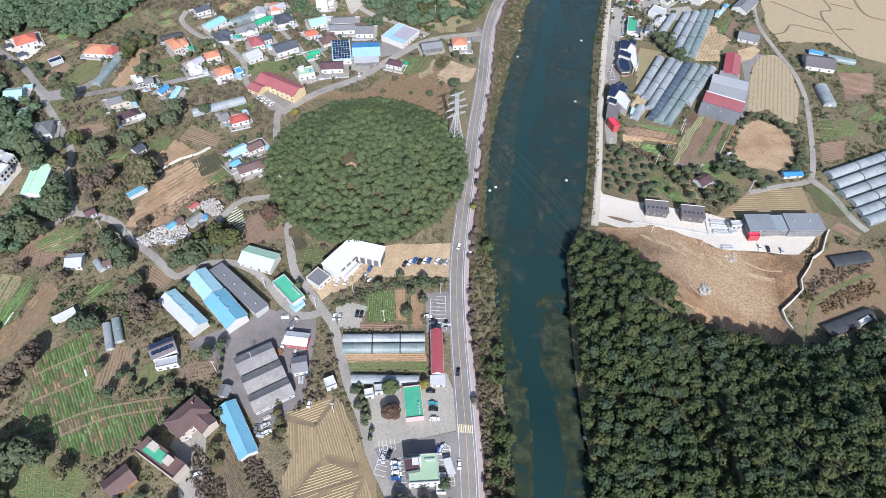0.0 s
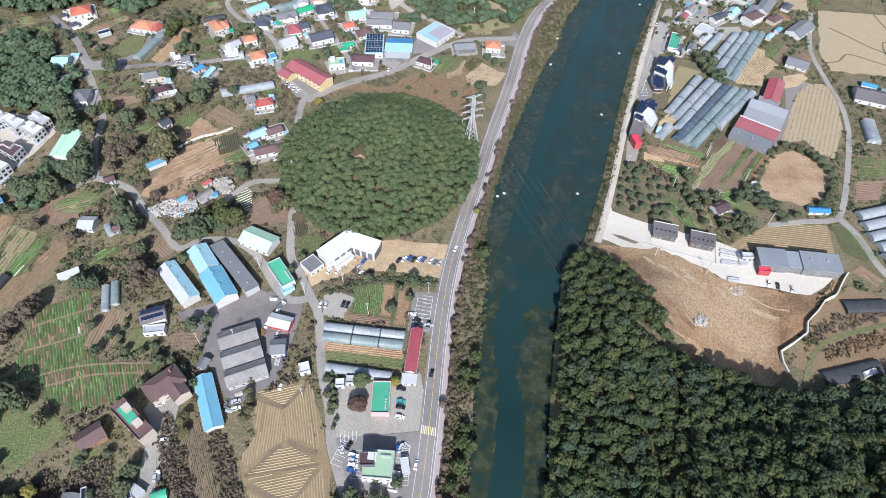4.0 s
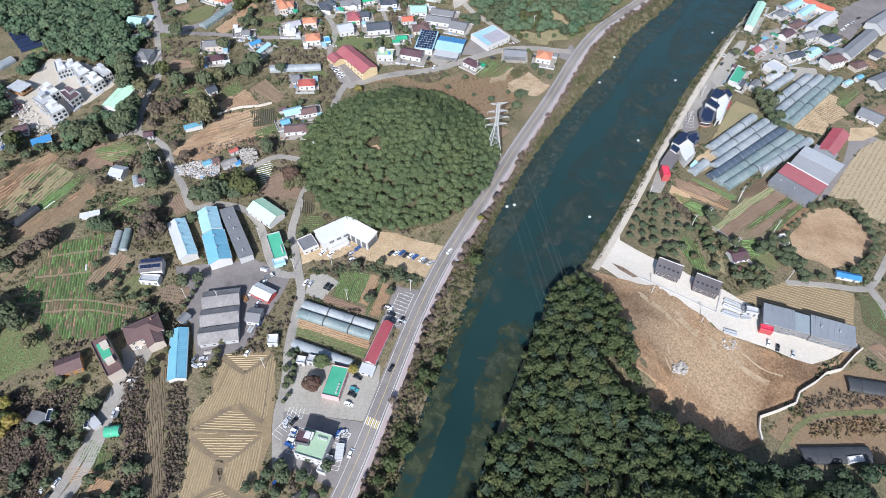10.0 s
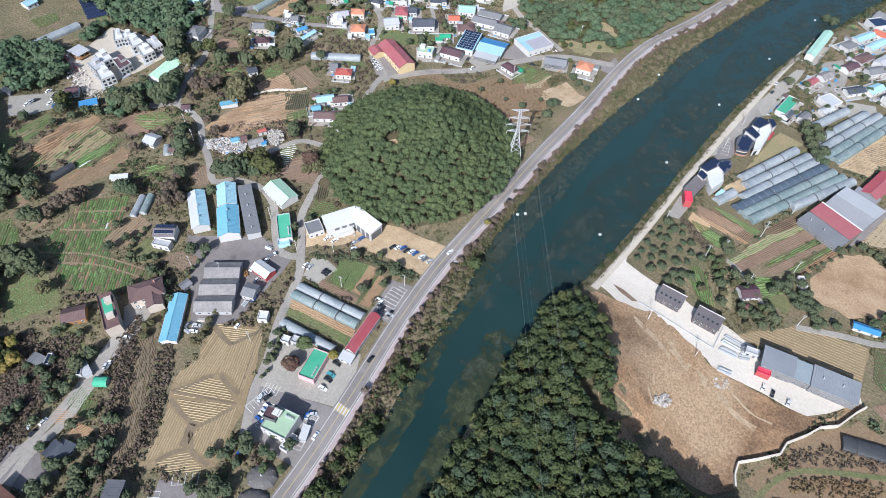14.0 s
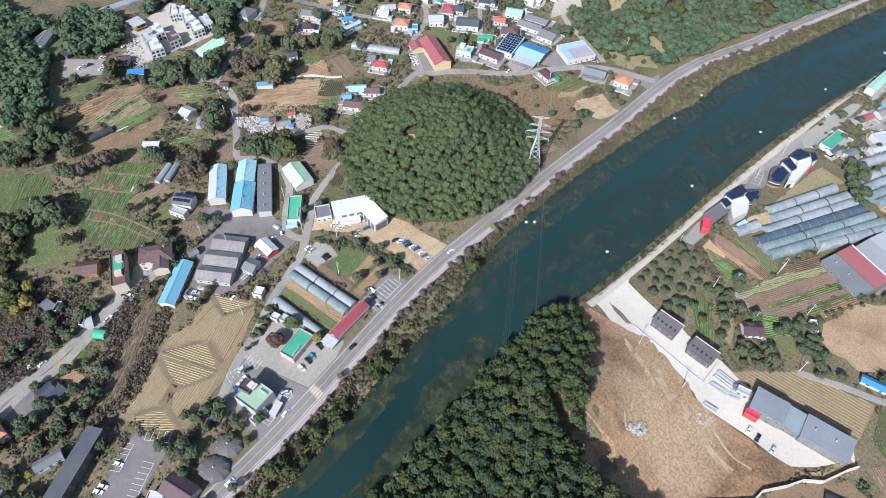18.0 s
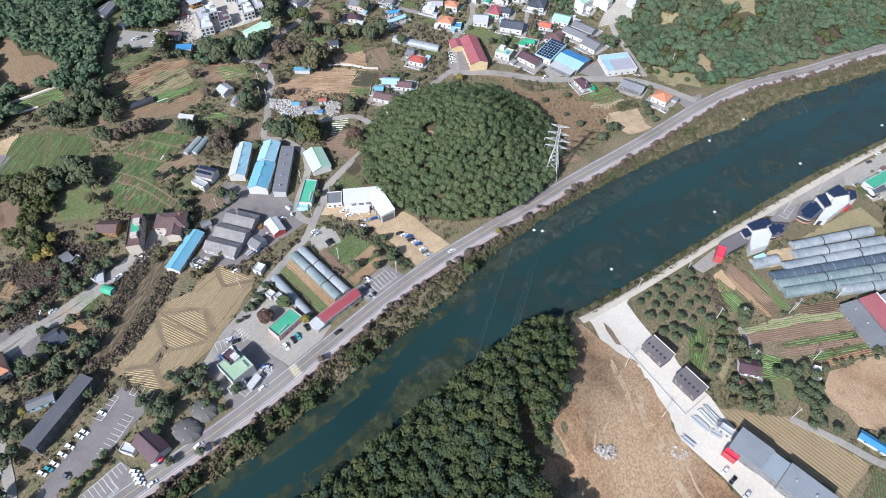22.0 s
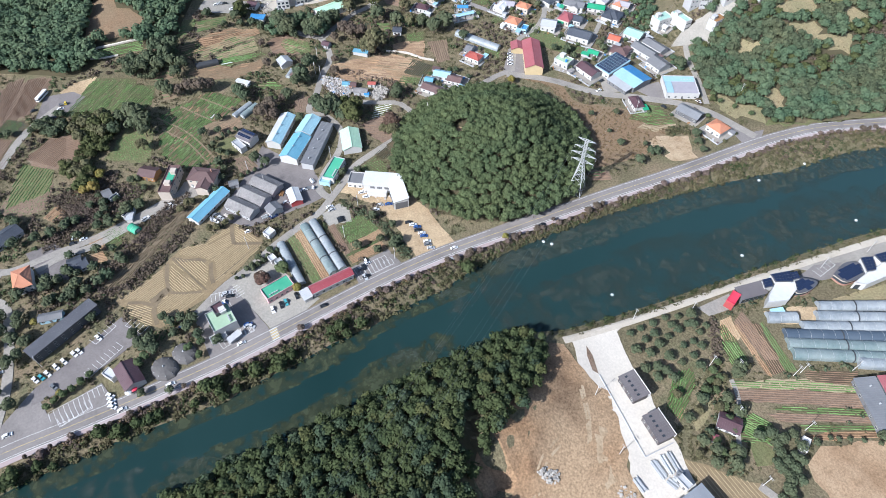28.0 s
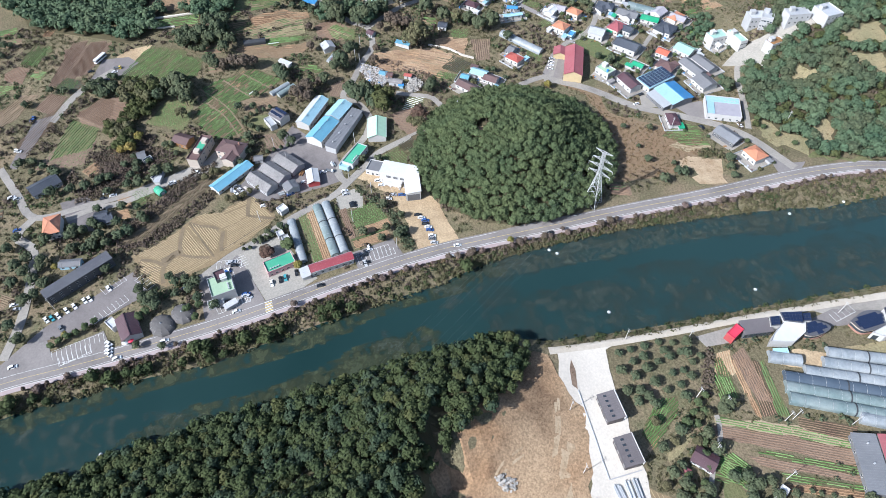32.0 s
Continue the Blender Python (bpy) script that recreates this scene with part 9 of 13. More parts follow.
field([(-100.4, -70.2), (-106, -62.3), (-98.8, -59.8), (-93.2, -66.9)], 'green', 'small vegetable garden beside the lane', gap=1.2, width=0.8, height=0.3, mat_row='crop', seg=5.0, skip=0.2, angle=116.5, rows='ridge')
field([(-96.2, -78.1), (-96.9, -71.4), (-88.7, -69.4), (-89.2, -76.4)], 'soil_red', 'small brown garden beside the lane', gap=1.2, width=0.7, height=0.22, mat_row='orange_ridge', angle=79.0, rows='ridge')
yard('ground', 'olive lawn behind the cafes', [(111.2, 272.7), (120.7, 322.1), (136.6, 318.1), (114.8, 265.6)], 'clearing', category='lawn', rough=0.4, lift=0.14)
yard('pavement', 'grey forecourt of the cafes', [(88, 270.4), (98.9, 353.2), (108.8, 355.6), (100.4, 285.4)], 'lane', category='car park', lift=0.124)
yard('ground', 'walled lawn of a pavilion in the wood', [(-341.1, 34.2), (-352.6, 50.4), (-343.9, 55.5), (-320.8, 57.2), (-309, 39), (-322.8, 35.5)], 'lawn', category='lawn', rough=0.4, lift=0.388)
yard('ground', 'dry brown terraces in the wood', [(-343.9, -33.4), (-332.8, -22.6), (-311, -23.8), (-305.3, -14.3), (-285.8, -6.2), (-277.5, -14.2), (-280.9, -35.3), (-288.4, -51.1)], 'meadow', category='terrace', rough=0.8, lift=0.392)
yard('pavement', 'wide dark asphalt lot beside the long halls', [(183, 450.2), (184.1, 489), (207.7, 527.2), (230.4, 538.3), (230, 514.3), (203.8, 477.1), (193.5, 442.6)], 'asphalt_dark', category='car park', lift=0.164)
yard('pavement', 'paved village yard by the inn', [(126.8, 422.9), (139.5, 436.5), (147.3, 417.6), (147.5, 386.3), (133.4, 386.1)], 'lane', category='yard', lift=0.128)
yard('pavement', 'concrete yard among village houses', [(151.8, 383.5), (171, 389.5), (175.3, 369.7), (163.3, 360.2), (153.9, 368.6)], 'gravel', category='yard', lift=0.132)
field([(188.4, 352.4), (198.4, 374.7), (202.3, 372.1), (191.6, 348.2)], 'green', 'bright green vegetable strip', gap=1.5, width=0.8, height=0.3, mat_row='crop', seg=8.0, skip=0.1, lift=0.14, angle=65.9, rows='ridge')
field([(192.3, 348.5), (203.1, 371), (207, 368.5), (196.2, 343.4)], 'soil', 'brown ploughed strip', gap=1.5, width=0.8, height=0.3, mat_row='soil_ridge', seg=8.0, skip=0.1, lift=0.14, angle=66.1, rows='ridge')
field([(172.6, 334.9), (183, 354.1), (190.9, 346.5), (196.7, 340.2), (184.4, 324.2), (176.9, 326)], 'sand', 'sandy plot with rows of dry stalks', gap=1.5, width=0.8, height=0.3, mat_row='dry_row', seg=8.0, skip=0.1, lift=0.21, angle=52.9, rows='ridge')
field([(202.2, 342.8), (216.8, 363.8), (224.1, 356.7), (209.6, 332.9)], 'soil', 'brown ploughed field', gap=1.5, width=0.8, height=0.3, mat_row='soil_ridge', seg=8.0, skip=0.1, lift=0.14, angle=52.8, rows='ridge')
field([(121.4, 154.3), (116.4, 159.7), (108.7, 172.3), (110.2, 179.5), (116.3, 176.7), (129.7, 156.1)], 'green', 'bright green vegetable garden beside the warehouses', gap=1.1, width=0.8, height=0.32, mat_row='crop', seg=9.0, skip=0.05, lift=0.15, angle=115.9, rows='ridge')
field([(140.6, 183), (141, 188.2), (149.9, 193.1), (157.5, 185.6), (148.1, 177.3)], 'green', 'bright green vegetable garden beside the cottage', gap=1.1, width=0.8, height=0.32, mat_row='crop', seg=9.0, skip=0.05, lift=0.15, angle=29.0, rows='ridge')
yard('ground', 'small green lawn beside the nursery trees', [(150.8, 176.8), (151.8, 181.3), (158.6, 184.2), (163.7, 178.5), (161.2, 172.3)], 'lawn', category='lawn', rough=0.5, lift=0.136)
yard('ground', 'worn grass in front of the cottage', [(129.1, 161.7), (125.8, 169.6), (126.4, 175.9), (130.8, 173.4), (135.1, 165.6), (136.8, 158.8)], 'clearing', category='lawn', rough=0.6, lift=0.14)
# single trees and hedges
tree(-270.2, 200.6, 5.4, 12.8, 'leaf_pine', label='dark green tree with a dense rounded crown')
for x, y, r in [(-70.5, 244.4, 2.0), (-64.0, 259.9, 2.4), (-37.3, 244.3, 2.6), (-29.4, 258.2, 1.8), (-22.0, 293.4, 3.2), (-15.2, 289.9, 2.8), (-8.2, 287.6, 2.4), (-86.3, 333.3, 4.4), (-50.5, 245.1, 1.6)]:
    tree(x, y, r, 2 * r + 0.8, "leaf_pine", "dark shrubby tree on the dry meadow")
MAPPED = np.array([(-290, 62), (-276, 92), (-303, 160), (-235, 238), (-89, 110), (-114, 30), (-200, -62), (-229, -49), (-214, -31), (-226, -10), (-210, 28), (-228, 52), (-264, 75)])
for x, y, r in [(-250.2, 84.4, 6.2), (-241.0, 86.4, 6.7), (-259.1, 83.0, 4.4), (-236.4, 88.5, 3.6), (-271.7, 54.9, 3.7), (-241.9, 82.3, 4.4), (-238.4, 101.0, 5.4), (-235.8, 107.5, 6.5), (-238.7, 114.9, 6.6), (-241.7, 122.2, 5.6), (-231.9, 100.2, 4.5), (-258.2, 108.0, 3.3), (-265.7, 144.9, 6.9), (-260.6, 136.9, 6.3), (-276.0, 154.8, 6.1), (-230.9, 154.4, 6.3), (-257.7, 155.9, 4.0), (-218.2, 165.2, 5.8), (-209.8, 182.8, 5.4), (-201.5, 188.5, 5.9), (-202.0, 198.5, 6.6), (-233.8, 205.8, 4.7), (-148.2, 134.5, 4.5), (-146.1, 131.1, 3.2), (-190.1, 78.7, 6.0), (-200.1, 87.9, 5.2), (-186.1, 74.3, 4.7), (-203.1, 93.2, 3.3), (-186.9, 80.6, 3.4), (-158.8, 79.1, 5.5)]:
    tree(x, y, r, 2.1 * r + 1.2, "leaf_pine", "dark green broad-leaved tree between the plots")
for x, y, r in [(-151.3, 81.5, 6.4), (-149.6, 90.0, 5.1), (-156.7, 88.8, 5.1), (-140.4, 90.5, 4.3), (-176.4, 63.8, 4.2), (-151.8, 64.9, 3.3), (-192.8, 34.8, 4.8), (-187.1, 36.6, 4.0), (-215.1, -11.3, 4.9), (-210.8, -8.9, 4.2), (-195.5, -33.4, 6.9), (-187.3, -30.3, 6.3), (-204.3, -36.1, 4.4), (-198.7, -42.6, 4.6), (-190.1, -48.7, 4.6), (-180.7, -30.9, 4.4), (-188.9, -37.0, 4.8), (-175.4, 15.4, 2.5), (-164.0, 11.9, 2.5), (-165.7, 2.5, 3.0), (-127.9, 27.0, 3.8), (-122.3, 31.9, 3.1), (-153.3, 6.4, 2.1), (-145.6, 8.1, 2.1), (-140.6, 12.6, 2.1)]:
    tree(x, y, r, 2.1 * r + 1.2, "leaf_pine", "dark green broad-leaved tree between the plots")
for x, y, r in [(-276.7, 59.6, 5.1), (-248.4, 159.9, 5.5), (-143.0, 95.6, 6.0), (-145.9, 102.8, 5.2), (-153.8, 96.6, 3.9), (-135.4, 96.3, 6.4), (-197.0, -50.5, 5.3), (-197.3, -57.7, 5.3)]:
    tree(x, y, r, 2.1 * r + 1.2, "leaf_olive", "olive green tree with yellowing boughs")
for x, y, r in [(-248.0, 137.8, 5.9), (-198.4, 138.9, 9.0), (-196.4, 133.0, 7.4), (-213.5, 175.0, 5.4), (-233.8, 178.9, 5.0), (-111.3, 114.9, 4.9), (-116.9, 111.3, 3.8), (-202.4, -53.4, 5.4)]:
    tree(x, y, r, 2.1 * r + 1.2, "leaf_brown", "large browning autumn tree with a wide crown")
for x, y, r in [(-226.3, 125.0, 5.1), (-220.6, 129.1, 5.1), (-218.2, 135.7, 4.8), (-175.6, 60.4, 3.0), (-169.6, 50.2, 5.3), (-165.3, 42.7, 5.2), (-161.3, 48.9, 4.1), (-213.2, 61.0, 3.3), (-235.5, 64.0, 2.9), (-205.5, 11.8, 5.5), (-208.5, 4.8, 5.0), (-205.8, 17.9, 4.3), (-208.9, -1.9, 3.8), (-198.5, 106.9, 3.0), (-186.6, 102.5, 3.5), (-221.7, 115.5, 3.3)]:
    tree(x, y, r, 2.1 * r + 1.2, "twig", "bare purplish-brown tree in rough scrub")
for x, y, r in [(-118.2, 116.8, 6.1)]:
    tree(x, y, r, 2.1 * r + 1.2, "leaf_maroon", "bushy tree with dull maroon leaves")
tree(-20.4, 19.8, 2.4, 5.6, 'leaf_yellow', label='tree with yellow-green autumn leaves')
tree(-2, 137.8, 2.1, 4.9, 'leaf_yellow', label='tree with yellow-green autumn leaves')
tree(-36.3, 16.4, 4.2, 7.5, 'leaf_hill', label='broad green tree beside the restaurant', shape=2)
tree(-21.4, 19.6, 2.6, 5, 'leaf_yellow', label='small tree with yellow-green leaves')
tree(-53.4, 14.1, 2.1, 4.4, 'leaf_pine', label='dark green tree along the lane')
tree(-50.4, 6.8, 2.1, 4.4, 'leaf_pine', label='dark green tree along the lane')
tree(-46.7, 2.1, 2.1, 4.4, 'leaf_pine', label='dark green tree along the lane')
tree(-46.2, -1.1, 1.8, 3.8, 'leaf_pine', label='dark green tree along the lane')
tree(-29.3, -45.5, 2.9, 6.1, 'leaf_pine', label='dark green tree along the lane')
tree(-34.5, -48.7, 2.6, 5.5, 'leaf_pine', label='dark green tree along the lane')
tree(-21.7, -45.5, 2.6, 5.5, 'leaf_pine', label='dark green tree along the lane')
tree(-24.6, -38, 2.3, 5, 'leaf_pine', label='dark green tree along the lane')
tree(-15.4, -34.5, 2.3, 5, 'leaf_pine', label='dark green tree along the lane')
tree(-17, -25.8, 2.3, 5, 'leaf_pine', label='dark green tree along the lane')
tree(-34.4, 4.3, 4.6, 7, 'leaf_maroon', label='round clipped tree with dense maroon leaves', shape=2)
tree(-51.1, 14.9, 1.8, 4, 'leaf_pine', label='dark evergreen in a yard hedge', shape=1)
tree(-49.2, 11.8, 2.3, 5, 'leaf_pine', label='dark evergreen in a yard hedge', shape=1)
tree(-47.6, 8.5, 2.3, 5, 'leaf_pine', label='dark evergreen in a yard hedge', shape=1)
tree(-46.4, 5.2, 2.3, 5, 'leaf_pine', label='dark evergreen in a yard hedge', shape=1)
tree(-45.4, 2.3, 2.3, 5, 'leaf_pine', label='dark evergreen in a yard hedge', shape=1)
tree(-51.8, 17.8, 1.8, 4, 'leaf_pine', label='dark evergreen in a yard hedge', shape=1)
tree(-42.4, -4.4, 1.6, 3.5, 'leaf_pine', label='dark evergreen in a yard hedge', shape=1)
tree(-42.6, -7.9, 1.6, 3.5, 'leaf_pine', label='dark evergreen in a yard hedge', shape=1)
tree(-151.4, 3.3, 1.7, 3.8, 'leaf_pine', label='conical evergreen in a garden hedge', shape=1)
tree(-149.9, 4.9, 1.7, 3.8, 'leaf_pine', label='conical evergreen in a garden hedge', shape=1)
tree(-148.4, 6.5, 1.7, 3.8, 'leaf_pine', label='conical evergreen in a garden hedge', shape=1)
tree(-146.8, 8.8, 1.7, 3.8, 'leaf_pine', label='conical evergreen in a garden hedge', shape=1)
tree(-145.2, 11, 1.7, 3.8, 'leaf_pine', label='conical evergreen in a garden hedge', shape=1)
tree(-143.5, 13, 1.7, 3.8, 'leaf_pine', label='conical evergreen in a garden hedge', shape=1)
tree(-141.8, 14.9, 1.7, 3.8, 'leaf_pine', label='conical evergreen in a garden hedge', shape=1)
tree(-153.9, 3.1, 1.7, 3.8, 'leaf_pine', label='conical evergreen in a garden hedge', shape=1)
tree(-160.6, 13.8, 1.9, 4.4, 'leaf_pine', label='conical evergreen in a garden hedge', shape=1)
tree(-160.7, 18.3, 1.9, 4.4, 'leaf_pine', label='conical evergreen in a garden hedge', shape=1)
tree(-161.9, 22.8, 1.9, 4.4, 'leaf_pine', label='conical evergreen in a garden hedge', shape=1)
tree(-158.4, 9.6, 1.9, 4.4, 'leaf_pine', label='conical evergreen in a garden hedge', shape=1)
tree(-120.6, 24.2, 1.9, 4.4, 'leaf_pine', label='conical evergreen in a garden hedge', shape=1)
tree(-119.8, 19.6, 1.9, 4.4, 'leaf_pine', label='conical evergreen in a garden hedge', shape=1)
tree(-119.3, 15.2, 1.9, 4.4, 'leaf_pine', label='conical evergreen in a garden hedge', shape=1)
tree(-121.5, 28.8, 1.9, 4.4, 'leaf_pine', label='conical evergreen in a garden hedge', shape=1)
tree(-87, 0.5, 2.2, 4.4, 'leaf_bank', label='small olive-green tree with a leafy crown')
tree(-84.8, -3.4, 2.2, 4.4, 'leaf_bank', label='small olive-green tree with a leafy crown')
tree(-82.9, -8.8, 2.5, 5, 'leaf_bank', label='small olive-green tree with a leafy crown')
tree(-84.2, -12.9, 2.5, 5, 'leaf_bank', label='small olive-green tree with a leafy crown')
tree(-88.4, 6, 2.2, 4.4, 'leaf_bank', label='small olive-green tree with a leafy crown')
tree(-110.9, -20.1, 2.5, 5, 'leaf_bank', label='small olive-green tree with a leafy crown')
tree(-106.9, -24.8, 2.5, 5, 'leaf_bank', label='small olive-green tree with a leafy crown')
tree(-110.4, -17.5, 2.5, 5, 'leaf_bank', label='small olive-green tree with a leafy crown')
tree(-109.1, -9.4, 2.2, 4.4, 'leaf_bank', label='small olive-green tree with a leafy crown')
tree(-50.5, -82, 2.9, 6.3, 'leaf_pine', label='dark green garden tree by the restaurants')
tree(-29.8, -63.8, 3.2, 7, 'leaf_pine', label='dark green garden tree by the restaurants')
tree(-22.7, -57.3, 3.5, 7.7, 'leaf_pine', label='dark green garden tree by the restaurants')
tree(-17, -56.3, 3.2, 7, 'leaf_pine', label='dark green garden tree by the restaurants')
tree(-19.9, -59.9, 3.2, 7, 'leaf_pine', label='dark green garden tree by the restaurants')
tree(-25.9, -34.8, 3.2, 7, 'leaf_pine', label='dark green garden tree by the restaurants')
tree(-22.7, -38.3, 3.2, 7, 'leaf_pine', label='dark green garden tree by the restaurants')
tree(-23.5, -62.1, 3.2, 7, 'leaf_pine', label='dark green garden tree by the restaurants')
tree(-15.4, -34.3, 2.9, 6.3, 'leaf_pine', label='dark green garden tree by the restaurants')
tree(9.3, -53.4, 2.2, 4.9, 'leaf_pine', label='dark green garden tree by the restaurants')
tree(4.8, -65.8, 2.2, 4.9, 'leaf_pine', label='dark green garden tree by the restaurants')
tree(-29.5, -40, 2.9, 6.3, 'leaf_pine', label='dark green garden tree by the restaurants')
tree(-7.6, -26.1, 2.9, 6.3, 'leaf_pine', label='dark green garden tree by the restaurants')
tree(-13.1, -101.1, 1.9, 4, 'leaf_yellow', label='small tree with yellowing leaves')
tree(-60.9, -109.1, 2.2, 4.5, 'leaf_yellow', label='small tree with yellowing leaves')
tree(-121.6, -116, 3.5, 7.7, 'leaf_pine', label='dark green garden tree with a leafy crown')
tree(-120.8, -104.3, 3.2, 7, 'leaf_pine', label='dark green garden tree with a leafy crown')
tree(-121, -95.3, 3.2, 7, 'leaf_pine', label='dark green garden tree with a leafy crown')
tree(-82.2, -115.1, 3.5, 7.7, 'leaf_pine', label='dark green garden tree with a leafy crown')
tree(-86.4, -89.4, 3.2, 7, 'leaf_pine', label='dark green garden tree with a leafy crown')
tree(-83.5, -95.6, 2.9, 6.3, 'leaf_pine', label='dark green garden tree with a leafy crown')
tree(-76.3, -86.1, 3.2, 7, 'leaf_pine', label='dark green garden tree with a leafy crown')
tree(-53.1, -119, 3.8, 8.4, 'leaf_pine', label='dark green garden tree with a leafy crown')
tree(-40.5, -122.1, 3.8, 8.4, 'leaf_pine', label='dark green garden tree with a leafy crown')
tree(-67.2, -116.1, 3.2, 7, 'leaf_pine', label='dark green garden tree with a leafy crown')
tree(-71.7, -100.9, 2.9, 6.3, 'leaf_pine', label='dark green garden tree with a leafy crown')
tree(-70.2, -89.7, 2.9, 6.3, 'leaf_pine', label='dark green garden tree with a leafy crown')
tree(-96.6, -73.6, 2.9, 6.3, 'leaf_pine', label='dark green garden tree with a leafy crown')
tree(-202, -63.8, 5.2, 11.7, 'leaf_brown', label='tall tree with olive-brown leaves')
tree(-195.4, -59.9, 4.8, 10.8, 'leaf_brown', label='tall tree with olive-brown leaves')
tree(-191.5, -69.2, 4.8, 10.8, 'leaf_brown', label='tall tree with olive-brown leaves')
tree(-190.7, -55.4, 4.8, 10.8, 'leaf_brown', label='tall tree with olive-brown leaves')
tree(-201.8, -71.6, 4, 9, 'leaf_brown', label='tall tree with olive-brown leaves')
tree(-169.5, -35.3, 4, 9, 'leaf_brown', label='tall tree with olive-brown leaves')
tree(-251.6, -6.2, 5.9, 14, 'leaf_pine', label='dark tree on the western slope')
tree(-244.4, -2.2, 5.9, 14, 'leaf_pine', label='dark tree on the western slope')
tree(-251.1, 3.4, 5.9, 14, 'leaf_pine', label='dark tree on the western slope')
tree(-244.5, -13.5, 5, 12, 'leaf_pine', label='dark tree on the western slope')
tree(-238.4, -19.6, 5, 12, 'leaf_pine', label='dark tree on the western slope')
tree(-236.8, -8.4, 5, 12, 'leaf_pine', label='dark tree on the western slope')
tree(-236.8, -0.7, 5, 12, 'leaf_pine', label='dark tree on the western slope')
tree(-238.7, -27.2, 5, 12, 'leaf_pine', label='dark tree on the western slope')
tree(-232.3, 5.8, 4.6, 11, 'leaf_pine', label='dark tree on the western slope')
tree(-225.7, 0.2, 4.6, 11, 'leaf_pine', label='dark tree on the western slope')
tree(-185.4, 205.7, 3.8, 9, 'leaf_pine', label='dark tree among the houses')
tree(-146.5, -68.4, 4.1, 8.4, 'leaf_yellow', label='tree with yellowing leaves and a leafy crown')
tree(-146.5, -74, 3.4, 7, 'leaf_yellow', label='tree with yellowing leaves and a leafy crown')
tree(-156.5, -63.3, 3.4, 7, 'leaf_yellow', label='tree with yellowing leaves and a leafy crown')
tree(-126.4, 213.9, 3, 6.5, 'leaf_yellow', label='tree with yellowing leaves and a leafy crown')
tree(81.7, 162.5, 2, 3.7, 'leaf_pine', label='small evergreen fruit tree in an orchard')
tree(81.3, 168.9, 1.9, 3.4, 'leaf_pine', label='small evergreen fruit tree in an orchard')
tree(81.8, 176.4, 2.2, 4, 'leaf_pine', label='small evergreen fruit tree in an orchard')
tree(81.8, 184.3, 1.9, 3.5, 'leaf_pine', label='small evergreen fruit tree in an orchard')
tree(84.2, 190.9, 1.8, 3.3, 'leaf_pine', label='small evergreen fruit tree in an orchard')
tree(88.1, 166.8, 2.2, 4, 'leaf_pine', label='small evergreen fruit tree in an orchard')
tree(90.8, 159.1, 2.8, 5, 'leaf_pine', label='small evergreen fruit tree in an orchard')
tree(95.5, 164.2, 2.6, 4.8, 'leaf_pine', label='small evergreen fruit tree in an orchard')
tree(93, 171.6, 2.6, 4.7, 'leaf_pine', label='small evergreen fruit tree in an orchard')
tree(91.7, 178.7, 2, 3.6, 'leaf_pine', label='small evergreen fruit tree in an orchard')
tree(90.8, 185.4, 2.4, 4.3, 'leaf_pine', label='small evergreen fruit tree in an orchard')
tree(90.1, 192.1, 2.1, 3.8, 'leaf_pine', label='small evergreen fruit tree in an orchard')
tree(96.6, 194.5, 1.9, 3.5, 'leaf_pine', label='small evergreen fruit tree in an orchard')
tree(99.4, 188.2, 1.9, 3.4, 'leaf_pine', label='small evergreen fruit tree in an orchard')
tree(99.2, 182.1, 2, 3.6, 'leaf_pine', label='small evergreen fruit tree in an orchard')
tree(101, 171.7, 2.8, 5.1, 'leaf_pine', label='small evergreen fruit tree in an orchard')
tree(102.9, 163.2, 2.7, 4.9, 'leaf_pine', label='small evergreen fruit tree in an orchard')
tree(100.9, 156.8, 2.6, 4.8, 'leaf_pine', label='small evergreen fruit tree in an orchard')
tree(106.6, 165.6, 2.6, 4.8, 'leaf_pine', label='small evergreen fruit tree in an orchard')
tree(106.2, 175, 2, 3.6, 'leaf_pine', label='small evergreen fruit tree in an orchard')
tree(105.7, 182.8, 2.1, 3.8, 'leaf_pine', label='small evergreen fruit tree in an orchard')
tree(103.5, 190.1, 2.4, 4.5, 'leaf_pine', label='small evergreen fruit tree in an orchard')
tree(107.6, 159.2, 2.6, 4.7, 'leaf_pine', label='small evergreen fruit tree in an orchard')
tree(111.8, 182, 2.7, 4.9, 'leaf_pine', label='small evergreen fruit tree in an orchard')
tree(111.2, 166, 2.7, 5, 'leaf_pine', label='small evergreen fruit tree in an orchard')
tree(95.1, 200.2, 1.9, 3.4, 'leaf_pine', label='small evergreen fruit tree in an orchard')
tree(87.2, 184.3, 2.4, 4.4, 'leaf_pine', label='small evergreen fruit tree in an orchard')
tree(87.1, 173.4, 2.5, 4.5, 'leaf_pine', label='small evergreen fruit tree in an orchard')
tree(186.6, 241.9, 2.5, 5.3, 'leaf_pine', label='dark evergreen in a hedge round the bare plot')
tree(191.4, 241.7, 2.1, 4.4, 'leaf_pine', label='dark evergreen in a hedge round the bare plot')
tree(195.7, 239.7, 2.5, 5.2, 'leaf_pine', label='dark evergreen in a hedge round the bare plot')
tree(200.6, 238.5, 2, 4.2, 'leaf_pine', label='dark evergreen in a hedge round the bare plot')
tree(203.3, 233.5, 3, 6.3, 'leaf_pine', label='dark evergreen in a hedge round the bare plot')
tree(206.9, 229.8, 3, 6.2, 'leaf_pine', label='dark evergreen in a hedge round the bare plot')
tree(209.5, 224.7, 2.6, 5.4, 'leaf_pine', label='dark evergreen in a hedge round the bare plot')
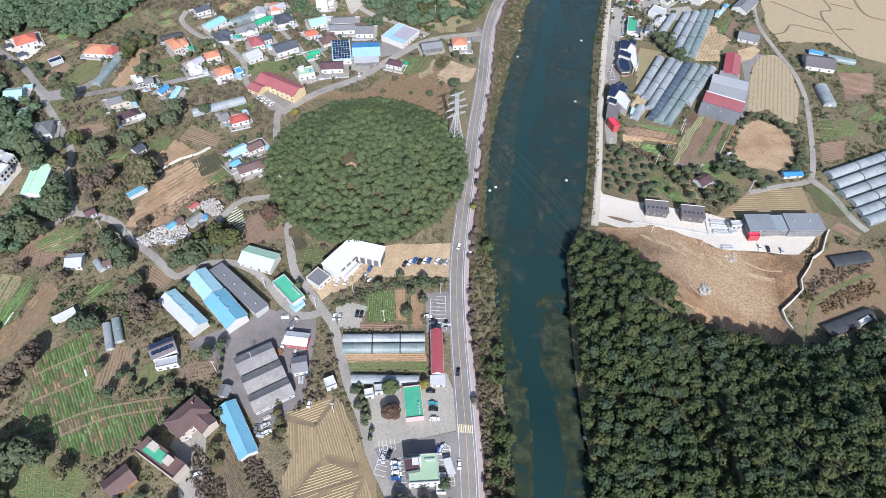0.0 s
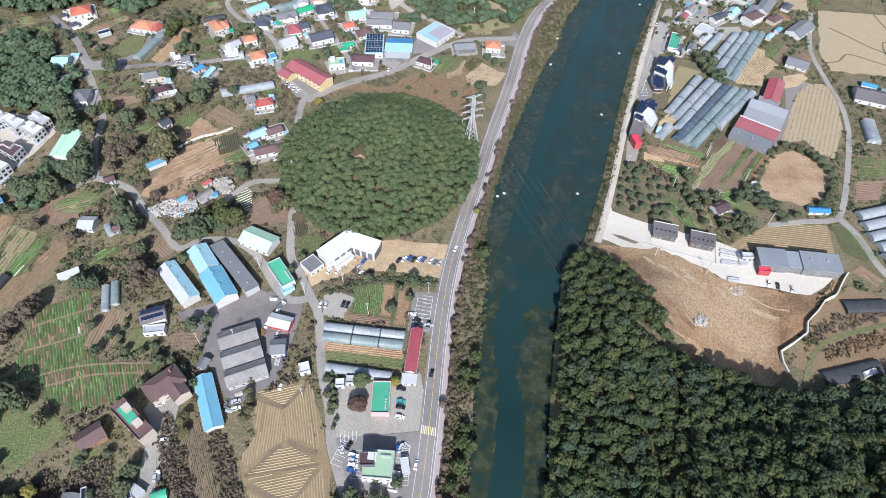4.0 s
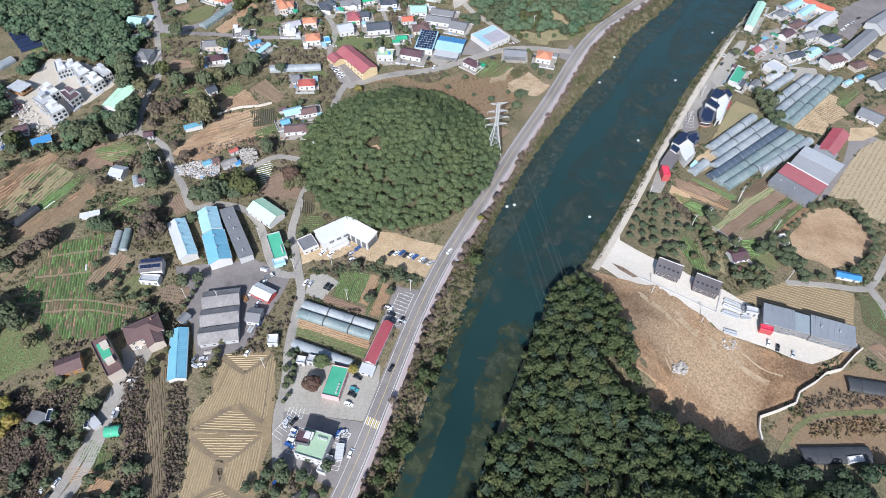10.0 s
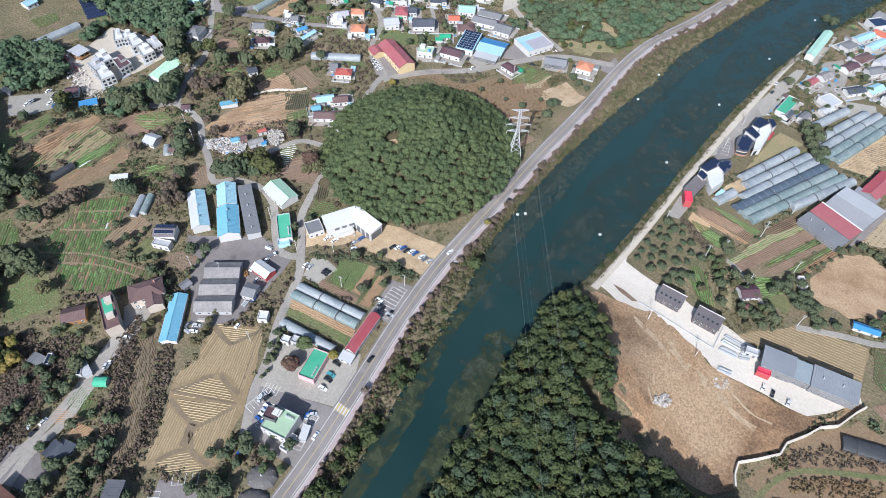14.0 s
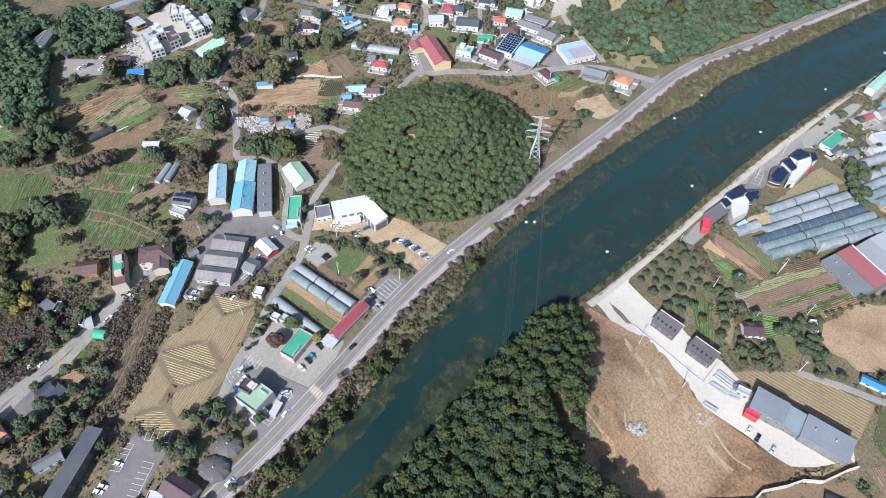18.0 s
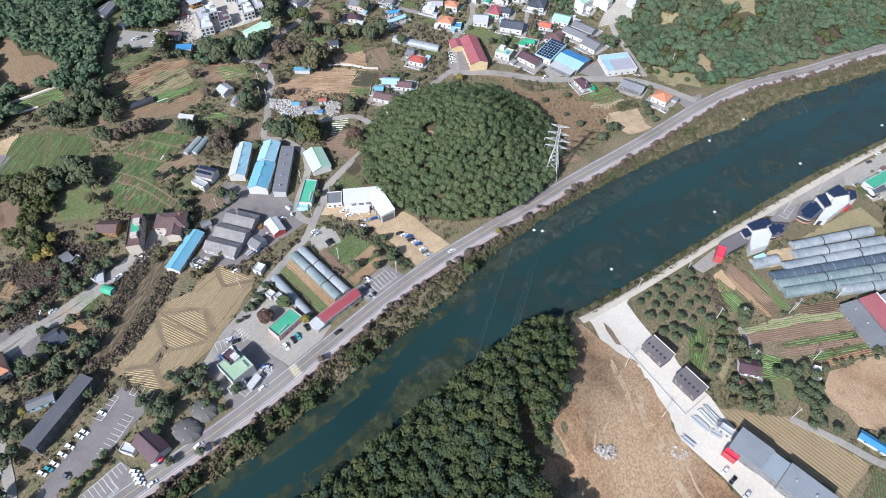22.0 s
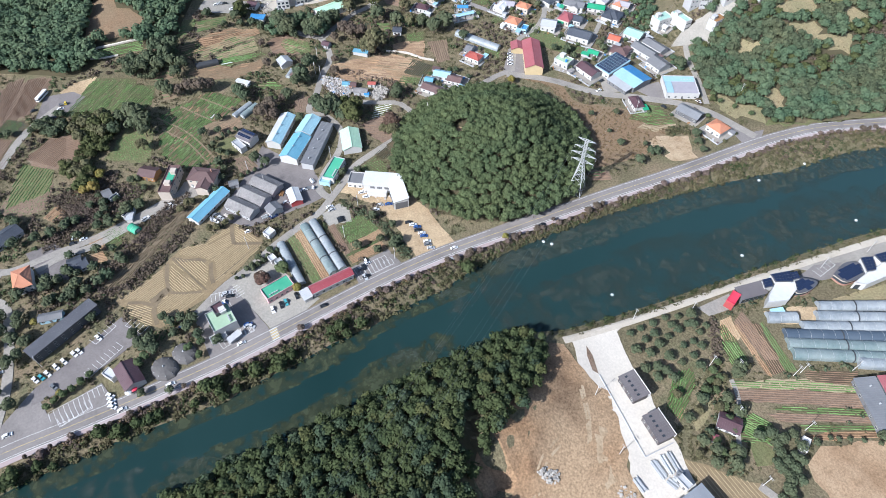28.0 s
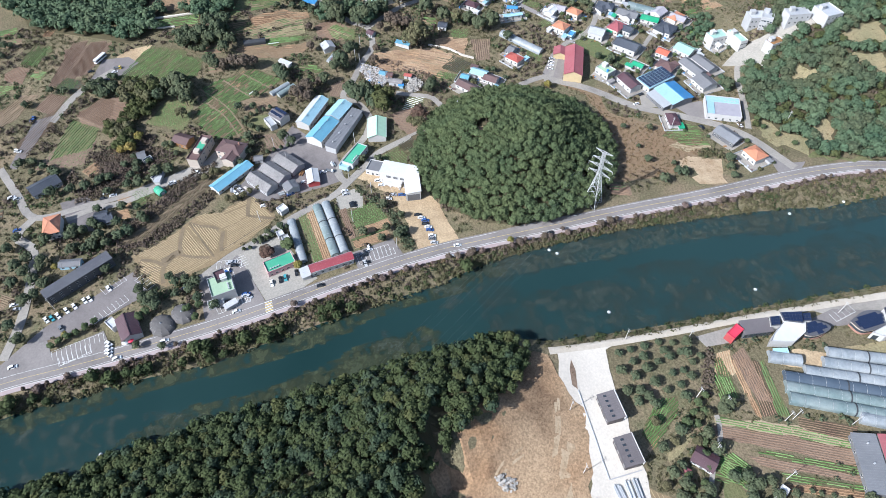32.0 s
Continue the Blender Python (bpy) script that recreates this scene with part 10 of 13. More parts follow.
tree(211.9, 219.6, 2.3, 4.8, 'leaf_pine', label='dark evergreen in a hedge round the bare plot')
tree(211.2, 211.1, 3, 6.3, 'leaf_pine', label='dark evergreen in a hedge round the bare plot')
tree(209.7, 203.8, 2.6, 5.4, 'leaf_pine', label='dark evergreen in a hedge round the bare plot')
tree(206.1, 195.9, 3, 6.2, 'leaf_pine', label='dark evergreen in a hedge round the bare plot')
tree(201.5, 189.7, 2.9, 6.1, 'leaf_pine', label='dark evergreen in a hedge round the bare plot')
tree(185, 177.4, 2.5, 5.3, 'leaf_pine', label='dark evergreen in a hedge round the bare plot')
tree(179.2, 175.1, 2.4, 5, 'leaf_pine', label='dark evergreen in a hedge round the bare plot')
tree(174.2, 176.3, 2.6, 5.5, 'leaf_pine', label='dark evergreen in a hedge round the bare plot')
tree(170.4, 180.3, 2.4, 5.1, 'leaf_pine', label='dark evergreen in a hedge round the bare plot')
tree(167.7, 184.6, 2.1, 4.4, 'leaf_pine', label='dark evergreen in a hedge round the bare plot')
tree(165.1, 189.4, 2.3, 4.8, 'leaf_pine', label='dark evergreen in a hedge round the bare plot')
tree(163.2, 194.8, 2.9, 6, 'leaf_pine', label='dark evergreen in a hedge round the bare plot')
tree(165, 202.8, 2, 4.1, 'leaf_pine', label='dark evergreen in a hedge round the bare plot')
tree(181.8, 236.8, 2, 4.1, 'leaf_pine', label='dark evergreen in a hedge round the bare plot')
tree(176.4, 231.6, 2.7, 5.6, 'leaf_pine', label='dark evergreen in a hedge round the bare plot')
tree(176.6, 171, 2.3, 4.7, 'leaf_pine', label='dark evergreen in a hedge round the bare plot')
tree(164.5, 179.6, 2.6, 5.3, 'leaf_pine', label='dark evergreen in a hedge round the bare plot')
tree(121.1, 197.9, 3.6, 7.8, 'leaf_pine', label='dark green tree by the farm plots')
tree(122.9, 194.7, 3.3, 7.2, 'leaf_pine', label='dark green tree by the farm plots')
tree(91.8, 193.8, 2.7, 5.9, 'leaf_pine', label='dark green tree by the farm plots')
tree(86.6, 197.3, 3, 6.5, 'leaf_pine', label='dark green tree by the farm plots')
tree(133.5, 334.1, 3.6, 7.8, 'leaf_pine', label='dark green tree by the farm plots')
tree(135.7, 325.7, 3.9, 8.5, 'leaf_pine', label='dark green tree by the farm plots')
tree(139.1, 318.9, 3.6, 7.8, 'leaf_pine', label='dark green tree by the farm plots')
tree(144.8, 308.6, 3.3, 7.2, 'leaf_pine', label='dark green tree by the farm plots')
tree(148.4, 304.4, 3.3, 7.2, 'leaf_pine', label='dark green tree by the farm plots')
tree(152.6, 303.2, 3, 6.5, 'leaf_pine', label='dark green tree by the farm plots')
tree(148.1, 339.7, 2.4, 5.2, 'leaf_pine', label='dark green tree by the farm plots')
tree(138, 181.3, 3.3, 7.2, 'leaf_pine', label='dark green tree by the farm plots')
tree(131.1, 181, 3, 6.5, 'leaf_pine', label='dark green tree by the farm plots')
tree(125.7, 170.4, 3, 6.5, 'leaf_pine', label='dark green tree by the farm plots')
tree(130.7, 158.9, 2.7, 5.9, 'leaf_pine', label='dark green tree by the farm plots')
tree(142.1, 157.2, 3, 6.5, 'leaf_pine', label='dark green tree by the farm plots')
tree(147.8, 160.1, 3, 6.5, 'leaf_pine', label='dark green tree by the farm plots')
tree(152, 155.7, 3, 6.5, 'leaf_pine', label='dark green tree by the farm plots')
tree(156.8, 162.9, 3.3, 7.2, 'leaf_pine', label='dark green tree by the farm plots')
tree(152.9, 167.8, 3, 6.5, 'leaf_pine', label='dark green tree by the farm plots')
tree(140.1, 162.6, 2.4, 5.2, 'leaf_pine', label='dark green tree by the farm plots')
tree(132.5, 175.2, 2.5, 5, 'leaf_bank', label='olive-green garden tree with a leafy crown')
tree(122.2, 187.6, 2.2, 4.4, 'leaf_bank', label='olive-green garden tree with a leafy crown')
tree(122.2, 200.9, 2.5, 5, 'leaf_bank', label='olive-green garden tree with a leafy crown')
tree(129.5, 165.6, 2.5, 5, 'leaf_bank', label='olive-green garden tree with a leafy crown')
tree(118.6, 161.8, 2.5, 5, 'leaf_bank', label='olive-green garden tree with a leafy crown')
tree(122.3, 183.1, 2.2, 4.4, 'leaf_bank', label='olive-green garden tree with a leafy crown')
tree(141, 160.2, 2.5, 5, 'leaf_bank', label='olive-green garden tree with a leafy crown')
tree(145.9, 152, 2.2, 4.4, 'leaf_bank', label='olive-green garden tree with a leafy crown')
tree(152.6, 165.7, 2.2, 4.4, 'leaf_bank', label='olive-green garden tree with a leafy crown')
tree(151.3, 181.6, 2.9, 6.1, 'leaf_pine', label='dark evergreen in a nursery grove')
tree(152.5, 187.1, 2.9, 6.1, 'leaf_pine', label='dark evergreen in a nursery grove')
tree(156.8, 189.7, 2.9, 6.1, 'leaf_pine', label='dark evergreen in a nursery grove')
tree(157.6, 195.9, 2.6, 5.5, 'leaf_pine', label='dark evergreen in a nursery grove')
tree(161, 184, 2.6, 5.5, 'leaf_pine', label='dark evergreen in a nursery grove')
tree(165.4, 184.5, 2.6, 5.5, 'leaf_pine', label='dark evergreen in a nursery grove')
tree(169.8, 185, 2.6, 5.5, 'leaf_pine', label='dark evergreen in a nursery grove')
tree(172.4, 179.1, 2.6, 5.5, 'leaf_pine', label='dark evergreen in a nursery grove')
tree(174.5, 183.5, 2.6, 5.5, 'leaf_pine', label='dark evergreen in a nursery grove')
tree(167.1, 179.5, 2.6, 5.5, 'leaf_pine', label='dark evergreen in a nursery grove')
tree(168.2, 190.1, 2.6, 5.5, 'leaf_pine', label='dark evergreen in a nursery grove')
tree(175.9, 175.6, 2.6, 5.5, 'leaf_pine', label='dark evergreen in a nursery grove')
tree(157.5, 185.7, 2.6, 5.5, 'leaf_pine', label='dark evergreen in a nursery grove')
tree(166.2, 210.6, 1.3, 2.4, 'leaf_pine', label='small round evergreen in a row')
tree(168.3, 213.6, 1.3, 2.4, 'leaf_pine', label='small round evergreen in a row')
tree(170.5, 218.2, 1.3, 2.4, 'leaf_pine', label='small round evergreen in a row')
tree(173.9, 223.2, 1.3, 2.4, 'leaf_pine', label='small round evergreen in a row')
tree(178.2, 228.9, 1.3, 2.4, 'leaf_pine', label='small round evergreen in a row')
wood(scatter([(117.1, 95.2), (121.7, 112.2), (134.7, 110.9), (141.3, 101.7), (133.4, 85.2)], 1.6, rng0, 0.9, 0.7), TUFT, M["leaf_brown"], "scrub", "dry weeds on the bare plot", rng0, (0.3, 0.6), category="bushes")
for k, yy in enumerate(np.arange(-118, 470, 5.2)):
    g = np.random.default_rng(k)
    yy += g.normal(0, 1.8)
    xx = float(np.interp(yy, ROAD_Y, ROAD_X)) + 7.9 + g.normal(0, 0.8)
    if noise.noise(Vector((yy * 0.05, 3.0, 1.0))) + g.normal(0, 0.2) > -0.22:
        tree(round(xx, 1), round(float(yy), 1), round(g.uniform(1.0, 2.5), 1), round(g.uniform(2.6, 4.8), 1), "leaf_mauve" if g.random() < 0.55 else "twig", "bare purplish cherry tree in a roadside row", 0, "cherry_tree")
# scrap yard, rocks and small structures
def heap(poly, n, size, material, name, label, rng, pile=1.2, category="heap"):
    g = Geo()
    p = scatter(poly, 1.0, rng)
    for i in rng.integers(0, len(p), n):
        s = size * rng.uniform(0.4, 1.5)
        x, y = p[i] + rng.normal(0, 0.4, 2)
        g.box(x, y, float(G(x, y)) + rng.uniform(-0.1, pile) - 0.1, s * rng.uniform(0.7, 1.6), s, s * rng.uniform(0.3, 0.9), rng.uniform(0, 3.1), rng.uniform(0.6, 1.0))
    return tagged(new(name, g.mesh(name, M[material])), label, category, kind="stuff")


yard_a, yard_b = [(-188.7, 94.4), (-181.7, 102.7), (-175.6, 108.1), (-165.9, 107.9), (-162, 101.7), (-170.3, 92.9), (-183.6, 90.7)], [(-164.6, 126.1), (-156.2, 131.1), (-150.4, 126.4), (-149.3, 119.3), (-157.5, 117.2)]
heap(yard_a, 900, 0.7, "rubbish", "scrap_heap", "sprawling heap of white scrap and rubble", rng0, 1.6)
heap(yard_a, 120, 0.9, "roof_light", "scrap_heap", "grey scrap sheets lying in a yard", rng0, 1.9)
heap(yard_a, 8, 0.9, "tarp_blue", "scrap_heap", "blue plastic scrap in a yard", rng0, 1.9)
heap(yard_b, 700, 0.7, "rock", "rubble_heap", "pile of grey rubble beside the lane", rng0, 1.8)
heap([(120.9, 87.1), (125.9, 91.3), (128.6, 89.2), (125.3, 83.4), (121.2, 82.9)], 130, 0.9, "rock", "rock_pile", "small pile of pale rocks on bare soil", rng0, 0.8)
heap([(141.1, 113.8), (148.1, 116.6), (150.2, 111.8), (143.1, 108.7)], 60, 0.7, "rock", "rock_pile", "broken concrete pieces on bare soil", rng0, 0.3)
heap([(-194.9, 108.2), (-174.1, 132.4), (-163.4, 141.5), (-158, 135.1), (-177.5, 113.5), (-190.3, 104.7)], 120, 1.0, "soil", "soil_heap", "low dark heaps of earth on a field", rng0, 0.5)
heap([(-308.2, 82.6), (-306.3, 93.4), (-287.9, 88.3), (-277.3, 75.6), (-291.0, 76.2)], 150, 0.8, "rubbish", "scrap_heap", "building rubble on the villa site", rng0, 0.9)
heap([(-333.9, 94.7), (-331.7, 97.4), (-302.5, 89.8), (-300.4, 84.2)], 70, 0.7, "roof_scarlet", "scrap_heap", "rusty steel and timber offcuts on the villa site", rng0, 1.2)
heap([(-285.2, 80.1), (-270.8, 87.8), (-267.9, 77.3), (-276.1, 73.4)], 90, 0.6, "rock", "rubble_heap", "grey rubble beside the villas", rng0, 0.6)
heap([(-78.4, 85.2), (-62.5, 93.7), (-54.2, 91.2), (-60.8, 82.8), (-75.4, 77.7)], 60, 0.8, "rubbish", "scrap_heap", "building rubble beside the new building", rng0, 0.4)
building('gable', -173.2, 105.7, 57.5, 4.8, 3.4, 3, 'roof_blue', 'wall_blue', 'low blue shed in the scrap yard', name='shed', category='shed', per=0)
building('gable', -170.5, 109.6, 62.3, 4.5, 3.8, 3, 'roof_brown', 'wall_brick', 'low brown shed in the scrap yard', name='shed', category='shed', per=1)
building('gable', -161.9, 112.2, 59.4, 9.3, 4.8, 3.2, 'roof_asbestos', 'wall_grey', 'grey shed in the scrap yard', name='shed', category='shed', per=1)
building('gable', -165.8, 122.2, 59.8, 5, 3, 3, 'roof_scarlet', 'wall_white', 'small red-roofed hut with plain white walls', name='hut', category='hut', per=1)
building('gable', -157.8, 115, 65.3, 2.8, 2.5, 2.5, 'tarp_blue', 'wall_blue', 'hut under a blue tarpaulin', name='hut', category='hut', per=0)
building('shed', -200.6, 127.9, 50.3, 10.9, 3.1, 3, 'roof_blue', 'wall_white', 'long low blue-roofed animal shed', name='shed', category='shed', per=0, rise=0.5)
building('gable', -219.5, 108, 40.8, 5.2, 5.3, 2.6, 'roof_maroon', 'wall_grey', 'small house with a dark maroon roof', per=2)
building('gable', -213.2, 163.2, 59.4, 6.2, 6.9, 3, 'roof_navy', 'wall_white', 'farmhouse with a dark roof and a blue tarpaulin', per=2)
building('flat', -256.5, 138.5, 74.8, 6.5, 6.5, 3, 'roof_white', 'wall_white', 'white garage with plain white walls', name='garage', category='garage', per=1)
building('gable', -284.4, 71.8, 48.8, 7.3, 7.9, 3, 'roof_maroon', 'wall_white', 'hall with a dark maroon roof', name='hall', category='hall', per=3)
building('shed', -267, 70.4, 56.5, 10.5, 5.8, 3, 'roof_deep_blue', 'wall_white', 'shed under a blue tarpaulin roof', name='shed', category='shed', per=0, rise=0.4)
building('gable', -400.4, 120.1, 90.8, 8.6, 8.2, 3, 'roof_pale_blue', 'wall_white', 'farmhouse with a pale blue roof', per=2)
building('gable', -337.7, 43.6, 131.3, 17.6, 7.2, 3.3, 'roof_slate', 'wall_grey', 'house with a slate roof in the trees', per=2)
building('gable', -312.6, 46.9, 123.6, 7.8, 4.6, 2.6, 'roof_navy', 'wall_dark', 'dark-roofed pavilion with dark metal walls', name='pavilion', category='pavilion', per=0)
tunnel(-355.5, 87.6, -353.2, 126, 7, 3.4, 'film')
tunnel(-231.5, 14.1, -231.1, 30, 5, 3, 'film_black', label='small dark greenhouse tunnel', group='')
for x0, y0, n in [(-351.9, 144.4, 5)]:
    for k in range(n):
        rack = thing("solar_rack", "ground-mounted rack of dark solar panels", "solar panel", "solar racks", at=(x0 - k * 5.2, y0 + k * 2.4), rot=62)
        for i in range(9):
            part("solar_panel", Geo().box(i * 2.1 - 8.4, 0, 0, 2.0, 3.4, 0.06).mesh("solar_panel", M["solar"]), rack, m=pose(0, 0, 1.5, 22, 0, 0))
        for i in (-7, 0, 7):
            part("post", Geo().tube((i, 0, -0.2), (i, 0, 1.5), 0.06, 0.06, 6).mesh("post", M["steel"]), rack)
yard('pavement', 'gravel parking lot among trees', [(-309, 43.6), (-296.8, 61.5), (-291.7, 71.8), (-279.7, 58.5), (-284.4, 40.9), (-291.5, 31.6)], 'gravel', category='car park', lift=0.144)
# rooftop and roadside extras
building('flat', -22.2, -20.9, 103.7, 5.8, 6.3, 8.4, 'roof_maroon', 'wall_dark', 'roof pavilion with a dark red cover', name='pavilion', category='pavilion', per=0)
building('shed', -6.2, -18.3, 112, 6.6, 2.8, 2.7, 'roof_white', 'wall_grey', 'white awning over a terrace', name='awning', category='awning', per=0, rise=0.3)
building('flat', -9.3, -25.6, 94.9, 8.3, 4.2, 2.6, 'roof_white', 'wall_white', 'white kiosk with a yellow board', name='kiosk', category='kiosk', per=1)
building('shed', -14.5, 22.6, 7.3, 6.5, 4.5, 3, 'roof_light', 'wall_white', 'grey porch of the roadside restaurant', name='porch', category='porch', per=2, rise=0.4)
building('flat', -90.9, 60.6, -130.6, 6.5, 4.6, 2.6, 'roof_pale_blue', 'wall_blue', 'pale blue canopy beside the green-roofed building', name='canopy', category='canopy', per=0)
building('shed', -117.3, -52.1, 162.4, 11.7, 3.2, 2.8, 'roof_light', 'wall_white', 'long white shed beside the lane', name='shed', category='shed', per=0, rise=0.3)
building('flat', -134.7, -59, 122.6, 5.9, 2.3, 2.8, 'solar', 'wall_white', 'shed roofed with solar panels', name='shed', category='shed', per=0)
building('flat', -118.2, -53.4, 130.7, 8.4, 2.2, 2.8, 'solar', 'wall_white', 'shed roofed with solar panels', name='shed', category='shed', per=0)
tunnel(-107.7, -54.2, -102.1, -50.7, 5, 3, 'deck_green', label='short teal arched store', group='')
building('gable', -90.2, -82, 101.6, 4.4, 6.9, 2.6, 'roof_navy', 'wall_white', 'bungalow with a dark roof and white gable', per=2)
building('gable', -139.1, -62.4, 101.1, 4.5, 7.3, 3, 'roof_slate', 'wall_white', 'garden shed with plain white walls', name='shed', category='shed', per=0)
for x, y, r, h in [(-4.8, -53.8, 7.6, 3.2), (-9.1, -43.3, 7.0, 3.0)]:
    v, q = [], []
    n, m = 20, 6
    for j in range(m + 1):
        a = j / m * math.pi / 2
        for i in range(n):
            t = i / n * 2 * math.pi
            k = 1 + 0.03 * math.cos(t * 10)
            v.append((r * math.cos(a) * math.cos(t) * k, r * 0.85 * math.cos(a) * math.sin(t) * k, h * math.sin(a) - 0.2))
    for j in range(m):
        for i in range(n):
            q.append((j * n + i, j * n + (i + 1) % n, (j + 1) * n + (i + 1) % n, (j + 1) * n + i))
    dome = thing("dome_tent", "broad grey dome-shaped pavilion beside the road", "pavilion", "grey domes", at=(x, y), rot=30)
    part("cover", mesh_from("cover", v, np.array(q), M["dome_grey"]), dome)
    part("finial", Geo().tube((0, 0, h - 0.3), (0, 0, h + 0.5), 0.5, 0.2, 10).mesh("finial", M["roof_light"]), dome)
    ring = Geo()
    for i in range(10):
        t = i / 10 * 6.283
        part("rib", Geo().bar((r * 1.02 * math.cos(t), r * 0.87 * math.sin(t), 0), (r * 0.72 * math.cos(t), r * 0.61 * math.sin(t), h * 0.74), 0.12).mesh("rib", M["wall_grey"]), dome)
def umbrella(x, y, cloth):
    ob = thing("parasol", cloth + " parasol on a terrace", "parasol", "parasols", at=(x, y))
    part("pole", Geo().tube((0, 0, 0), (0, 0, 2.6), 0.04, 0.04, 6).mesh("pole", M["steel"]), ob)
    part("canopy", Geo().tube((0, 0, 2.1), (0, 0, 2.75), 1.7, 0.1, 8).mesh("canopy", M["roof_hotred" if cloth == "red" else "roof_white"]), ob)


umbrella(0.4, -68.9, "red")
umbrella(1.1, -71.6, "white")
# flats and houses in the north
building('flat', -134.3, 353.5, 92.8, 13.6, 9.1, 7.2, 'roof_mint', 'wall_white', 'four-storey white flats with a mint green roof', name='block_of_flats', category='flats', per=4, extra='hut')
building('flat', -124.3, 362.9, 93.6, 6.1, 16.2, 7.2, 'roof_mint', 'wall_white', 'four-storey white flats with a mint green roof', name='block_of_flats', category='flats', per=4, extra='hut')
building('flat', -132.5, 381.2, 77.2, 12.4, 9.8, 8, 'roof_light', 'wall_grey', 'new white block of flats with balconies', name='block_of_flats', category='flats', per=4, extra='hut')
building('flat', -126.6, 385.8, 48.7, 7.7, 11.4, 8, 'roof_light', 'wall_grey', 'new white block of flats with balconies', name='block_of_flats', category='flats', per=4, extra='hut')
building('flat', -116, 399.9, 79.3, 16.3, 9.2, 7.2, 'roof_light', 'wall_grey', 'block of flats under construction behind scaffolding', name='block_of_flats', category='flats', per=4, extra='hut')
building('flat', -106.4, 416.4, 92.4, 13.4, 14.8, 7.2, 'roof_light', 'wall_grey', 'block of flats under construction behind scaffolding', name='block_of_flats', category='flats', per=4, extra='hut')
building('flat', -104.3, 378.6, 98.3, 11.9, 7.1, 5.6, 'wood', 'wall_grey', 'timber-framed house under construction', name='block_of_flats', category='flats', per=4, extra='hut')
# village on the far east bank
building('gable', 119.3, 441.3, 83.2, 42, 6.3, 5.6, 'roof_mint', 'wall_white', 'white riverside inn with a mint green roof', per=3)
homestead(119.3, 441.3, 83.2, 49, 14.3, 'gravel', True, 51)
building('gable', 165.1, 481.8, -17.9, 26.9, 7.7, 4.4, 'roof_coral', 'wall_white', 'long hall with an orange-red roof', per=3)
homestead(165.1, 481.8, -17.9, 34.9, 13.7, 'gravel', True, 84)
building('gable', 147.1, 473.8, 60.3, 20.4, 6.4, 3.7, 'roof_pale_blue', 'wall_white', 'house with a pale blue roof', per=3)
homestead(147.1, 473.8, 60.3, 26.4, 13.4, 'gravel', True, 71)
building('gable', 157.5, 468.6, 64.6, 21.9, 6.2, 3.7, 'roof_pale_blue', 'wall_white', 'house with a pale blue roof', per=3)
homestead(157.5, 468.6, 64.6, 26.9, 14.2, 'gravel', True, 66)
building('gable', 170.2, 454.9, 65.8, 35.7, 9.1, 4.4, 'roof_light', 'wall_white', 'hall with a light roof', per=3)
homestead(170.2, 454.9, 65.8, 42.7, 16.1, 'gravel', False, 8)
building('hip', 139.2, 455, 60.4, 11.2, 7.8, 3.7, 'roof_slate', 'wall_white', 'house with a slate roof', per=3)
homestead(139.2, 455, 60.4, 18.2, 15.8, 'gravel', True, 13)
building('hip', 152.2, 442.9, 62.7, 15.9, 7.8, 3.7, 'roof_brown', 'wall_white', 'house with a brown roof', per=3)
homestead(152.2, 442.9, 62.7, 20.9, 14.8, 'gravel', True, 64)
building('gable', 145.7, 424.7, 62.3, 12.6, 7.1, 3.7, 'roof_maroon', 'wall_white', 'house with a maroon roof', per=3)
homestead(145.7, 424.7, 62.3, 18.6, 14.1, 'gravel', False, 14)
building('gable', 163.7, 431.6, 48.6, 17.6, 8, 3.7, 'roof_slate', 'wall_white', 'house with a slate roof', per=3)
homestead(163.7, 431.6, 48.6, 22.6, 16, 'gravel', True, 20)
building('flat', 117.6, 349.3, 80.5, 22.6, 7.7, 3.7, 'deck_green', 'wall_white', 'shop with a green roof terrace', per=3)
homestead(117.6, 349.3, 80.5, 28.6, 14.7, 'gravel', True, 81)
building('gable', 120, 341.3, 73.8, 8.6, 5.5, 3, 'roof_navy', 'wall_white', 'small dark-roofed shop with plain white walls', per=3)
homestead(120, 341.3, 73.8, 14.6, 12.5, 'gravel', False, 33)
building('gable', 125.5, 387.9, 68.7, 10.9, 4.9, 3.7, 'roof_school', 'wall_white', 'shop with a faded red roof', per=3)
homestead(125.5, 387.9, 68.7, 15.9, 12.9, 'gravel', True, 85)
building('gable', 154.1, 396.2, 45.9, 13.7, 7, 3.3, 'roof_navy', 'wall_white', 'house with a dark roof', per=3)
homestead(154.1, 396.2, 45.9, 21.7, 14, 'gravel', True, 34)
building('gable', 165.9, 406.3, 59.8, 14.2, 7.7, 3, 'roof_pale_blue', 'wall_white', 'house with a pale blue roof', per=3)
homestead(165.9, 406.3, 59.8, 20.2, 15.7, 'gravel', True, 43)
building('flat', 141.6, 373.5, 59.3, 11.8, 11.6, 3.3, 'roof_light', 'wall_white', 'white flat-roofed house with plain white walls', per=3)
homestead(141.6, 373.5, 59.3, 18.8, 19.6, 'gravel', False, 31)
building('gable', 180.4, 406.6, 64.8, 22, 8.2, 4.4, 'roof_grey', 'wall_white', 'hall with a grey roof', per=3)
homestead(180.4, 406.6, 64.8, 30, 14.2, 'gravel', True, 89)
building('flat', 154.1, 502.7, 45.7, 19.3, 11.9, 4.4, 'solar', 'wall_white', 'hall with a dark solar roof', per=3)
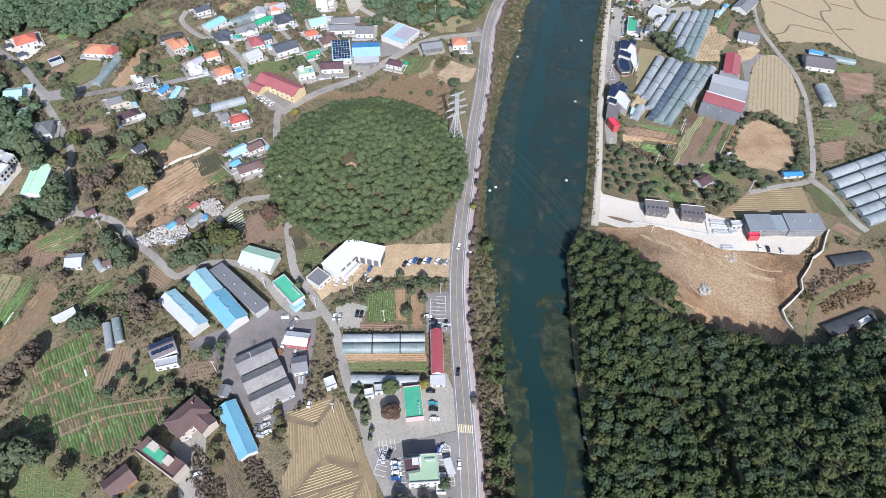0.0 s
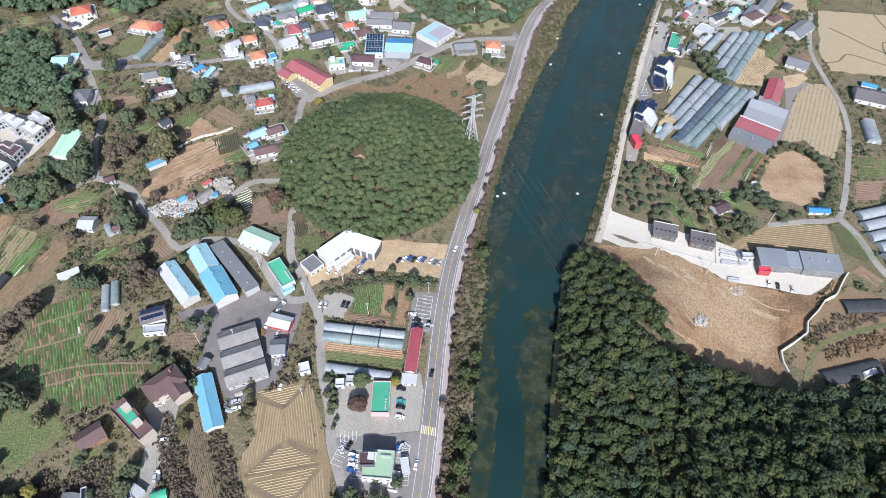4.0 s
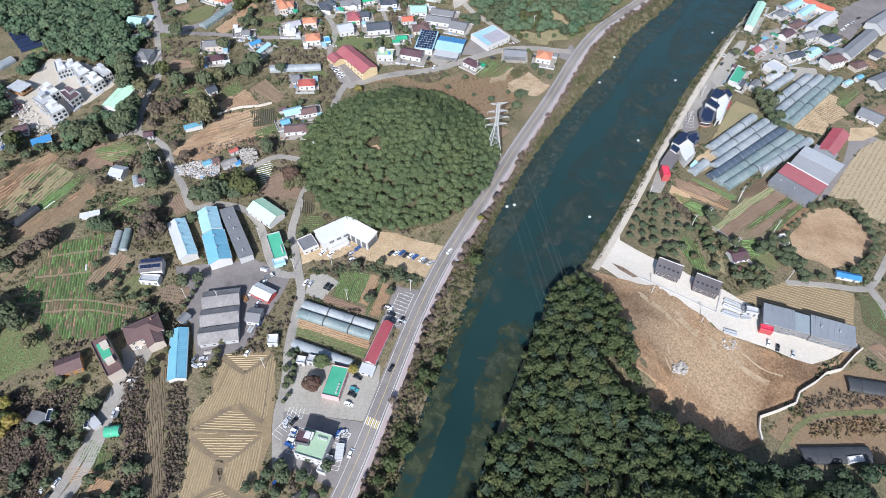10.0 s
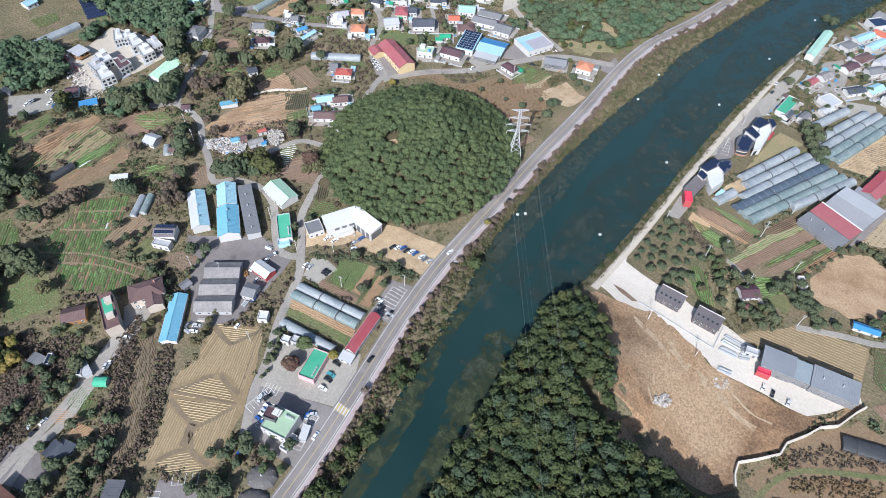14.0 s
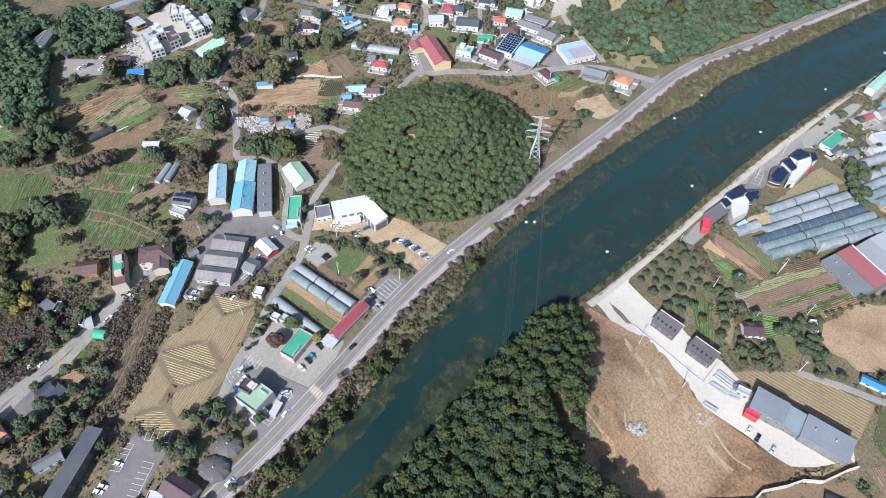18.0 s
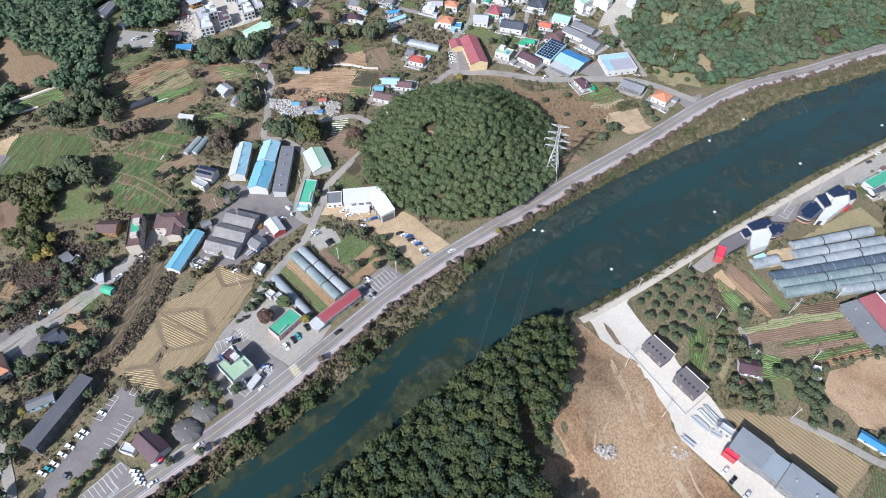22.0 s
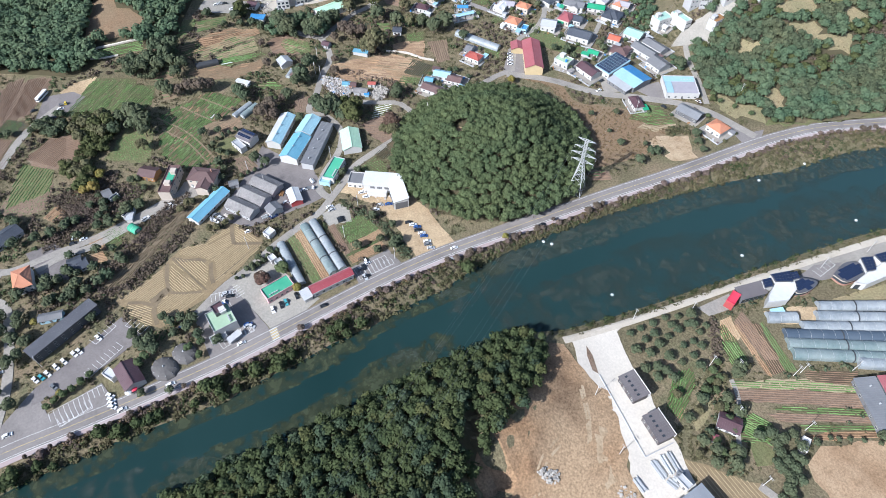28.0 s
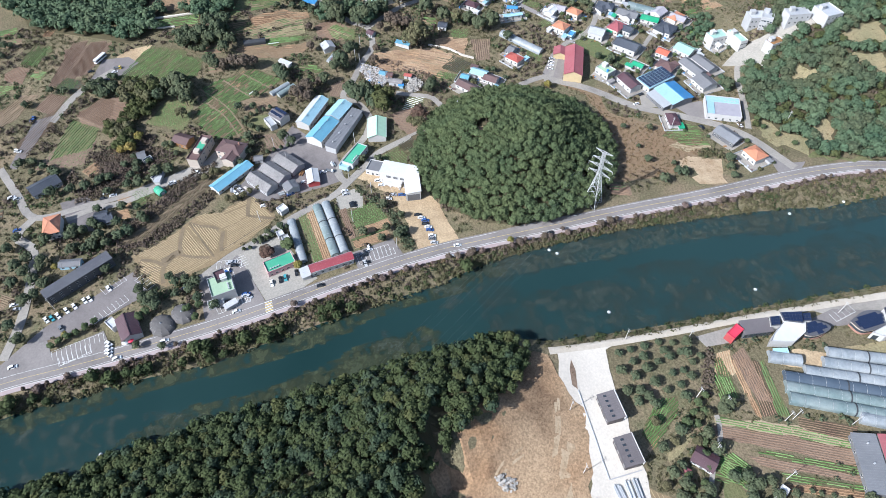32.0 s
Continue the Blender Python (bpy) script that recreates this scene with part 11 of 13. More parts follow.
homestead(154.1, 502.7, 45.7, 25.3, 17.9, 'gravel', True, 4)
building('gable', 130.6, 345.2, 73.3, 8.7, 5, 3, 'roof_slate', 'wall_white', 'small grey-roofed house with plain white walls', per=3)
homestead(130.6, 345.2, 73.3, 13.7, 11, 'gravel', False, 92)
building('gable', 142, 361.7, 58.9, 10.6, 5, 3, 'roof_light', 'wall_white', 'small pale-roofed house with plain white walls', per=3)
homestead(142, 361.7, 58.9, 17.6, 11, 'gravel', False, 48)
building('hip', 178.3, 434.6, 55.4, 14, 9.5, 3.7, 'roof_navy', 'wall_white', 'house with a dark roof', per=3)
homestead(178.3, 434.6, 55.4, 19, 15.5, 'gravel', True, 84)
building('gable', 132.6, 403, 62.1, 10.7, 6.6, 3.3, 'roof_asbestos', 'wall_white', 'house with an old grey roof', per=3)
homestead(132.6, 403, 62.1, 17.7, 14.6, 'gravel', False, 17)
building('gable', 157, 512.6, -18.9, 16.2, 14.2, 3.7, 'roof_slate', 'wall_white', 'long slate-roofed hall with plain white walls', per=3)
homestead(157, 512.6, -18.9, 24.2, 20.2, 'gravel', False, 82)
yard('pavement', 'gravel lot on the river bank', [(99.2, 341.8), (104.8, 373.1), (112.8, 403.4), (118.6, 405.4), (113.4, 362.3), (112.7, 338.8), (106.1, 333.2)], 'gravel', category='car park', lift=0.148)
yard('pavement', 'asphalt parking place of the cafe', [(92.7, 267.4), (90.9, 281.1), (96.4, 296.6), (101.9, 284.1), (99.3, 272.1)], 'asphalt', category='car park', lift=0.152)
yard('pavement', 'asphalt forecourt of the red cafe', [(84.1, 205), (84.5, 225.9), (92.7, 222.3), (90.9, 206.8)], 'lane', category='yard', lift=0.12)
yard('pavement', 'village yard of concrete', [(127.2, 404), (135.6, 426.7), (145.7, 415.6), (145.8, 390.8), (131.5, 381.7)], 'lane', category='yard', lift=0.124)
tree(112, 378.9, 3.4, 7, 'leaf_pine', label='dark green village tree with a leafy crown')
tree(116, 492.8, 4.4, 9.1, 'leaf_pine', label='dark green village tree with a leafy crown')
tree(122.1, 489.2, 4.4, 9.1, 'leaf_pine', label='dark green village tree with a leafy crown')
tree(171.8, 439.9, 4.4, 9.1, 'leaf_pine', label='dark green village tree with a leafy crown')
tree(120.9, 357.8, 2.7, 5.6, 'leaf_pine', label='dark green village tree with a leafy crown')
tree(157.9, 417.6, 2.7, 5.6, 'leaf_pine', label='dark green village tree with a leafy crown')
tree(143.5, 325.2, 4.4, 9.1, 'leaf_pine', label='dark green village tree with a leafy crown')
tree(142, 314.6, 4.1, 8.4, 'leaf_pine', label='dark green village tree with a leafy crown')
tree(149.8, 311.5, 4.1, 8.4, 'leaf_pine', label='dark green village tree with a leafy crown')
tree(140.3, 335.4, 3.4, 7, 'leaf_pine', label='dark green village tree with a leafy crown')
building('gable', -181.8, 332.7, 114.9, 10.1, 8.8, 3.3, 'roof_lilac', 'wall_white', 'house with a faded roof', per=3)
homestead(-181.8, 332.7, 114.9, 18.1, 15.8, 'gravel', False, 37)
building('hip', -172.6, 342.8, 114.2, 12.2, 7.4, 3.3, 'roof_orange', 'wall_white', 'house with an orange roof', per=3)
homestead(-172.6, 342.8, 114.2, 18.2, 13.4, 'gravel', True, 38)
building('hip', -162.2, 324.8, 118.7, 11, 8.9, 3.7, 'roof_navy', 'wall_white', 'white house with a dark roof', per=3)
homestead(-162.2, 324.8, 118.7, 18, 15.9, 'gravel', True, 40)
building('gable', -183.9, 308.1, 119.7, 11, 6.9, 3.7, 'roof_slate', 'wall_white', 'house with a slate roof', per=3)
homestead(-183.9, 308.1, 119.7, 17, 12.9, 'gravel', True, 53)
building('hip', -198, 292.7, 103.7, 12.3, 7.5, 3.7, 'roof_navy', 'wall_white', 'white house with a dark roof', per=3)
homestead(-198, 292.7, 103.7, 19.3, 15.5, 'gravel', False, 96)
building('gable', -206.7, 251, 123.7, 10.4, 6.5, 3.3, 'roof_white', 'wall_white', 'white-roofed house with plain white walls', per=3)
homestead(-206.7, 251, 123.7, 15.4, 14.5, 'gravel', True, 69)
building('flat', -300.9, 241.4, 45.8, 8.6, 5.5, 2.5, 'solar', 'wall_grey', 'low solar roof in a garden', name='shed', category='shed', per=0)
building('hip', -342.1, 254.2, 46.8, 3.7, 3.9, 3, 'roof_navy', 'wall_white', 'small dark pavilion in a garden', name='pavilion', category='pavilion', per=0)
building('hip', -327.5, 245.2, 53.4, 4.8, 4.7, 3, 'roof_navy', 'wall_white', 'small dark pavilion in a garden', name='pavilion', category='pavilion', per=0)
yard('pavement', 'pale paved garden of the red-roofed house', [(-350.5, 263.9), (-333.8, 273.8), (-320.1, 261.8), (-321.2, 248.8), (-324.9, 241.5), (-342.2, 253.6)], 'concrete', category='yard', lift=0.128)
# cars
car(-38.1, 93.3, 69.8, 'black', 'sedan')
car(-35.4, 94.7, 69.6, 'white', 'sedan')
car(-32.7, 96.2, 69.4, 'blue', 'sedan')
car(-30.1, 95.6, 69.2, 'black', 'sedan')
car(-27.3, 96.6, 69, 'white', 'sedan')
car(-24.8, 96.8, 68.8, 'blue', 'sedan')
car(-20.4, 96.8, 68.4, 'white', 'sedan')
car(-18.1, 96.2, 68.1, 'grey', 'sedan')
car(-15, 96.5, 67.9, 'silver', 'sedan')
car(-56.9, 88.5, 71.4, 'blue', 'sedan')
car(-73.2, 77.5, 72.6, 'white', 'sedan')
car(-68.7, 78.6, 72.2, 'white', 'sedan')
car(-56.3, 79.7, 71.1, 'white', 'sedan')
car(-58.4, 83.3, 71.4, 'silver', 'sedan')
car(-36.1, -15.4, 77.1, 'silver', 'sedan')
car(-33.2, -14.1, 76.7, 'black', 'sedan')
car(-30, -17.9, -1.9, 'white', 'sedan')
car(-29.5, -20.1, -1.9, 'silver', 'sedan')
car(-29, -22.3, -1.8, 'white', 'sedan')
car(-28.9, -24.5, -1.8, 'blue', 'sedan')
car(-17.5, 17.9, 1.1, 'black', 'sedan')
car(-15.9, 11.6, 1.2, 'teal', 'sedan')
car(-15.4, 8.8, 1.2, 'black', 'sedan')
car(-14.5, 3.9, 1.2, 'white', 'sedan')
car(-11.6, -10.1, 80.6, 'blue', 'sedan')
car(-67.8, 56.1, 88.1, 'silver', 'sedan')
car(-70.7, 55.8, 88.5, 'white', 'sedan')
car(-59.3, 58.5, 87.2, 'black', 'sedan')
car(-57, 58.4, 86.9, 'black', 'sedan')
car(-22.5, 59.8, 4.7, 'white', 'sedan')
car(-19.4, 57.3, 4.7, 'black', 'sedan')
car(-12.5, 55.5, 4.7, 'silver', 'sedan')
car(-91.3, -5, 30.6, 'silver', 'sedan')
car(-89.9, -8.4, 30.4, 'white', 'sedan')
car(-115.3, -29.6, 30.1, 'white', 'sedan')
car(-125.1, -13.9, 31.8, 'white', 'sedan')
car(-26.7, -111.8, 30.2, 'white', 'sedan')
car(-27, -109, 30, 'teal', 'sedan')
car(-27.6, -106.1, 29.8, 'white', 'sedan')
car(-29.7, -102, 29.5, 'white', 'sedan')
car(-31.3, -98.2, 29.2, 'white', 'sedan')
car(-33.4, -93.2, 28.9, 'white', 'sedan')
car(-33.9, -90.7, 28.7, 'white', 'sedan')
car(-37.8, -81, 28, 'white', 'sedan')
car(-18.8, -104, 30, 'grey', 'sedan')
car(-1.9, -80, 44.8, 'white', 'sedan')
car(0.4, -79.8, 44.9, 'white', 'sedan')
car(2.6, -79.9, 45, 'white', 'sedan')
car(4.6, -79.9, 45, 'white', 'sedan')
car(-9.8, -8.9, 42.5, 'silver', 'sedan')
car(-233.5, -94, 97.3, 'black', 'sedan')
car(-224.7, -79.5, 96.9, 'black', 'sedan')
car(-221.5, -83.5, 97.1, 'black', 'sedan')
car(-227.9, -77.9, 96.7, 'white', 'sedan')
car(-244.2, -87.2, 143.9, 'white', 'bus')
car(-231.3, -75.6, 82.1, 'yellow', 'truck')
car(-195.6, -131.5, 155.8, 'blue', 'truck')
car(-168.2, -139.1, 64.4, 'white', 'van')
car(-113.9, -84.3, 96.5, 'white', 'sedan')
car(-127.6, -139.8, 97.1, 'white', 'sedan')
car(-125.5, -136.4, 97, 'silver', 'sedan')
car(-98.1, -133.6, 96.2, 'blue', 'sedan')
car(-42, -128.9, 94, 'white', 'sedan')
car(-38.6, -127.7, 93.9, 'silver', 'sedan')
car(-2.4, -125.4, 92.5, 'white', 'sedan')
car(163.3, 122.5, -87.9, 'white', 'sedan')
car(167.9, 121.6, -88.4, 'black', 'sedan')
car(175.4, 121, -89.1, 'silver', 'sedan')
car(-289, 60.8, 85.4, 'white', 'sedan')
car(-284.3, 60.3, 84.5, 'white', 'sedan')
car(-285.6, 55.9, 85.3, 'white', 'sedan')
car(-293.7, 45.8, 88, 'white', 'sedan')
car(-294.8, 48.9, 88, 'silver', 'sedan')
car(-297.6, 63.2, 86.7, 'white', 'sedan')
car(-281.7, 56.4, 84.4, 'blue', 'sedan')
car(-294.1, 52.1, 87.5, 'black', 'sedan')
car(-110.8, -45.3, 114.6, 'silver', 'sedan')
car(-109.4, -44.8, 114.5, 'white', 'truck')
car(-110.5, -80.2, 91.9, 'white', 'sedan')
car(-109.7, -85.8, 91.8, 'black', 'sedan')
car(-25.1, -41.1, 82.8, 'blue', 'sedan')
car(-98.7, 286.9, 95.5, 'white', 'sedan')
car(-94.5, 287.8, 95.4, 'white', 'sedan')
car(-90.9, 265.5, 95.3, 'white', 'sedan')
car(-99.2, 273.8, 95.6, 'black', 'sedan')
car(-55.6, 295, 10.3, 'black', 'sedan')
car(-62.6, 324.7, 8, 'black', 'sedan')
car(-49.3, 320.2, 8.5, 'white', 'sedan')
car(-27.4, 310.5, 9.5, 'black', 'sedan')
car(-107.7, 326.4, 7.4, 'black', 'sedan')
car(-156.1, 230.4, 65.6, 'silver', 'sedan')
car(-152.7, 228.4, 65.4, 'white', 'sedan')
car(-149.2, 226.5, 65.3, 'white', 'sedan')
car(-145.8, 224.5, 65.1, 'white', 'sedan')
car(104.7, 363.9, 74.7, 'black', 'sedan')
car(104.7, 376.1, 74.9, 'white', 'sedan')
car(114.1, 357.9, 74.1, 'black', 'sedan')
car(-9, 108.5, 77.6, 'white', 'sedan')
car(-5, 29.2, 87.2, 'black', 'sedan')
car(-2.4, 103.3, 87, 'white', 'sedan')
car(-1.4, 162.4, 87.2, 'black', 'sedan')
car(5, -52.9, 92.7, 'white', 'sedan')
car(8.1, -76, 92.6, 'white', 'sedan')
# utility poles and lamps
utility_pole(113.2, 187.3, 10)
utility_pole(120.5, 196.9, 10)
utility_pole(135.6, 219.9, 10)
utility_pole(136, 223.9, 10)
utility_pole(146.4, 248, 10)
utility_pole(138.8, 180.1, 10)
utility_pole(74.8, 170, 10)
utility_pole(93.9, 282.9, 10)
utility_pole(97.3, 315.4, 10)
utility_pole(84.6, 199.7, 10)
utility_pole(168.5, 168.5, 10)
utility_pole(-33.2, -108.3, 10)
utility_pole(-105.3, 26.1, 10)
utility_pole(-44.7, 55.5, 10)
utility_pole(-61.4, 3.5, 10)
utility_pole(-122, 20.1, 10)
utility_pole(-63.3, 71.2, 10)
utility_pole(-208.1, 96.8, 10)
utility_pole(-194.3, 90.1, 10)
utility_pole(101.7, 127.1, 10)
utility_pole(129.7, 121, 10)
utility_pole(-118.4, 143.8, 10)
utility_pole(-81.3, 60.7, 10)
utility_pole(-16.9, 75.1, 10)
utility_pole(-110.9, 71, 10)
utility_pole(-188.8, 92.3, 10)
utility_pole(158.4, 203.9, 10)
utility_pole(-41.9, 350.4, 10)
utility_pole(-60.3, 274.5, 10)
car(-93.4, 37.8, 90, 'white', 'sedan')
car(-86.1, 33.7, 89.3, 'silver', 'sedan')
car(-86.2, 27.1, 89.3, 'black', 'sedan')
car(-91.2, 46.4, 89.8, 'white', 'sedan')
car(-73.6, 6.9, 88, 'white', 'sedan')
car(-95.1, -7.1, 90.1, 'grey', 'sedan')
car(-78.2, 23.5, 103.9, 'blue', 'truck')
car(-90.7, 50.5, 60.7, 'white', 'truck')
tree(-144.9, -47.5, 2.5, 5, 'leaf_pine', label='dark green tree in a walled garden')
tree(-144.3, -43.2, 2.2, 4.4, 'leaf_pine', label='dark green tree in a walled garden')
tree(-134.9, -40.9, 2.2, 4.4, 'leaf_pine', label='dark green tree in a walled garden')
tree(-122.8, -47.7, 2, 3.8, 'leaf_pine', label='dark green tree in a walled garden')
tree(-133.1, -58, 2.2, 4.4, 'leaf_pine', label='dark green tree in a walled garden')
tree(-117.3, -58.5, 2.2, 4.4, 'leaf_pine', label='dark green tree in a walled garden')
tree(-120.4, -65.4, 2.2, 4.4, 'leaf_pine', label='dark green tree in a walled garden')
tree(-61.1, -124.7, 3.7, 7.7, 'leaf_pine', label='dark green tree beside the lane')
tree(-50, -113.8, 3.4, 7, 'leaf_pine', label='dark green tree beside the lane')
tree(-43.4, -117.5, 3.4, 7, 'leaf_pine', label='dark green tree beside the lane')
tree(-66.7, -129.6, 3.7, 7.7, 'leaf_pine', label='dark green tree beside the lane')
tree(-55.1, -130, 3.4, 7, 'leaf_pine', label='dark green tree beside the lane')
tree(-16.2, -123, 3.4, 7, 'leaf_pine', label='dark green tree beside the lane')
tree(-26.5, -128.1, 3.4, 7, 'leaf_pine', label='dark green tree beside the lane')
tree(-71.6, -124.5, 3.4, 7, 'leaf_pine', label='dark green tree beside the lane')
tree(-63.2, -116.6, 3.1, 6.3, 'leaf_pine', label='dark green tree beside the lane')
tree(-81.6, -135.9, 3.4, 7, 'leaf_pine', label='dark green tree beside the lane')
tree(-89.1, -131, 3.1, 6.3, 'leaf_pine', label='dark green tree beside the lane')
tree(-8.2, -107.2, 2.1, 4, 'leaf_hill', label='clipped green tree along a car park')
tree(-10.1, -103.6, 2.1, 4, 'leaf_hill', label='clipped green tree along a car park')
tree(-11.5, -99.8, 2.3, 4.5, 'leaf_hill', label='clipped green tree along a car park')
tree(-12.8, -95.6, 2.1, 4, 'leaf_hill', label='clipped green tree along a car park')
tree(-14.7, -91.2, 2.3, 4.5, 'leaf_hill', label='clipped green tree along a car park')
tree(-17.2, -87, 2.1, 4, 'leaf_hill', label='clipped green tree along a car park')
tree(-12.3, -64.5, 2.9, 5.5, 'leaf_hill', label='clipped green tree along a car park')
tree(-15, -61, 2.6, 5, 'leaf_hill', label='clipped green tree along a car park')
tree(-10.3, -40.5, 2.6, 5, 'leaf_hill', label='clipped green tree along a car park')
tree(-3.8, -36.6, 2.3, 4.5, 'leaf_hill', label='clipped green tree along a car park')
tree(-11.1, -34.2, 2.3, 4.5, 'leaf_hill', label='clipped green tree along a car park')
tree(-50.2, 333, 2.3, 4.5, 'leaf_hill', label='small green tree on the verge')
tree(-41.9, 332.3, 2.1, 4, 'leaf_hill', label='small green tree on the verge')
tree(-32.8, 336.7, 2.1, 4, 'leaf_hill', label='small green tree on the verge')
tree(-22.1, 341.8, 2.1, 4, 'leaf_hill', label='small green tree on the verge')
tree(-9.7, 349.9, 2.3, 4.5, 'leaf_hill', label='small green tree on the verge')
tree(-6.3, 359.2, 2.3, 4.5, 'leaf_hill', label='small green tree on the verge')
tree(-2.3, 372.9, 2.6, 5, 'leaf_hill', label='small green tree on the verge')
tree(0.7, 385.4, 2.6, 5, 'leaf_hill', label='small green tree on the verge')
tree(4.8, 397, 2.3, 4.5, 'leaf_hill', label='small green tree on the verge')
car(-35.6, -16.2, 95.9, 'silver', 'sedan')
car(-29.7, -18.6, 95.4, 'blue', 'sedan')
car(-1.9, -16.2, 92.9, 'white', 'sedan')
car(-10.9, -10.4, 93.7, 'silver', 'sedan')
car(-20.9, 59.6, 94.1, 'white', 'sedan')
car(-12.7, 56.4, 93.5, 'black', 'sedan')
car(-18.9, 55.2, 94, 'grey', 'sedan')
car(-28.5, -21.9, 95.4, 'white', 'sedan')
building('gable', -342, 43.2, 114.6, 14.3, 6, 2.7, 'roof_slate', 'wall_grey', 'pavilion with a slate tiled roof in the wood', name='pavilion', category='pavilion', per=2)
building('gable', -313.6, 44.8, 116.3, 4.5, 3.6, 3, 'roof_navy', 'wall_grey', 'small dark pavilion on a walled lawn', name='pavilion', category='pavilion', per=0)
building('gable', 198.7, 433.7, 66.7, 48.5, 9.8, 4.4, 'roof_grey', 'wall_grey', 'long hall with a ribbed grey roof', per=4)
building('gable', 218.2, 479.8, 61, 35.3, 15.8, 4.4, 'roof_mid', 'wall_grey', 'wide hall with a pale grey roof', per=4)
building('gable', 217.8, 392.2, 53.1, 23.5, 12.7, 3.3, 'roof_grey', 'wall_white', 'farm hall with a grey roof', per=4)
building('hip', 181.5, 399.5, 45.5, 14.5, 9.4, 6.4, 'roof_brown', 'wall_white', 'three-storey white house with a brown roof', per=4)
building('hip', 199.4, 403.8, 48.9, 12.1, 7.5, 3.7, 'roof_brown', 'wall_cream', 'house with a brown hipped roof', per=4)
building('hip', 212.4, 427.2, 61.6, 10.9, 6.6, 3, 'roof_dark', 'wall_white', 'small house with a dark roof', per=4)
building('gable', 192.6, 376.6, 56.5, 7.1, 3.6, 3, 'roof_pale_blue', 'wall_white', 'small store with a pale blue roof', per=4)
building('gable', 200.3, 387.8, 56.5, 5.9, 3.3, 3, 'roof_blue', 'wall_white', 'small store with a blue roof', per=4)
car(190.8, 464.9, 55.5, 'white', 'sedan')
car(195, 471.7, 55.6, 'silver', 'sedan')
car(199.1, 481.3, 55.6, 'black', 'sedan')
car(187.6, 456.8, 55.5, 'white', 'sedan')
tree(178.8, 441.8, 4.2, 8.4, 'leaf_hill', label='green tree among the village houses')
tree(163, 402.4, 2.7, 5.4, 'leaf_hill', label='green tree among the village houses')
tree(167.3, 434.9, 2.7, 5.4, 'leaf_hill', label='green tree among the village houses')
tree(153.4, 394.3, 2.4, 4.8, 'leaf_hill', label='green tree among the village houses')
tree(143, 441.5, 2.7, 5.4, 'leaf_hill', label='green tree among the village houses')
tree(123.1, 382.6, 3, 6, 'leaf_hill', label='green tree among the village houses')
tree(141.8, 364.5, 2.4, 4.8, 'leaf_hill', label='green tree among the village houses')
tree(116.5, 185.6, 2.3, 4.5, 'leaf_hill', label='green garden tree near the cottage')
tree(113.8, 190.9, 2.1, 4, 'leaf_hill', label='green garden tree near the cottage')
tree(119.9, 181.3, 2.1, 4, 'leaf_hill', label='green garden tree near the cottage')
tree(121.1, 186.1, 2.3, 4.5, 'leaf_hill', label='green garden tree near the cottage')
tree(123.2, 175.4, 2.6, 5, 'leaf_hill', label='green garden tree near the cottage')
tree(125.2, 180.1, 2.1, 4, 'leaf_hill', label='green garden tree near the cottage')
tree(133.8, 178.2, 2.1, 4, 'leaf_hill', label='green garden tree near the cottage')
tree(144, 174, 2.1, 4, 'leaf_hill', label='green garden tree near the cottage')
tree(138.7, 175.3, 2.3, 4.5, 'leaf_hill', label='green garden tree near the cottage')
tree(149.8, 162, 2.3, 4.5, 'leaf_hill', label='green garden tree near the cottage')
tree(150, 168.4, 2.1, 4, 'leaf_hill', label='green garden tree near the cottage')
tree(154.3, 168.4, 2.1, 4, 'leaf_hill', label='green garden tree near the cottage')
tree(144.6, 163.4, 2.1, 4, 'leaf_hill', label='green garden tree near the cottage')
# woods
# Leaf litter toned darker than open ground, deepening the shade between the trees.
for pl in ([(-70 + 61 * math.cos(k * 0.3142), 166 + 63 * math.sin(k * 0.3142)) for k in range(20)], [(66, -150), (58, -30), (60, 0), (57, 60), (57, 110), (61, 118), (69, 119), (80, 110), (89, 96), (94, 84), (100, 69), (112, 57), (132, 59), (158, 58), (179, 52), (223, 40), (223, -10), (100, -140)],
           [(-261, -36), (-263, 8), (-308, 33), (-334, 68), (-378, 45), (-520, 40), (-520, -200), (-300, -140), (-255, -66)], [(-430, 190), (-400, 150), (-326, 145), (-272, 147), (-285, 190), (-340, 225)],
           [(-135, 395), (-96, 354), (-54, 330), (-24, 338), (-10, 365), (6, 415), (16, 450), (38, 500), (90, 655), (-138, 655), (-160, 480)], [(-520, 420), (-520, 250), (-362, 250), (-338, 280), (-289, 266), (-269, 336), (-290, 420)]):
    tagged(new("forest_floor", sheet(pl, 0.2, M["litter"], "forest_floor", 4.0)), "brown leaf litter under the trees, darkened for the shade there", "ground", kind="structure")
hp = scatter([(-140, 95), (0, 95), (0, 240), (-140, 240)], 3.1, rng0, 0.7)
rr = np.hypot((hp[:, 0] + 70) / 64, (hp[:, 1] - 166) / 66)
hp = hp[(rr < 0.98) & (np.hypot(hp[:, 0] + 76, hp[:, 1] - 146) > 5.5)]
wood(hp, OAK, M["leaf_hill"], "woodland", "dense green oak wood covering a round hill", rng0, (0.82, 1.2))
se = [(64, -150), (54, -30), (56, 0), (53, 60), (53, 110), (60, 121), (70, 122), (82, 112), (92, 98), (97, 85), (104, 70), (114, 51), (132, 50), (158, 46), (172, 43), (180, 50), (225, 42), (225, -38), (115, -40), (100, -62), (80, -125)]
se_pts = scatter(se, 3.7, rng0, 0.6)
se_pts = se_pts[(np.abs(se_pts[:, 1] - np.interp(se_pts[:, 0], [80, 88, 100, 110, 120], [70, 68, 62, 61, 64])) > 4.0) | (se_pts[:, 0] < 87)]
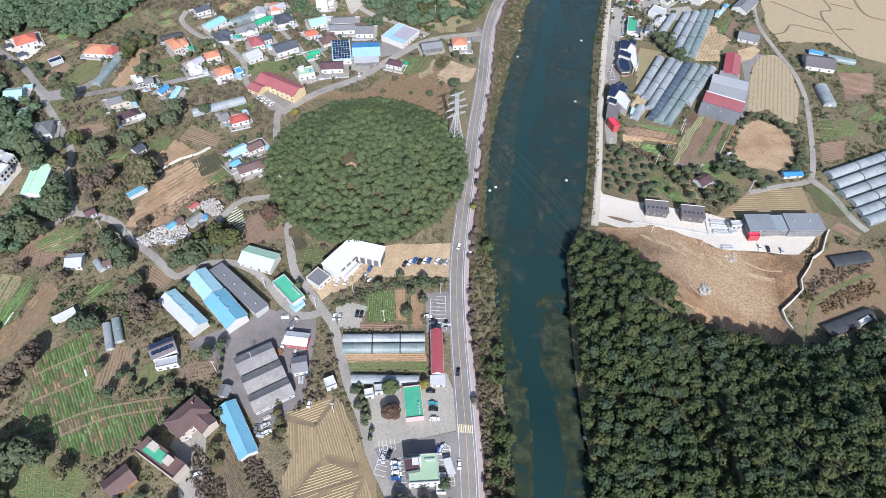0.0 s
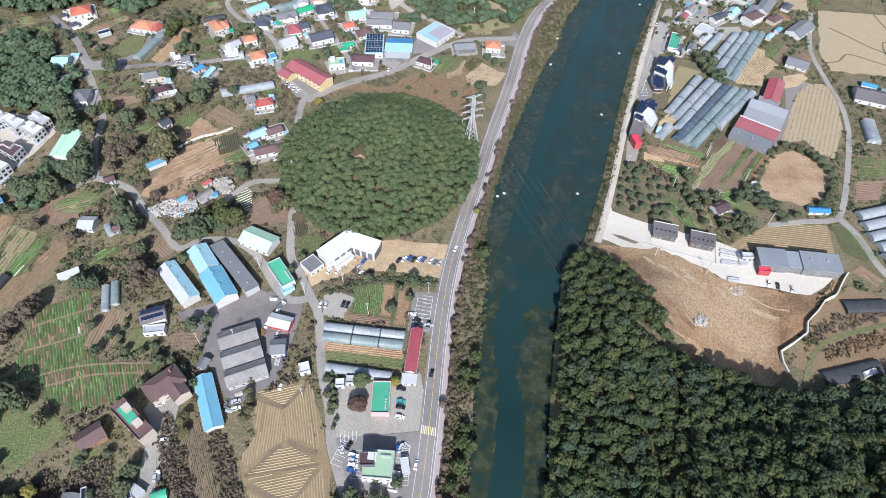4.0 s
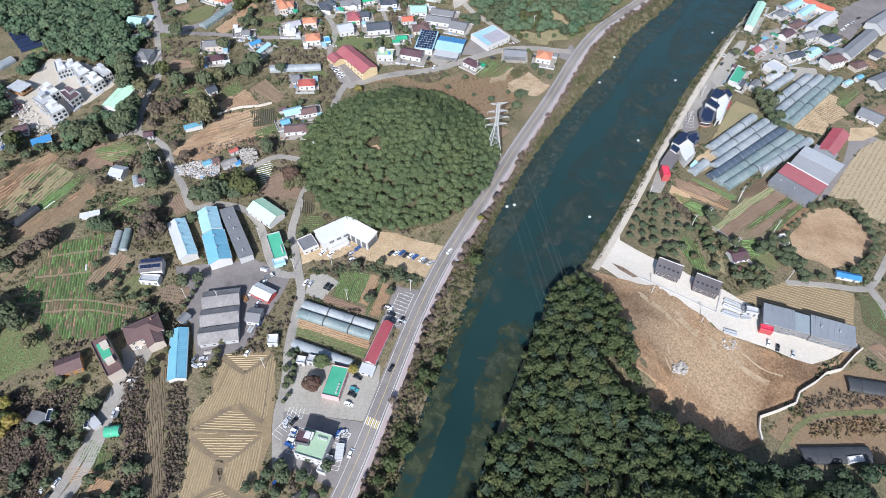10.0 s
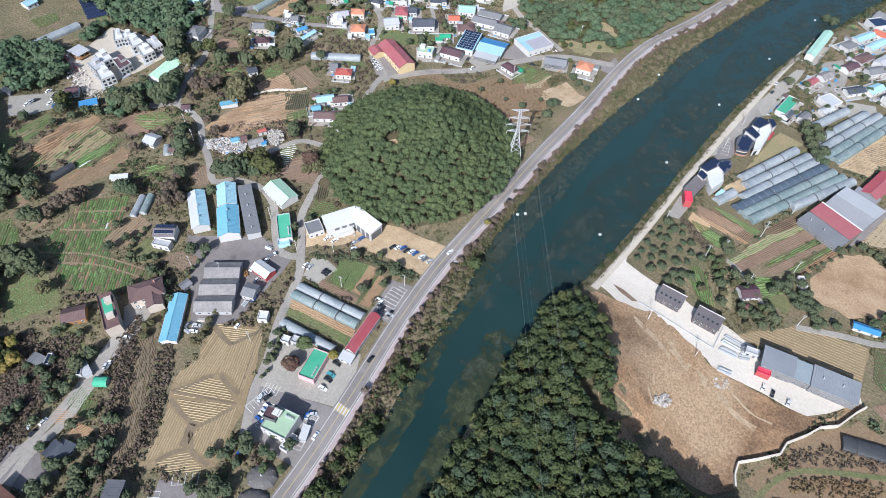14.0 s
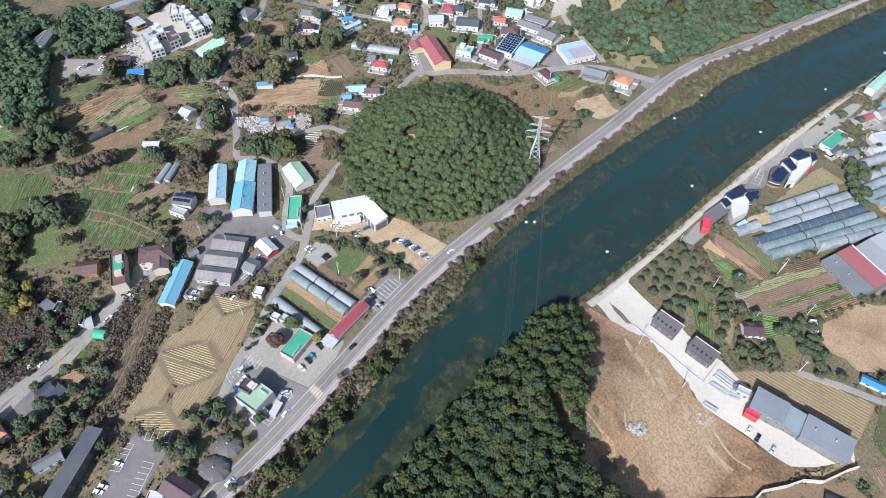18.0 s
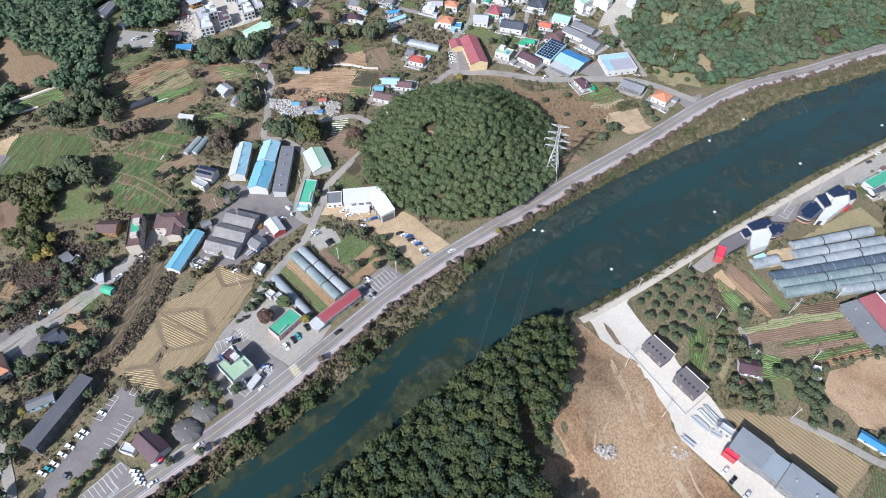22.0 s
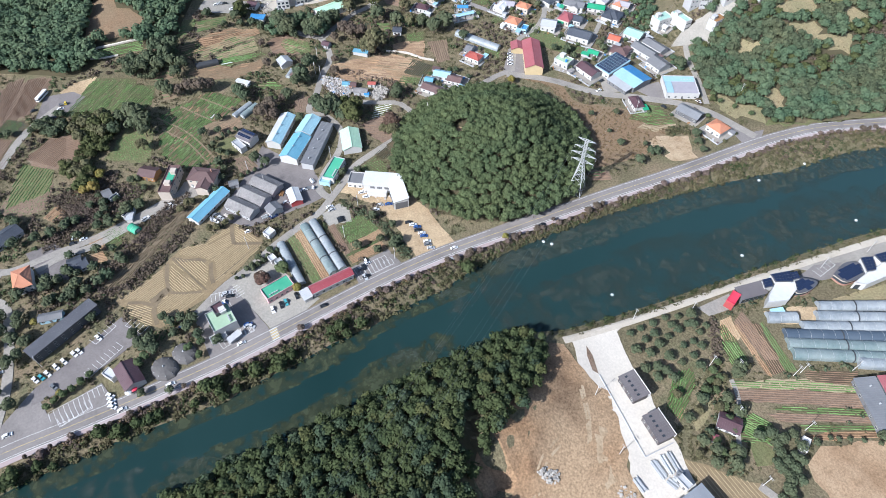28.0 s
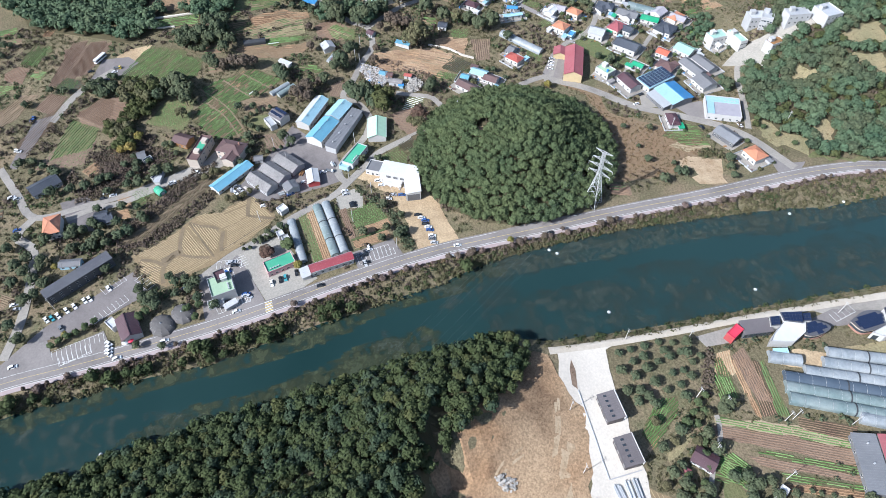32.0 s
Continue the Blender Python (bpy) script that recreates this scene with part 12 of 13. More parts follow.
kind_ = rng0.random(len(se_pts))
for lo, hi, leaf_ in ((0.0, 0.66, "leaf"), (0.66, 0.86, "leaf_dusk"), (0.86, 1.0, "leaf_olive")):
    wood(se_pts[(kind_ >= lo) & (kind_ < hi)], BIG, M[leaf_], "woodland", "dense green wood on a hill beside the river", rng0, (0.7, 1.3))
wood(scatter([(168.3, 55), (181.7, 58.2), (196.2, 63.7), (218.1, 74.7), (213.9, 37.8), (143.3, 7.3), (156.5, 42.3)], 5.0, rng0, 0.7, 0.8), MID, M["leaf_dusk"], "woodland", "loose wood of dark pines below the terraces", rng0, (0.8, 1.4))
wood(scatter([(116, -42), (225, -40), (225, -150), (82, -150), (82, -126), (102, -64)], 6.0, rng0), FAR, M["leaf"], "woodland", "dense green wood on the back of the hill", rng0, (0.8, 1.3))
nw1 = [(-261, -36), (-263, 8), (-308, 33), (-334, 68), (-378, 45), (-450, 45), (-450, -60), (-400, -190), (-300, -140), (-255, -66)]
nw2 = [(-450, 400), (-450, 250), (-362, 250), (-338, 280), (-289, 266), (-269, 336), (-290, 420)]
nw3 = [(-430, 190), (-400, 150), (-326, 145), (-272, 147), (-285, 190), (-340, 225)]
nw4 = [(-364.7, 71.6), (-348.6, 98.5), (-329.7, 97.1), (-303.7, 83), (-300.7, 68.4), (-302.1, 49.9), (-313.5, 39.4)]
nw5 = [(-333.2, 108.8), (-341.1, 135.5), (-333.7, 140.5), (-326.1, 113.7)]
nw6 = [(-300.3, 162.1), (-294.9, 174.7), (-247.6, 133.9), (-227.9, 105.2), (-242.2, 93.8), (-259.3, 115.6), (-261.6, 130.9)]
nw7 = [(-265.6, 80.6), (-256.7, 102.5), (-230.3, 82.7), (-245.9, 70)]
for pl in (nw1, nw2, nw3, nw4, nw5, nw6, nw7):
    wood(free(scatter(pl, 6.1, rng0)), FAR, M["leaf_slope"], "woodland", "dark mixed wood on the western slope", rng0, (0.9, 1.5))
ne = [(-135, 395), (-96, 352), (-52, 326), (-20, 334), (-3, 362), (11, 412), (24, 447), (46, 498), (82, 598), (-130, 600), (-165, 480)]
npts = scatter(ne, 4.5, rng0, 0.5)
for pl in CLEARINGS:
    q = np.array(pl)
    q = q.mean(0) + (q - q.mean(0)) * 1.03
    npts = npts[~inside(q, npts[:, 0], npts[:, 1])]
npts = free(npts)
sort_ = np.array([noise.noise(Vector((x * 0.035, y * 0.035, 2.0))) for x, y in npts]) + rng0.normal(0, 0.16, len(npts))
wood(npts[(sort_ > -0.24) & (sort_ < 0.24)], LIGHT, M["leaf_slope"], "woodland", "green wood with clearings on a low hill", rng0, (0.9, 1.5))
wood(npts[sort_ >= 0.24], LIGHT, M["leaf_pine"], "woodland", "dark green pines in a wood on a low hill", rng0, (0.9, 1.6))
wood(npts[(sort_ > -0.42) & (sort_ <= -0.24)], LIGHT, M["leaf_olive"], "woodland", "olive trees with thin crowns in a wood on a low hill", rng0, (0.7, 1.2))
thin = npts[sort_ <= -0.42]
wood(np.vstack((thin, thin + rng0.uniform(1, 2.5, thin.shape))), BUSH, M["twig"], "scrub", "bare brown undergrowth in gaps of the wood", rng0, (0.9, 1.7), category="bushes")


def bank(side, y0, y1, n, kinds, material, label, rng, lo=0.0, hi=1.0):
    y = rng.uniform(y0, y1, n)
    if side < 0:
        a, b = np.interp(y, ROAD_Y, ROAD_X) + 8.2, np.interp(y, LEFT_Y, LEFT_X) + 0.3
    else:
        a, b = np.interp(y, RIGHT_Y, RIGHT_X) - 0.3, np.interp(y, RIGHT_Y, RIGHT_X) + 6.5
    k = rng.uniform(lo, hi, n)
    wood(np.column_stack((a + (b - a) * k, y)), kinds, M[material], "bank_plants", label, rng, (0.7, 1.35), category="bushes")


bank(-1, -300, 600, 1500, BUSH, "leaf_bank", "dense weeds and bushes on the river bank", rng0, 0.05, 1.0)
bank(-1, -300, 600, 1300, TUFT, "leaf_bank", "dry brown weeds on the river bank", rng0)
bank(-1, -300, 110, 55, MID, "leaf", "low willow trees on the river bank", rng0, 0.3, 0.95)
bank(-1, -300, 600, 420, BUSH, "leaf", "green bushes on the river bank", rng0, 0.1, 0.95)
bank(-1, -300, 600, 350, BUSH, "twig", "bare brown bushes on the river bank", rng0, 0.0, 0.6)
for y0, y1, n, leaf_ in ((-118, 480, 520, "leaf_mauve"), (-118, 480, 160, "leaf_rust"), (-118, 480, 170, "leaf_bank")):
    yy = rng0.uniform(y0, y1, n)
    wood(np.column_stack((np.interp(yy, ROAD_Y, ROAD_X) + rng0.normal(8.3, 0.7, n), yy)), BUSH, M[leaf_], "hedge", "bare mauve and rusty shrubs along the road edge", rng0, (0.55, 1.15), category="bushes")
bank(1, 128, 600, 700, TUFT, "leaf_bank", "weeds along the far bank", rng0)
bank(1, 128, 600, 120, BUSH, "leaf", "bushes along the far bank", rng0, 0.0, 0.6)
wood(free(np.concatenate([scatter(pl, 4.2, rng0, 0.6, 0.9) for pl in ([(-167.5, 337.3), (-173.5, 357), (-169.2, 370.5), (-151.5, 363.1), (-144.1, 348.4), (-150.9, 339.7)], [(-148.7, 340.9), (-140.9, 348.3), (-129.9, 338), (-137.8, 334.1)], [(-97.9, 336.6), (-96, 342.9), (-83.9, 338), (-81.5, 330.3), (-88.1, 328.4)], [(-117.4, 360.9), (-114.4, 367.8), (-105.8, 358.8), (-110.4, 355.5)],)])), LIGHT, M["leaf_slope"], "woodland", "green garden trees between the flats and the houses", rng0, (0.55, 0.95))
# pylon and power lines
def pylon(x, y, h, rot):
    ob = thing("pylon", "tall grey steel lattice power pylon with four cross-arms", "pylon", at=(x, y), rot=rot)
    z0, wide = -1.0, lambda z: 3.6 * max(0.0, 1 - z / (h * 0.62)) + 0.75
    levels = [z0, 4.5, 9.0, 13.0, 16.5, 19.5, 22.5, 25.5, 28.5, 31.5, 34.5, 37.5, h]
    for sx in (-1, 1):
        for sy in (-1, 1):
            lv = [(sx * wide(z) + a, sy * wide(z) + b, z) for z in levels for a, b in ((-0.16, -0.16), (0.16, -0.16), (0.16, 0.16), (-0.16, 0.16))]
            lq = [(i * 4 + j, i * 4 + (j + 1) % 4, i * 4 + 4 + (j + 1) % 4, i * 4 + 4 + j) for i in range(len(levels) - 1) for j in range(4)]
            part("leg", mesh_from("leg", lv, np.array(lq), M["steel"]), ob)
    for a, b in zip(levels[:-1], levels[1:]):
        for k in range(4):
            p = [(-1, -1), (1, -1), (1, 1), (-1, 1)]
            (ax, ay), (bx, by) = p[k], p[(k + 1) % 4]
            part("brace", Geo().bar((ax * wide(a), ay * wide(a), a), (bx * wide(b), by * wide(b), b), 0.17).mesh("brace", M["steel"]), ob)
            part("brace", Geo().bar((bx * wide(a), by * wide(a), a), (ax * wide(b), ay * wide(b), b), 0.17).mesh("brace", M["steel"]), ob)
    for z, r in ((24.0, 6.8), (29.0, 7.6), (34.0, 6.2), (h, 5.4)):
        for s in (-1, 1):
            w = wide(z)
            g = Geo().bar((0, w, z), (s * r, 0, z + 0.2), 0.22).bar((0, -w, z), (s * r, 0, z + 0.2), 0.22).bar((s * w, 0, z + 1.8 if z < h else z - 1.2), (s * r, 0, z + 0.2), 0.18)
            for t in (0.35, 0.6, 0.82):
                g.bar((s * r * t, w * (1 - t), z + 0.2 * t), (s * r * t, -w * (1 - t), z + 0.2 * t), 0.12)
            arm = part("cross_arm", g.mesh("cross_arm", M["steel"]), ob)
            if z < h:
                part("insulator", Geo().tube((s * r, 0, z - 1.7), (s * r, 0, z + 0.1), 0.12, 0.12, 6).mesh("insulator", M["wall_white"]), arm)


pylon(-16.2, 195.5, 40.0, 33)
ax_, ay_ = math.cos(radians(33)), math.sin(radians(33))
for z, r in ((24.0, 6.8), (29.0, 7.6), (34.0, 6.2), (40.0, 5.4)):
    for s in (-1, 1):
        for d, reach, rise in ((1, 330, 22), (-1, 420, 8)):
            run = []
            for k in range(25):
                t = k / 24
                run.append((-16.2 + s * r * ax_ + d * t * reach * ay_, 195.5 + s * r * ay_ - d * t * reach * ax_, z - 1.6 + rise * t - 30 * t * (1 - t)))
            c = np.array(run)
            v = np.stack([c + o for o in ((0, 0, 0.024), (0.017 * ax_, 0.017 * ay_, -0.012), (-0.017 * ax_, -0.017 * ay_, -0.012))], 1).reshape(-1, 3)
            q = [(i * 3 + j, i * 3 + (j + 1) % 3, i * 3 + 3 + (j + 1) % 3, i * 3 + 3 + j) for i in range(24) for j in range(3)]
            tagged(new("power_line", mesh_from("power_line", v, np.array(q), M["cable"])), "thin aluminium power line hanging from a pylon", "cable", "power lines")
# river weed and buoys
def weed(poly, material, label, z=-2.985, soft=9.0, most=0.16):
    p = np.asarray(poly, float)
    lo, hi = p.min(0) - 5, p.max(0) + 5
    x, y = np.meshgrid(np.arange(lo[0], hi[0], 1.5), np.arange(lo[1], hi[1], 1.5), indexing="ij")
    far = np.full(x.shape, 1e9)
    for (ax, ay), (bx, by) in zip(p, np.roll(p, -1, 0)):
        t = np.clip(((x - ax) * (bx - ax) + (y - ay) * (by - ay)) / max((bx - ax) ** 2 + (by - ay) ** 2, 1e-6), 0, 1)
        far = np.minimum(far, np.hypot(x - ax - t * (bx - ax), y - ay - t * (by - ay)))
    far = np.where(inside(p, x, y), far, -far)
    i, j = np.nonzero((far[:-1, :-1] > -4.5) & (np.interp(y[:-1, :-1], LEFT_Y, LEFT_X) - 1.2 < x[:-1, :-1]) & (np.interp(y[:-1, :-1], RIGHT_Y, RIGHT_X) - 0.4 > x[:-1, :-1]))
    if not len(i):
        return None
    m = x.shape[1]
    me = mesh_from("water_weed", np.column_stack((x.ravel(), y.ravel(), np.full(x.size, z))), np.column_stack((i * m + j, (i + 1) * m + j, (i + 1) * m + j + 1, i * m + j + 1)), M[material])
    me.attributes.new("density", "FLOAT", "POINT").data.foreach_set("value", np.clip(far / soft, -0.4, most).ravel().astype(np.float32))
    return tagged(new("water_weed", me), label, "water weed", kind="stuff")


def shore_strip(ys, xs, y0, y1, side, lo, hi, seed):
    g = np.random.default_rng(seed)
    y = np.arange(y0, y1, 6.0)
    x = np.interp(y, ys, xs)
    w = lo + (hi - lo) * np.clip(0.5 + 0.5 * np.sin(y / 17.0 + seed) + g.normal(0, 0.2, len(y)), 0, 1)
    return [(float(a), float(b)) for a, b in zip(x - side * 1.0, y)] + [(float(a), float(b)) for a, b in zip((x + side * w)[::-1], y[::-1])]


weed(shore_strip(LEFT_Y, LEFT_X, -300, 130, 1, 1.0, 5.5, 1), "weed", "mat of olive green weed floating along the bank")
weed(shore_strip(LEFT_Y, LEFT_X, 130, 600, 1, 1.0, 5.0, 2), "weed_thin", "thin drowned weed along the bank")
weed(shore_strip(LEFT_Y, LEFT_X, 90, 600, 1, 7.0, 13.0, 3), "weed_thin", "thin drowned weed along the bank", -2.975)
weed(shore_strip(RIGHT_Y, RIGHT_X, 110, 600, -1, 20.0, 31.0, 4), "weed_thin", "drowned weed shimmering under the water", -2.98)
weed(shore_strip(RIGHT_Y, RIGHT_X, 112, 600, -1, 27.0, 36.0, 8), "murk", "brownish silty shallows along the far bank", -2.99, 26.0, 0.5)
weed(shore_strip(LEFT_Y, LEFT_X, 120, 600, 1, 9.0, 14.0, 9), "murk", "brownish silty shallows along the near bank", -2.988, 16.0, 0.4)
line = glide([(11.1, 124.8), (14, 155.6), (17.5, 187), (17.6, 210.1), (20, 232.3), (22.8, 267.2), (28.3, 296), (29.4, 312.9), (33.8, 349.1), (44.4, 390.1)])
line = [(float(p[0]), float(p[1])) for p in line]
weed([(x - 0.8 - max(0, y - 200) * 0.016, y) for x, y in line] + [(x + 0.8 + max(0, y - 200) * 0.016, y) for x, y in line[::-1]], "weed_pale", "long pale raft of weed drifting along the current", -2.962, 3.0, 0.14)
weed(shore_strip(RIGHT_Y, RIGHT_X, -300, 70, -1, 7.0, 14.0, 5), "weed", "olive mat of weed along the wooded bank", -2.98, 9.0, 0.2)
weed([(38, 72.4), (43.4, 79.7), (53.9, 78.3), (54.3, 67.9), (55.5, 59.3), (54.9, 39.7), (57.8, -2.6), (54.9, -12.2), (49.1, -14.4), (47.6, 9.5), (49.1, 27.9), (42.3, 38.9), (41.1, 50.6), (44.6, 61.9)], "weed", "broad mat of olive brown weed beside the wooded bank", -2.97)
weed([(65.7, 241), (61.1, 251.1), (65, 257.3), (71.9, 254.3), (72.7, 245)], "weed_thin", "small raft of drowned weed", -2.965)
weed([(59.7, 284.7), (59.4, 290.5), (64.9, 288.1), (65.1, 282.5)], "weed_thin", "small raft of drowned weed", -2.965)
weed([(60.1, 299.2), (58.5, 309.9), (63.7, 307.7), (63.9, 298.1)], "weed_thin", "small raft of drowned weed", -2.965)
weed([(52.6, 237.2), (49, 244.9), (54.5, 243), (56.4, 236.5)], "weed_thin", "small raft of drowned weed", -2.965)
weed([(60.8, 321.3), (61.1, 328.8), (66.3, 325.2), (65.7, 319.2)], "weed_thin", "small raft of drowned weed", -2.965)
weed([(36.4, -130.7), (38, -98.7), (43.9, -63.2), (58.1, -27.7), (69.7, -33.7), (72.9, -65.9), (74.6, -96.5), (65, -127)], "weed_thin", "murky shallows full of drowned weed", -2.96)
weed([(44.4, 65.4), (44.1, 74.2), (52.5, 73.4), (51.7, 63.7)], "weed_thin", "small raft of drowned weed", -2.965)
weed([(33.3, 52.3), (38.3, 59.4), (40.5, 55), (37, 49.3)], "weed_thin", "small raft of drowned weed", -2.965)
for x, y in [(66.7, 253.1), (55.9, 171.3), (25.8, 305.1), (11.3, 161.3), (76.6, 332.3), (91.6, 410.7), (7.7, 158.0), (55.4, 1.8), (55.5, -83.4), (27.6, 342.0), (108.5, 489.1)]:
    b = thing("buoy", "round white buoy floating on the river", "buoy", "white buoys", at=(x, y, -3.0))
    part("float_ball", Geo().tube((0, 0, -0.3), (0, 0, 0.25), 0.75, 0.95, 14).tube((0, 0, 0.25), (0, 0, 0.75), 0.95, 0.5, 14).mesh("float_ball", M["roof_white"]), b)
    part("ring", Geo().tube((0, 0, 0.75), (0, 0, 1.0), 0.2, 0.2, 8).mesh("ring", M["steel"]), b)
# retaining wall of the building plot
wall_pts = [(207, 138.5), (204.1, 133.9), (197.9, 121.5), (191, 116), (186.6, 108.7), (179.6, 99.5), (178.4, 92.6), (170.3, 84.4), (163.6, 78.3), (163.9, 71.9), (165.7, 66.7)]
wall_line = np.vstack([np.linspace(a, b, 6)[:-1] for a, b in zip(wall_pts, wall_pts[1:])] + [[wall_pts[-1]]])
tagged(new("retaining_wall", ribbon(wall_line, 0.7, 2.6, M["concrete"], "retaining_wall", across=1, thick=4.5)), "tall pale concrete retaining wall winding along a plot", "wall", kind="structure")
tagged(new("ditch", ribbon(wall_line, 4.6, 0.42, M["soil_red"], "ditch", offset=2.2, across=2)), "bare orange earth behind the wall", "slope", kind="structure")
# building materials on the new concrete
def stack(x, y, rot, L, W, H, n, material, label):
    ob = thing("material_stack", label, "building material", "stacks of building material", at=(x, y, float(G(x, y)) + 0.26), rot=rot)
    for k in range(n):
        part("profile", Geo().box(0, (k + 0.5) / n * W - W / 2, 0.16, L * (0.86 + 0.14 * math.sin(k * 2.3)), W / n * 0.8, H * (0.7 + 0.3 * math.sin(k * 1.7))).mesh("profile", M[material]), ob)
    for a in (-0.35, 0.35):
        part("bearer", Geo().box(a * L, 0, 0, 0.15, W, 0.16).mesh("bearer", M["wood"]), ob)


for x, y, x2, y2, w, h, n, m in [(138.2, 132.2, 147.9, 132.3, 3.2, 0.8, 6, 'roof_light'), (138.0, 137.1, 147.7, 136.2, 2.6, 1.0, 5, 'roof_white'), (138.2, 140.8, 148.3, 139.7, 2.2, 0.9, 5, 'steel'), (148.1, 132.7, 153.4, 134.6, 2.6, 0.8, 5, 'roof_light'), (148.4, 135.6, 152.1, 137.5, 2.4, 0.7, 4, 'roof_white'), (141.0, 120.5, 148.2, 121.0, 3.0, 0.9, 7, 'roof_light'), (147.5, 138.2, 150.9, 140.4, 4.0, 1.6, 3, 'roof_grey'), (-96.4, 34.6, -92.2, 31.8, 2.4, 0.9, 4, 'wood'), (-80.4, 20.6, -79.8, 16.4, 2.6, 1.0, 5, 'steel'), (-94.3, -10.0, -90.4, -10.0, 2.2, 0.9, 4, 'roof_light'), (-98.1, 53.1, -93.8, 53.8, 2.4, 1.2, 4, 'roof_white'), (-93.1, -2.6, -89.9, -0.3, 2.0, 0.8, 4, 'rubbish')]:
    stack((x + x2) / 2, (y + y2) / 2, math.degrees(math.atan2(y2 - y, x2 - x)), math.hypot(x2 - x, y2 - y), w, h, n, m, "long bundle of grey metal building profiles" if m != "roof_white" else "stack of white wall panels on bearers")
tagged(new("kerb", ribbon(glide([(93.6, 135.2), (104, 134), (116.2, 132.8), (126, 131.6), (135.8, 130.5)], 2.0), 0.45, 0.62, M["wall_grey"], "kerb", across=1, thick=0.7)), "low concrete kerb across the yard", "kerb", kind="structure")
tagged(new("kerb", ribbon(glide([(135.8, 130.5), (136.2, 146.0)], 2.0), 0.45, 0.62, M["wall_grey"], "kerb", across=1, thick=0.7)), "low concrete kerb across the yard", "kerb", kind="structure")
yard("ground", "narrow planting bed of dry weeds in the concrete", [(77.1, 139.1), (83.3, 138.6), (93.0, 135.2), (90.2, 133.6), (82.3, 136.0)], "soil", lift=0.30)
wood(scatter([(77.1, 139.1), (83.3, 138.6), (93.0, 135.2), (90.2, 133.6), (82.3, 136.0)], 1.1, rng0, 0.8, 0.9), TUFT, M["leaf_rust"], "scrub", "dry weeds in the planting bed", rng0, (0.35, 0.7), category="bushes")
# parking stalls
def stalls(x0, y0, x1, y1, n, length, group="parking stalls"):
    """White lines set off from a base line."""
    ob = thing("parking_marking", "row of white painted parking stall lines", "marking", kind="structure", at=(x0, y0))
    d = np.array((x1 - x0, y1 - y0)) / n
    s = np.array((-d[1], d[0])) / np.linalg.norm(d) * length
    for k in range(n + 1):
        a = d * k
        p, q = a, a + s
        za, zb = (float(G(x0 + v[0], y0 + v[1])) - float(G(x0, y0)) + 0.19 for v in (p, q))
        part("stall_line", Geo().bar((*p, za), (*q, zb), 0.16, 0.03).mesh("stall_line", M["paint"]), ob)
    part("base_line", Geo().bar((0, 0, 0.19), (*(d * n), float(G(x1, y1)) - float(G(x0, y0)) + 0.19), 0.16, 0.03).mesh("base_line", M["paint"]), ob)
stalls(-5.9, -107.8, -9.8, -83.2, 11, -5)
stalls(4, -103.5, 0.7, -88.3, 7, 5)
stalls(3.7, -102.9, -0.2, -88.7, 7, 5)
stalls(-16.7, -87.6, -26.8, -70.6, 8, 5)
stalls(-34.7, -82.8, -41.2, -71.9, 5, 5)
stalls(-39.5, -67.6, -30.5, -61.1, 4, 5)
stalls(-3.2, -25.4, -6.9, -8.4, 9, 5)
stalls(-39, -23.3, -36.7, -9.9, 6, -5)
stalls(-30.3, -15.7, -28.3, -27.9, 8, 5)
stalls(-6.4, -8.2, -5.5, -22, 9, -5)
stalls(-22, 71, -20.4, 51.8, 8, 5)
stalls(-14.3, 73.5, -12.3, 52.5, 9, -5)
stalls(98.1, 278.4, 96.1, 291.7, 4, 5)
stalls(-37.7, -13.2, -30.8, -11.4, 4, 5)
# lean-tos and clutter in the house yards
g_ = np.random.default_rng(77)
LEAN = ("roof_blue", "roof_light", "roof_asbestos", "roof_brown", "roof_pale_blue", "roof_white", "roof_slate", "roof_green")
heaps = {"rubbish": Geo(), "tarp_blue": Geo(), "wood": Geo(), "rubber": Geo(), "roof_brown": Geo(), "roof_light": Geo()}
for x, y, rot, L, W in HOMES:
    c, s_ = math.cos(radians(rot)), math.sin(radians(rot))
    if g_.random() < 0.62:
        sx, sy = g_.choice((-1, 1)), g_.choice((-1, 1))
        u, v = sx * (L / 2 - 2.2), sy * (W / 2 - 1.6)
        building("shed", round(x + u * c - v * s_, 1), round(y + u * s_ + v * c, 1), round(rot + g_.choice((0, 90)), 1), round(g_.uniform(3.0, 5.5), 1), round(g_.uniform(2.2, 3.2), 1), 2.3, LEAN[g_.integers(0, len(LEAN))], "wall_grey", "small lean-to store in a house yard", name="store", category="shed", per=0, rise=0.4)
    for _ in range(g_.integers(5, 13)):
        k = list(heaps)[g_.integers(0, len(heaps))]
        u, v = g_.uniform(-0.5, 0.5) * L, g_.choice((-1, 1)) * g_.uniform(0.36, 0.5) * W
        px_, py_ = x + u * c - v * s_, y + u * s_ + v * c
        heaps[k].box(px_, py_, float(G(px_, py_)) - 0.1, g_.uniform(0.5, 2.0), g_.uniform(0.5, 1.2), g_.uniform(0.4, 1.3), g_.uniform(0, 3.1))
for k, heap_ in heaps.items():
    tagged(new("yard_clutter", heap_.mesh("yard_clutter", M[k])), "crates, pots, tarps and odds and ends in house yards", "clutter", kind="stuff")
# scrub between the plots
def patchy(p, scale, lo, seed):
    """Keeps points where a slow noise is high."""
    n = np.array([noise.noise(Vector((x * scale, y * scale, seed))) for x, y in p])
    return p[n > lo]


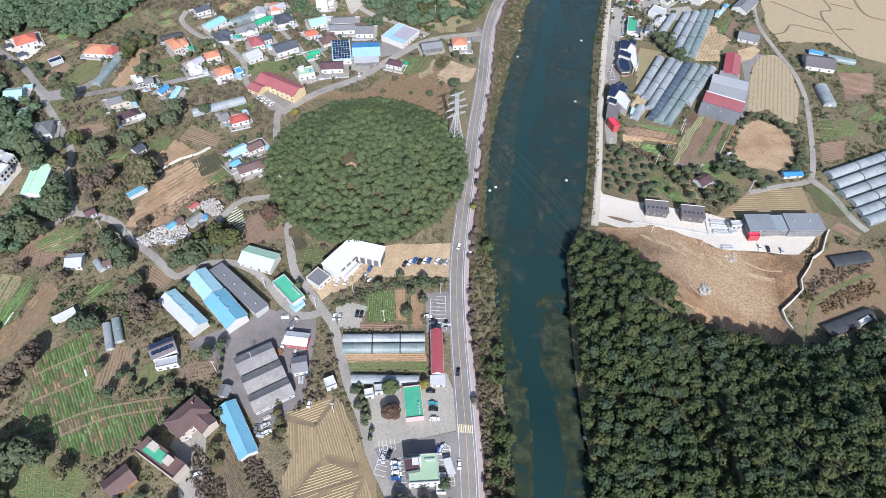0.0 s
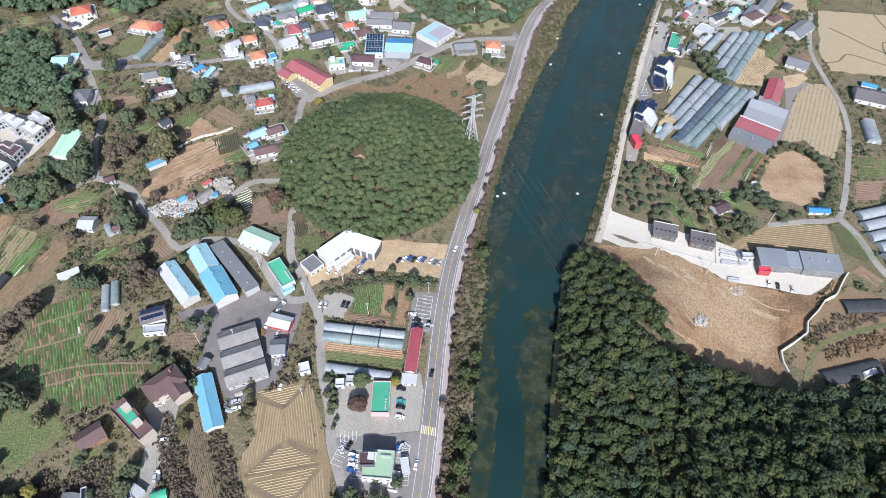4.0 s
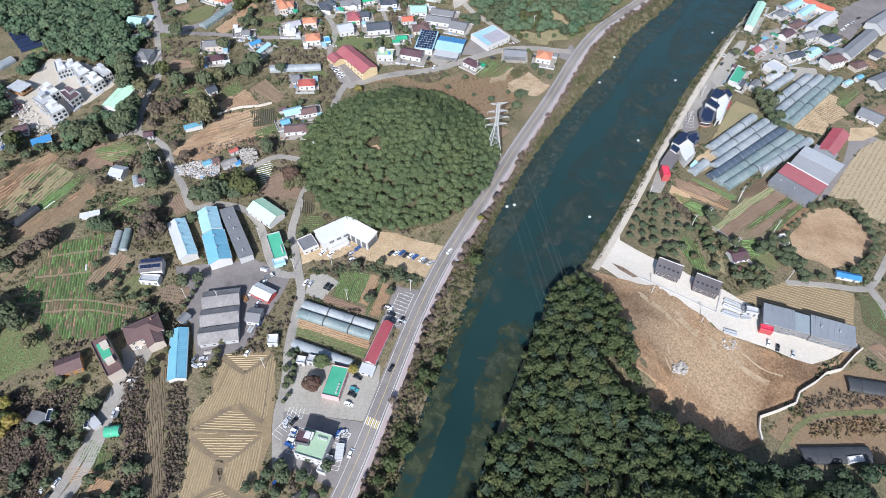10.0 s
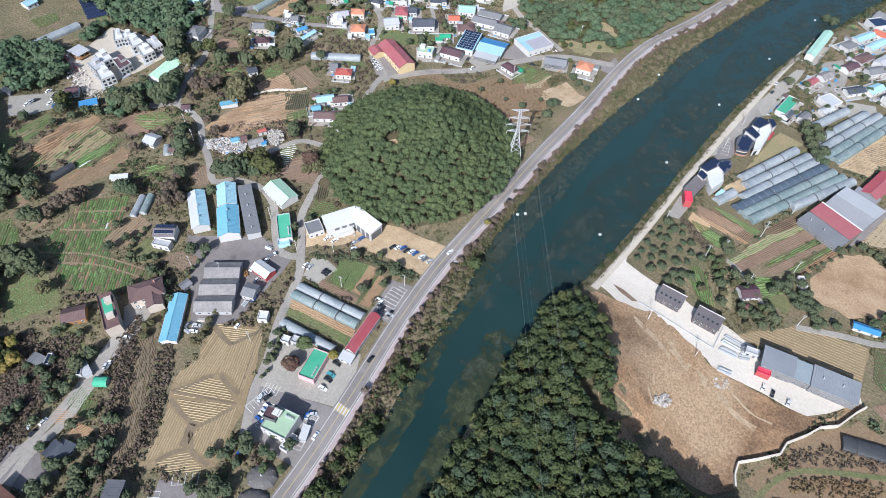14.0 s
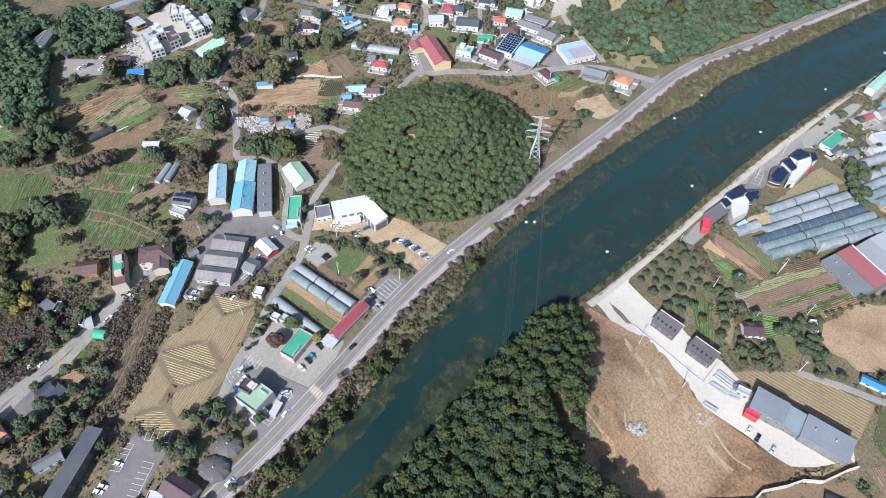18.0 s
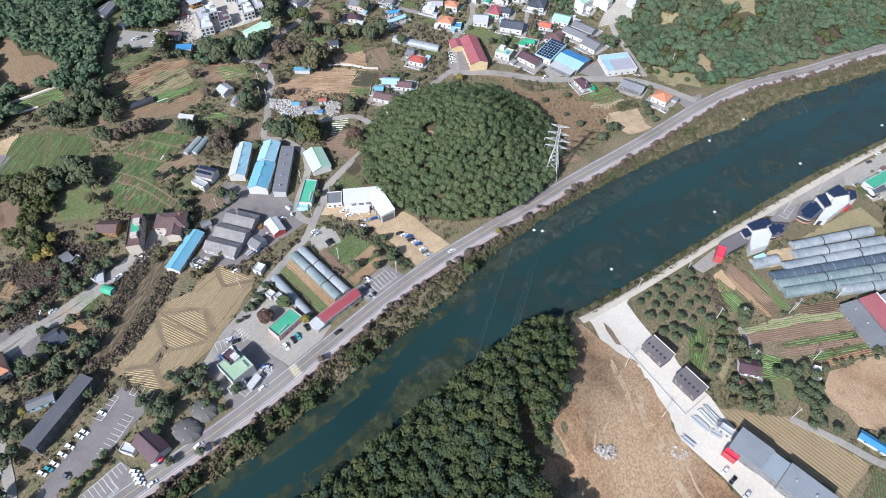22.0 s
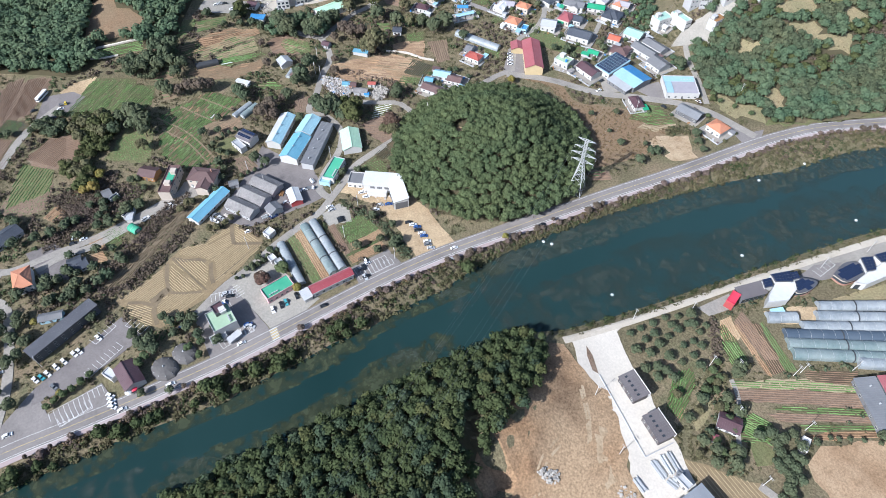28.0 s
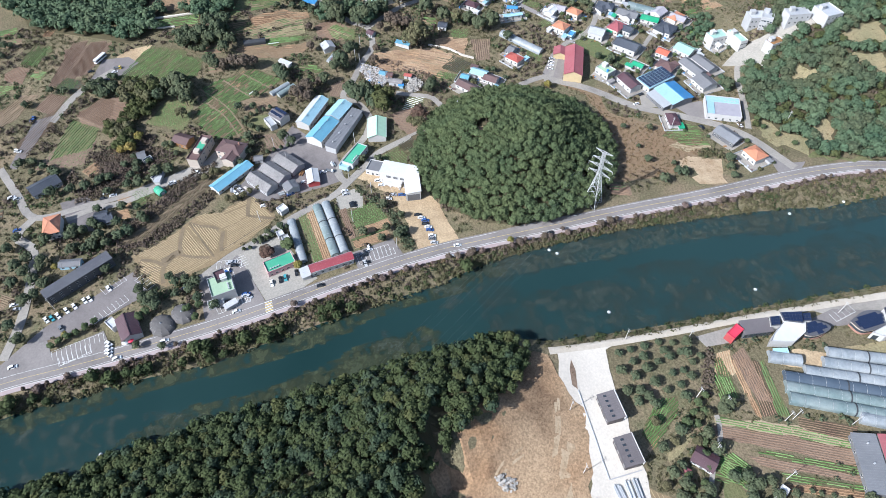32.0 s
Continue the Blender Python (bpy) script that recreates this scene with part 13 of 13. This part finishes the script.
for leaf_, pl in zip(("leaf_pine", "leaf_hill", "leaf_brown", "leaf_pine"), GARDEN):
    wood(np.array(pl), SMALL, M[leaf_], "trees", "small leafy garden trees beside the houses", rng0, (0.4, 0.85), sink=1.2)
west = [(-12, -220), (-12, 60), (-18, 100), (-14, 330), (-60, 420), (-330, 420), (-420, 260), (-340, 120), (-330, 60), (-262, 10), (-255, -70), (-300, -140), (-300, -260)]
east = [(86, 140), (105, 400), (130, 560), (300, 560), (300, 60), (172, 70), (158, 80), (131, 76), (112, 84), (108, 110), (96, 128)]
KINDS = [("green", "crop", "small garden bed of bright green vegetables"), ("soil", "soil_ridge", "small plot of ploughed brown soil"), ("soil", "crop_dark", "small plot of dark green vegetables"), ("green", "crop", "small garden bed of bright green vegetables"), ("track", "dry_row", "small plot of dry brown stalks"), ("lawn", "crop", "small grassy garden plot"), ("soil_dark", "mulch", "small plot under black mulch film"), ("soil", "crop", "half-grown vegetable plot on brown soil"), ("soil_red", "orange_ridge", "small plot of bare orange soil")]


def gardens(region, seed, most):
    """Small kitchen gardens wherever the land between houses and lanes is free."""
    g = np.random.default_rng(seed)
    made = 0
    for x, y in scatter(region, 13.0, g, 0.7):
        turn = 60 * noise.noise(Vector((x * 0.012, y * 0.012, 4.0))) + (90 if g.random() < 0.3 else 0) + 62
        L, W = g.uniform(8, 18), g.uniform(6, 11)
        c, s = math.cos(radians(turn)), math.sin(radians(turn))
        cor = [(x + a * L / 2 * c - b * W / 2 * s, y + a * L / 2 * s + b * W / 2 * c) for a, b in ((-1, -1), (1, -1), (1, 1), (-1, 1))]
        test = np.array([(x + a * (L / 2 + 1) * c - b * (W / 2 + 1) * s, y + a * (L / 2 + 1) * s + b * (W / 2 + 1) * c) for a in (-1, -0.5, 0, 0.5, 1) for b in (-1, -0.4, 0.4, 1)])
        z = G(test[:, 0], test[:, 1])
        if made >= most or len(free(test)) < len(test) or np.ptp(z) > 2.5 or noise.noise(Vector((x * 0.02, y * 0.02, 11.0))) < -0.12:
            continue
        bed, row, lab = KINDS[g.integers(0, len(KINDS))]
        plot = field(cor, bed, lab, rough=0.4)
        beds(plot, cor, turn, 1.2, 0.9, 0.22, 4.0, ((row, 0.5), ("crop" if g.random() < 0.5 else "crop_dark", 0.16), ("soil_ridge", 0.14), ("dry_row", 0.06)), g, 0.24)
        made += 1


BLOCK.append(np.array([(185.1, 107.6), (206.2, 130.1), (240.3, 126.6), (220.3, 66.5), (179.2, 63.2), (169, 72.6)]))
BLOCK.append(np.array([(-134.5, 219.8), (-109.5, 244.4), (-87.4, 243.8), (-67.8, 268.2), (-44.3, 291.4), (-23, 268.7), (-23.7, 235.1), (-29.5, 208.3), (-53.7, 225.1), (-84, 238), (-111.9, 236.4)]))
# tree groups on the western slope and in the village
GROUP = [[(-220, -95), (-219, -86), (-206, -74), (-198, -77), (-207, -93)], [(-254, -33), (-248, 5), (-236, -2), (-228, -14), (-237, -30)], [(-134, -68), (-131, -59), (-128, -45), (-117, -43), (-122, -67)], [(-134, 185), (-132, 194), (-111, 147), (-119, 150)], [(-251, 245), (-243, 254), (-227, 236), (-235, 228)]]
wood(free(np.vstack([scatter(pl, 4.0, rng0, 0.7) for pl in GROUP])), SMALL + MID, M["leaf_pine"], "trees", "group of dark green trees between the plots", rng0, (0.75, 1.35))
GROUP = [[(-292, 64), (-287, 71), (-274, 64), (-274, 55), (-280, 55)], [(-218, -70), (-215, -55), (-206, -47), (-186, -43), (-175, -56), (-176, -73), (-189, -79), (-203, -73)], [(-181, -87), (-180, -78), (-167, -65), (-149, -67), (-148, -76), (-168, -86)], [(-268, 264), (-251, 274), (-244, 262), (-253, 248)]]
wood(free(np.vstack([scatter(pl, 4.0, rng0, 0.7) for pl in GROUP])), SMALL + MID, M["leaf_olive"], "trees", "group of olive green trees between the plots", rng0, (0.75, 1.35))
GROUP = [[(-174, -79), (-172, -67), (-158, -68), (-157, -78)]]
wood(free(np.vstack([scatter(pl, 4.0, rng0, 0.7) for pl in GROUP])), SMALL + MID, M["leaf_brown"], "trees", "group of browning autumn trees between the plots", rng0, (0.75, 1.35))
BLOCK.extend(np.array(pl) for pl in GROUP)
wood(free(scatter([(-46.4, 264.5), (-37.7, 280.4), (-31.1, 296.1), (-24.6, 291.3), (-31.1, 275.7), (-40.6, 260.6)], 2.0, rng0, 0.8)), BUSH, M["leaf_bank"], "scrub", "tangled olive shrubs between garden and field", rng0, (0.8, 1.5), category="bushes")
gardens(west, 3, 175)
gardens(east, 4, 40)
w_pts = free(scatter(west, 3.9, rng0, 0.8))
wood(patchy(w_pts, 0.022, -0.3, 1.0), TUFT, M["leaf_brown"], "scrub", "dry brown weeds between the plots", rng0, (0.7, 1.5), category="bushes")
wood(patchy(free(scatter(west, 3.6, rng0, 0.8)), 0.03, 0.05, 7.0), TUFT, M["leaf_bank"], "scrub", "olive green weeds between the plots", rng0, (0.8, 1.6), category="bushes")
wood(patchy(free(scatter(west, 4.6, rng0, 0.8)), 0.03, 0.26, 3.0), BUSH, M["leaf_hill"], "scrub", "dark green bushes and hedges between the plots", rng0, (0.8, 1.6), category="bushes")
wood(patchy(free(scatter(west, 4.4, rng0, 0.8)), 0.025, 0.10, 9.0), BUSH, M["twig"], "scrub", "bare purplish-brown thicket between the plots", rng0, (0.8, 1.7), category="bushes")
w_far = patchy(free(scatter(west, 7.5, rng0, 0.8)), 0.02, 0.30, 5.0)
wood(w_far[~inside(MAPPED, w_far[:, 0], w_far[:, 1])], MID, M["leaf_pine"], "trees", "scattered dark trees among the village plots", rng0, (0.7, 1.2))
e_pts = free(scatter(east, 3.0, rng0, 0.8))
wood(patchy(e_pts, 0.03, -0.1, 2.0), TUFT, M["leaf_bank"], "scrub", "olive weeds between the eastern plots", rng0, (0.7, 1.5), category="bushes")
wood(patchy(free(scatter(east, 4.6, rng0, 0.8)), 0.03, 0.08, 4.0), BUSH, M["leaf_pine"], "scrub", "dark bushes between the eastern plots", rng0, (0.8, 1.5), category="bushes")
wood(scatter([(-103, -16.2), (-89.1, -21.9), (-80.9, -31.2), (-64.4, -53.9), (-61.3, -77.8), (-66, -79), (-67.5, -61.9), (-84.7, -40.4)], 2.0, rng0), BUSH, M['twig'], "scrub", 'dense bare brown thicket beside the paddy', rng0, (0.7, 1.4), category="bushes")
wood(scatter([(-117.4, -33.7), (-121.1, -16.7), (-110.1, -24.4), (-85.9, -54.4), (-72.4, -73.8), (-67.2, -82.5), (-75.3, -84.7), (-92.1, -58.2)], 2.0, rng0), BUSH, M['twig'], "scrub", 'dense bare brown thicket beside the dry field', rng0, (0.7, 1.4), category="bushes")
wood(scatter([(-164.5, -64.1), (-157.5, -53.8), (-141.6, -58.2), (-123.3, -70.8), (-113.8, -81), (-110.1, -95.2), (-110.9, -102.9)], 2.1, rng0), BUSH, M['twig'], "scrub", 'bare brown thicket below the gardens', rng0, (0.7, 1.4), category="bushes")
wood(scatter([(-153.9, -93.3), (-154.9, -67.5), (-135.6, -37.6), (-119.5, -62.8), (-121.9, -87.2)], 2.0, rng0), BUSH, M['twig'], "scrub", 'bare brown thicket above the lane', rng0, (0.7, 1.4), category="bushes")
wood(scatter([(-132.8, 219.4), (-108.4, 242.6), (-86.7, 242.6), (-66.8, 266.4), (-44.4, 288.8), (-24.4, 267.8), (-24.8, 235.8), (-30.4, 210), (-53.7, 225.1), (-83.3, 236.9), (-111.1, 235.2)], 2.9, rng0), TUFT, M['leaf_rust'], "scrub", 'dry reddish-brown grass and shrubs', rng0, (0.7, 1.4), category="bushes")
wood(scatter([(181.1, 98.1), (193.1, 106.6), (223, 123.3), (222, 111.5), (206.3, 103.6), (190.2, 95), (181.2, 84.6)], 2.6, rng0), BUSH, M['twig'], "scrub", 'bare purplish-brown scrub on terraces', rng0, (0.7, 1.4), category="bushes")
wood(scatter([(184.8, 82.2), (192.6, 89.8), (206, 97.7), (221.5, 105.4), (220.7, 95.3), (200.1, 85.4), (184.7, 77.3)], 2.4, rng0), BUSH, M['leaf_rust'], "scrub", 'rusty brown scrub on terraces', rng0, (0.7, 1.4), category="bushes")
wood(scatter([(176.6, 86.6), (180.8, 95.3), (182.8, 89), (177.1, 75.9)], 2.4, rng0), BUSH, M['leaf_bank'], "scrub", 'olive weeds beside the terraces', rng0, (0.7, 1.4), category="bushes")
wood(scatter([(-72.7, 63.2), (-59.4, 73.4), (-42, 81.3), (-14.5, 84.8), (-13.5, 79.2), (-41.6, 77.6), (-58.6, 68.7), (-69.5, 61.6)], 1.9, rng0), BUSH, M['leaf_pine'], "scrub", 'hedge of dark bushes along a ditch', rng0, (0.7, 1.4), category="bushes")
wood(scatter([(90.6, 208.5), (98.9, 205.5), (114.1, 194), (110.3, 191.5), (97.5, 201)], 1.9, rng0), BUSH, M['twig'], "scrub", 'bare purplish bushes beside the orchard', rng0, (0.7, 1.4), category="bushes")
